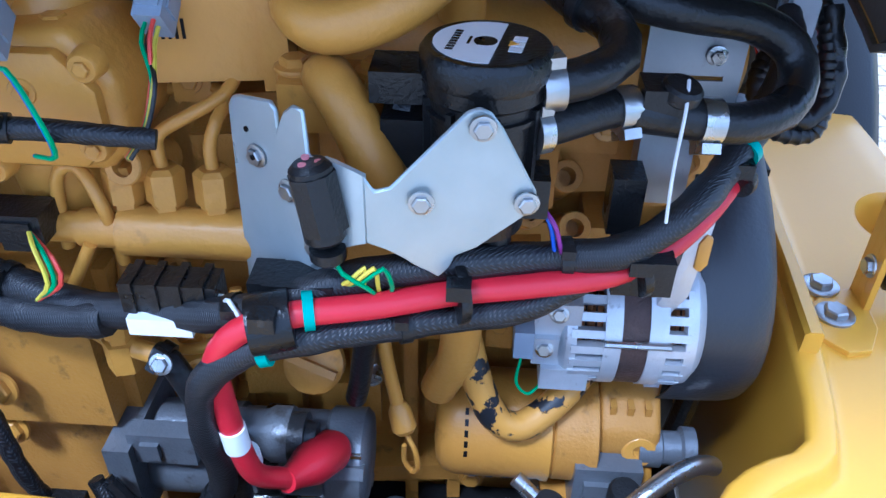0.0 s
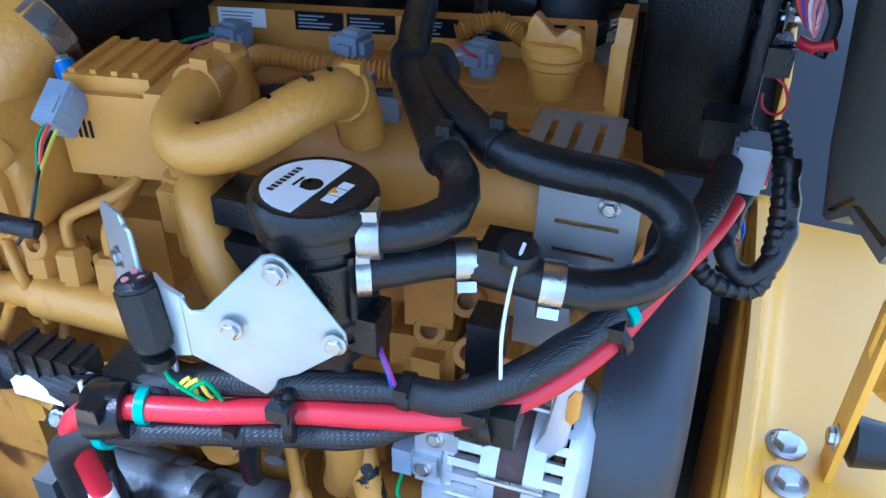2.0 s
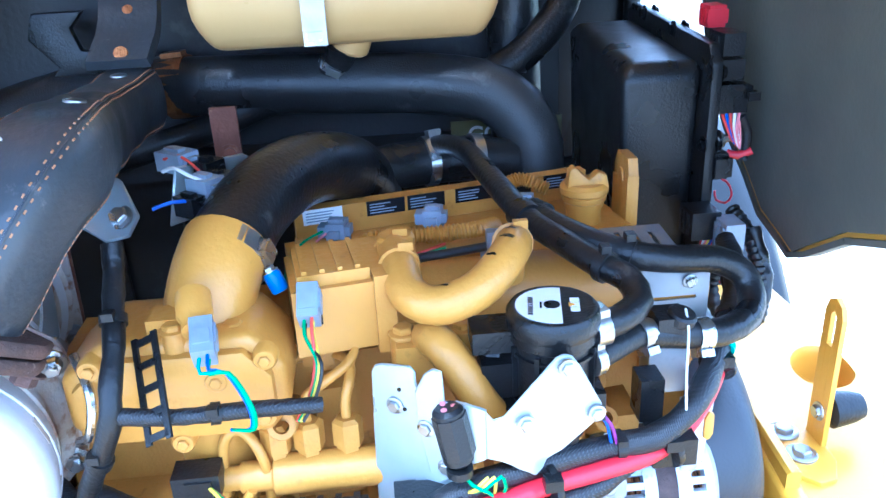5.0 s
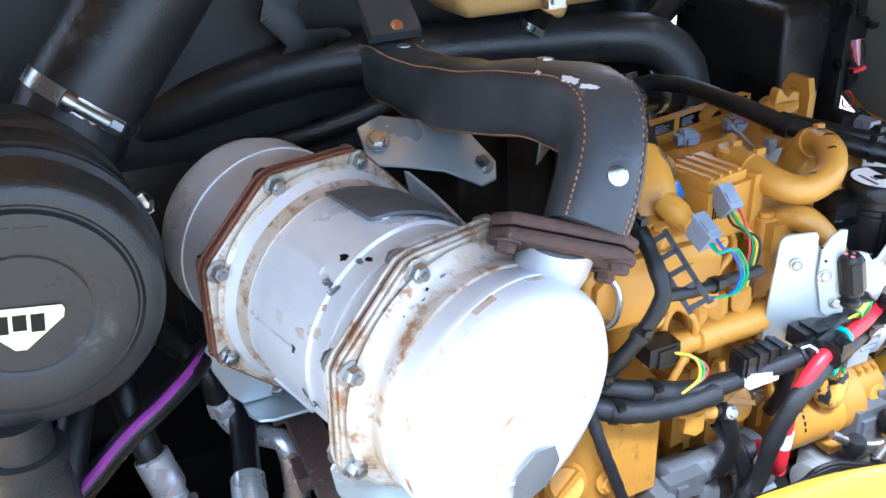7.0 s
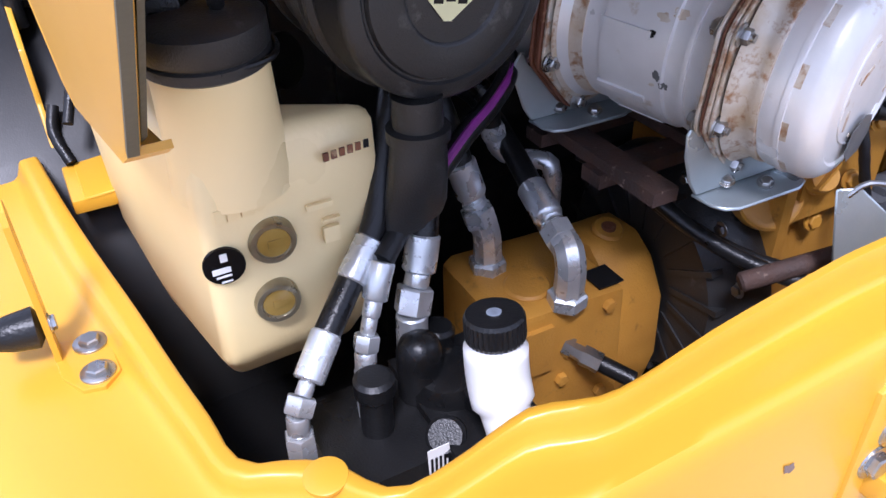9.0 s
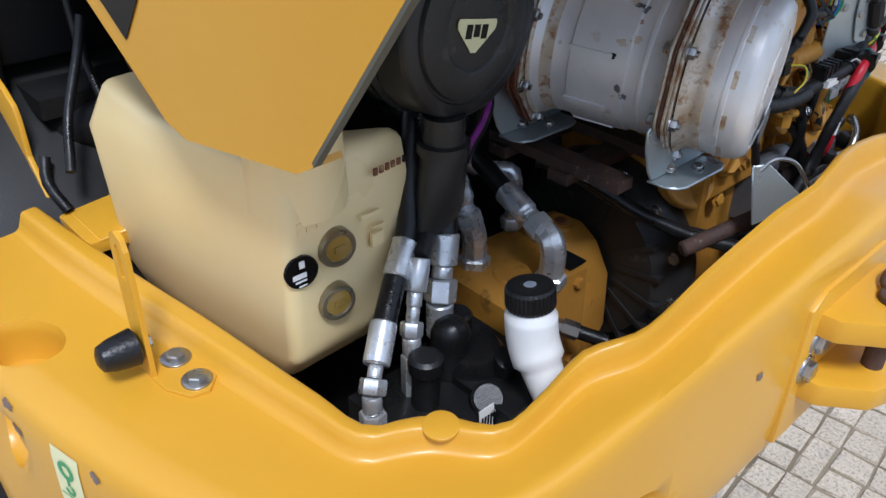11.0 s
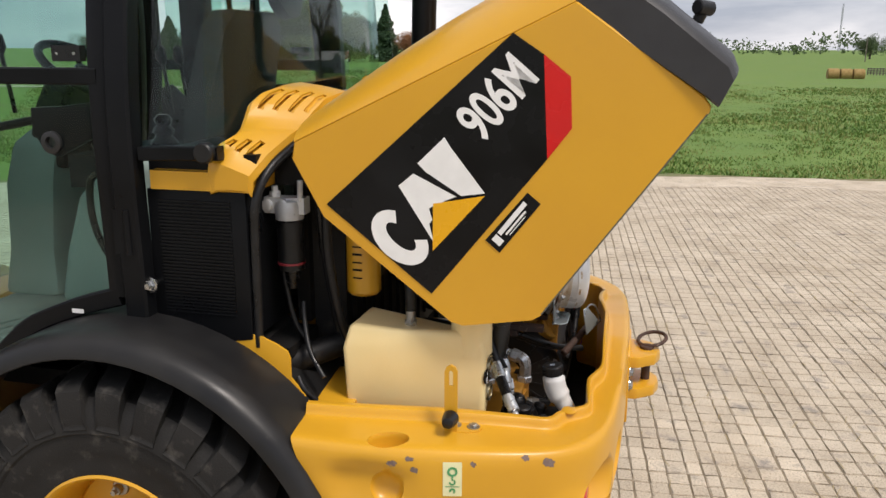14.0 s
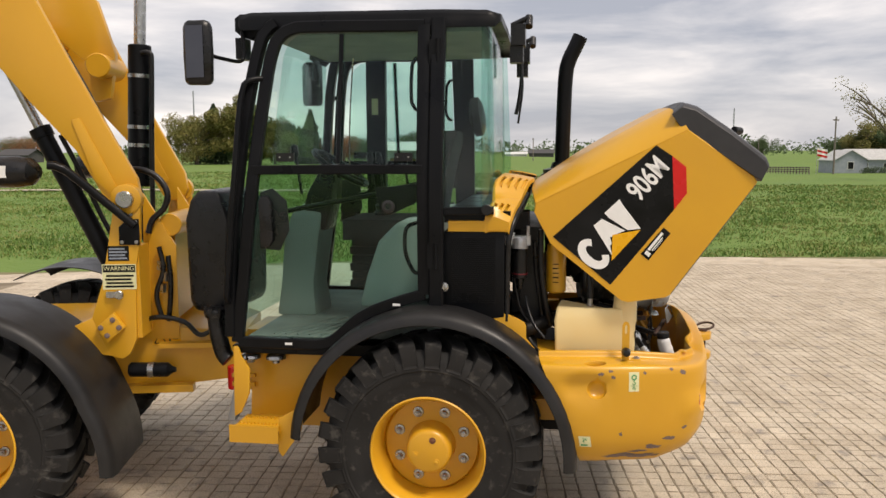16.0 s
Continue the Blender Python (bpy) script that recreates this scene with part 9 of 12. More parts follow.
prism(bm, [(-0.05, 1.42), (-0.06, 1.39), (-0.03, 1.355), (-0.04, 1.345), (0.05, 1.345), (0.06, 1.36), (0.045, 1.372), (0.0, 1.374), (-0.008, 1.40), (0.01, 1.42)], "x", 0.56, 0.575, 0.004)
solo("shroud_tab", bm, BLACK_PLASTIC, "black moulded plastic tab on the shroud", "tab")

# coolant tank
ct = thing("coolant_tank", (0.64, 0.32, 1.375), "amber translucent coolant expansion tank with a steel latch", "tank")
bm = B()
loft(bm, [[(x0, 0.155 + i, z), (x1, 0.155 + i, z), (x1, 0.49 - i, z), (x0, 0.49 - i, z)] for x0, x1, i, z in ((0.57, 0.68, 0.02, 1.378), (0.56, 0.70, 0.0, 1.41), (0.56, 0.70, 0.0, 1.50))])
soften(bm, bm.faces[:], 0.018, 3)
cyl(bm, (0.64, 0.33, 1.392), (0.635, 0.32, 1.365), 0.022, 18, 0.004)
part("body", bm, COOLANT, ct)
bm = B()
box(bm, (0.698, 0.275, 1.385), (0.712, 0.30, 1.46), 0.003)
box(bm, (0.71, 0.28, 1.39), (0.716, 0.295, 1.40), 0.001)
part("latch", bm, STEEL, ct, "bright steel latch strip")

# battery box
bb = thing("battery_box", (0.67, 0.64, 1.13), "black moulded plastic control box with bolted flange", "control box")
bm = B()
loft(bm, [[(0.555, 0.6 + i, z + a), (0.785 - i, 0.6 + i, z), (0.79 - i, 0.682, z), (0.555, 0.682, z + a)] for z, i, a in ((1.13, 0.008, 0), (1.345, 0.0, 0.015), (1.358, 0.012, 0.012))])
part("body", soften(bm, bm.faces[:], 0.010, 3), BLACK_PLASTIC, bb)
bm = B()
prism(bm, [(0.535, 1.10), (0.805, 1.10), (0.815, 1.115), (0.815, 1.36), (0.80, 1.378), (0.55, 1.39), (0.535, 1.375)], "y", 0.682, 0.694, 0.003)
part("flange", bm, BLACK_PLASTIC, bb)
for x, z in ((0.808, 1.35), (0.808, 1.275), (0.808, 1.19), (0.808, 1.12), (0.70, 1.378), (0.60, 1.383)):
    bm = B()
    bolt(bm, (x, 0.683, z), (0, -1, 0), 0.006)
    bolt(bm, (x, 0.694, z), (0, 1, 0), 0.006)
    part("bolt", bm, BLACK_PAINT, bb)
# relay and fuse cluster beside it
rl = thing("relay_cluster", (0.83, 0.70, 1.15), "black relays and grey plugs wired on the side panel", "relay")
for lo, hi, mat in (((0.772, 0.694, 1.308), (0.812, 0.724, 1.337), BLACK_PLASTIC), ((0.774, 0.694, 1.341), (0.810, 0.718, 1.362), BLACK_PLASTIC), ((0.772, 0.694, 1.366), (0.810, 0.716, 1.388), BLACK_PLASTIC), ((0.795, 0.722, 1.318), (0.808, 0.730, 1.334), BLACK_PLASTIC), ((0.795, 0.694, 1.238), (0.815, 0.708, 1.266), BLACK_PLASTIC), ((0.815, 0.66, 1.185), (0.85, 0.69, 1.215), BLACK_PLASTIC), ((0.845, 0.685, 1.175), (0.875, 0.705, 1.21), GREY_PLUG), ((0.742, 0.694, 1.388), (0.768, 0.712, 1.410), RED_CABLE), ((0.80, 0.694, 1.155), (0.825, 0.712, 1.185), RED_CABLE)):
    bm = B()
    box(bm, lo, hi, 0.004)
    rly = part("relay", bm, mat, rl)
    for k in range(3):
        bm = B()
        box(bm, (lo[0] + 0.004 + k * 0.009, lo[1] - 0.002, lo[2] + 0.004), (lo[0] + 0.009 + k * 0.009, hi[1] + 0.002, hi[2] - 0.004), 0.001)
        part("rib", bm, mat, rly)
for k, col in enumerate(("red", "blue", "red", "white", "pink")):
    lead([(0.806, 0.699 + 0.005 * k, 1.310), (0.812, 0.703 + 0.003 * k, 1.295 - 0.002 * k), (0.812, 0.712 + 0.002 * k, 1.278 - 0.002 * k), (0.809, 0.720, 1.280 + 0.002 * k), (0.806, 0.719, 1.300)], col, rl, 0.0016)
bm = B()
tube(bm, [(0.806, 0.722, 1.302), (0.806, 0.730, 1.285), (0.806, 0.730, 1.268), (0.808, 0.727, 1.255)], 0.0045, 10, 0.004)
part("braided_lead", bm, LOOM, rl)
bm = B()
cyl(bm, (0.808, 0.694, 1.279), (0.808, 0.712, 1.281), 0.0045, 10)
bolt(bm, (0.808, 0.698, 1.279), (0, 1, 0), 0.007)
part("stud", bm, STEEL, rl)
bm = B()
tube(bm, [(0.80, 0.712, 1.262), (0.805, 0.722, 1.260), (0.81, 0.735, 1.266)], 0.0045, 10, 0.004)
part("red_cable", bm, RED_CABLE, rl)
bm = B()
tube(bm, [(0.813, 0.700, 1.240), (0.816, 0.710, 1.233), (0.818, 0.714, 1.220), (0.818, 0.708, 1.212), (0.816, 0.698, 1.216), (0.815, 0.696, 1.226)], 0.0012, 6, 0.004)
part("wire_loop", bm, RED_CABLE, rl)
for k, col in enumerate(("red", "white", "pink", "yellow", "blue")):
    lead([(0.84, 0.675 + 0.004 * k, 1.19), (0.85 + 0.003 * k, 0.672, 1.17), (0.87, 0.68 + 0.005 * k, 1.15), (0.88, 0.70, 1.14)], col, rl)
for pts in ([(0.86, 0.69, 1.18), (0.885, 0.67, 1.15), (0.90, 0.68, 1.12), (0.90, 0.715, 1.115), (0.885, 0.722, 1.15), (0.86, 0.718, 1.19), (0.83, 0.71, 1.21)], [(0.85, 0.70, 1.18), (0.89, 0.69, 1.14), (0.90, 0.71, 1.125), (0.885, 0.728, 1.15), (0.86, 0.72, 1.20)]):
    bm = B()
    tube(bm, pts, 0.0075, 10, 0.0022, ribbed(70, 0.1))
    part("conduit", bm, RUBBER, rl)

# plugs with coloured leads
def plug_with_leads(p, d, mat, cols, ends, label):
    pl = thing("electrical_connector", p, label, "connector", "wiring connectors")
    d = V(d).normalized()
    t, u, v = frame_of(d)
    bm = B()
    m = Matrix.Translation(p) @ Matrix((u, v, t)).transposed().to_4x4()
    box(bm, (-0.008, -0.011, -0.016), (0.008, 0.011, 0.012), 0.002, m)
    box(bm, (-0.0095, -0.007, -0.012), (-0.006, 0.007, 0.004), 0.001, m)
    box(bm, (-0.006, -0.0125, -0.006), (0.006, 0.0125, 0.006), 0.001, m)
    part("housing", bm, mat, pl)
    for k, col in enumerate(cols):
        o = m @ V((0.003 * ((k % 2) * 2 - 1), 0.0035 * (k - len(cols) / 2), 0.012))
        e = [V(q) + V((0.0022 * k, 0.0018 * k, 0.0012 * k)) for q in ends]
        lead([o, o + t * 0.012, *e], col, pl, 0.0013)
    return pl

plug_with_leads((1.044, 0.282, 1.245), (0.75, -0.02, -0.6), GREY_PLUG, ("red", "green", "yellow", "black"), [(1.078, 0.285, 1.215), (1.085, 0.278, 1.19), (1.09, 0.268, 1.175)], "dark grey connector with red, green and yellow wires")
plug_with_leads((1.092, 0.212, 1.248), (0.8, 0.1, -0.5), GREY_PLUG, ("blue", "teal", "green"), [(1.112, 0.228, 1.235), (1.116, 0.24, 1.21), (1.108, 0.238, 1.185), (1.10, 0.222, 1.18)], "light grey connector with blue and green wires")
bm = B()
lathe(bm, (1.05, 0.20, 1.265), (0.8, 0.15, -0.3), [(0, 0.013), (0.02, 0.013), (0.025, 0.010), (0.035, 0.010)], 14)
part("sensor_body", bm, ENGINE_YELLOW, engine)
# zinc panel with plugs and a rusty strap behind the intake hose
cp = thing("connector_panel", (0.85, 0.19, 1.25), "zinc bracket carrying black and grey plugs", "bracket")
bm = B()
plate(bm, [(0.895, 0.150, 1.262), (0.890, 0.162, 1.316), (0.836, 0.214, 1.309), (0.828, 0.220, 1.302), (0.828, 0.218, 1.262)], (0.62, 0.75, 0.2), 0.003)
part("plate", bm, ZINC, cp)
for c, sx, mat in (((0.872, 0.187, 1.306), (0.011, 0.013, 0.010), BLACK_PLASTIC), ((0.902, 0.190, 1.298), (0.011, 0.013, 0.011), GREY_PLUG), ((0.893, 0.200, 1.300), (0.010, 0.010, 0.009), BLACK_PLASTIC), ((0.915, 0.178, 1.288), (0.009, 0.012, 0.009), BLACK_PLASTIC), ((0.862, 0.160, 1.314), (0.012, 0.016, 0.009), GREY_PLUG)):
    bm = B()
    m = Matrix.Translation(c) @ Matrix.Rotation(radians(-38), 4, "Z")
    box(bm, [-v for v in sx], sx, 0.003, m)
    box(bm, (-sx[0] * 0.6, -sx[1] * 1.35, -sx[2] * 0.6), (sx[0] * 0.6, sx[1] * 1.35, sx[2] * 0.6), 0.002, m)
    box(bm, (-sx[0] * 0.35, -sx[1] * 0.7, sx[2] * 0.8), (sx[0] * 0.35, sx[1] * 0.5, sx[2] * 1.3), 0.001, m)
    part("plug", bm, mat, cp)
for pts, col, r in (([(0.888, 0.152, 1.312), (0.900, 0.165, 1.318), (0.908, 0.180, 1.312), (0.908, 0.196, 1.304)], "white", 0.0017), ([(0.935, 0.150, 1.294), (0.930, 0.165, 1.297), (0.922, 0.180, 1.294), (0.916, 0.190, 1.290)], "blue", 0.0017), ([(0.870, 0.150, 1.318), (0.876, 0.165, 1.322), (0.884, 0.178, 1.315), (0.886, 0.186, 1.305)], "red", 0.0014)):
    lead(pts, col, cp, r)
bm = B()
box(bm, (0.792, 0.182, 1.262), (0.798, 0.208, 1.345), 0.002)
lathe(bm, (0.798, 0.197, 1.300), (1, 0.1, 0.1), [(0, 0.009), (0.004, 0.009), (0.005, 0.006), (0.012, 0.006), (0.012, 0.0)], 8)
part("strap", bm, BROWN_RUST, cp, "rusty brown steel strap with a bolt")
# tall duct, battery and bright deflector behind the engine
hose("air_duct", [(0.545, 0.535, 1.05), (0.543, 0.533, 1.2), (0.54, 0.53, 1.35), (0.535, 0.525, 1.50)], 0.034, "tall black plastic duct beside the control box", HOUSING, 0.03, 24)
bat = thing("battery", (0.53, 0.55, 1.0), "black battery with olive label and white lettering", "battery")
bm = B()
box(bm, (0.513, 0.44, 1.0), (0.53, 0.60, 1.20), 0.006)
part("case", bm, BLACK_PLASTIC, bat)
OLIVE = shade("olive_label", (0.16, 0.15, 0.06), (0.12, 0.11, 0.045), 0.4, scale=20, fine=200, bump=0.05)
bm = B()
box(bm, (0.5302, 0.445, 1.185), (0.531, 0.598, 1.245), 0.0)
btl = part("label", bm, OLIVE, bat)
writing("GOLD", WHITE_MARK, axes((0.5316, 0.51, 1.225), (0, 1, 0), (0, 0, 1)), 0.03, btl, "lettering", 0.0002, "CENTER", 0.0006)
for k in range(2):
    bm = B()
    box(bm, (0.5312, 0.53, 1.195 + 0.008 * k), (0.5316, 0.59, 1.199 + 0.008 * k), 0)
    part("print_bar", bm, WHITE_MARK, btl)
bm = B()
loft(bm, [[(0.60 + 0.02 * math.sin(t * 3), 0.535 + 0.012 * t, 1.25 - 0.09 * t), (0.615 + 0.02 * math.sin(t * 3), 0.572 + 0.006 * t, 1.255 - 0.06 * t), (0.613 + 0.02 * math.sin(t * 3), 0.573 + 0.006 * t, 1.253 - 0.06 * t), (0.598 + 0.02 * math.sin(t * 3), 0.536 + 0.012 * t, 1.248 - 0.09 * t)] for t in [i / 8 for i in range(9)]])
solo("deflector_plate", bm, STEEL, "bright curved steel deflector plate", "plate")


# ---- wiring looms and battery cable ----
rc = thing("battery_cable", (1.10, 0.34, 0.93), "thick red battery cable with white tape marks", "cable")
red_path = [(1.108, 0.339, 0.930), (1.125, 0.323, 0.955), (1.130, 0.317, 0.99), (1.133, 0.314, 1.03), (1.140, 0.317, 1.072), (1.142, 0.334, 1.098), (1.136, 0.362, 1.107), (1.122, 0.41, 1.106), (1.104, 0.455, 1.104), (1.09, 0.50, 1.101), (1.074, 0.547, 1.100), (1.05, 0.586, 1.107), (1.01, 0.624, 1.124), (0.965, 0.652, 1.15), (0.925, 0.675, 1.165), (0.88, 0.69, 1.17)]
bm = B()
tube(bm, red_path, 0.0078, 14, 0.008)
part("core", bm, RED_CABLE, rc)
for p, d in (((1.131, 0.316, 0.998), (0.08, -0.05, 1)), ((1.112, 0.315, 0.955), (0.4, 0.1, 1))):
    bm = B()
    d = V(d).normalized()
    lathe(bm, V(p) - d * 0.010, d, [(0, 0.0082), (0, 0.0086), (0.02, 0.0086), (0.02, 0.0082)], 18)
    part("tape_mark", bm, WHITE_MARK, rc)

def loom(pts, r, label, ties=(), mat=None, name="wiring_loom"):
    lm = thing(name, pts[0], label, "wiring", "wiring looms")
    bm = B()
    line = curve(pts, 0.006)
    tube(bm, line, r, 12, 0.01, lambda s: 1 + 0.05 * math.sin(s * 61) + 0.03 * math.sin(s * 143 + 1), smooth=False)
    part("sleeve", bm, mat or LOOM, lm)
    n = len(line) - 1
    for s in ties:
        i = min(max(1, int(s * n)), n - 1)
        d = (line[i + 1] - line[i - 1]).normalized()
        bm = B()
        lathe(bm, line[i] - d * 0.0035, d, [(0, r), (0, r + 0.002), (0.007, r + 0.002), (0.007, r)], 16)
        q = line[i] + V((0.7, 0, 0.7)) * (r + 0.003)
        box(bm, q - V((0.004, 0.004, 0.003)), q + V((0.004, 0.004, 0.003)), 0.001)
        part("cable_tie", bm, BLACK_PLASTIC, lm)
    return lm

loom([(1.06, 0.10, 1.10), (1.085, 0.16, 1.085), (1.098, 0.225, 1.073), (1.115, 0.29, 1.085), (1.125, 0.34, 1.10), (1.112, 0.39, 1.115), (1.095, 0.45, 1.118), (1.075, 0.51, 1.112), (1.075, 0.55, 1.118), (1.06, 0.585, 1.135), (1.015, 0.62, 1.145), (0.965, 0.655, 1.17), (0.925, 0.672, 1.19), (0.885, 0.68, 1.20)], 0.0105, "black braided wiring loom tied along the engine", (0.12, 0.35, 0.62, 0.86))
loom([(1.10, 0.16, 0.80), (1.115, 0.24, 0.86), (1.12, 0.295, 0.93), (1.132, 0.298, 1.0), (1.142, 0.308, 1.055), (1.142, 0.34, 1.085), (1.132, 0.375, 1.088), (1.112, 0.43, 1.086), (1.09, 0.49, 1.082), (1.072, 0.525, 1.09), (1.045, 0.56, 1.10)], 0.0095, "black braided sleeve looped beside the red cable", (0.3, 0.75))
for p, d, r, mat in (((1.138, 0.352, 1.103), (-0.25, 0.95, 0.1), 0.017, BLACK_PLASTIC), ((1.067, 0.562, 1.10), (-0.4, 0.9, 0.2), 0.018, BLACK_PLASTIC), ((1.005, 0.628, 1.134), (-0.7, 0.6, 0.35), 0.0165, BLACK_PLASTIC), ((1.104, 0.455, 1.104), (-0.3, 0.95, 0), 0.0185, BLACK_PLASTIC)):
    bm = B()
    d = V(d).normalized()
    w = 0.024 if r == 0.017 else 0.006
    lathe(bm, V(p) - d * w / 2, d, [(0, r - 0.003), (0, r), (w * 0.2, r + 0.0005), (w * 0.8, r + 0.0005), (w, r), (w, r - 0.003)], 20)
    q = V(p) + V((0.012, 0, 0.012))
    box(bm, q - V((0.006, 0.007, 0.005)), q + V((0.006, 0.007, 0.005)), 0.0015)
    part("clamp", bm, mat, rc)
for p, d in (((1.131, 0.372, 1.107), (-0.25, 0.95, 0)), ((1.1405, 0.347, 1.0865), (-0.1, 0.97, 0.2)), ((1.0, 0.633, 1.15), (-0.7, 0.6, 0.35))):
    bm = B()
    d = V(d).normalized()
    lathe(bm, V(p) - d * 0.003, d, [(0, 0.0105), (0, 0.0115), (0.006, 0.0115), (0.006, 0.0105)], 18)
    part("tape_band", bm, WIRES["teal"], rc)
bm = B()
box(bm, (1.045, 0.548, 1.085), (1.075, 0.585, 1.11), 0.003)
box(bm, (1.02, 0.545, 1.11), (1.045, 0.565, 1.15), 0.002)
part("clip_block", bm, BLACK_PLASTIC, rc)

side = loom([(1.08, 0.10, 1.09), (1.095, 0.11, 1.04), (1.10, 0.13, 0.98), (1.11, 0.145, 0.92), (1.105, 0.16, 0.86)], 0.0065, "thin black braided loom hanging to the starter")
loom([(1.118, 0.15, 1.212), (1.115, 0.19, 1.205), (1.105, 0.234, 1.199), (1.097, 0.265, 1.193), (1.092, 0.288, 1.189)], 0.0062, "black braided loom across the pump cover", (0.5,))
loom([(1.035, 0.146, 1.305), (1.046, 0.147, 1.288), (1.070, 0.149, 1.268), (1.090, 0.151, 1.250), (1.110, 0.150, 1.230), (1.119, 0.149, 1.212), (1.116, 0.138, 1.185), (1.108, 0.122, 1.155), (1.09, 0.10, 1.11), (1.06, 0.08, 1.06)], 0.0078, "black taped loom rising past the pump cover", (0.2, 0.55, 0.75), RUBBER)
loom([(1.03, 0.04, 1.11), (1.06, 0.085, 1.085), (1.09, 0.14, 1.07), (1.10, 0.20, 1.065), (1.105, 0.24, 1.07)], 0.0125, "thick black braided trunk loom", (0.5,))
lm_ = axes((1.106, 0.176, 1.222), (0.25, 0.80, 0.45), (-0.72, -0.28, 0.62))
bm = B()
for k in range(5):
    box(bm, (-0.010, -0.034 + k * 0.017, 0), (0.010, -0.029 + k * 0.017, 0.002), 0.0005, lm_)
for s in (-1, 1):
    box(bm, (s * 0.0095 - 0.0025, -0.036, 0), (s * 0.0095 + 0.0025, 0.041, 0.002), 0.0005, lm_)
solo("ladder_strap", bm, BLACK_PLASTIC, "black perforated plastic strap over the loom", "strap")
# plugs lying on the loom
bm = B()
box(bm, (1.098, 0.258, 1.087), (1.118, 0.315, 1.108), 0.004)
cp = thing("inline_plug", (1.108, 0.29, 1.085), "black inline plug tied down with white tape", "connector", "wiring connectors")
ph = part("housing", bm, BLACK_PLASTIC, cp)
for k in range(4):
    bm = B()
    box(bm, (1.096, 0.262 + k * 0.014, 1.085), (1.12, 0.267 + k * 0.014, 1.11), 0.001)
    part("rib", bm, BLACK_PLASTIC, ph)
bm = B()
box(bm, (1.112, 0.262, 1.076), (1.125, 0.30, 1.088), 0.004)
part("tape_wrap", bm, WHITE_MARK, cp)
bm = B()
box(bm, (1.112, 0.306, 1.093), (1.122, 0.322, 1.10), 0.001)
part("white_latch", bm, WHITE_MARK, cp)
for k, col in enumerate(("white", "pink", "blue", "red")):
    lead([(1.118, 0.318, 1.096), (1.132, 0.328 + 0.002 * k, 1.112 - 0.004 * k), (1.138, 0.336 + 0.003 * k, 1.10 - 0.004 * k), (1.13, 0.334 + 0.002 * k, 1.082)], col, cp)
bm = B()
box(bm, (1.10, 0.345, 1.10), (1.125, 0.385, 1.118), 0.004)
box(bm, (1.095, 0.335, 1.095), (1.12, 0.352, 1.115), 0.003)
cp2 = thing("inline_plug", (1.11, 0.36, 1.09), "black inline plug with yellow and green wires", "connector", "wiring connectors")
part("housing", bm, BLACK_PLASTIC, cp2)
for k, col in enumerate(("yellow", "yellow", "green")):
    lead([(1.115, 0.385, 1.112), (1.125, 0.395 + 0.004 * k, 1.125), (1.126, 0.404 + 0.005 * k, 1.135), (1.12, 0.402 + 0.008 * k, 1.118), (1.112, 0.405 + 0.005 * k, 1.105)], col, cp2)
lead([(1.048, 0.576, 1.217), (1.062, 0.574, 1.205), (1.07, 0.572, 1.17), (1.072, 0.574, 1.13)], "white", cp2, 0.0011)
lead([(1.124, 0.384, 1.145), (1.128, 0.392, 1.132), (1.125, 0.405, 1.12), (1.115, 0.41, 1.105)], "green", cp2)
lead([(1.07, 0.495, 1.15), (1.08, 0.505, 1.14), (1.08, 0.51, 1.12)], "blue", cp2)
lead([(1.072, 0.497, 1.15), (1.083, 0.508, 1.14), (1.082, 0.514, 1.12)], "purple", cp2)
# plugs on the left of the rail and over the starter
for p, cols in (((1.075, 0.185, 1.12), ("yellow", "green", "red")), ((1.115, 0.165, 0.885), ("purple", "orange", "red"))):
    pl = thing("electrical_connector", p, "black connector with a fan of coloured wires", "connector", "wiring connectors")
    bm = B()
    box(bm, V(p) - V((0.012, 0.018, 0.010)), V(p) + V((0.012, 0.018, 0.010)), 0.004)
    box(bm, V(p) - V((0.014, 0.008, 0.014)), V(p) + V((0.014, 0.012, 0.006)), 0.002)
    part("housing", bm, BLACK_PLASTIC, pl)
    for k, col in enumerate(cols):
        lead([V(p) + V((0.012, 0.01, 0.0)), V(p) + V((0.03, 0.022 + 0.005 * k, 0.0 - 0.004 * k)), V(p) + V((0.034, 0.026 + 0.004 * k, -0.022)), V(p) + V((0.028, 0.012, -0.04))], col, pl, 0.0015)
for pts in ([(1.115, 0.30, 0.94), (1.12, 0.27, 0.89), (1.11, 0.22, 0.84), (1.09, 0.17, 0.80)], [(1.08, 0.27, 1.0), (1.10, 0.29, 0.96), (1.10, 0.30, 0.90), (1.08, 0.28, 0.82)], [(1.06, 0.40, 1.07), (1.06, 0.392, 1.03), (1.058, 0.385, 0.98), (1.05, 0.38, 0.955)]):
    hose("fuel_hose", pts, 0.008, "black rubber hose beside the starter")


# ---- exhaust filter, air cleaner, tank, pump ----
can = thing("exhaust_filter", (0.95, -0.06, 1.02), "silver exhaust filter can with rust-stained bolted flanges", "exhaust filter")
HEAT_GREY = shade("heat_marked_steel", (0.17, 0.18, 0.19), (0.11, 0.115, 0.12), 0.45, metal=0.4, scale=14, fine=260, bump=0.2, dirt=(0.28, 0.26, 0.23), dirt_amount=0.2)
AX = V((0.2, 0.063, -0.014)).normalized()
A0 = V((0.8638, -0.0925, 1.1805))
def on_axis(s):
    return A0 + AX * s
bm = B()
lathe(bm, on_axis(-0.165), AX, [(0, 0.02), (0.002, 0.085), (0.012, 0.103), (0.03, 0.108), (0.15, 0.108)], 48)
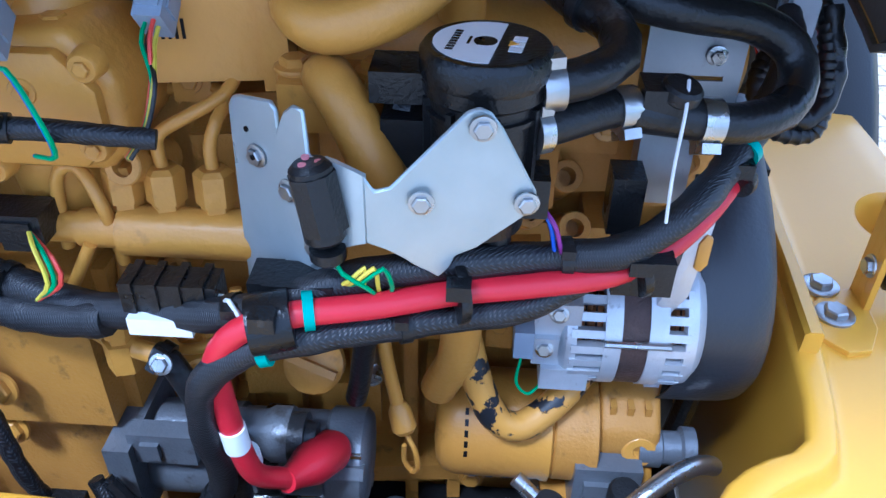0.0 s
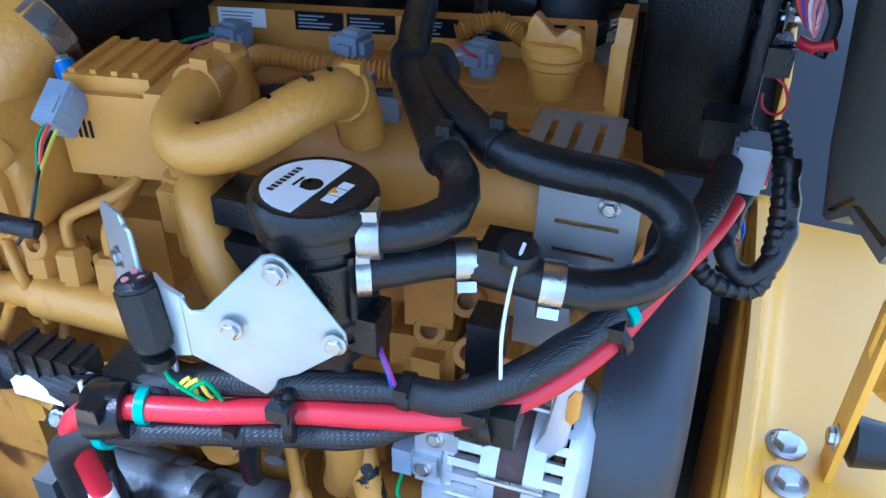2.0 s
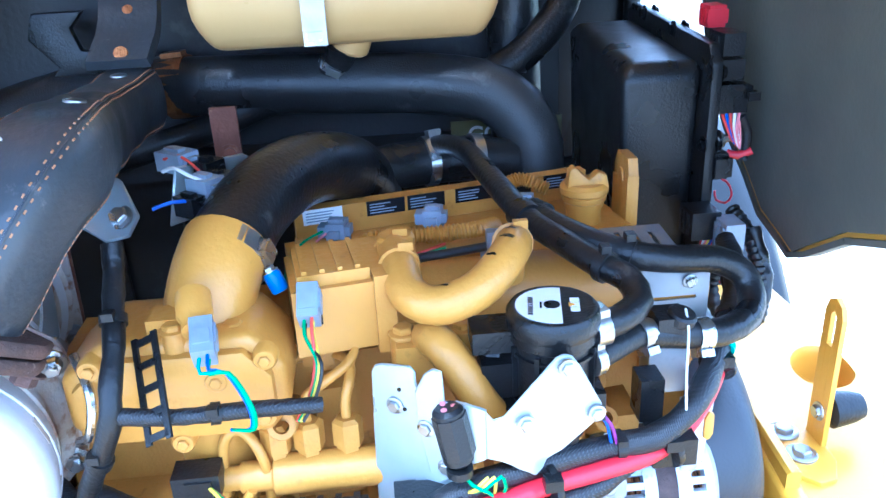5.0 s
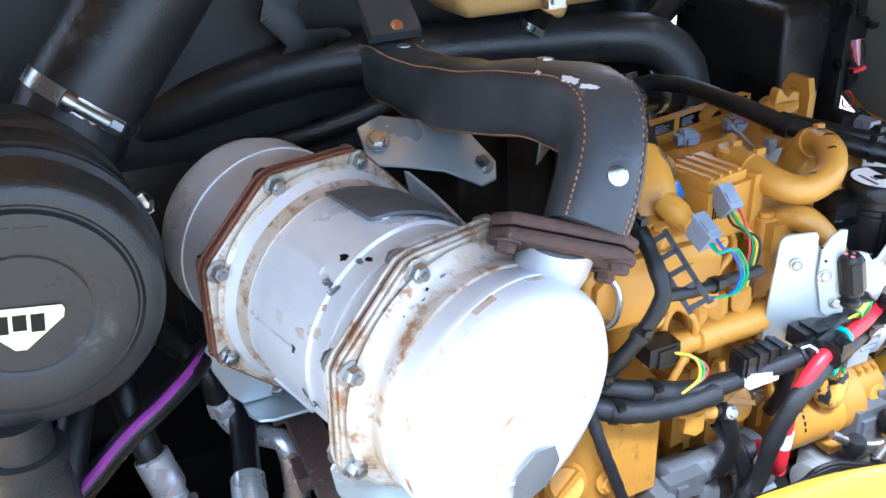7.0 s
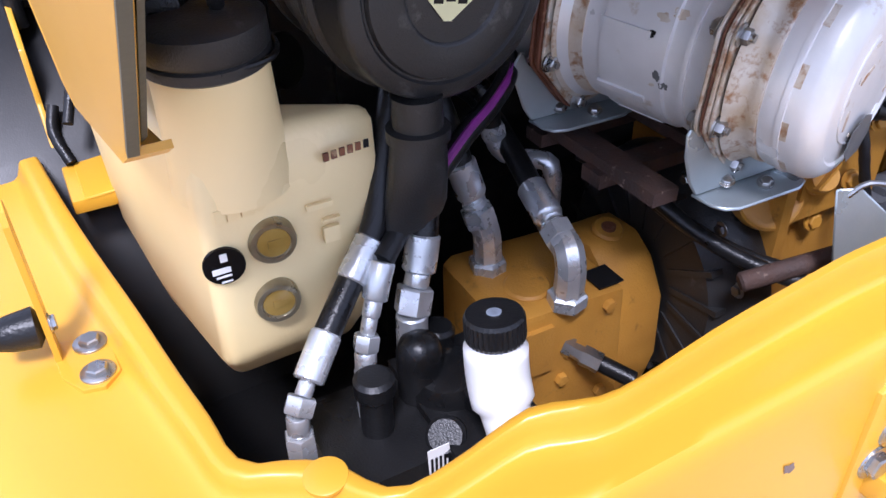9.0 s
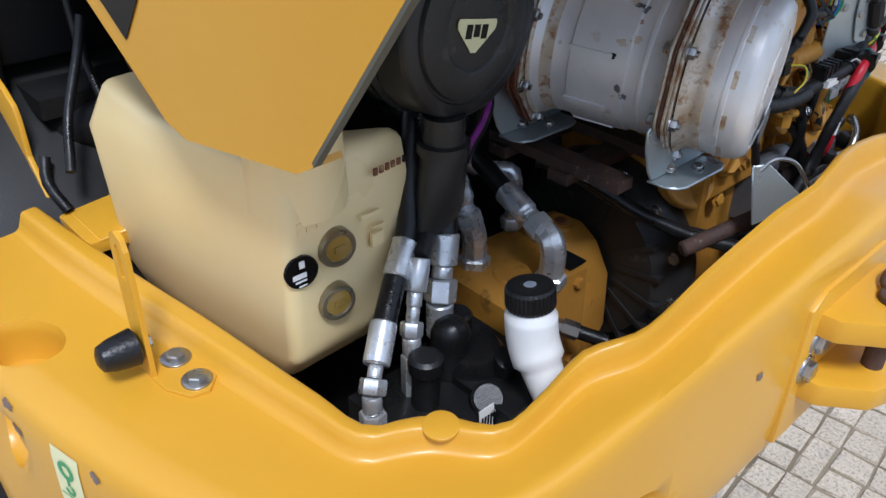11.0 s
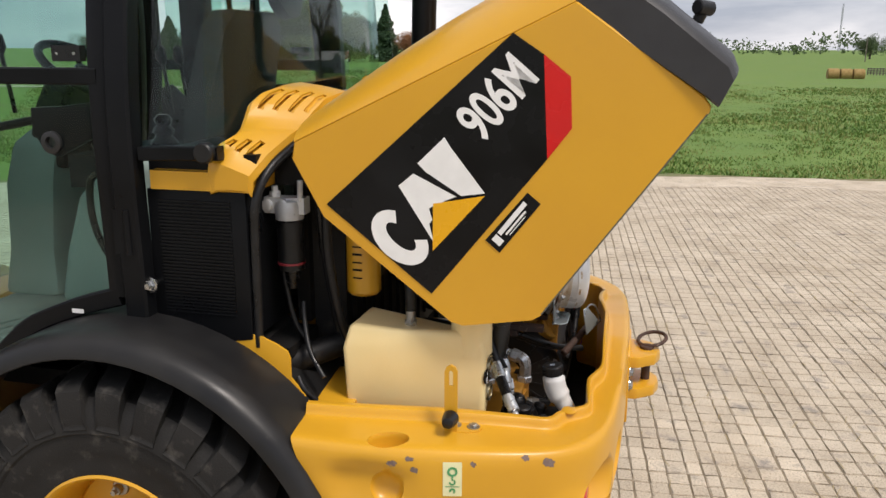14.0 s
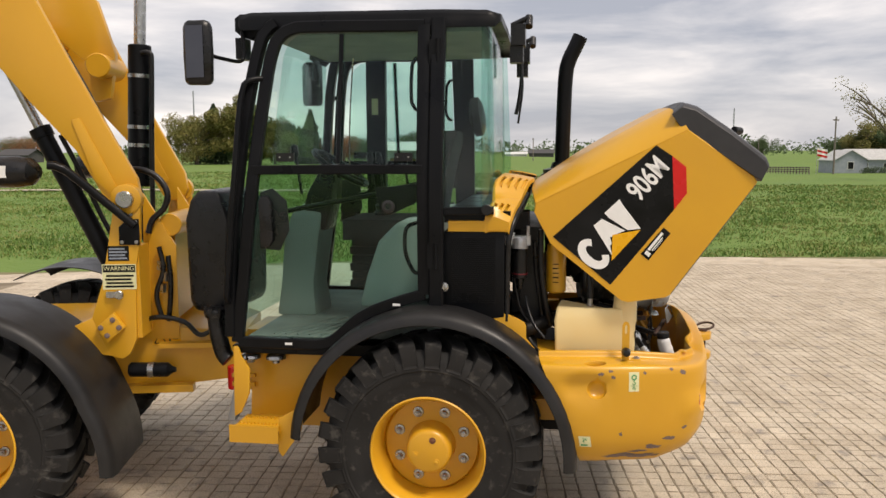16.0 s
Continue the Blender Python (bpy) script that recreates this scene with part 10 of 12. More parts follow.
part("inlet_can", bm, SHELL, can)
bm = B()
lathe(bm, on_axis(0.012), AX, [(0, 0.118), (0.01, 0.112), (0.02, 0.107), (0.05, 0.107), (0.052, 0.110), (0.128, 0.110), (0.13, 0.107), (0.165, 0.107), (0.172, 0.112), (0.182, 0.118)], 56)
d, u, v = frame_of(AX)
mid_can = part("middle_can", bm, SHELL, can)
for k, a in enumerate(range(20, 360, 40)):
    bm = B()
    m = Matrix.Translation(on_axis(0.055)) @ Matrix((u, v, d)).transposed().to_4x4() @ Matrix.Rotation(radians(a), 4, "Z")
    box(bm, (-0.004, 0.1085, 0.005), (0.004, 0.1125, 0.065), 0.002, m)
    part("bead", bm, SHELL, mid_can)
bm = B()
lathe(bm, on_axis(0.216), AX, [(0, 0.119), (0.006, 0.113), (0.014, 0.106), (0.03, 0.107), (0.035, 0.109), (0.07, 0.109), (0.078, 0.106), (0.086, 0.098), (0.088, 0.089), (0.086, 0.086), (0.088, 0.070), (0.089, 0.06), (0.0885, 0.0)], 56)
front_can = part("outlet_can", bm, SHELL, can)
# flange pairs: eight-sided plates with ears
def flange(s, r, n, layers, turn):
    """Four thin plates with eight rounded corners, a bolt in each corner."""
    for k, (m_, grow) in enumerate(layers):
        bm = B()
        c = on_axis(s + k * 0.0052 - 0.013)
        pts = []
        for i in range(64):
            t = 2 * math.pi * i / 64
            e = (t - radians(turn)) / radians(45)
            e = abs(e - round(e)) * 2
            rr = r * grow * min(0.985, 0.924 / math.cos(radians(22.5 * (1 - min(1.0, e)))))
            pts.append(c + u * (rr * math.cos(t)) + v * (rr * math.sin(t)))
        plate(bm, pts, AX, 0.004 if k != 2 else 0.0045, 0.001)
        part("flange", bm, m_, can)
    for i in range(n):
        t = radians(turn + 45 * i)
        p = on_axis(s + 0.0068) + u * (r * 0.91 * math.cos(t)) + v * (r * 0.91 * math.sin(t))
        bm = B()
        bolt(bm, p, AX, 0.0075, True, 0.010)
        cyl(bm, p + AX * 0.008, p + AX * 0.014, 0.0042, 10)
        bolt(bm, p - AX * 0.020, -AX, 0.0075, True, 0.009)
        part("bolt", bm, STEEL, can)
flange(0.0, 0.1385, 8, ((BROWN_RUST, 1.0), (RUST, 0.98), (BROWN_RUST, 1.005), (RUST_RIM, 0.985)), 21)
flange(0.205, 0.135, 8, ((RUST_RIM, 0.99), (RUST, 0.975), (RUST_RIM, 1.0), (RUST_RIM, 0.985)), 21)
# heat-stained collars, lap seam and fine beads beside the flanges
for s, prof in ((0.0095, [(0, 0.122), (0.002, 0.1205), (0.004, 0.1165), (0.009, 0.1135), (0.020, 0.1085), (0.030, 0.1077), (0.031, 0.106)]), (0.2145, [(0, 0.1205), (0.003, 0.1185), (0.006, 0.1145), (0.014, 0.1085), (0.020, 0.1085), (0.024, 0.1098), (0.030, 0.1092), (0.031, 0.107)])):
    bm = B()
    lathe(bm, on_axis(s), AX, prof, 56)
    part("stained_collar", bm, RUST_RIM, can)
for s, r_ in ((-0.030, 0.1085), (-0.10, 0.1085), (0.158, 0.1075), (0.262, 0.1095)):
    bm = B()
    lathe(bm, on_axis(s), AX, [(0, r_ - 0.002), (0.001, r_ + 0.0008), (0.004, r_ + 0.0012), (0.007, r_ + 0.0008), (0.008, r_ - 0.002)], 56)
    part("lap_seam", bm, SHELL, can)
bm = B()
tt = [radians(a) for a in range(-60, 150, 10)]
tube(bm, [on_axis(0.3046) + u * (0.064 * math.cos(t)) + v * (0.064 * math.sin(t)) for t in tt], 0.0016, 6, 0.006)
part("pressed_arc", bm, SHELL, front_can)
# flaked coating beside the flange and on the middle can, grey seven-sided patch on the end
bpy.context.view_layer.update()
fk = random.Random(77)
for host, s0, s1, n_, b0, b1, sz in ((front_can, 0.236, 0.250, 22, -50, 130, 0.0042), (mid_can, 0.150, 0.176, 14, 20, 110, 0.0052), (mid_can, 0.03, 0.05, 6, -30, 120, 0.004)):
    for k in range(n_):
        b_ = radians(fk.uniform(b0, b1))
        c = on_axis(fk.uniform(s0, s1)) + V((0, -math.sin(b_), math.cos(b_))) * 0.108
        part("coating_flake", blotch(host, c, sz * fk.uniform(0.5, 1.2), fk, 0.0006, fk.uniform(0.8, 1.8)), (HEAT_GREY, RUST_RIM, BLACK_MARK)[k % 3], host)
bm = B()
plate(bm, [on_axis(0.3056) + V((0, 0.002, -0.060)) + (u * (0.030 * math.cos(a)) + v * (0.026 * math.sin(a))) for a in [2 * math.pi * k / 7 + 0.3 for k in range(7)]], AX, 0.0006, 0)
part("bare_spot", bm, HEAT_GREY, front_can)
# punched slots, embossed marks and stains on the outlet end
for a, rr, w in ((35, 0.05, 0.011), (80, 0.058, 0.007), (160, 0.062, 0.010), (205, 0.045, 0.012), (250, 0.06, 0.010), (300, 0.052, 0.005), (330, 0.03, 0.012)):
    bm = B()
    p = on_axis(0.3048) + u * rr * math.cos(radians(a)) + v * rr * math.sin(radians(a))
    m = Matrix.Translation(p) @ Matrix((u, v, d)).transposed().to_4x4() @ Matrix.Rotation(radians(a + 60), 4, "Z")
    box(bm, (-w, -0.0022, -0.001), (w, 0.0022, 0.0008), 0.0006, m)
    part("weld_mark", bm, RUST_RIM, front_can)
for a in range(15, 360, 30):
    bm = B()
    p = on_axis(0.272) + (u * math.cos(radians(a)) + v * math.sin(radians(a))) * 0.1085
    t = u * -math.sin(radians(a)) + v * math.cos(radians(a))
    m = Matrix.Translation(p) @ Matrix((d, t, d.cross(t))).transposed().to_4x4()
    box(bm, (-0.003, -0.011, -0.0005), (0.004, 0.011, 0.0012), 0.0008, m)
    part("weld_mark", bm, RUST_RIM, front_can)
# flat black discs paint the dark inside of two holes
for s, p in ((0.25, (1.116, -0.062, 1.257)), (0.25, (1.125, -0.113, 1.197))):
    bm = B()
    q = V(p) - on_axis(0)
    rad = (q - AX * q.dot(AX)).normalized()
    base = on_axis(q.dot(AX) - 0.02) + rad * 0.1088
    cyl(bm, base, base + rad * 0.0006, 0.004, 14)
    part("drain_hole", bm, BLACK_MARK, front_can)
# dark heat plate on top, straps and cradle
bm = B()
rows = []
for a in (52, 62, 74, 86, 98):
    w = V((0, math.cos(radians(a)), math.sin(radians(a))))
    rows.append([on_axis(s) + w * rr for s, rr in ((0.06, 0.1135), (0.13, 0.1135), (0.13, 0.117), (0.06, 0.117))])
loft(bm, rows)
part("heat_plate", bm, HEAT_GREY, can, "dark grey heat-marked plate on the middle can")
bm = B()
plate(bm, [(0.842, -0.020, 1.278), (0.858, 0.02, 1.272), (0.868, 0.055, 1.264), (0.885, 0.090, 1.246), (0.880, 0.110, 1.248), (0.864, 0.118, 1.262), (0.838, 0.100, 1.290), (0.818, 0.06, 1.306), (0.800, 0.01, 1.316), (0.804, -0.018, 1.308)], (0.62, -0.22, 0.75), 0.004)
tpl = part("support_plate", bm, ZINC, can, "plated support plate bolted to the flange")
for p in ((0.830, -0.004, 1.300), (0.867, 0.100, 1.264)):
    bm = B()
    bolt(bm, p, (0.62, -0.22, 0.75), 0.0085)
    part("bolt", bm, STEEL, tpl)
for pts in ([(0.86, 0.02, 1.262), (0.90, 0.04, 1.240), (0.96, 0.06, 1.205), (1.0, 0.06, 1.18)],):
    bm = B()
    line = curve(pts, 0.01)
    loft(bm, [[p + V((0.004, -0.010, 0.012)), p + V((0.008, -0.006, 0.012)), p + V((0.004, 0, -0.014)), p + V((0, -0.004, -0.014))] for p in line])
    st_ = part("support_strap", bm, ZINC, can)
    bm = B()
    bolt(bm, line[-1] + V((0.004, -0.003, 0)), (0.6, -0.7, 0), 0.007)
    part("bolt", bm, STEEL, st_)
for s, yo in ((0.215, 0.0), (-0.01, 0.0)):
    c = on_axis(s)
    bm = B()
    plate(bm, [c + V((0.006, a, b_)) for a, b_ in ((-0.118, -0.045), (-0.127, -0.058), (-0.124, -0.085), (-0.112, -0.118), (-0.100, -0.136), (0.030, -0.136), (0.044, -0.128), (0.040, -0.112), (0.0, -0.104), (-0.05, -0.098), (-0.085, -0.080), (-0.105, -0.055))], (1, 0, 0), 0.004)
    plate(bm, [c + V((a, b_, -0.137)) for a, b_ in ((0.002, -0.100), (0.030, -0.098), (0.044, -0.090), (0.050, -0.075), (0.052, 0.010), (0.044, 0.028), (0.030, 0.034), (0.002, 0.034))], (0, 0, -1), 0.004)
    sd = part("saddle", bm, ZINC, can, "zinc plated saddle bracket")
    for o in ((0.012, -0.06, -0.128), (0.03, -0.02, -0.133)):
        bm = B()
        bolt(bm, c + V(o), (0.3, -0.3, 0.9), 0.006)
        part("bolt", bm, STEEL, sd)
crd = thing("filter_cradle", (0.95, -0.05, 0.99), "brown steel cradle under the exhaust filter", "cradle")
for lo, hi in [((0.80, y, 1.005), (1.045, y + 0.035, 1.022)) for y in (-0.155, -0.03)] + [((k, -0.165, 0.99), (k + 0.035, 0.06, 1.008)) for k in (0.81, 0.93)] + [((0.96, 0.03, 0.99), (1.0, 0.06, 1.16))]:
    bm = B()
    box(bm, lo, hi, 0.004)
    part("bar", bm, IRON, crd)

# leather sleeve and its flange
slv = thing("exhaust_pipe", (1.10, 0.07, 1.27), "exhaust pipe wrapped in grey stitched leather sleeve", "exhaust pipe")
pipe_pts = [(0.66, 0.075, 1.33), (0.78, 0.075, 1.335), (0.88, 0.085, 1.345), (0.97, 0.105, 1.362), (1.03, 0.116, 1.366), (1.064, 0.113, 1.360), (1.088, 0.100, 1.340), (1.103, 0.083, 1.314), (1.113, 0.068, 1.293)]
line = curve(pipe_pts, 0.012)
bm = B()
rings = []
nn = len(line)
uu = V((0, 1, 0))
sleeve_frames = []
squared = lambda q: math.copysign(abs(q) ** 0.62, q)
for i, c in enumerate(line):
    t = (line[min(i + 1, nn - 1)] - line[max(i - 1, 0)]).normalized()
    uu = (uu - t * uu.dot(t)).normalized()
    vv = t.cross(uu)
    s = i / (nn - 1)
    wob = 0.0009 * math.sin(i * 0.9) + 0.0011 * math.sin(i * 0.37 + 2)
    slim = 0.86 + 0.14 * max(0.0, min(1.0, (s - 0.45) * 6)) - 0.17 * min(1.0, max(0.0, s - 0.72) * 6)
    sleeve_frames.append((c, uu.copy() * (0.039 + wob) * slim, vv * (0.0355 + wob), t))
    rings.append([c + sleeve_frames[-1][1] * squared(math.cos(a)) + sleeve_frames[-1][2] * squared(math.sin(a)) for a in [2 * math.pi * j / 36 for j in range(36)]])
loft(bm, rings)
sleeve = part("sleeve", bm, SLEEVE, slv, "grey leather heat sleeve with orange stitching", 60)
THREAD = shade("orange_thread", (0.42, 0.21, 0.09), (0.34, 0.17, 0.075), 0.7, scale=60, fine=300, bump=0.1)
bm = B()
for ang in (0.75, 0.98, 2.25, -0.75, -0.95, -2.3):
    for (c, a, b_, t), (c1, a1, b1, t1) in zip(sleeve_frames, sleeve_frames[1:]):
        for f in (0.15, 0.48, 0.81):
            p = (c + a * squared(math.cos(ang)) + b_ * squared(math.sin(ang))).lerp(c1 + a1 * squared(math.cos(ang)) + b1 * squared(math.sin(ang)), f)
            out = (a.normalized() * math.cos(ang) + b_.normalized() * math.sin(ang)).normalized()
            box(bm, (-0.0006, -0.0014, -0.0008), (0.0006, 0.0014, 0.0008), 0, Matrix.Translation(p) @ Matrix((out.cross(t), t, out)).transposed().to_4x4())
ob = part("stitching", bm, THREAD, sleeve)
tagged(ob, kind="stuff")
# raised seam welts beside the stitching
bm = B()
for ang in (0.86, -0.85):
    tube(bm, [c + a * squared(math.cos(ang)) + b_ * squared(math.sin(ang)) for c, a, b_, t in sleeve_frames[::2]], 0.0014, 6, 0.02)
part("seam_welt", bm, SLEEVE, sleeve)
bpy.context.view_layer.update()
for q_, out in (((1.118, 0.089, 1.335), (0.93, -0.14, 0.34)), ((0.967, 0.118, 1.391), (0, 0.51, 0.86)), ((0.711, 0.078, 1.366), (0.09, 0, 1))):
    bm = B()
    q_, out = on_skin(sleeve, q_, -0.0005)
    lathe(bm, q_, out, [(0, 0.0088), (0.002, 0.0084), (0.0030, 0.005), (0.0032, 0.0)], 18)
    part("rivet", bm, STEEL, sleeve)
for c, sz in (((1.052, 0.092, 1.40), 0.006), ((1.068, 0.098, 1.396), 0.005), ((1.010, 0.085, 1.40), 0.003)):
    part("scuff", blotch(sleeve, c, sz, rnd, 0.0007, 1.8), WHITE_MARK, sleeve)
bm = B()
strap_line = curve([(0.69, 0.075, 1.375), (0.665, 0.078, 1.39), (0.635, 0.08, 1.41), (0.60, 0.08, 1.47), (0.58, 0.08, 1.56)], 0.02)
loft(bm, [[p + V((0.01, -0.032, 0.006)), p + V((0.01, 0.032, 0.006)), p + V((0.004, 0.034, -0.004)), p + V((0.004, -0.034, -0.004))] for p in strap_line])
stp = part("strap", bm, SLEEVE, slv)
for p in ((0.69, 0.079, 1.386), (0.635, 0.08, 1.424)):
    bm = B()
    lathe(bm, p, (0.8, 0, 0.6), [(0, 0.008), (0.003, 0.0075), (0.004, 0.0)], 16)
    part("copper_rivet", bm, COPPER, stp)
FD = V((0.42, -0.44, -0.79)).normalized()
fu = V((0.56, 0.76, -0.33))
fu = (fu - FD * fu.dot(FD)).normalized()
fv = FD.cross(fu)
fc = V((1.098, 0.056, 1.280))
for k, mat in ((0, IRON), (1, IRON)):
    bm = B()
    plate(bm, [fc + FD * (k * 0.012 - 0.01) + fu * a + fv * b_ for a, b_ in ((-0.06, -0.02), (-0.045, -0.042), (0.045, -0.042), (0.06, -0.02), (0.06, 0.02), (0.045, 0.042), (-0.045, 0.042), (-0.06, 0.02))], FD, 0.010, 0.002)
    part("flange", bm, mat, slv, "brown rusted pipe flange")
for a, b_ in ((-0.045, -0.028), (0.045, -0.028), (0.045, 0.028), (-0.045, 0.028)):
    bm = B()
    bolt(bm, fc + FD * 0.012 + fu * a + fv * b_, FD, 0.008, True, 0.010)
    part("bolt", bm, IRON, slv)
bm = B()
tube(bm, [fc, (1.096, 0.052, 1.262), (1.090, 0.038, 1.240), (1.085, 0.028, 1.225)], 0.030, 20, 0.01)
part("elbow", bm, ALU, slv)
bm = B()
tube(bm, [(1.06, 0.11, 1.23), (1.085, 0.125, 1.21), (1.09, 0.12, 1.18), (1.075, 0.105, 1.165), (1.06, 0.10, 1.15)], 0.0035, 8, 0.006)
solo("pressure_pipe", bm, STEEL, "thin bent steel pressure pipe", "pipe")

# air cleaner
cleaner = thing("air_cleaner", (0.83, -0.36, 1.16), "black ribbed plastic air cleaner housing with a badge", "air cleaner")
FC, FN = V((0.966, -0.356, 1.260)), V((1, 0.06, -0.02)).normalized()
bm = B()
lathe(bm, FC - FN * 0.27, FN, [(0, 0.05), (0.004, 0.095), (0.02, 0.107), (0.075, 0.108), (0.08, 0.113), (0.10, 0.113), (0.105, 0.108), (0.16, 0.109), (0.165, 0.118), (0.185, 0.118), (0.19, 0.112), (0.20, 0.112)], 56)
part("body", bm, HOUSING, cleaner)
bm = B()
lathe(bm, FC - FN * 0.075, FN, [(0, 0.112), (0.004, 0.1195), (0.012, 0.1195), (0.016, 0.1135), (0.020, 0.1135), (0.024, 0.1155), (0.028, 0.1135), (0.060, 0.1115), (0.067, 0.1095), (0.0705, 0.105), (0.0715, 0.093), (0.0685, 0.0905), (0.0685, 0.0885), (0.0735, 0.086), (0.0775, 0.055), (0.0765, 0.0525), (0.0745, 0.0505), (0.0750, 0.0)], 64)
cov = part("cover", bm, HOUSING, cleaner)
fn_, f_u, f_v = frame_of(FN)
badge_m = axes(FC + FN * 0.001 + V((0, -0.006, -0.012)), (-0.06, 1, -0.19), (0.02, 0.19, 1))
bm = B()
plate(bm, [badge_m @ V(p) for p in ((-0.033, 0.017, 0), (-0.031, 0.021, 0), (0.031, 0.021, 0), (0.033, 0.017, 0), (0.032, 0.010, 0), (0.004, -0.017, 0), (-0.004, -0.017, 0), (-0.032, 0.010, 0))], FN, 0.001, 0)
badge = part("badge", bm, CREAM_MARK, cov, "pale yellow badge with a plain dark mark")
writing("TOP", HOUSING, axes(FC + FN * 0.0003 + V((0, 0.014, 0.066)), (-0.06, 1, -0.19), (0.02, 0.19, 1)), 0.020, cov, "raised_lettering", 0.0006, "CENTER", 0.0004)
for x in (-0.013, 0.0, 0.013):
    bm = B()
    plate(bm, [badge_m @ V(p) for p in ((x - 0.005, -0.001 if x else 0.001, 0.0012), (x + 0.005, -0.001 if x else 0.001, 0.0012), (x + 0.005, 0.015, 0.0012), (x - 0.005, 0.015, 0.0012))], FN, 0.0004, 0)
    part("print_bar", bm, BLACK_MARK, badge)
for a in (75, 200, 320):
    w = f_u * math.cos(radians(a)) + f_v * math.sin(radians(a))
    bm = B()
    p = FC - FN * 0.075 + w * 0.121
    tube(bm, [p - FN * 0.022 + w * 0.002, p + w * 0.006, p + FN * 0.02 + w * 0.002, p + FN * 0.012 - w * 0.003], 0.0022, 6, 0.006)
    box(bm, (-0.010, -0.003, -0.003), (0.010, 0.003, 0.003), 0.001, Matrix.Translation(p) @ Matrix((w.cross(FN), w, FN)).transposed().to_4x4())
    part("wire_latch", bm, STEEL, cleaner)
bm = B()
loft(bm, [[(0.948 + 1.07 * rx * math.cos(t), -0.390 - dy + 1.07 * ry * math.sin(t), z - 0.032 + 0.010 * (z < 1.06) * math.sin(t)) for t in [2 * math.pi * k / 28 for k in range(28)]] for z, rx, ry, dy in ((1.19, 0.024, 0.024, 0), (1.158, 0.024, 0.024, 0), (1.156, 0.030, 0.031, 0), (1.143, 0.030, 0.031, 0), (1.141, 0.026, 0.027, 0), (1.11, 0.026, 0.030, 0.002), (1.07, 0.022, 0.033, 0.006), (1.045, 0.015, 0.033, 0.010), (1.043, 0.012, 0.030, 0.010))])
part("dust_valve", bm, HOUSING, cleaner, "black rubber dust valve")
bm = B()
tube(bm, [(0.715, -0.345, 1.265), (0.695, -0.315, 1.305), (0.677, -0.282, 1.347), (0.668, -0.240, 1.395), (0.655, -0.175, 1.468), (0.63, -0.10, 1.56)], 0.060, 28, 0.012)
ind = part("inlet_duct", bm, HOUSING, cleaner)
DC, dd = V((0.676, -0.281, 1.348)), V((-0.12, 0.66, 0.74)).normalized()
bm = B()
lathe(bm, DC - dd * 0.009, dd, [(0, 0.0605), (0, 0.0625), (0.018, 0.0625), (0.018, 0.0605)], 36)
part("duct_clip", bm, STEEL, ind)
w2 = (V((0.98, 0.05, 0.06)) - dd * dd.dot(V((0.98, 0.05, 0.06)))).normalized()
w3 = dd.cross(w2)
bm = B()
cyl(bm, DC + w2 * 0.068 - w3 * 0.022, DC + w2 * 0.068 + w3 * 0.022, 0.0065, 14, 0.001)
cyl(bm, DC + w2 * 0.068 + w3 * 0.022, DC + w2 * 0.068 + w3 * 0.034, 0.0085, 6)
lathe(bm, DC + w2 * 0.068 - w3 * 0.028, w3, [(0, 0.004), (0.0, 0.0095), (0.012, 0.0095), (0.012, 0.004)], 16)
part("clip_screw", bm, STEEL, ind)

# hydraulic tank
tank = thing("hydraulic_tank", (0.76, -0.53, 0.85), "milky cream plastic hydraulic tank with two sight glasses", "tank")
bm = B()
loft(bm, [[(0.60, -0.645, 0.845), (0.74, -0.635, 0.845), (0.90, -0.605, 0.845), (0.895, -0.46, 0.845), (0.83, -0.465, 0.845), (0.61, -0.47, 0.845)],
          [(0.572, -0.662, 0.90), (0.73, -0.650, 0.90), (0.945, -0.620, 0.90), (0.928, -0.45, 0.90), (0.85, -0.46, 0.90), (0.59, -0.47, 0.90)],
          [(0.565, -0.670, 1.102), (0.73, -0.656, 1.11), (0.948, -0.615, 1.098), (0.923, -0.42, 1.088), (0.845, -0.478, 1.088), (0.585, -0.49, 1.12)],
          [(0.575, -0.642, 1.160), (0.732, -0.654, 1.163), (0.936, -0.608, 1.153), (0.900, -0.415, 1.138), (0.832, -0.500, 1.134), (0.600, -0.515, 1.176)]])
soften(bm, [f for f in bm.faces], 0.016, 3)
body = part("body", bm, TANK, tank)
bm = B()
lathe(bm, (0.895, -0.567, 1.09), (0.06, -0.03, 1), [(0, 0.060), (0.03, 0.057), (0.10, 0.054), (0.135, 0.053), (0.14, 0.05)], 36)
part("filler_neck", bm, TANK, tank)
bm = B()
lathe(bm, (0.902, -0.571, 1.215), (0.06, -0.03, 1), [(0, 0.054), (0.003, 0.058), (0.012, 0.058), (0.014, 0.0555), (0.018, 0.058), (0.04, 0.057), (0.046, 0.05), (0.05, 0.02), (0.051, 0.0)], 40)
fcap = part("filler_cap", bm, HOUSING, tank, "black screw filler cap with a hasp")
bm = B()
loft(bm, [[(0.858, -0.640, z), (0.892, -0.635, z), (0.905, -0.585, z), (0.87, -0.560, z), (0.838, -0.60, z)] for z in (1.257, 1.274)])
part("hasp", soften(bm, bm.faces[:], 0.005, 2), BLACK_PLASTIC, fcap)
bm = B()
box(bm, (0.862, -0.622, 1.272), (0.884, -0.597, 1.288), 0.004)
part("hasp_eye", bm, BLACK_PLASTIC, fcap)
bm = B()
tube(bm, [(0.868, -0.548, 1.268), (0.895, -0.553, 1.276), (0.925, -0.560, 1.270)], 0.0075, 12, 0.008)
part("grip", bm, BLACK_PLASTIC, fcap)
bm = B()
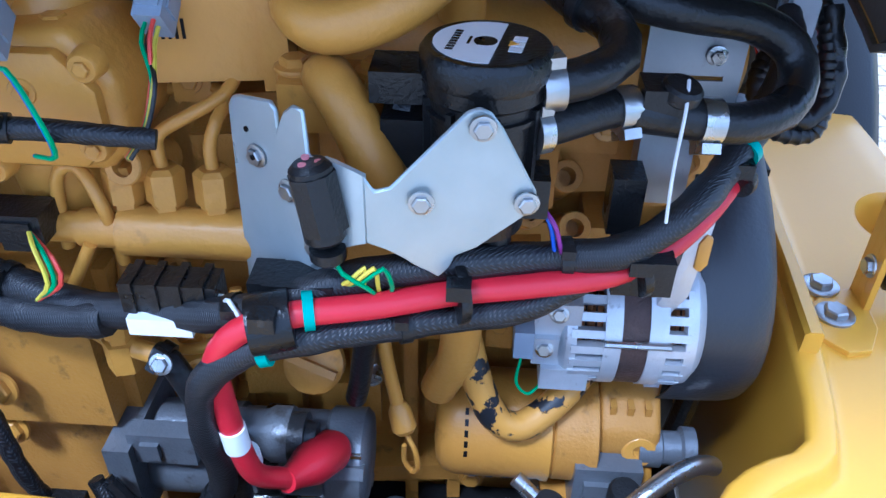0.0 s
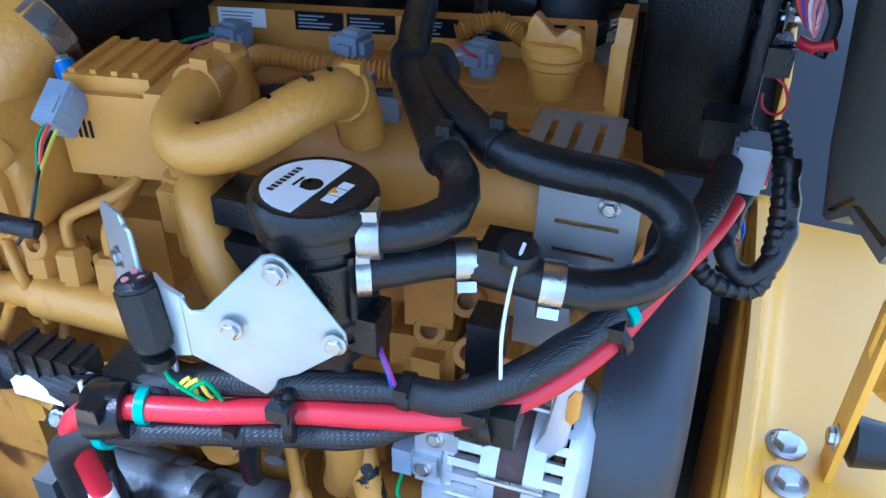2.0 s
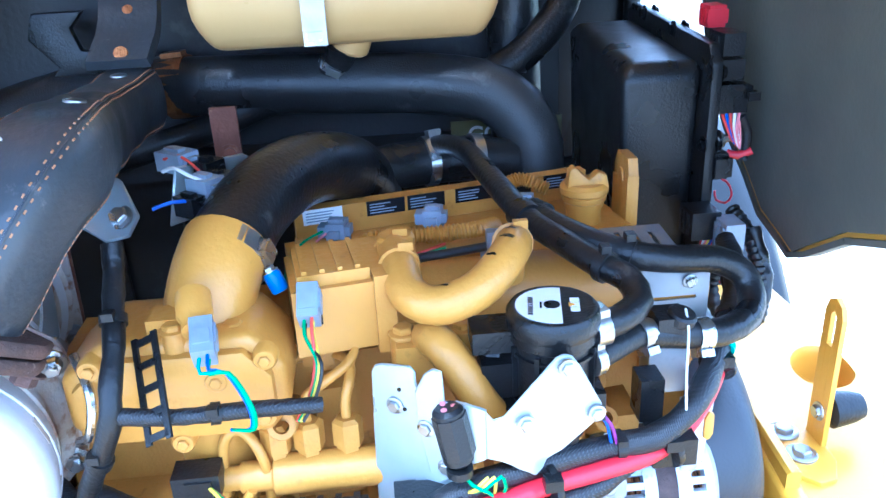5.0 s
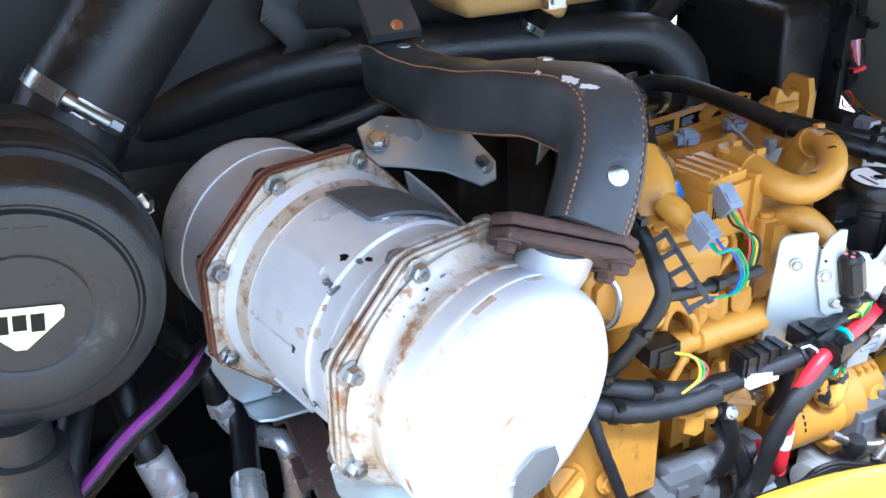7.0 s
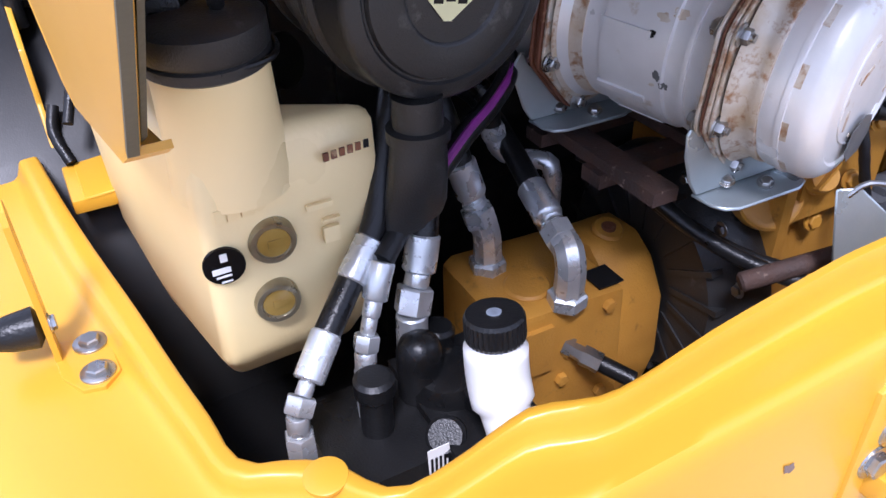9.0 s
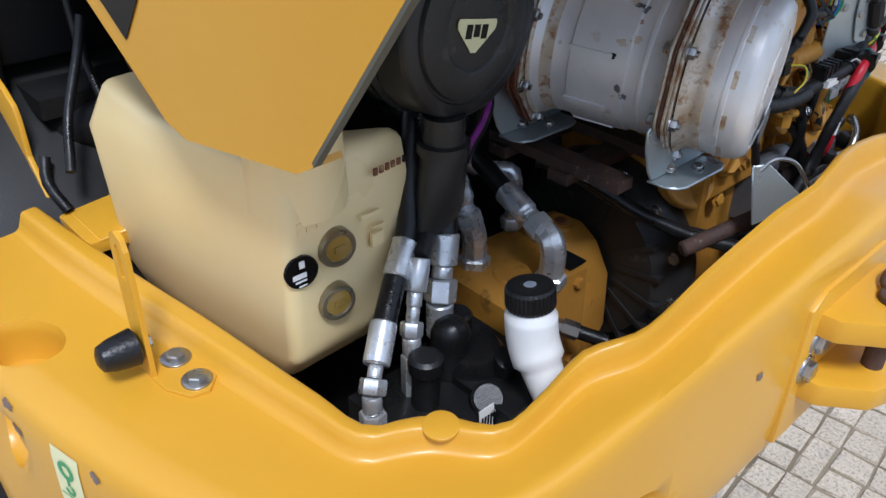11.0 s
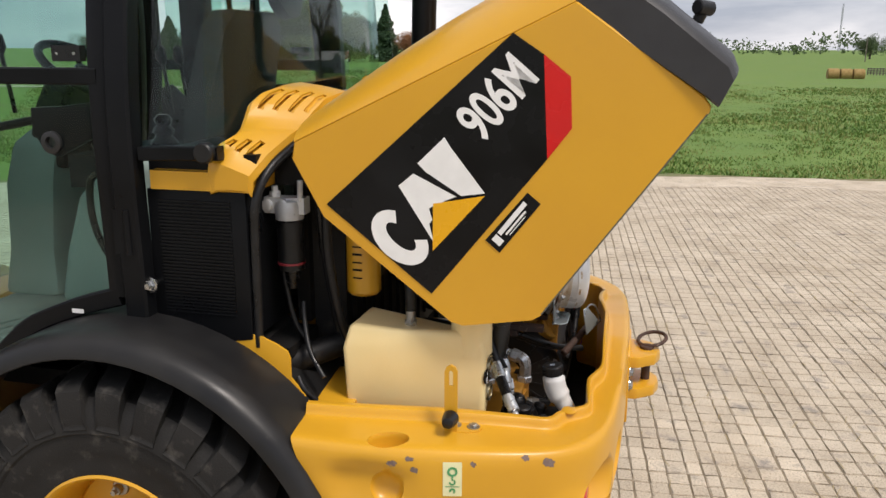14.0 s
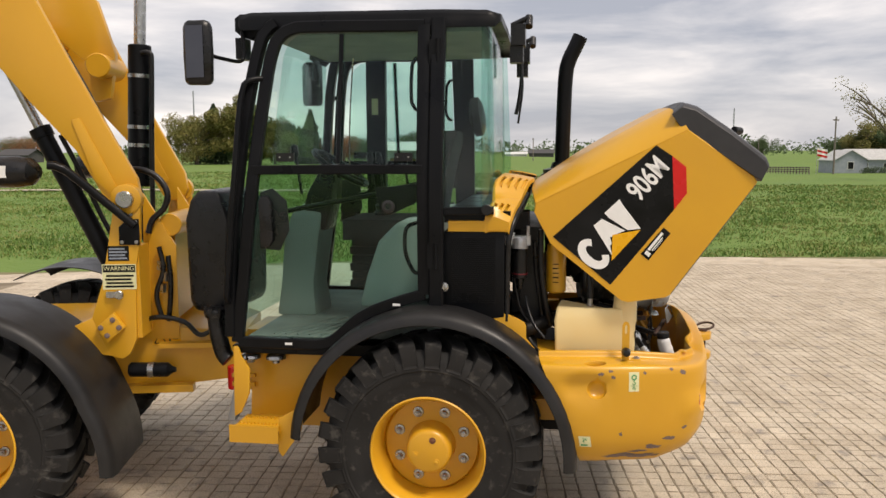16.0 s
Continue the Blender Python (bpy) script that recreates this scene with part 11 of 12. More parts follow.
tube(bm, [(0.958, -0.575, 1.222), (0.946, -0.525, 1.2235), (0.90, -0.511, 1.226), (0.86, -0.53, 1.227)], 0.003, 8, 0.01)
part("seal_bead", bm, RUBBER, fcap)
GLASS_OIL = shade("oil_sight_lens", (0.34, 0.22, 0.05), (0.26, 0.16, 0.03), 0.12, scale=40, fine=200, bump=0.1, coat=0.8)
BRASS = shade("dull_brass_ring", (0.36, 0.32, 0.22), (0.26, 0.22, 0.14), 0.35, metal=0.8, scale=40, fine=300, bump=0.1)
for y, z in ((-0.551, 1.040), (-0.556, 0.967)):
    bm = B()
    n = V((1, -0.09, -0.02)).normalized()
    lathe(bm, V((0.936, y, z)), n, [(0, 0.024), (0.012, 0.024), (0.015, 0.0225), (0.015, 0.018), (0.0125, 0.017)], 32)
    sg = part("sight_glass", bm, BRASS, tank, "brass ringed round sight glass")
    bm = B()
    lathe(bm, V((0.946, y, z)), n, [(0, 0.0175), (0.003, 0.0165), (0.004, 0.008), (0.0042, 0.0)], 28)
    box(bm, (0.949, y - 0.007, z - 0.004), (0.9515, y + 0.007, z + 0.004), 0.001)
    part("lens", bm, GLASS_OIL, sg)
bm = B()
cyl(bm, (0.945, -0.602, 1.030), (0.949, -0.6025, 1.030), 0.0205, 30)
stk = part("round_sticker", bm, BLACK_MARK, tank, "round black sticker with white print")
for y, z, w, h in ((-0.602, 1.026, 0.013, 0.0032), (-0.602, 1.019, 0.010, 0.0012), (-0.602, 1.040, 0.0035, 0.0045), (-0.602, 1.0125, 0.006, 0.001)):
    bm = B()
    box(bm, (0.9491, y - w, z - h), (0.9497, y + w, z + h), 0)
    part("print_bar", bm, WHITE_MARK, stk)
for k in range(6):
    bm = B()
    box(bm, (0.9335 + 0.0003 * k, -0.487 + k * 0.0085, 1.105 + 0.0008 * k), (0.9365, -0.4815 + k * 0.0085, 1.1135 + 0.0008 * k), 0.001)
    part("stamped_mark", bm, DARK if k == 5 else RUST, tank)
for lo, hi in (((0.945, -0.602, 1.075), (0.9475, -0.592, 1.09)), ((0.944, -0.590, 1.075), (0.9465, -0.578, 1.09)), ((0.943, -0.576, 1.075), (0.9455, -0.564, 1.09)), ((0.936, -0.497, 1.04), (0.941, -0.478, 1.043)), ((0.936, -0.497, 1.015), (0.941, -0.48, 1.033)), ((0.937, -0.512, 1.058), (0.942, -0.485, 1.064))):
    bm = B()
    box(bm, lo, hi, 0.0015)
    part("moulded_mark", bm, TANK, tank)
bm = B()
lathe(bm, (0.735, -0.59, 1.155), (0, 0, 1), [(0, 0.018), (0.012, 0.018), (0.012, 0.013), (0.02, 0.013)], 6)
lathe(bm, (0.735, -0.59, 1.175), (0, 0, 1), [(0, 0.013), (0.03, 0.013)], 18)
part("outlet_fitting", bm, STEEL, tank)
hose("hydraulic_hose", [(0.735, -0.59, 1.195), (0.734, -0.588, 1.25), (0.72, -0.57, 1.36), (0.68, -0.52, 1.46)], 0.015, "black hydraulic hose rising from the tank")

# pump and valve block
pump = thing("hydraulic_pump", (0.93, -0.2, 0.65), "yellow cast hydraulic pump with steel hose fittings", "pump")
bm = B()
prism(bm, [(-0.315, 0.66), (-0.315, 0.862), (-0.30, 0.872), (-0.14, 0.862), (-0.13, 0.66)], "x", 0.845, 1.005, 0.008)
prism(bm, [(0.83, 0.62), (0.83, 0.84), (0.86, 0.868), (0.92, 0.872), (0.955, 0.85), (0.985, 0.80), (0.99, 0.70), (0.97, 0.62)], "y", -0.135, -0.05, 0.012)
cyl(bm, (0.90, -0.09, 0.86), (0.905, -0.09, 0.878), 0.022, 20, 0.003)
cyl(bm, (0.95, -0.25, 0.86), (0.95, -0.25, 0.874), 0.03, 24, 0.003)
box(bm, (1.0, -0.30, 0.78), (1.012, -0.25, 0.85), 0.004)
pb = part("casting", bm, CAST_YELLOW, pump)
bm = B()
cyl(bm, (0.905, -0.09, 0.873), (0.905, -0.09, 0.881), 0.010, 16)
part("rusty_plug", bm, RUST, pump)
bm = B()
box(bm, (0.96, -0.175, 0.8665), (0.998, -0.138, 0.869), 0.001)
part("data_plate", bm, BLACK_MARK, pump)
for y, z in ((-0.29, 0.845), (-0.165, 0.845), (-0.29, 0.70), (-0.165, 0.70), (-0.23, 0.75)):
    bm = B()
    bolt(bm, (1.005, y, z), (1, 0, 0), 0.0085, False)
    part("bolt", bm, CAST_YELLOW, pump)

PLATED = shade("plated_steel", (0.66, 0.68, 0.69), (0.54, 0.56, 0.57), 0.30, metal=0.7, scale=40, fine=300, bump=0.1, dirt=(0.2, 0.19, 0.17), dirt_amount=0.2)
def fitting(name, pts, r, label, parent):
    """A plated hose end: hex, elbow, crimp collar."""
    f = part(name, tube(B(), pts, r, 14, 0.008), PLATED, parent, label)
    for p, q, rr, n in ((pts[0], pts[1], r * 1.45, 6), (pts[-2], pts[-1], r * 1.3, 6)):
        d_ = (V(q) - V(p)).normalized()
        bm = B()
        lathe(bm, p, d_, [(0, rr * 0.92), (0.002, rr), (0.018, rr), (0.02, rr * 0.92)], n)
        part("hex_nut", bm, PLATED, f)
    return f

def square_elbow(base, corner, end, hose_to):
    """A forged elbow: base nut, block-shaped bend, swivel nut, grooved ferrule."""
    base, corner, end, hose_to = V(base), V(corner), V(end), V(hose_to)
    f = part("elbow_fitting", tube(B(), [base, base.lerp(corner, 0.7), corner.lerp(end, 0.35), end], 0.0185, 8, 0.006), PLATED, pump, "plated steel elbow")
    bm = B()
    lathe(bm, base - V((0, 0, 0.004)), (0, 0, 1), [(0, 0.0225), (0.002, 0.0245), (0.017, 0.0245), (0.020, 0.021)], 6)
    part("hex_nut", bm, PLATED, f)
    d_ = (hose_to - end).normalized()
    bm = B()
    lathe(bm, end - d_ * 0.006, d_, [(0, 0.0185), (0.002, 0.0215), (0.022, 0.0215), (0.024, 0.018)], 6)
    part("swivel_nut", bm, PLATED, f)
    bm = B()
    n_ = (hose_to - end).length
    lathe(bm, end + d_ * 0.018, d_, [(0, 0.012), (0.003, 0.0155), (0.006, 0.0155), (0.008, 0.0125), (0.011, 0.0155), (0.014, 0.0125), (0.017, 0.0175), (0.020, 0.0190), (n_ - 0.020, 0.0190), (n_ - 0.018, 0.0165)], 22)
    part("crimp_collar", bm, PLATED, f)
square_elbow((0.893, -0.273, 0.870), (0.892, -0.273, 0.925), (0.886, -0.280, 0.942), (0.868, -0.298, 1.020))
square_elbow((1.000, -0.226, 0.870), (1.003, -0.226, 0.938), (0.972, -0.220, 0.944), (0.888, -0.208, 0.968))
fitting("elbow_fitting", [(0.858, -0.155, 0.872), (0.858, -0.155, 0.955), (0.85, -0.16, 0.972), (0.83, -0.178, 0.972), (0.812, -0.20, 0.978), (0.805, -0.212, 1.0), (0.803, -0.216, 1.03)], 0.013, "plated steel elbow pipe", pump)
hose("hydraulic_hose", [(0.872, -0.294, 1.0), (0.862, -0.303, 1.045), (0.82, -0.31, 1.10), (0.72, -0.32, 1.14)], 0.015, "black hydraulic hose from the pump")
hose("hydraulic_hose", [(0.905, -0.210, 0.963), (0.82, -0.197, 0.99), (0.72, -0.19, 1.02), (0.62, -0.2, 1.02)], 0.015, "black hydraulic hose from the pump")
hose("hydraulic_hose", [(0.803, -0.216, 1.02), (0.80, -0.222, 1.06), (0.77, -0.25, 1.09), (0.70, -0.3, 1.12)], 0.014, "black hydraulic hose from the pump")
for off in (0.0, 0.03):
    hose("hydraulic_hose", [(1.16 - off, 0.02, 0.90), (1.10 - off, -0.03, 0.915), (1.04 - off, -0.07, 0.94), (0.96 - off, -0.10, 0.975), (0.88, -0.13, 0.99)], 0.010, "black hydraulic hose crossing the flywheel housing")
# purple striped hoses
STRIPED = [(0.60, -0.11, 1.09), (0.74, -0.165, 1.113), (0.85, -0.222, 1.112), (0.888, -0.266, 1.097), (0.908, -0.312, 1.078), (0.922, -0.355, 1.048), (0.938, -0.400, 1.020), (0.969, -0.448, 0.993)]
ph = hose("striped_hose", STRIPED, 0.0125, "black hose with a purple stripe")
bm = B()
tube(bm, [V(p) + V((0.0075, -0.002, 0.006)) for p in STRIPED[:-1]], 0.0052, 8, 0.012)
part("stripe", bm, WIRES["purple"], ph)
hose("hydraulic_hose", [(0.86, -0.36, 1.20), (0.90, -0.40, 1.12), (0.93, -0.43, 1.04), (0.947, -0.453, 1.004)], 0.0135, "black hydraulic hose with crimped steel ends")

vb = thing("valve_block", (1.05, -0.45, 0.68), "black valve block with hose fittings", "valve")
bm = B()
box(bm, (0.96, -0.56, 0.68), (1.10, -0.44, 0.828), 0.008)
box(bm, (0.955, -0.445, 0.66), (1.13, -0.335, 0.84), 0.022)
vbb = part("body", bm, BLACK_PLASTIC, vb)
for p, d_, prof in (((1.02, -0.40, 0.83), (0.1, -0.1, 1), [(0, 0.045), (0.02, 0.045), (0.035, 0.035), (0.04, 0.01)]), ((1.075, -0.43, 0.82), (0.5, -0.4, 0.7), [(0, 0.022), (0.03, 0.022), (0.034, 0.018)]), ((1.06, -0.385, 0.83), (0.3, 0, 0.9), [(0, 0.02), (0.035, 0.02), (0.04, 0.012)]), ((0.985, -0.40, 0.83), (0, 0.1, 1), [(0, 0.02), (0.06, 0.02), (0.065, 0.016)])):
    bm = B()
    lathe(bm, p, d_, prof, 24)
    part("valve_cap", bm, BLACK_PLASTIC, vbb)
for k in range(5):
    bm = B()
    box(bm, (0.965, -0.435 + k * 0.02, 0.70), (1.135, -0.43 + k * 0.02, 0.80), 0.002)
    part("rib", bm, BLACK_PLASTIC, vbb)
bm = B()
plate(bm, [(1.106, -0.47, 0.80), (1.106, -0.445, 0.80), (1.102, -0.445, 0.845), (1.102, -0.47, 0.845)], (1, 0, 0.1), 0.001, 0)
lb = part("paper_label", bm, WHITE_MARK, vb)
for k in range(5):
    bm = B()
    box(bm, (1.1055, -0.468 + k * 0.005, 0.806), (1.1065, -0.4655 + k * 0.005, 0.835), 0)
    part("print_bar", bm, BLACK_MARK, lb)
def hose_end(pts, radii, parent):
    bm = B()
    for (a, b_), (r, n) in zip(zip(pts, pts[1:]), radii):
        ln = (V(b_) - V(a)).length
        lathe(bm, a, V(b_) - V(a), [(0, r * 0.9), (0.002, r), (ln - 0.002, r), (ln, r * 0.9)], n)
    return part("hose_end", bm, PLATED, parent, "bright plated hose end")
hose_end([(0.945, -0.45, 1.007), (0.966, -0.484, 0.978), (0.972, -0.494, 0.97)], [(0.0165, 18), (0.012, 14)], vb)
hose_end([(0.992, -0.524, 0.945), (1.018, -0.558, 0.915), (1.026, -0.568, 0.906), (1.034, -0.578, 0.892), (1.037, -0.580, 0.87), (1.037, -0.580, 0.81)], [(0.0165, 18), (0.009, 14), (0.0165, 6), (0.012, 14), (0.0165, 6)], vb)
bm = B()
cyl(bm, (0.966, -0.484, 0.978), (0.996, -0.529, 0.941), 0.0145, 16)
part("hose_piece", bm, RUBBER, vb)
hose_end([(0.969, -0.448, 0.993), (0.982, -0.466, 0.958), (0.988, -0.474, 0.942), (0.993, -0.481, 0.925), (0.998, -0.487, 0.908), (1.003, -0.49, 0.885), (1.006, -0.492, 0.82)], [(0.0145, 18), (0.010, 14), (0.0085, 12), (0.0145, 6), (0.012, 12), (0.0145, 6)], vb)
hose_end([(0.955, -0.392, 1.0), (0.966, -0.405, 0.962), (0.971, -0.412, 0.947), (0.979, -0.422, 0.919), (0.982, -0.425, 0.87)], [(0.019, 18), (0.014, 14), (0.021, 6), (0.018, 14)], vb)
bm = B()
lathe(bm, (1.033, -0.494, 0.82), (0, 0, 1), [(0, 0.018), (0.06, 0.018), (0.062, 0.022), (0.08, 0.022), (0.084, 0.017)], 20)
part("black_cap", bm, BLACK_PLASTIC, vb)
bm = B()
lathe(bm, (1.008, -0.429, 0.83), (0, 0, 1), [(0, 0.026), (0.06, 0.026), (0.074, 0.021), (0.082, 0.010), (0.083, 0.0)], 24)
part("dome", bm, BLACK_PLASTIC, vb)
hose("hydraulic_hose", [(0.957, -0.393, 0.995), (0.93, -0.375, 1.05), (0.86, -0.35, 1.1), (0.75, -0.33, 1.12)], 0.016, "black hydraulic hose behind the valve block")
bm = B()
lathe(bm, (1.0, -0.225, 0.80), (0.75, 0.55, -0.25), [(0, 0.014), (0.012, 0.014), (0.012, 0.010), (0.025, 0.011), (0.025, 0.014), (0.05, 0.014), (0.05, 0.010)], 6)
part("pressure_sensor", bm, STEEL, pump)
bm = B()
cyl(bm, (1.038, -0.197, 0.788), (1.075, -0.17, 0.776), 0.011, 14, 0.002)
part("sensor_plug", bm, BLACK_PLASTIC, pump)

# brake fluid bottle
rs = thing("fluid_bottle", (1.13, -0.396, 0.86), "white plastic fluid bottle with a black ribbed cap", "bottle")
bm = B()
line = curve([(1.106, -0.393, 0.972), (1.108, -0.394, 0.95), (1.116, -0.395, 0.92), (1.135, -0.397, 0.89), (1.155, -0.399, 0.86)], 0.006)
dl = len(line) - 1
rings = []
uu = V((0, 1, 0))
for i, c in enumerate(line):
    t = (line[min(i + 1, dl)] - line[max(i - 1, 0)]).normalized()
    uu = (uu - t * uu.dot(t)).normalized()
    s = i / dl
    r = 0.026 + (0.006 if 0.1 < s < 0.62 else 0) - 0.010 * max(0, s - 0.62)
    rings.append(ring(c, uu, t.cross(uu), r, 28))
loft(bm, rings)
part("body", bm, WHITE_PLASTIC, rs, "", 60)
bm = B()
m = Matrix.Translation((1.105, -0.393, 0.968)) @ Matrix.Rotation(radians(-8), 4, "Y")
rings = []
for h, r in ((0, 0.029), (0.004, 0.0305), (0.024, 0.030), (0.028, 0.0275), (0.029, 0.02), (0.028, 0.0)):
    rings.append([m @ V(((r * (1 - (0.035 if (j % 2 and h < 0.026) else 0)) + 1e-4) * math.cos(2 * math.pi * j / 72), (r * (1 - (0.035 if (j % 2 and h < 0.026) else 0)) + 1e-4) * math.sin(2 * math.pi * j / 72), h)) for j in range(72)])
loft(bm, rings)
cap = part("cap", bm, BLACK_PLASTIC, rs, "black ribbed screw cap", 20)
bm = B()
lathe(bm, m @ V((0, 0, 0.0285)), m.to_3x3() @ V((0, 0, 1)), [(0, 0.0065), (0, 0.0075), (0.0004, 0.0075), (0.0004, 0.0065)], 20)
for a in (0, 60, 120):
    box(bm, (-0.006, -0.0005, 0.0285), (0.006, 0.0005, 0.0289), 0, m @ Matrix.Rotation(radians(a), 4, "Z"))
part("print_symbol", bm, GREY_PLUG, cap)

# hood prop plate with its wire clip
tp = thing("prop_plate", (1.18, 0.02, 0.96), "white zinc triangular plate with a wire clip", "bracket")
bm = B()
plate(bm, [(1.160, -0.018, 1.048), (1.172, 0.004, 1.050), (1.205, 0.062, 0.992), (1.205, 0.064, 0.975), (1.172, -0.005, 0.955)], (0.86, -0.5, 0), 0.003)
part("plate", bm, ZINC, tp)
bm = B()
tube(bm, [(1.168, -0.006, 1.04), (1.178, 0.008, 1.056), (1.195, 0.04, 1.045), (1.212, 0.068, 1.0), (1.214, 0.066, 0.985), (1.204, 0.05, 0.983)], 0.0032, 8, 0.006)
part("wire_clip", bm, STEEL, tp)
bm = B()
cyl(bm, (1.105, -0.06, 0.905), (1.175, 0.10, 0.955), 0.012, 14, 0.003)
solo("steel_bar", bm, IRON, "dark steel bar along the counterweight opening", "bar")


# ---- distance ----
LEAF = [shade("foliage_%s" % k, a, b, 0.75, scale=1.2, fine=6, bump=0.2) for k, a, b in (("deep", (0.035, 0.065, 0.018), (0.055, 0.095, 0.025)), ("yellowing", (0.11, 0.12, 0.025), (0.16, 0.13, 0.03)), ("rusty", (0.22, 0.085, 0.03), (0.16, 0.07, 0.025)), ("pine", (0.03, 0.055, 0.022), (0.045, 0.075, 0.03)))]
BARK = shade("grey_bark", (0.10, 0.08, 0.065), (0.15, 0.125, 0.10), 0.9, scale=3, fine=20, bump=0.6)
tr = random.Random(23)

def leaf_clump(bm, c, r, n, size):
    for _ in range(n):
        d = V((tr.gauss(0, 1), tr.gauss(0, 1), tr.gauss(0, 0.8)))
        if d.length == 0:
            continue
        p = c + d.normalized() * r * (0.35 + 0.65 * tr.random() ** 0.4)
        u = V((tr.uniform(-1, 1), tr.uniform(-1, 1), tr.uniform(-1, 1))).normalized() * size * tr.uniform(0.6, 1.4)
        w = u.orthogonal().normalized() * u.length * 0.6
        q = [p - u, p + w, p + u, p - w]
        bm.faces.new([bm.verts.new(x) for x in q])

def tree(x, y, z, h, w, leaf, kind="round", density=1.0):
    t = thing("tree", (x, y, z), {"round": "leafy broad tree at the field's edge", "pine": "tall dark conifer beyond the field", "bare": "thinning autumn tree with bare upper limbs"}[kind], "tree", "trees beyond the field")
    bm = B()
    top = V((x + w * 0.05, y, z + h * (0.55 if kind != "pine" else 0.95)))
    tube(bm, [(x, y, z - 0.3), (x + w * 0.02, y, z + h * 0.25), top], w * 0.045, 8, h * 0.08, lambda s: 1 - 0.75 * s)
    limbs = []
    if kind != "pine":
        for k in range(9 if kind == "round" else 13):
            a = tr.uniform(0, 6.28)
            b0 = V((x, y, z + h * tr.uniform(0.22, 0.55)))
            tip = b0 + V((math.cos(a) * w * tr.uniform(0.25, 0.48), math.sin(a) * w * tr.uniform(0.25, 0.48), h * tr.uniform(0.15, 0.42)))
            mid_ = (b0 + tip) / 2 + V((0, 0, h * 0.05))
            tube(bm, [b0, mid_, tip], w * 0.016, 6, h * 0.1, lambda s: 1 - 0.7 * s)
            limbs.append(tip)
            for _ in range(2):
                t2 = tip + V((tr.uniform(-1, 1) * w * 0.14, tr.uniform(-1, 1) * w * 0.14, h * tr.uniform(0.02, 0.14)))
                tube(bm, [mid_, (mid_ + t2) / 2 + V((0, 0, h * 0.02)), t2], w * 0.008, 5, h * 0.1, lambda s: 1 - 0.6 * s)
                limbs.append(t2)
    part("trunk", bm, BARK, t)
    bm = B()
    if kind == "pine":
        for k in range(26):
            f = k / 25
            rr = w * 0.5 * (1 - f) ** 0.85 * (0.8 + 0.4 * tr.random())
            for j in range(7):
                a = tr.uniform(0, 6.28)
                leaf_clump(bm, V((x + rr * 0.65 * math.cos(a), y + rr * 0.65 * math.sin(a), z + h * (0.05 + 0.95 * f) - rr * 0.12)), rr * 0.42 + 0.15, int(60 * density), h * 0.02)
    else:
        for tip in limbs:
            leaf_clump(bm, tip, w * (0.19 if kind == "round" else 0.09), int((300 if kind == "round" else 34) * density), h * (0.017 if kind == "round" else 0.010))
        if kind == "round":
            for _ in range(22):
                f = tr.uniform(0.14, 0.86)
                q = 0.34 * math.sin(math.pi * min(1, f + 0.12)) ** 0.6
                leaf_clump(bm, V((x + tr.uniform(-q, q) * w, y + tr.uniform(-q, q) * w, z + h * f)), w * 0.18, int(260 * density), h * 0.017)
    part("crown", bm, LEAF[leaf], t)
    return t

def far(px_x, dist, hz=0.0):
    """A place seen from the last eye along a bearing given as x per metre of y."""
    return (0.51 + px_x * (dist + 4.43), dist)

# bearings are tangents from the end of the path
for bx, d, h, w, leaf, kind in ((-0.457, 116, 7.4, 8.0, 1, "round"), (-0.432, 121, 9.4, 7.0, 3, "pine"), (-0.404, 116, 9.6, 6.5, 1, "round"), (-0.385, 118, 8.5, 6.5, 0, "round"), (-0.304, 121, 8.4, 4.6, 3, "pine"), (-0.325, 122, 6.5, 5.5, 0, "round"), (-0.262, 121, 4.4, 6.0, 2, "round"), (-0.238, 122, 3.6, 6.0, 0, "round"), (-0.172, 170, 6.2, 6.5, 0, "round"), (-0.352, 118, 6.9, 6.0, 1, "round"), (-0.60, 108, 6.4, 4.6, 3, "pine"), (0.388, 98, 12.0, 11.0, 1, "bare"), (0.358, 165, 9.2, 7.5, 1, "round"), (0.333, 168, 6.6, 5.5, 0, "round"), (0.377, 165, 8.4, 6.5, 0, "round"), (0.244, 300, 7.0, 8.0, 0, "round"), (-0.69, 150, 4.0, 9.0, 2, "round"), (-0.72, 150, 4.4, 9.0, 0, "round")):
    x, y = far(bx, d)
    tree(x, y, rise(x, y), h, w, leaf, kind, 1.0)
# far hedge lines as one stuff mesh
bm = B()
for _ in range(420):
    bx = tr.uniform(-0.62, 0.75)
    d = tr.uniform(380, 700)
    x, y = far(bx, d)
    leaf_clump(bm, V((x, y, tr.uniform(0.5, 4.0) * (1 + 1.2 * math.sin(bx * 23) ** 4))), tr.uniform(2, 6), 26, 0.9)
solo("far_woods", bm, LEAF[0], "low dark line of distant woods", "woods", kind="stuff")

GREY_WALL = shade("grey_siding", (0.30, 0.33, 0.37), (0.25, 0.28, 0.32), 0.7, scale=2, fine=30, bump=0.2)
ROOF = shade("pale_metal_roof", (0.48, 0.48, 0.46), (0.40, 0.40, 0.39), 0.5, scale=2, fine=30, bump=0.2)
DARK_WALL = shade("dark_barn_boards", (0.05, 0.05, 0.055), (0.08, 0.075, 0.07), 0.8, scale=2, fine=30, bump=0.3)
WOOD = shade("weathered_wood", (0.20, 0.175, 0.15), (0.14, 0.12, 0.10), 0.9, scale=3, fine=40, bump=0.5)
PALE = shade("pale_steel_wall", (0.62, 0.62, 0.60), (0.55, 0.55, 0.54), 0.6, scale=2, fine=30, bump=0.1)
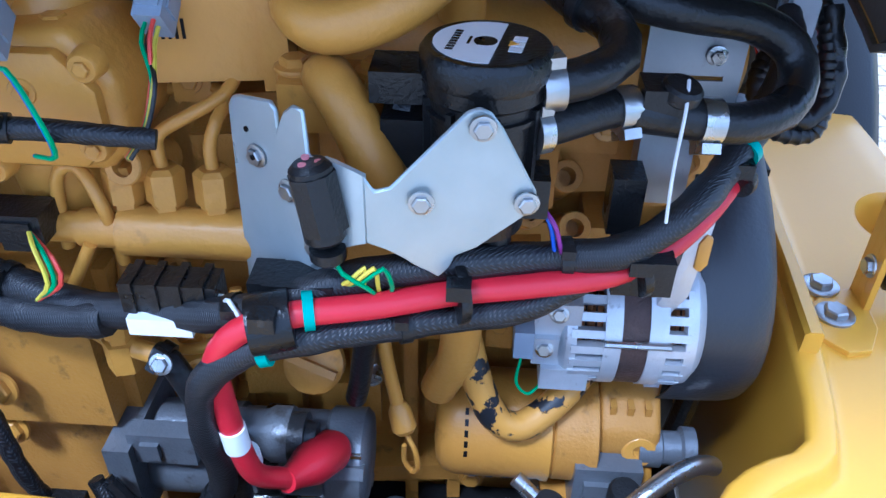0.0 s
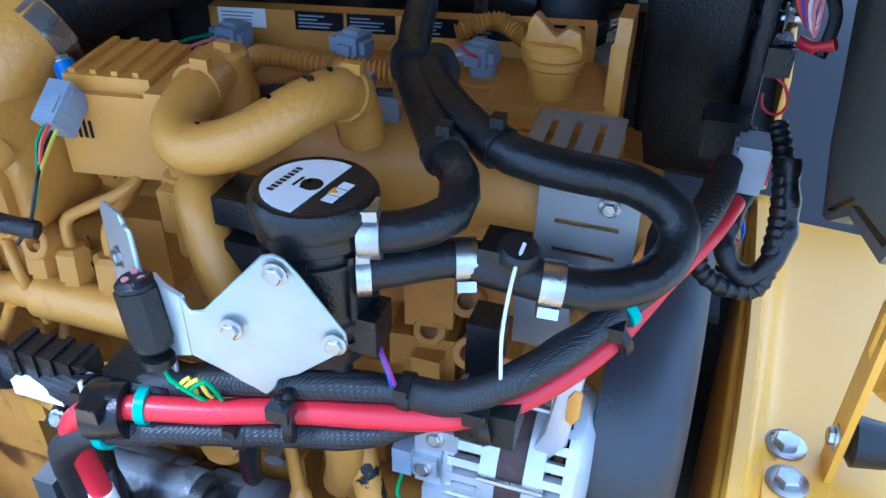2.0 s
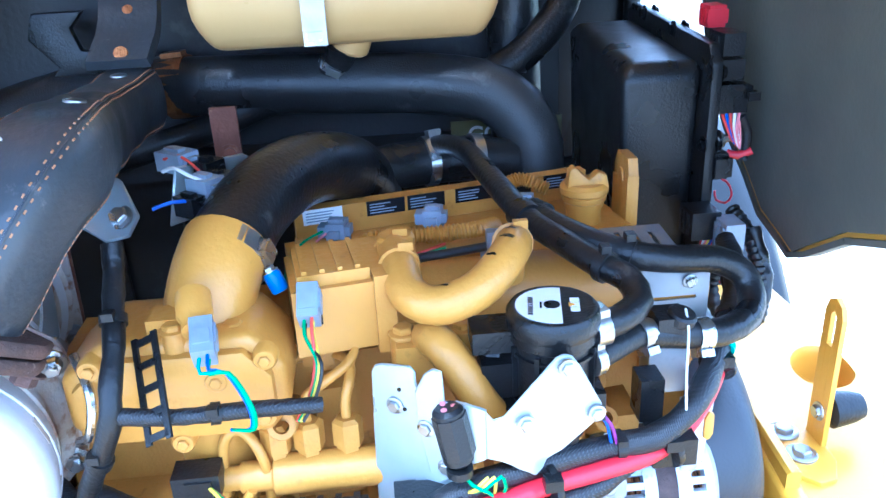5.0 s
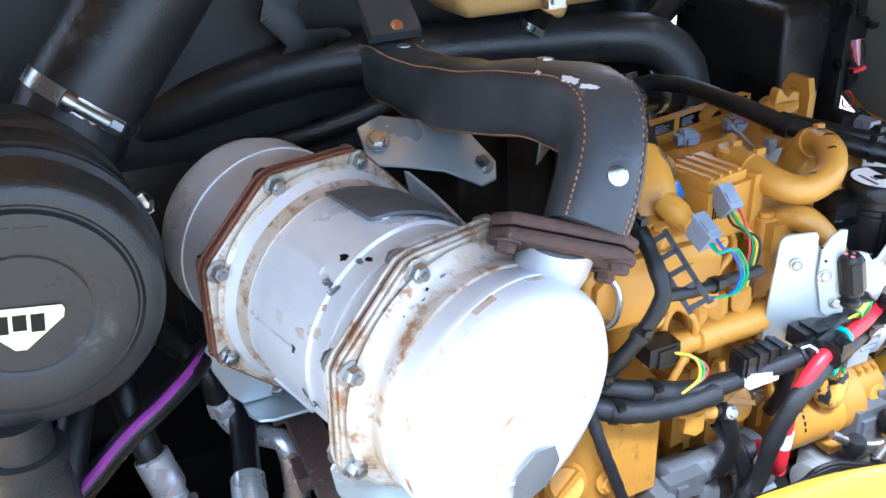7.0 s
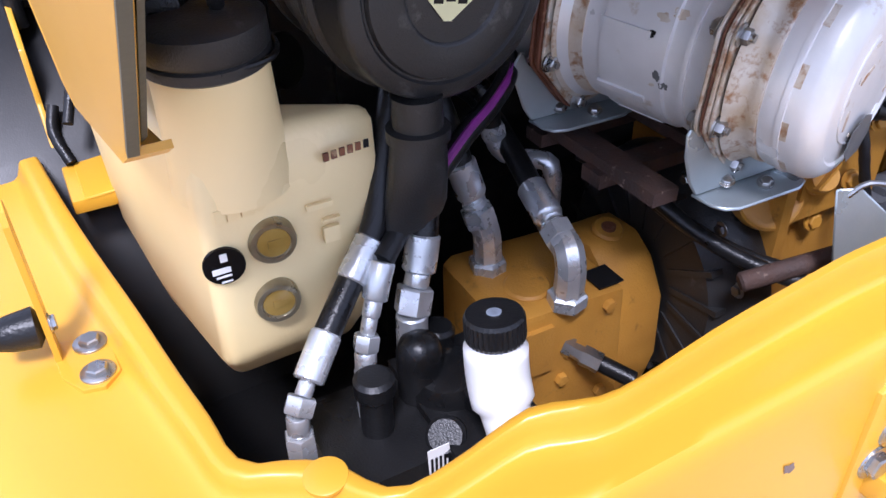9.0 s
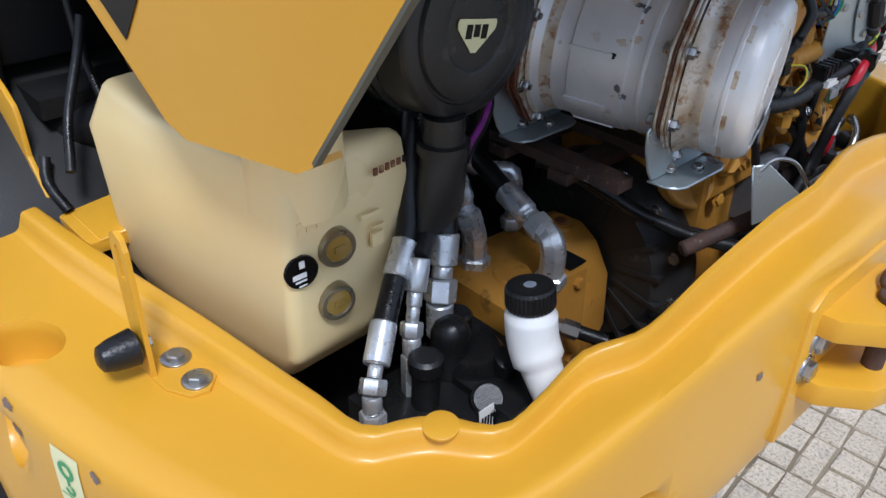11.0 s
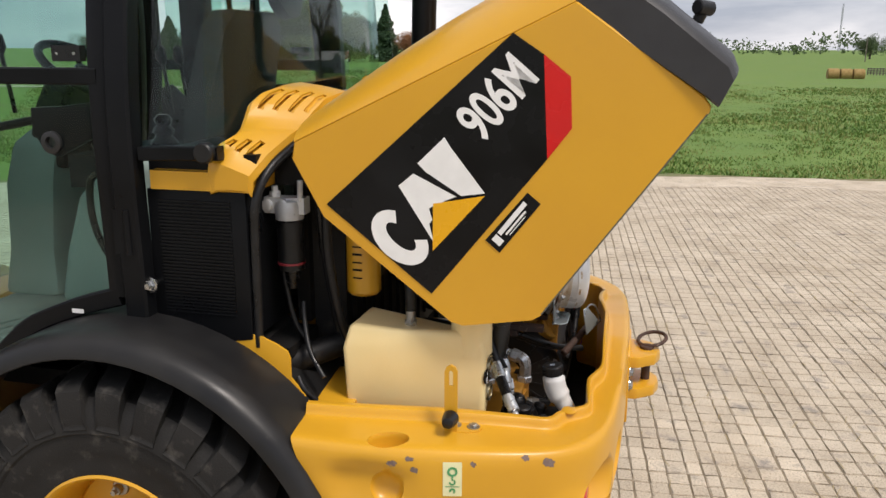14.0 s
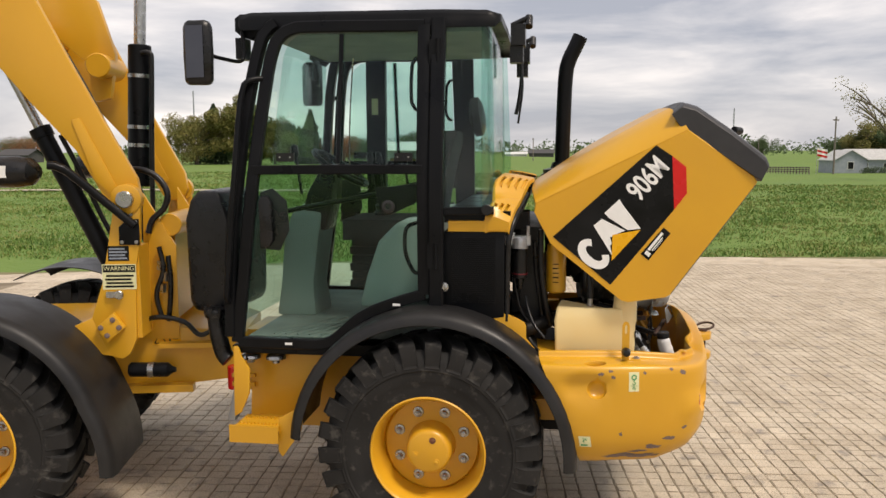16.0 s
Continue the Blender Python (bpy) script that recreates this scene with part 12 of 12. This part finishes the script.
def building(name, bx, d, w, dep, hw, hr, wall, roof, label, windows=0, open_front=False):
    x, y = far(bx, d)
    z = rise(x, min(y, 400)) - 0.2
    h = thing(name, (x, y, z), label, "building")
    bm = B()
    if open_front:
        for k in range(7):
            box(bm, (x - w / 2 + k * w / 6 - 0.1, y, z), (x - w / 2 + k * w / 6 + 0.1, y + 0.2, z + hw), 0)
        box(bm, (x - w / 2, y + dep - 0.2, z), (x + w / 2, y + dep, z + hw), 0)
    else:
        box(bm, (x - w / 2, y, z), (x + w / 2, y + dep, z + hw), 0)
        prism(bm, [(y, z + hw), (y + dep, z + hw), (y + dep / 2, z + hw + hr)], "x", x - w / 2, x + w / 2, 0)
    part("wall", bm, wall, h)
    bm = B()
    for s in (0, 1):
        y0 = y - 0.4 if s == 0 else y + dep + 0.4
        plate(bm, [(x - w / 2 - 0.4, y0, z + hw - 0.1), (x + w / 2 + 0.4, y0, z + hw - 0.1), (x + w / 2 + 0.4, y + dep / 2, z + hw + hr + 0.1), (x - w / 2 - 0.4, y + dep / 2, z + hw + hr + 0.1)], (0, 0, 1), 0.12, 0)
    part("roof", bm, roof, h)
    for k in range(windows):
        bm = B()
        wx = x - w / 2 + w * (k + 0.7) / (windows + 0.4)
        box(bm, (wx - 0.45, y - 0.06, z + 1.0), (wx + 0.45, y + 0.02, z + 2.1), 0)
        wf = part("window", bm, PALE, h)
        for s in (-1, 1):
            bm = B()
            box(bm, (wx + s * 0.2 - 0.17, y - 0.08, z + 1.08), (wx + s * 0.2 + 0.17, y - 0.05, z + 2.02), 0)
            part("pane", bm, BLACK_MARK, wf)
    return h

fh = building("farm_house", 0.405, 152, 19.0, 6.5, 2.7, 1.7, GREY_WALL, ROOF, "grey sided farmhouse with pale metal roof", 5)
# gabled end wing facing the yard
wx, wy = far(0.344, 148)
wz = rise(wx, wy) - 0.2
bm = B()
prism(bm, [(wx - 2.7, wz), (wx - 2.7, wz + 2.7), (wx, wz + 4.3), (wx + 2.7, wz + 2.7), (wx + 2.7, wz)], "y", wy, wy + 9, 0)
part("wing", bm, GREY_WALL, fh)
for s in (-1, 1):
    bm = B()
    plate(bm, [(wx + s * 3.0, wy - 0.3, wz + 2.5), (wx + s * 3.0, wy + 9, wz + 2.5), (wx, wy + 9, wz + 4.35), (wx, wy - 0.3, wz + 4.35)], (0, 0, 1), 0.12, 0)
    part("roof", bm, ROOF, fh)
bm = B()
box(bm, (wx - 0.6, wy - 0.06, wz + 1.0), (wx + 0.5, wy, wz + 2.4), 0)
wwin = part("window", bm, PALE, fh)
bm = B()
box(bm, (wx - 0.5, wy - 0.08, wz + 1.1), (wx + 0.4, wy - 0.05, wz + 2.3), 0)
part("pane", bm, BLACK_MARK, wwin)
bm = B()
hx0, hy0 = far(0.357, 146)
for k in range(70):
    leaf_clump(bm, V((hx0 + tr.uniform(0, 5.0), hy0 + tr.uniform(-0.4, 0.4), rise(hx0, hy0) + tr.uniform(0.2, 1.0))), 0.5, 20, 0.12)
solo("hedge", bm, LEAF[3], "low dark clipped hedge before the farmhouse", "hedge")
building("barn", -0.014, 300, 9, 8, 1.6, 1.2, DARK_WALL, DARK_WALL, "low dark barn on the far field")
building("shed", -0.040, 310, 5, 6, 1.1, 0.7, PALE, PALE, "pale steel shed far across the field")
building("shed", -0.053, 320, 3, 5, 1.0, 0.6, PALE, PALE, "small pale steel shed far away")
building("barn", -0.715, 140, 6, 5, 1.6, 1.0, DARK_WALL, DARK_WALL, "small dark barn at the field's edge")
building("hay_barn", -0.175, 105, 9.5, 8, 2.3, 1.0, PALE, PALE, "open pole barn with pale roof", 0, True)
HAY = shade("hay", (0.34, 0.23, 0.09), (0.26, 0.17, 0.06), 0.95, scale=3, fine=40, bump=0.6)
hx, hy_ = far(-0.175, 108)
for k in range(7):
    bm = B()
    cyl(bm, (hx - 4 + 1.3 * k, hy_, rise(hx, hy_) + 0.4), (hx - 4 + 1.3 * k, hy_ + 1.4, rise(hx, hy_) + 0.4), 0.62, 16, 0.05)
    solo("hay_bale", bm, HAY, "round golden hay bale under the barn roof", "hay bale", "hay bales")
for k in range(3):
    bm = B()
    x, y = far(0.205 + 0.013 * k, 118)
    cyl(bm, (x, y, rise(x, y) + 0.6), (x + 1.4, y, rise(x, y) + 0.6), 0.75, 16, 0.05)
    solo("hay_bale", bm, HAY, "weathered round bale by the fence", "hay bale", "hay bales")
# board fence along the far pasture
fx0, fy0 = far(0.245, 150)
fx1, fy1 = far(0.298, 138)
nb = 16
fence = thing("fence", (fx0, fy0, rise(fx0, fy0)), "grey board fence along the far pasture", "fence")
for k in range(nb + 1):
    t = k / nb
    p = V((fx0 + (fx1 - fx0) * t, fy0 + (fy1 - fy0) * t, 0))
    z = rise(p.x, p.y)
    bm = B()
    box(bm, (p.x - 0.08, p.y - 0.08, z - 0.2), (p.x + 0.08, p.y + 0.08, z + 1.3), 0)
    part("post", bm, WOOD, fence)
for j in range(3):
    bm = B()
    plate(bm, [(fx0, fy0, rise(fx0, fy0) + 0.4 + 0.35 * j), (fx1, fy1, rise(fx1, fy1) + 0.4 + 0.35 * j), (fx1, fy1, rise(fx1, fy1) + 0.58 + 0.35 * j), (fx0, fy0, rise(fx0, fy0) + 0.58 + 0.35 * j)], (0, -1, 0), 0.04, 0)
    part("board", bm, WOOD, fence)
# poles and masts
for bx, d, h, r in ((0.325, 138, 9.6, 0.16), (0.24, 260, 7.0, 0.16), (-0.024, 200, 5.6, 0.14)):
    x, y = far(bx, d)
    pl2 = thing("utility_pole", (x, y, rise(x, min(y, 400))), "wooden utility pole with a crossarm", "utility pole", "utility poles")
    bm = B()
    cyl(bm, (x, y, rise(x, min(y, 400)) - 0.3), (x, y, rise(x, min(y, 400)) + h), r, 10, 0, r * 0.7)
    part("pole", bm, WOOD, pl2)
    bm = B()
    box(bm, (x - h * 0.05, y - 0.06, rise(x, min(y, 400)) + h * 0.93), (x + h * 0.05, y + 0.06, rise(x, min(y, 400)) + h * 0.95), 0)
    part("crossarm", bm, WOOD, pl2)
for bx, d, h in ((0.2105, 900, 46), (-0.4586, 800, 64)):
    x, y = far(bx + 0.0, d)
    bm = B()
    for s in range(3):
        a = 2.09 * s
        cyl(bm, (x + 0.8 * math.cos(a), y + 0.8 * math.sin(a), 0), (x + 0.5 * math.cos(a), y + 0.5 * math.sin(a), h), 0.22, 6)
    for k in range(20):
        box(bm, (x - 0.8, y - 0.1, k * h / 20), (x + 0.8, y + 0.1, k * h / 20 + 0.25), 0)
    solo("radio_mast", bm, SHEET, "slender lattice radio mast on the horizon", "mast")
fx, fy = far(0.306, 136)
fl = thing("flagpole", (fx, fy, rise(fx, fy)), "short pole with a red and white flag", "flag")
bm = B()
cyl(bm, (fx, fy, rise(fx, fy)), (fx, fy, 2.4), 0.05, 8)
part("pole", bm, STEEL, fl)
for k, mat in enumerate((RED_MARK, WHITE_MARK, RED_MARK, WHITE_MARK)):
    bm = B()
    rows = [[(fx + 0.2 * i, fy + 0.1 * math.sin(i * 1.3), 0.9 + 0.34 * k + a * 0.34 - 0.05 * i) for a in (0, 1)] for i in range(9)]
    rws = [[bm.verts.new(p) for p in r] for r in rows]
    for a, b in zip(rws, rws[1:]):
        bm.faces.new((a[0], a[1], b[1], b[0]))
    part("flag_stripe", bm, mat, fl)
# pale farm drive across the field on the far side
bm = B()
pts = curve([(-60, 33, 0), (-30, 34, 0), (-10, 36, 0), (-2, 38, 0)], 2.0)
rws = [[bm.verts.new((p.x, p.y + o, rise(p.x, p.y) + 0.06)) for o in (-0.7, 0.7)] for p in pts]
for a, b in zip(rws, rws[1:]):
    bm.faces.new((a[0], b[0], b[1], a[1]))
solo("drive", bm, CONCRETE, "pale narrow drive crossing the grass", "road", kind="structure")


# ---- yard: squares between the grooves ----
yr = random.Random(3)
GA = radians(5.0)
ca, sa = math.cos(GA), math.sin(GA)
def yard_xy(u, v):
    return (u * ca - v * sa, u * sa + v * ca)
def lines(a, b, step, jit):
    out, p = [], a
    while p < b:
        out.append(p)
        p += step * yr.uniform(1 - jit, 1 + jit)
    return out
us = lines(-6.5, 10.5, 0.088, 0.25)
vs_ = lines(-7.0, 11.2, 0.105, 0.24)
def block(bm_verts, bm_faces, u0, u1, v0, v1, z):
    g, e = 0.0028, 0.004
    base = len(bm_verts)
    for (ua, ub, va, vb), zz in (((u0 + g, u1 - g, v0 + g, v1 - g), -0.007), ((u0 + g + e, u1 - g - e, v0 + g + e, v1 - g - e), z)):
        for u, v in ((ua, va), (ub, va), (ub, vb), (ua, vb)):
            x, y = yard_xy(u + yr.uniform(-0.0045, 0.0045), v + yr.uniform(-0.0045, 0.0045))
            bm_verts.append((x, y, zz + (yr.uniform(-0.0012, 0.0012) if zz > -0.005 else 0)))
    bm_faces += [tuple(base + i for i in f) for f in ((4, 5, 6, 7), (0, 1, 5, 4), (1, 2, 6, 5), (2, 3, 7, 6), (3, 0, 4, 7))]

verts, faces, near_n = [], [], 0
for i, (u0, u1) in enumerate(zip(us, us[1:])):
    off = 0
    for j, (v0, v1) in enumerate(zip(vs_, vs_[1:])):
        x, y = yard_xy((u0 + u1) / 2, (v0 + v1) / 2)
        if y > yard_edge(x) - 0.9:
            continue
        z = yr.uniform(-0.0015, 0.0015)
        if near_n < 300 and 1.15 < x < 2.6 and -0.9 < y < 1.6:
            bv, bf = [], []
            block(bv, bf, u0, u1, v0, v1, z)
            me = bpy.data.meshes.new("slab_square")
            me.from_pydata(bv, [], bf)
            me.materials.append(CONCRETE)
            ob = new("slab_square", me)
            ob.parent = yard
            near_n += 1
        else:
            block(verts, faces, u0, u1, v0, v1, z)
me = bpy.data.meshes.new("slab_squares")
me.from_pydata(verts, [], faces)
me.materials.append(CONCRETE)
rest = new("slab_squares", me)
rest.parent = yard
tagged(rest, kind="stuff")
# dead grass and straw lying in the grooves
STRAW = shade("dead_grass", (0.42, 0.33, 0.17), (0.30, 0.23, 0.11), 0.95, scale=20, fine=200, bump=0.1)
bm = B()
for _ in range(9000):
    u = yr.choice(us) + yr.gauss(0, 0.006)
    v = yr.uniform(-1.5, 6.0)
    if math.sin(u * 17.3) + math.sin(v * 0.9 + u * 3) < yr.uniform(-0.6, 0.9):
        continue
    x, y = yard_xy(u, v)
    if y > yard_edge(x):
        continue
    a = GA + math.pi / 2 + yr.gauss(0, 0.45)
    l, w = yr.uniform(0.012, 0.05), yr.uniform(0.0008, 0.0018)
    d, n = V((math.cos(a), math.sin(a), 0)), V((-math.sin(a), math.cos(a), 0))
    p = V((x, y, yr.uniform(0.001, 0.006)))
    bm.faces.new([bm.verts.new(q) for q in (p - d * l - n * w, p + d * l - n * w + V((0, 0, 0.004)), p + d * l + n * w + V((0, 0, 0.004)), p - d * l + n * w)])
solo("straw", bm, STRAW, "dead grass blades lying in the grooves", "straw", kind="stuff")
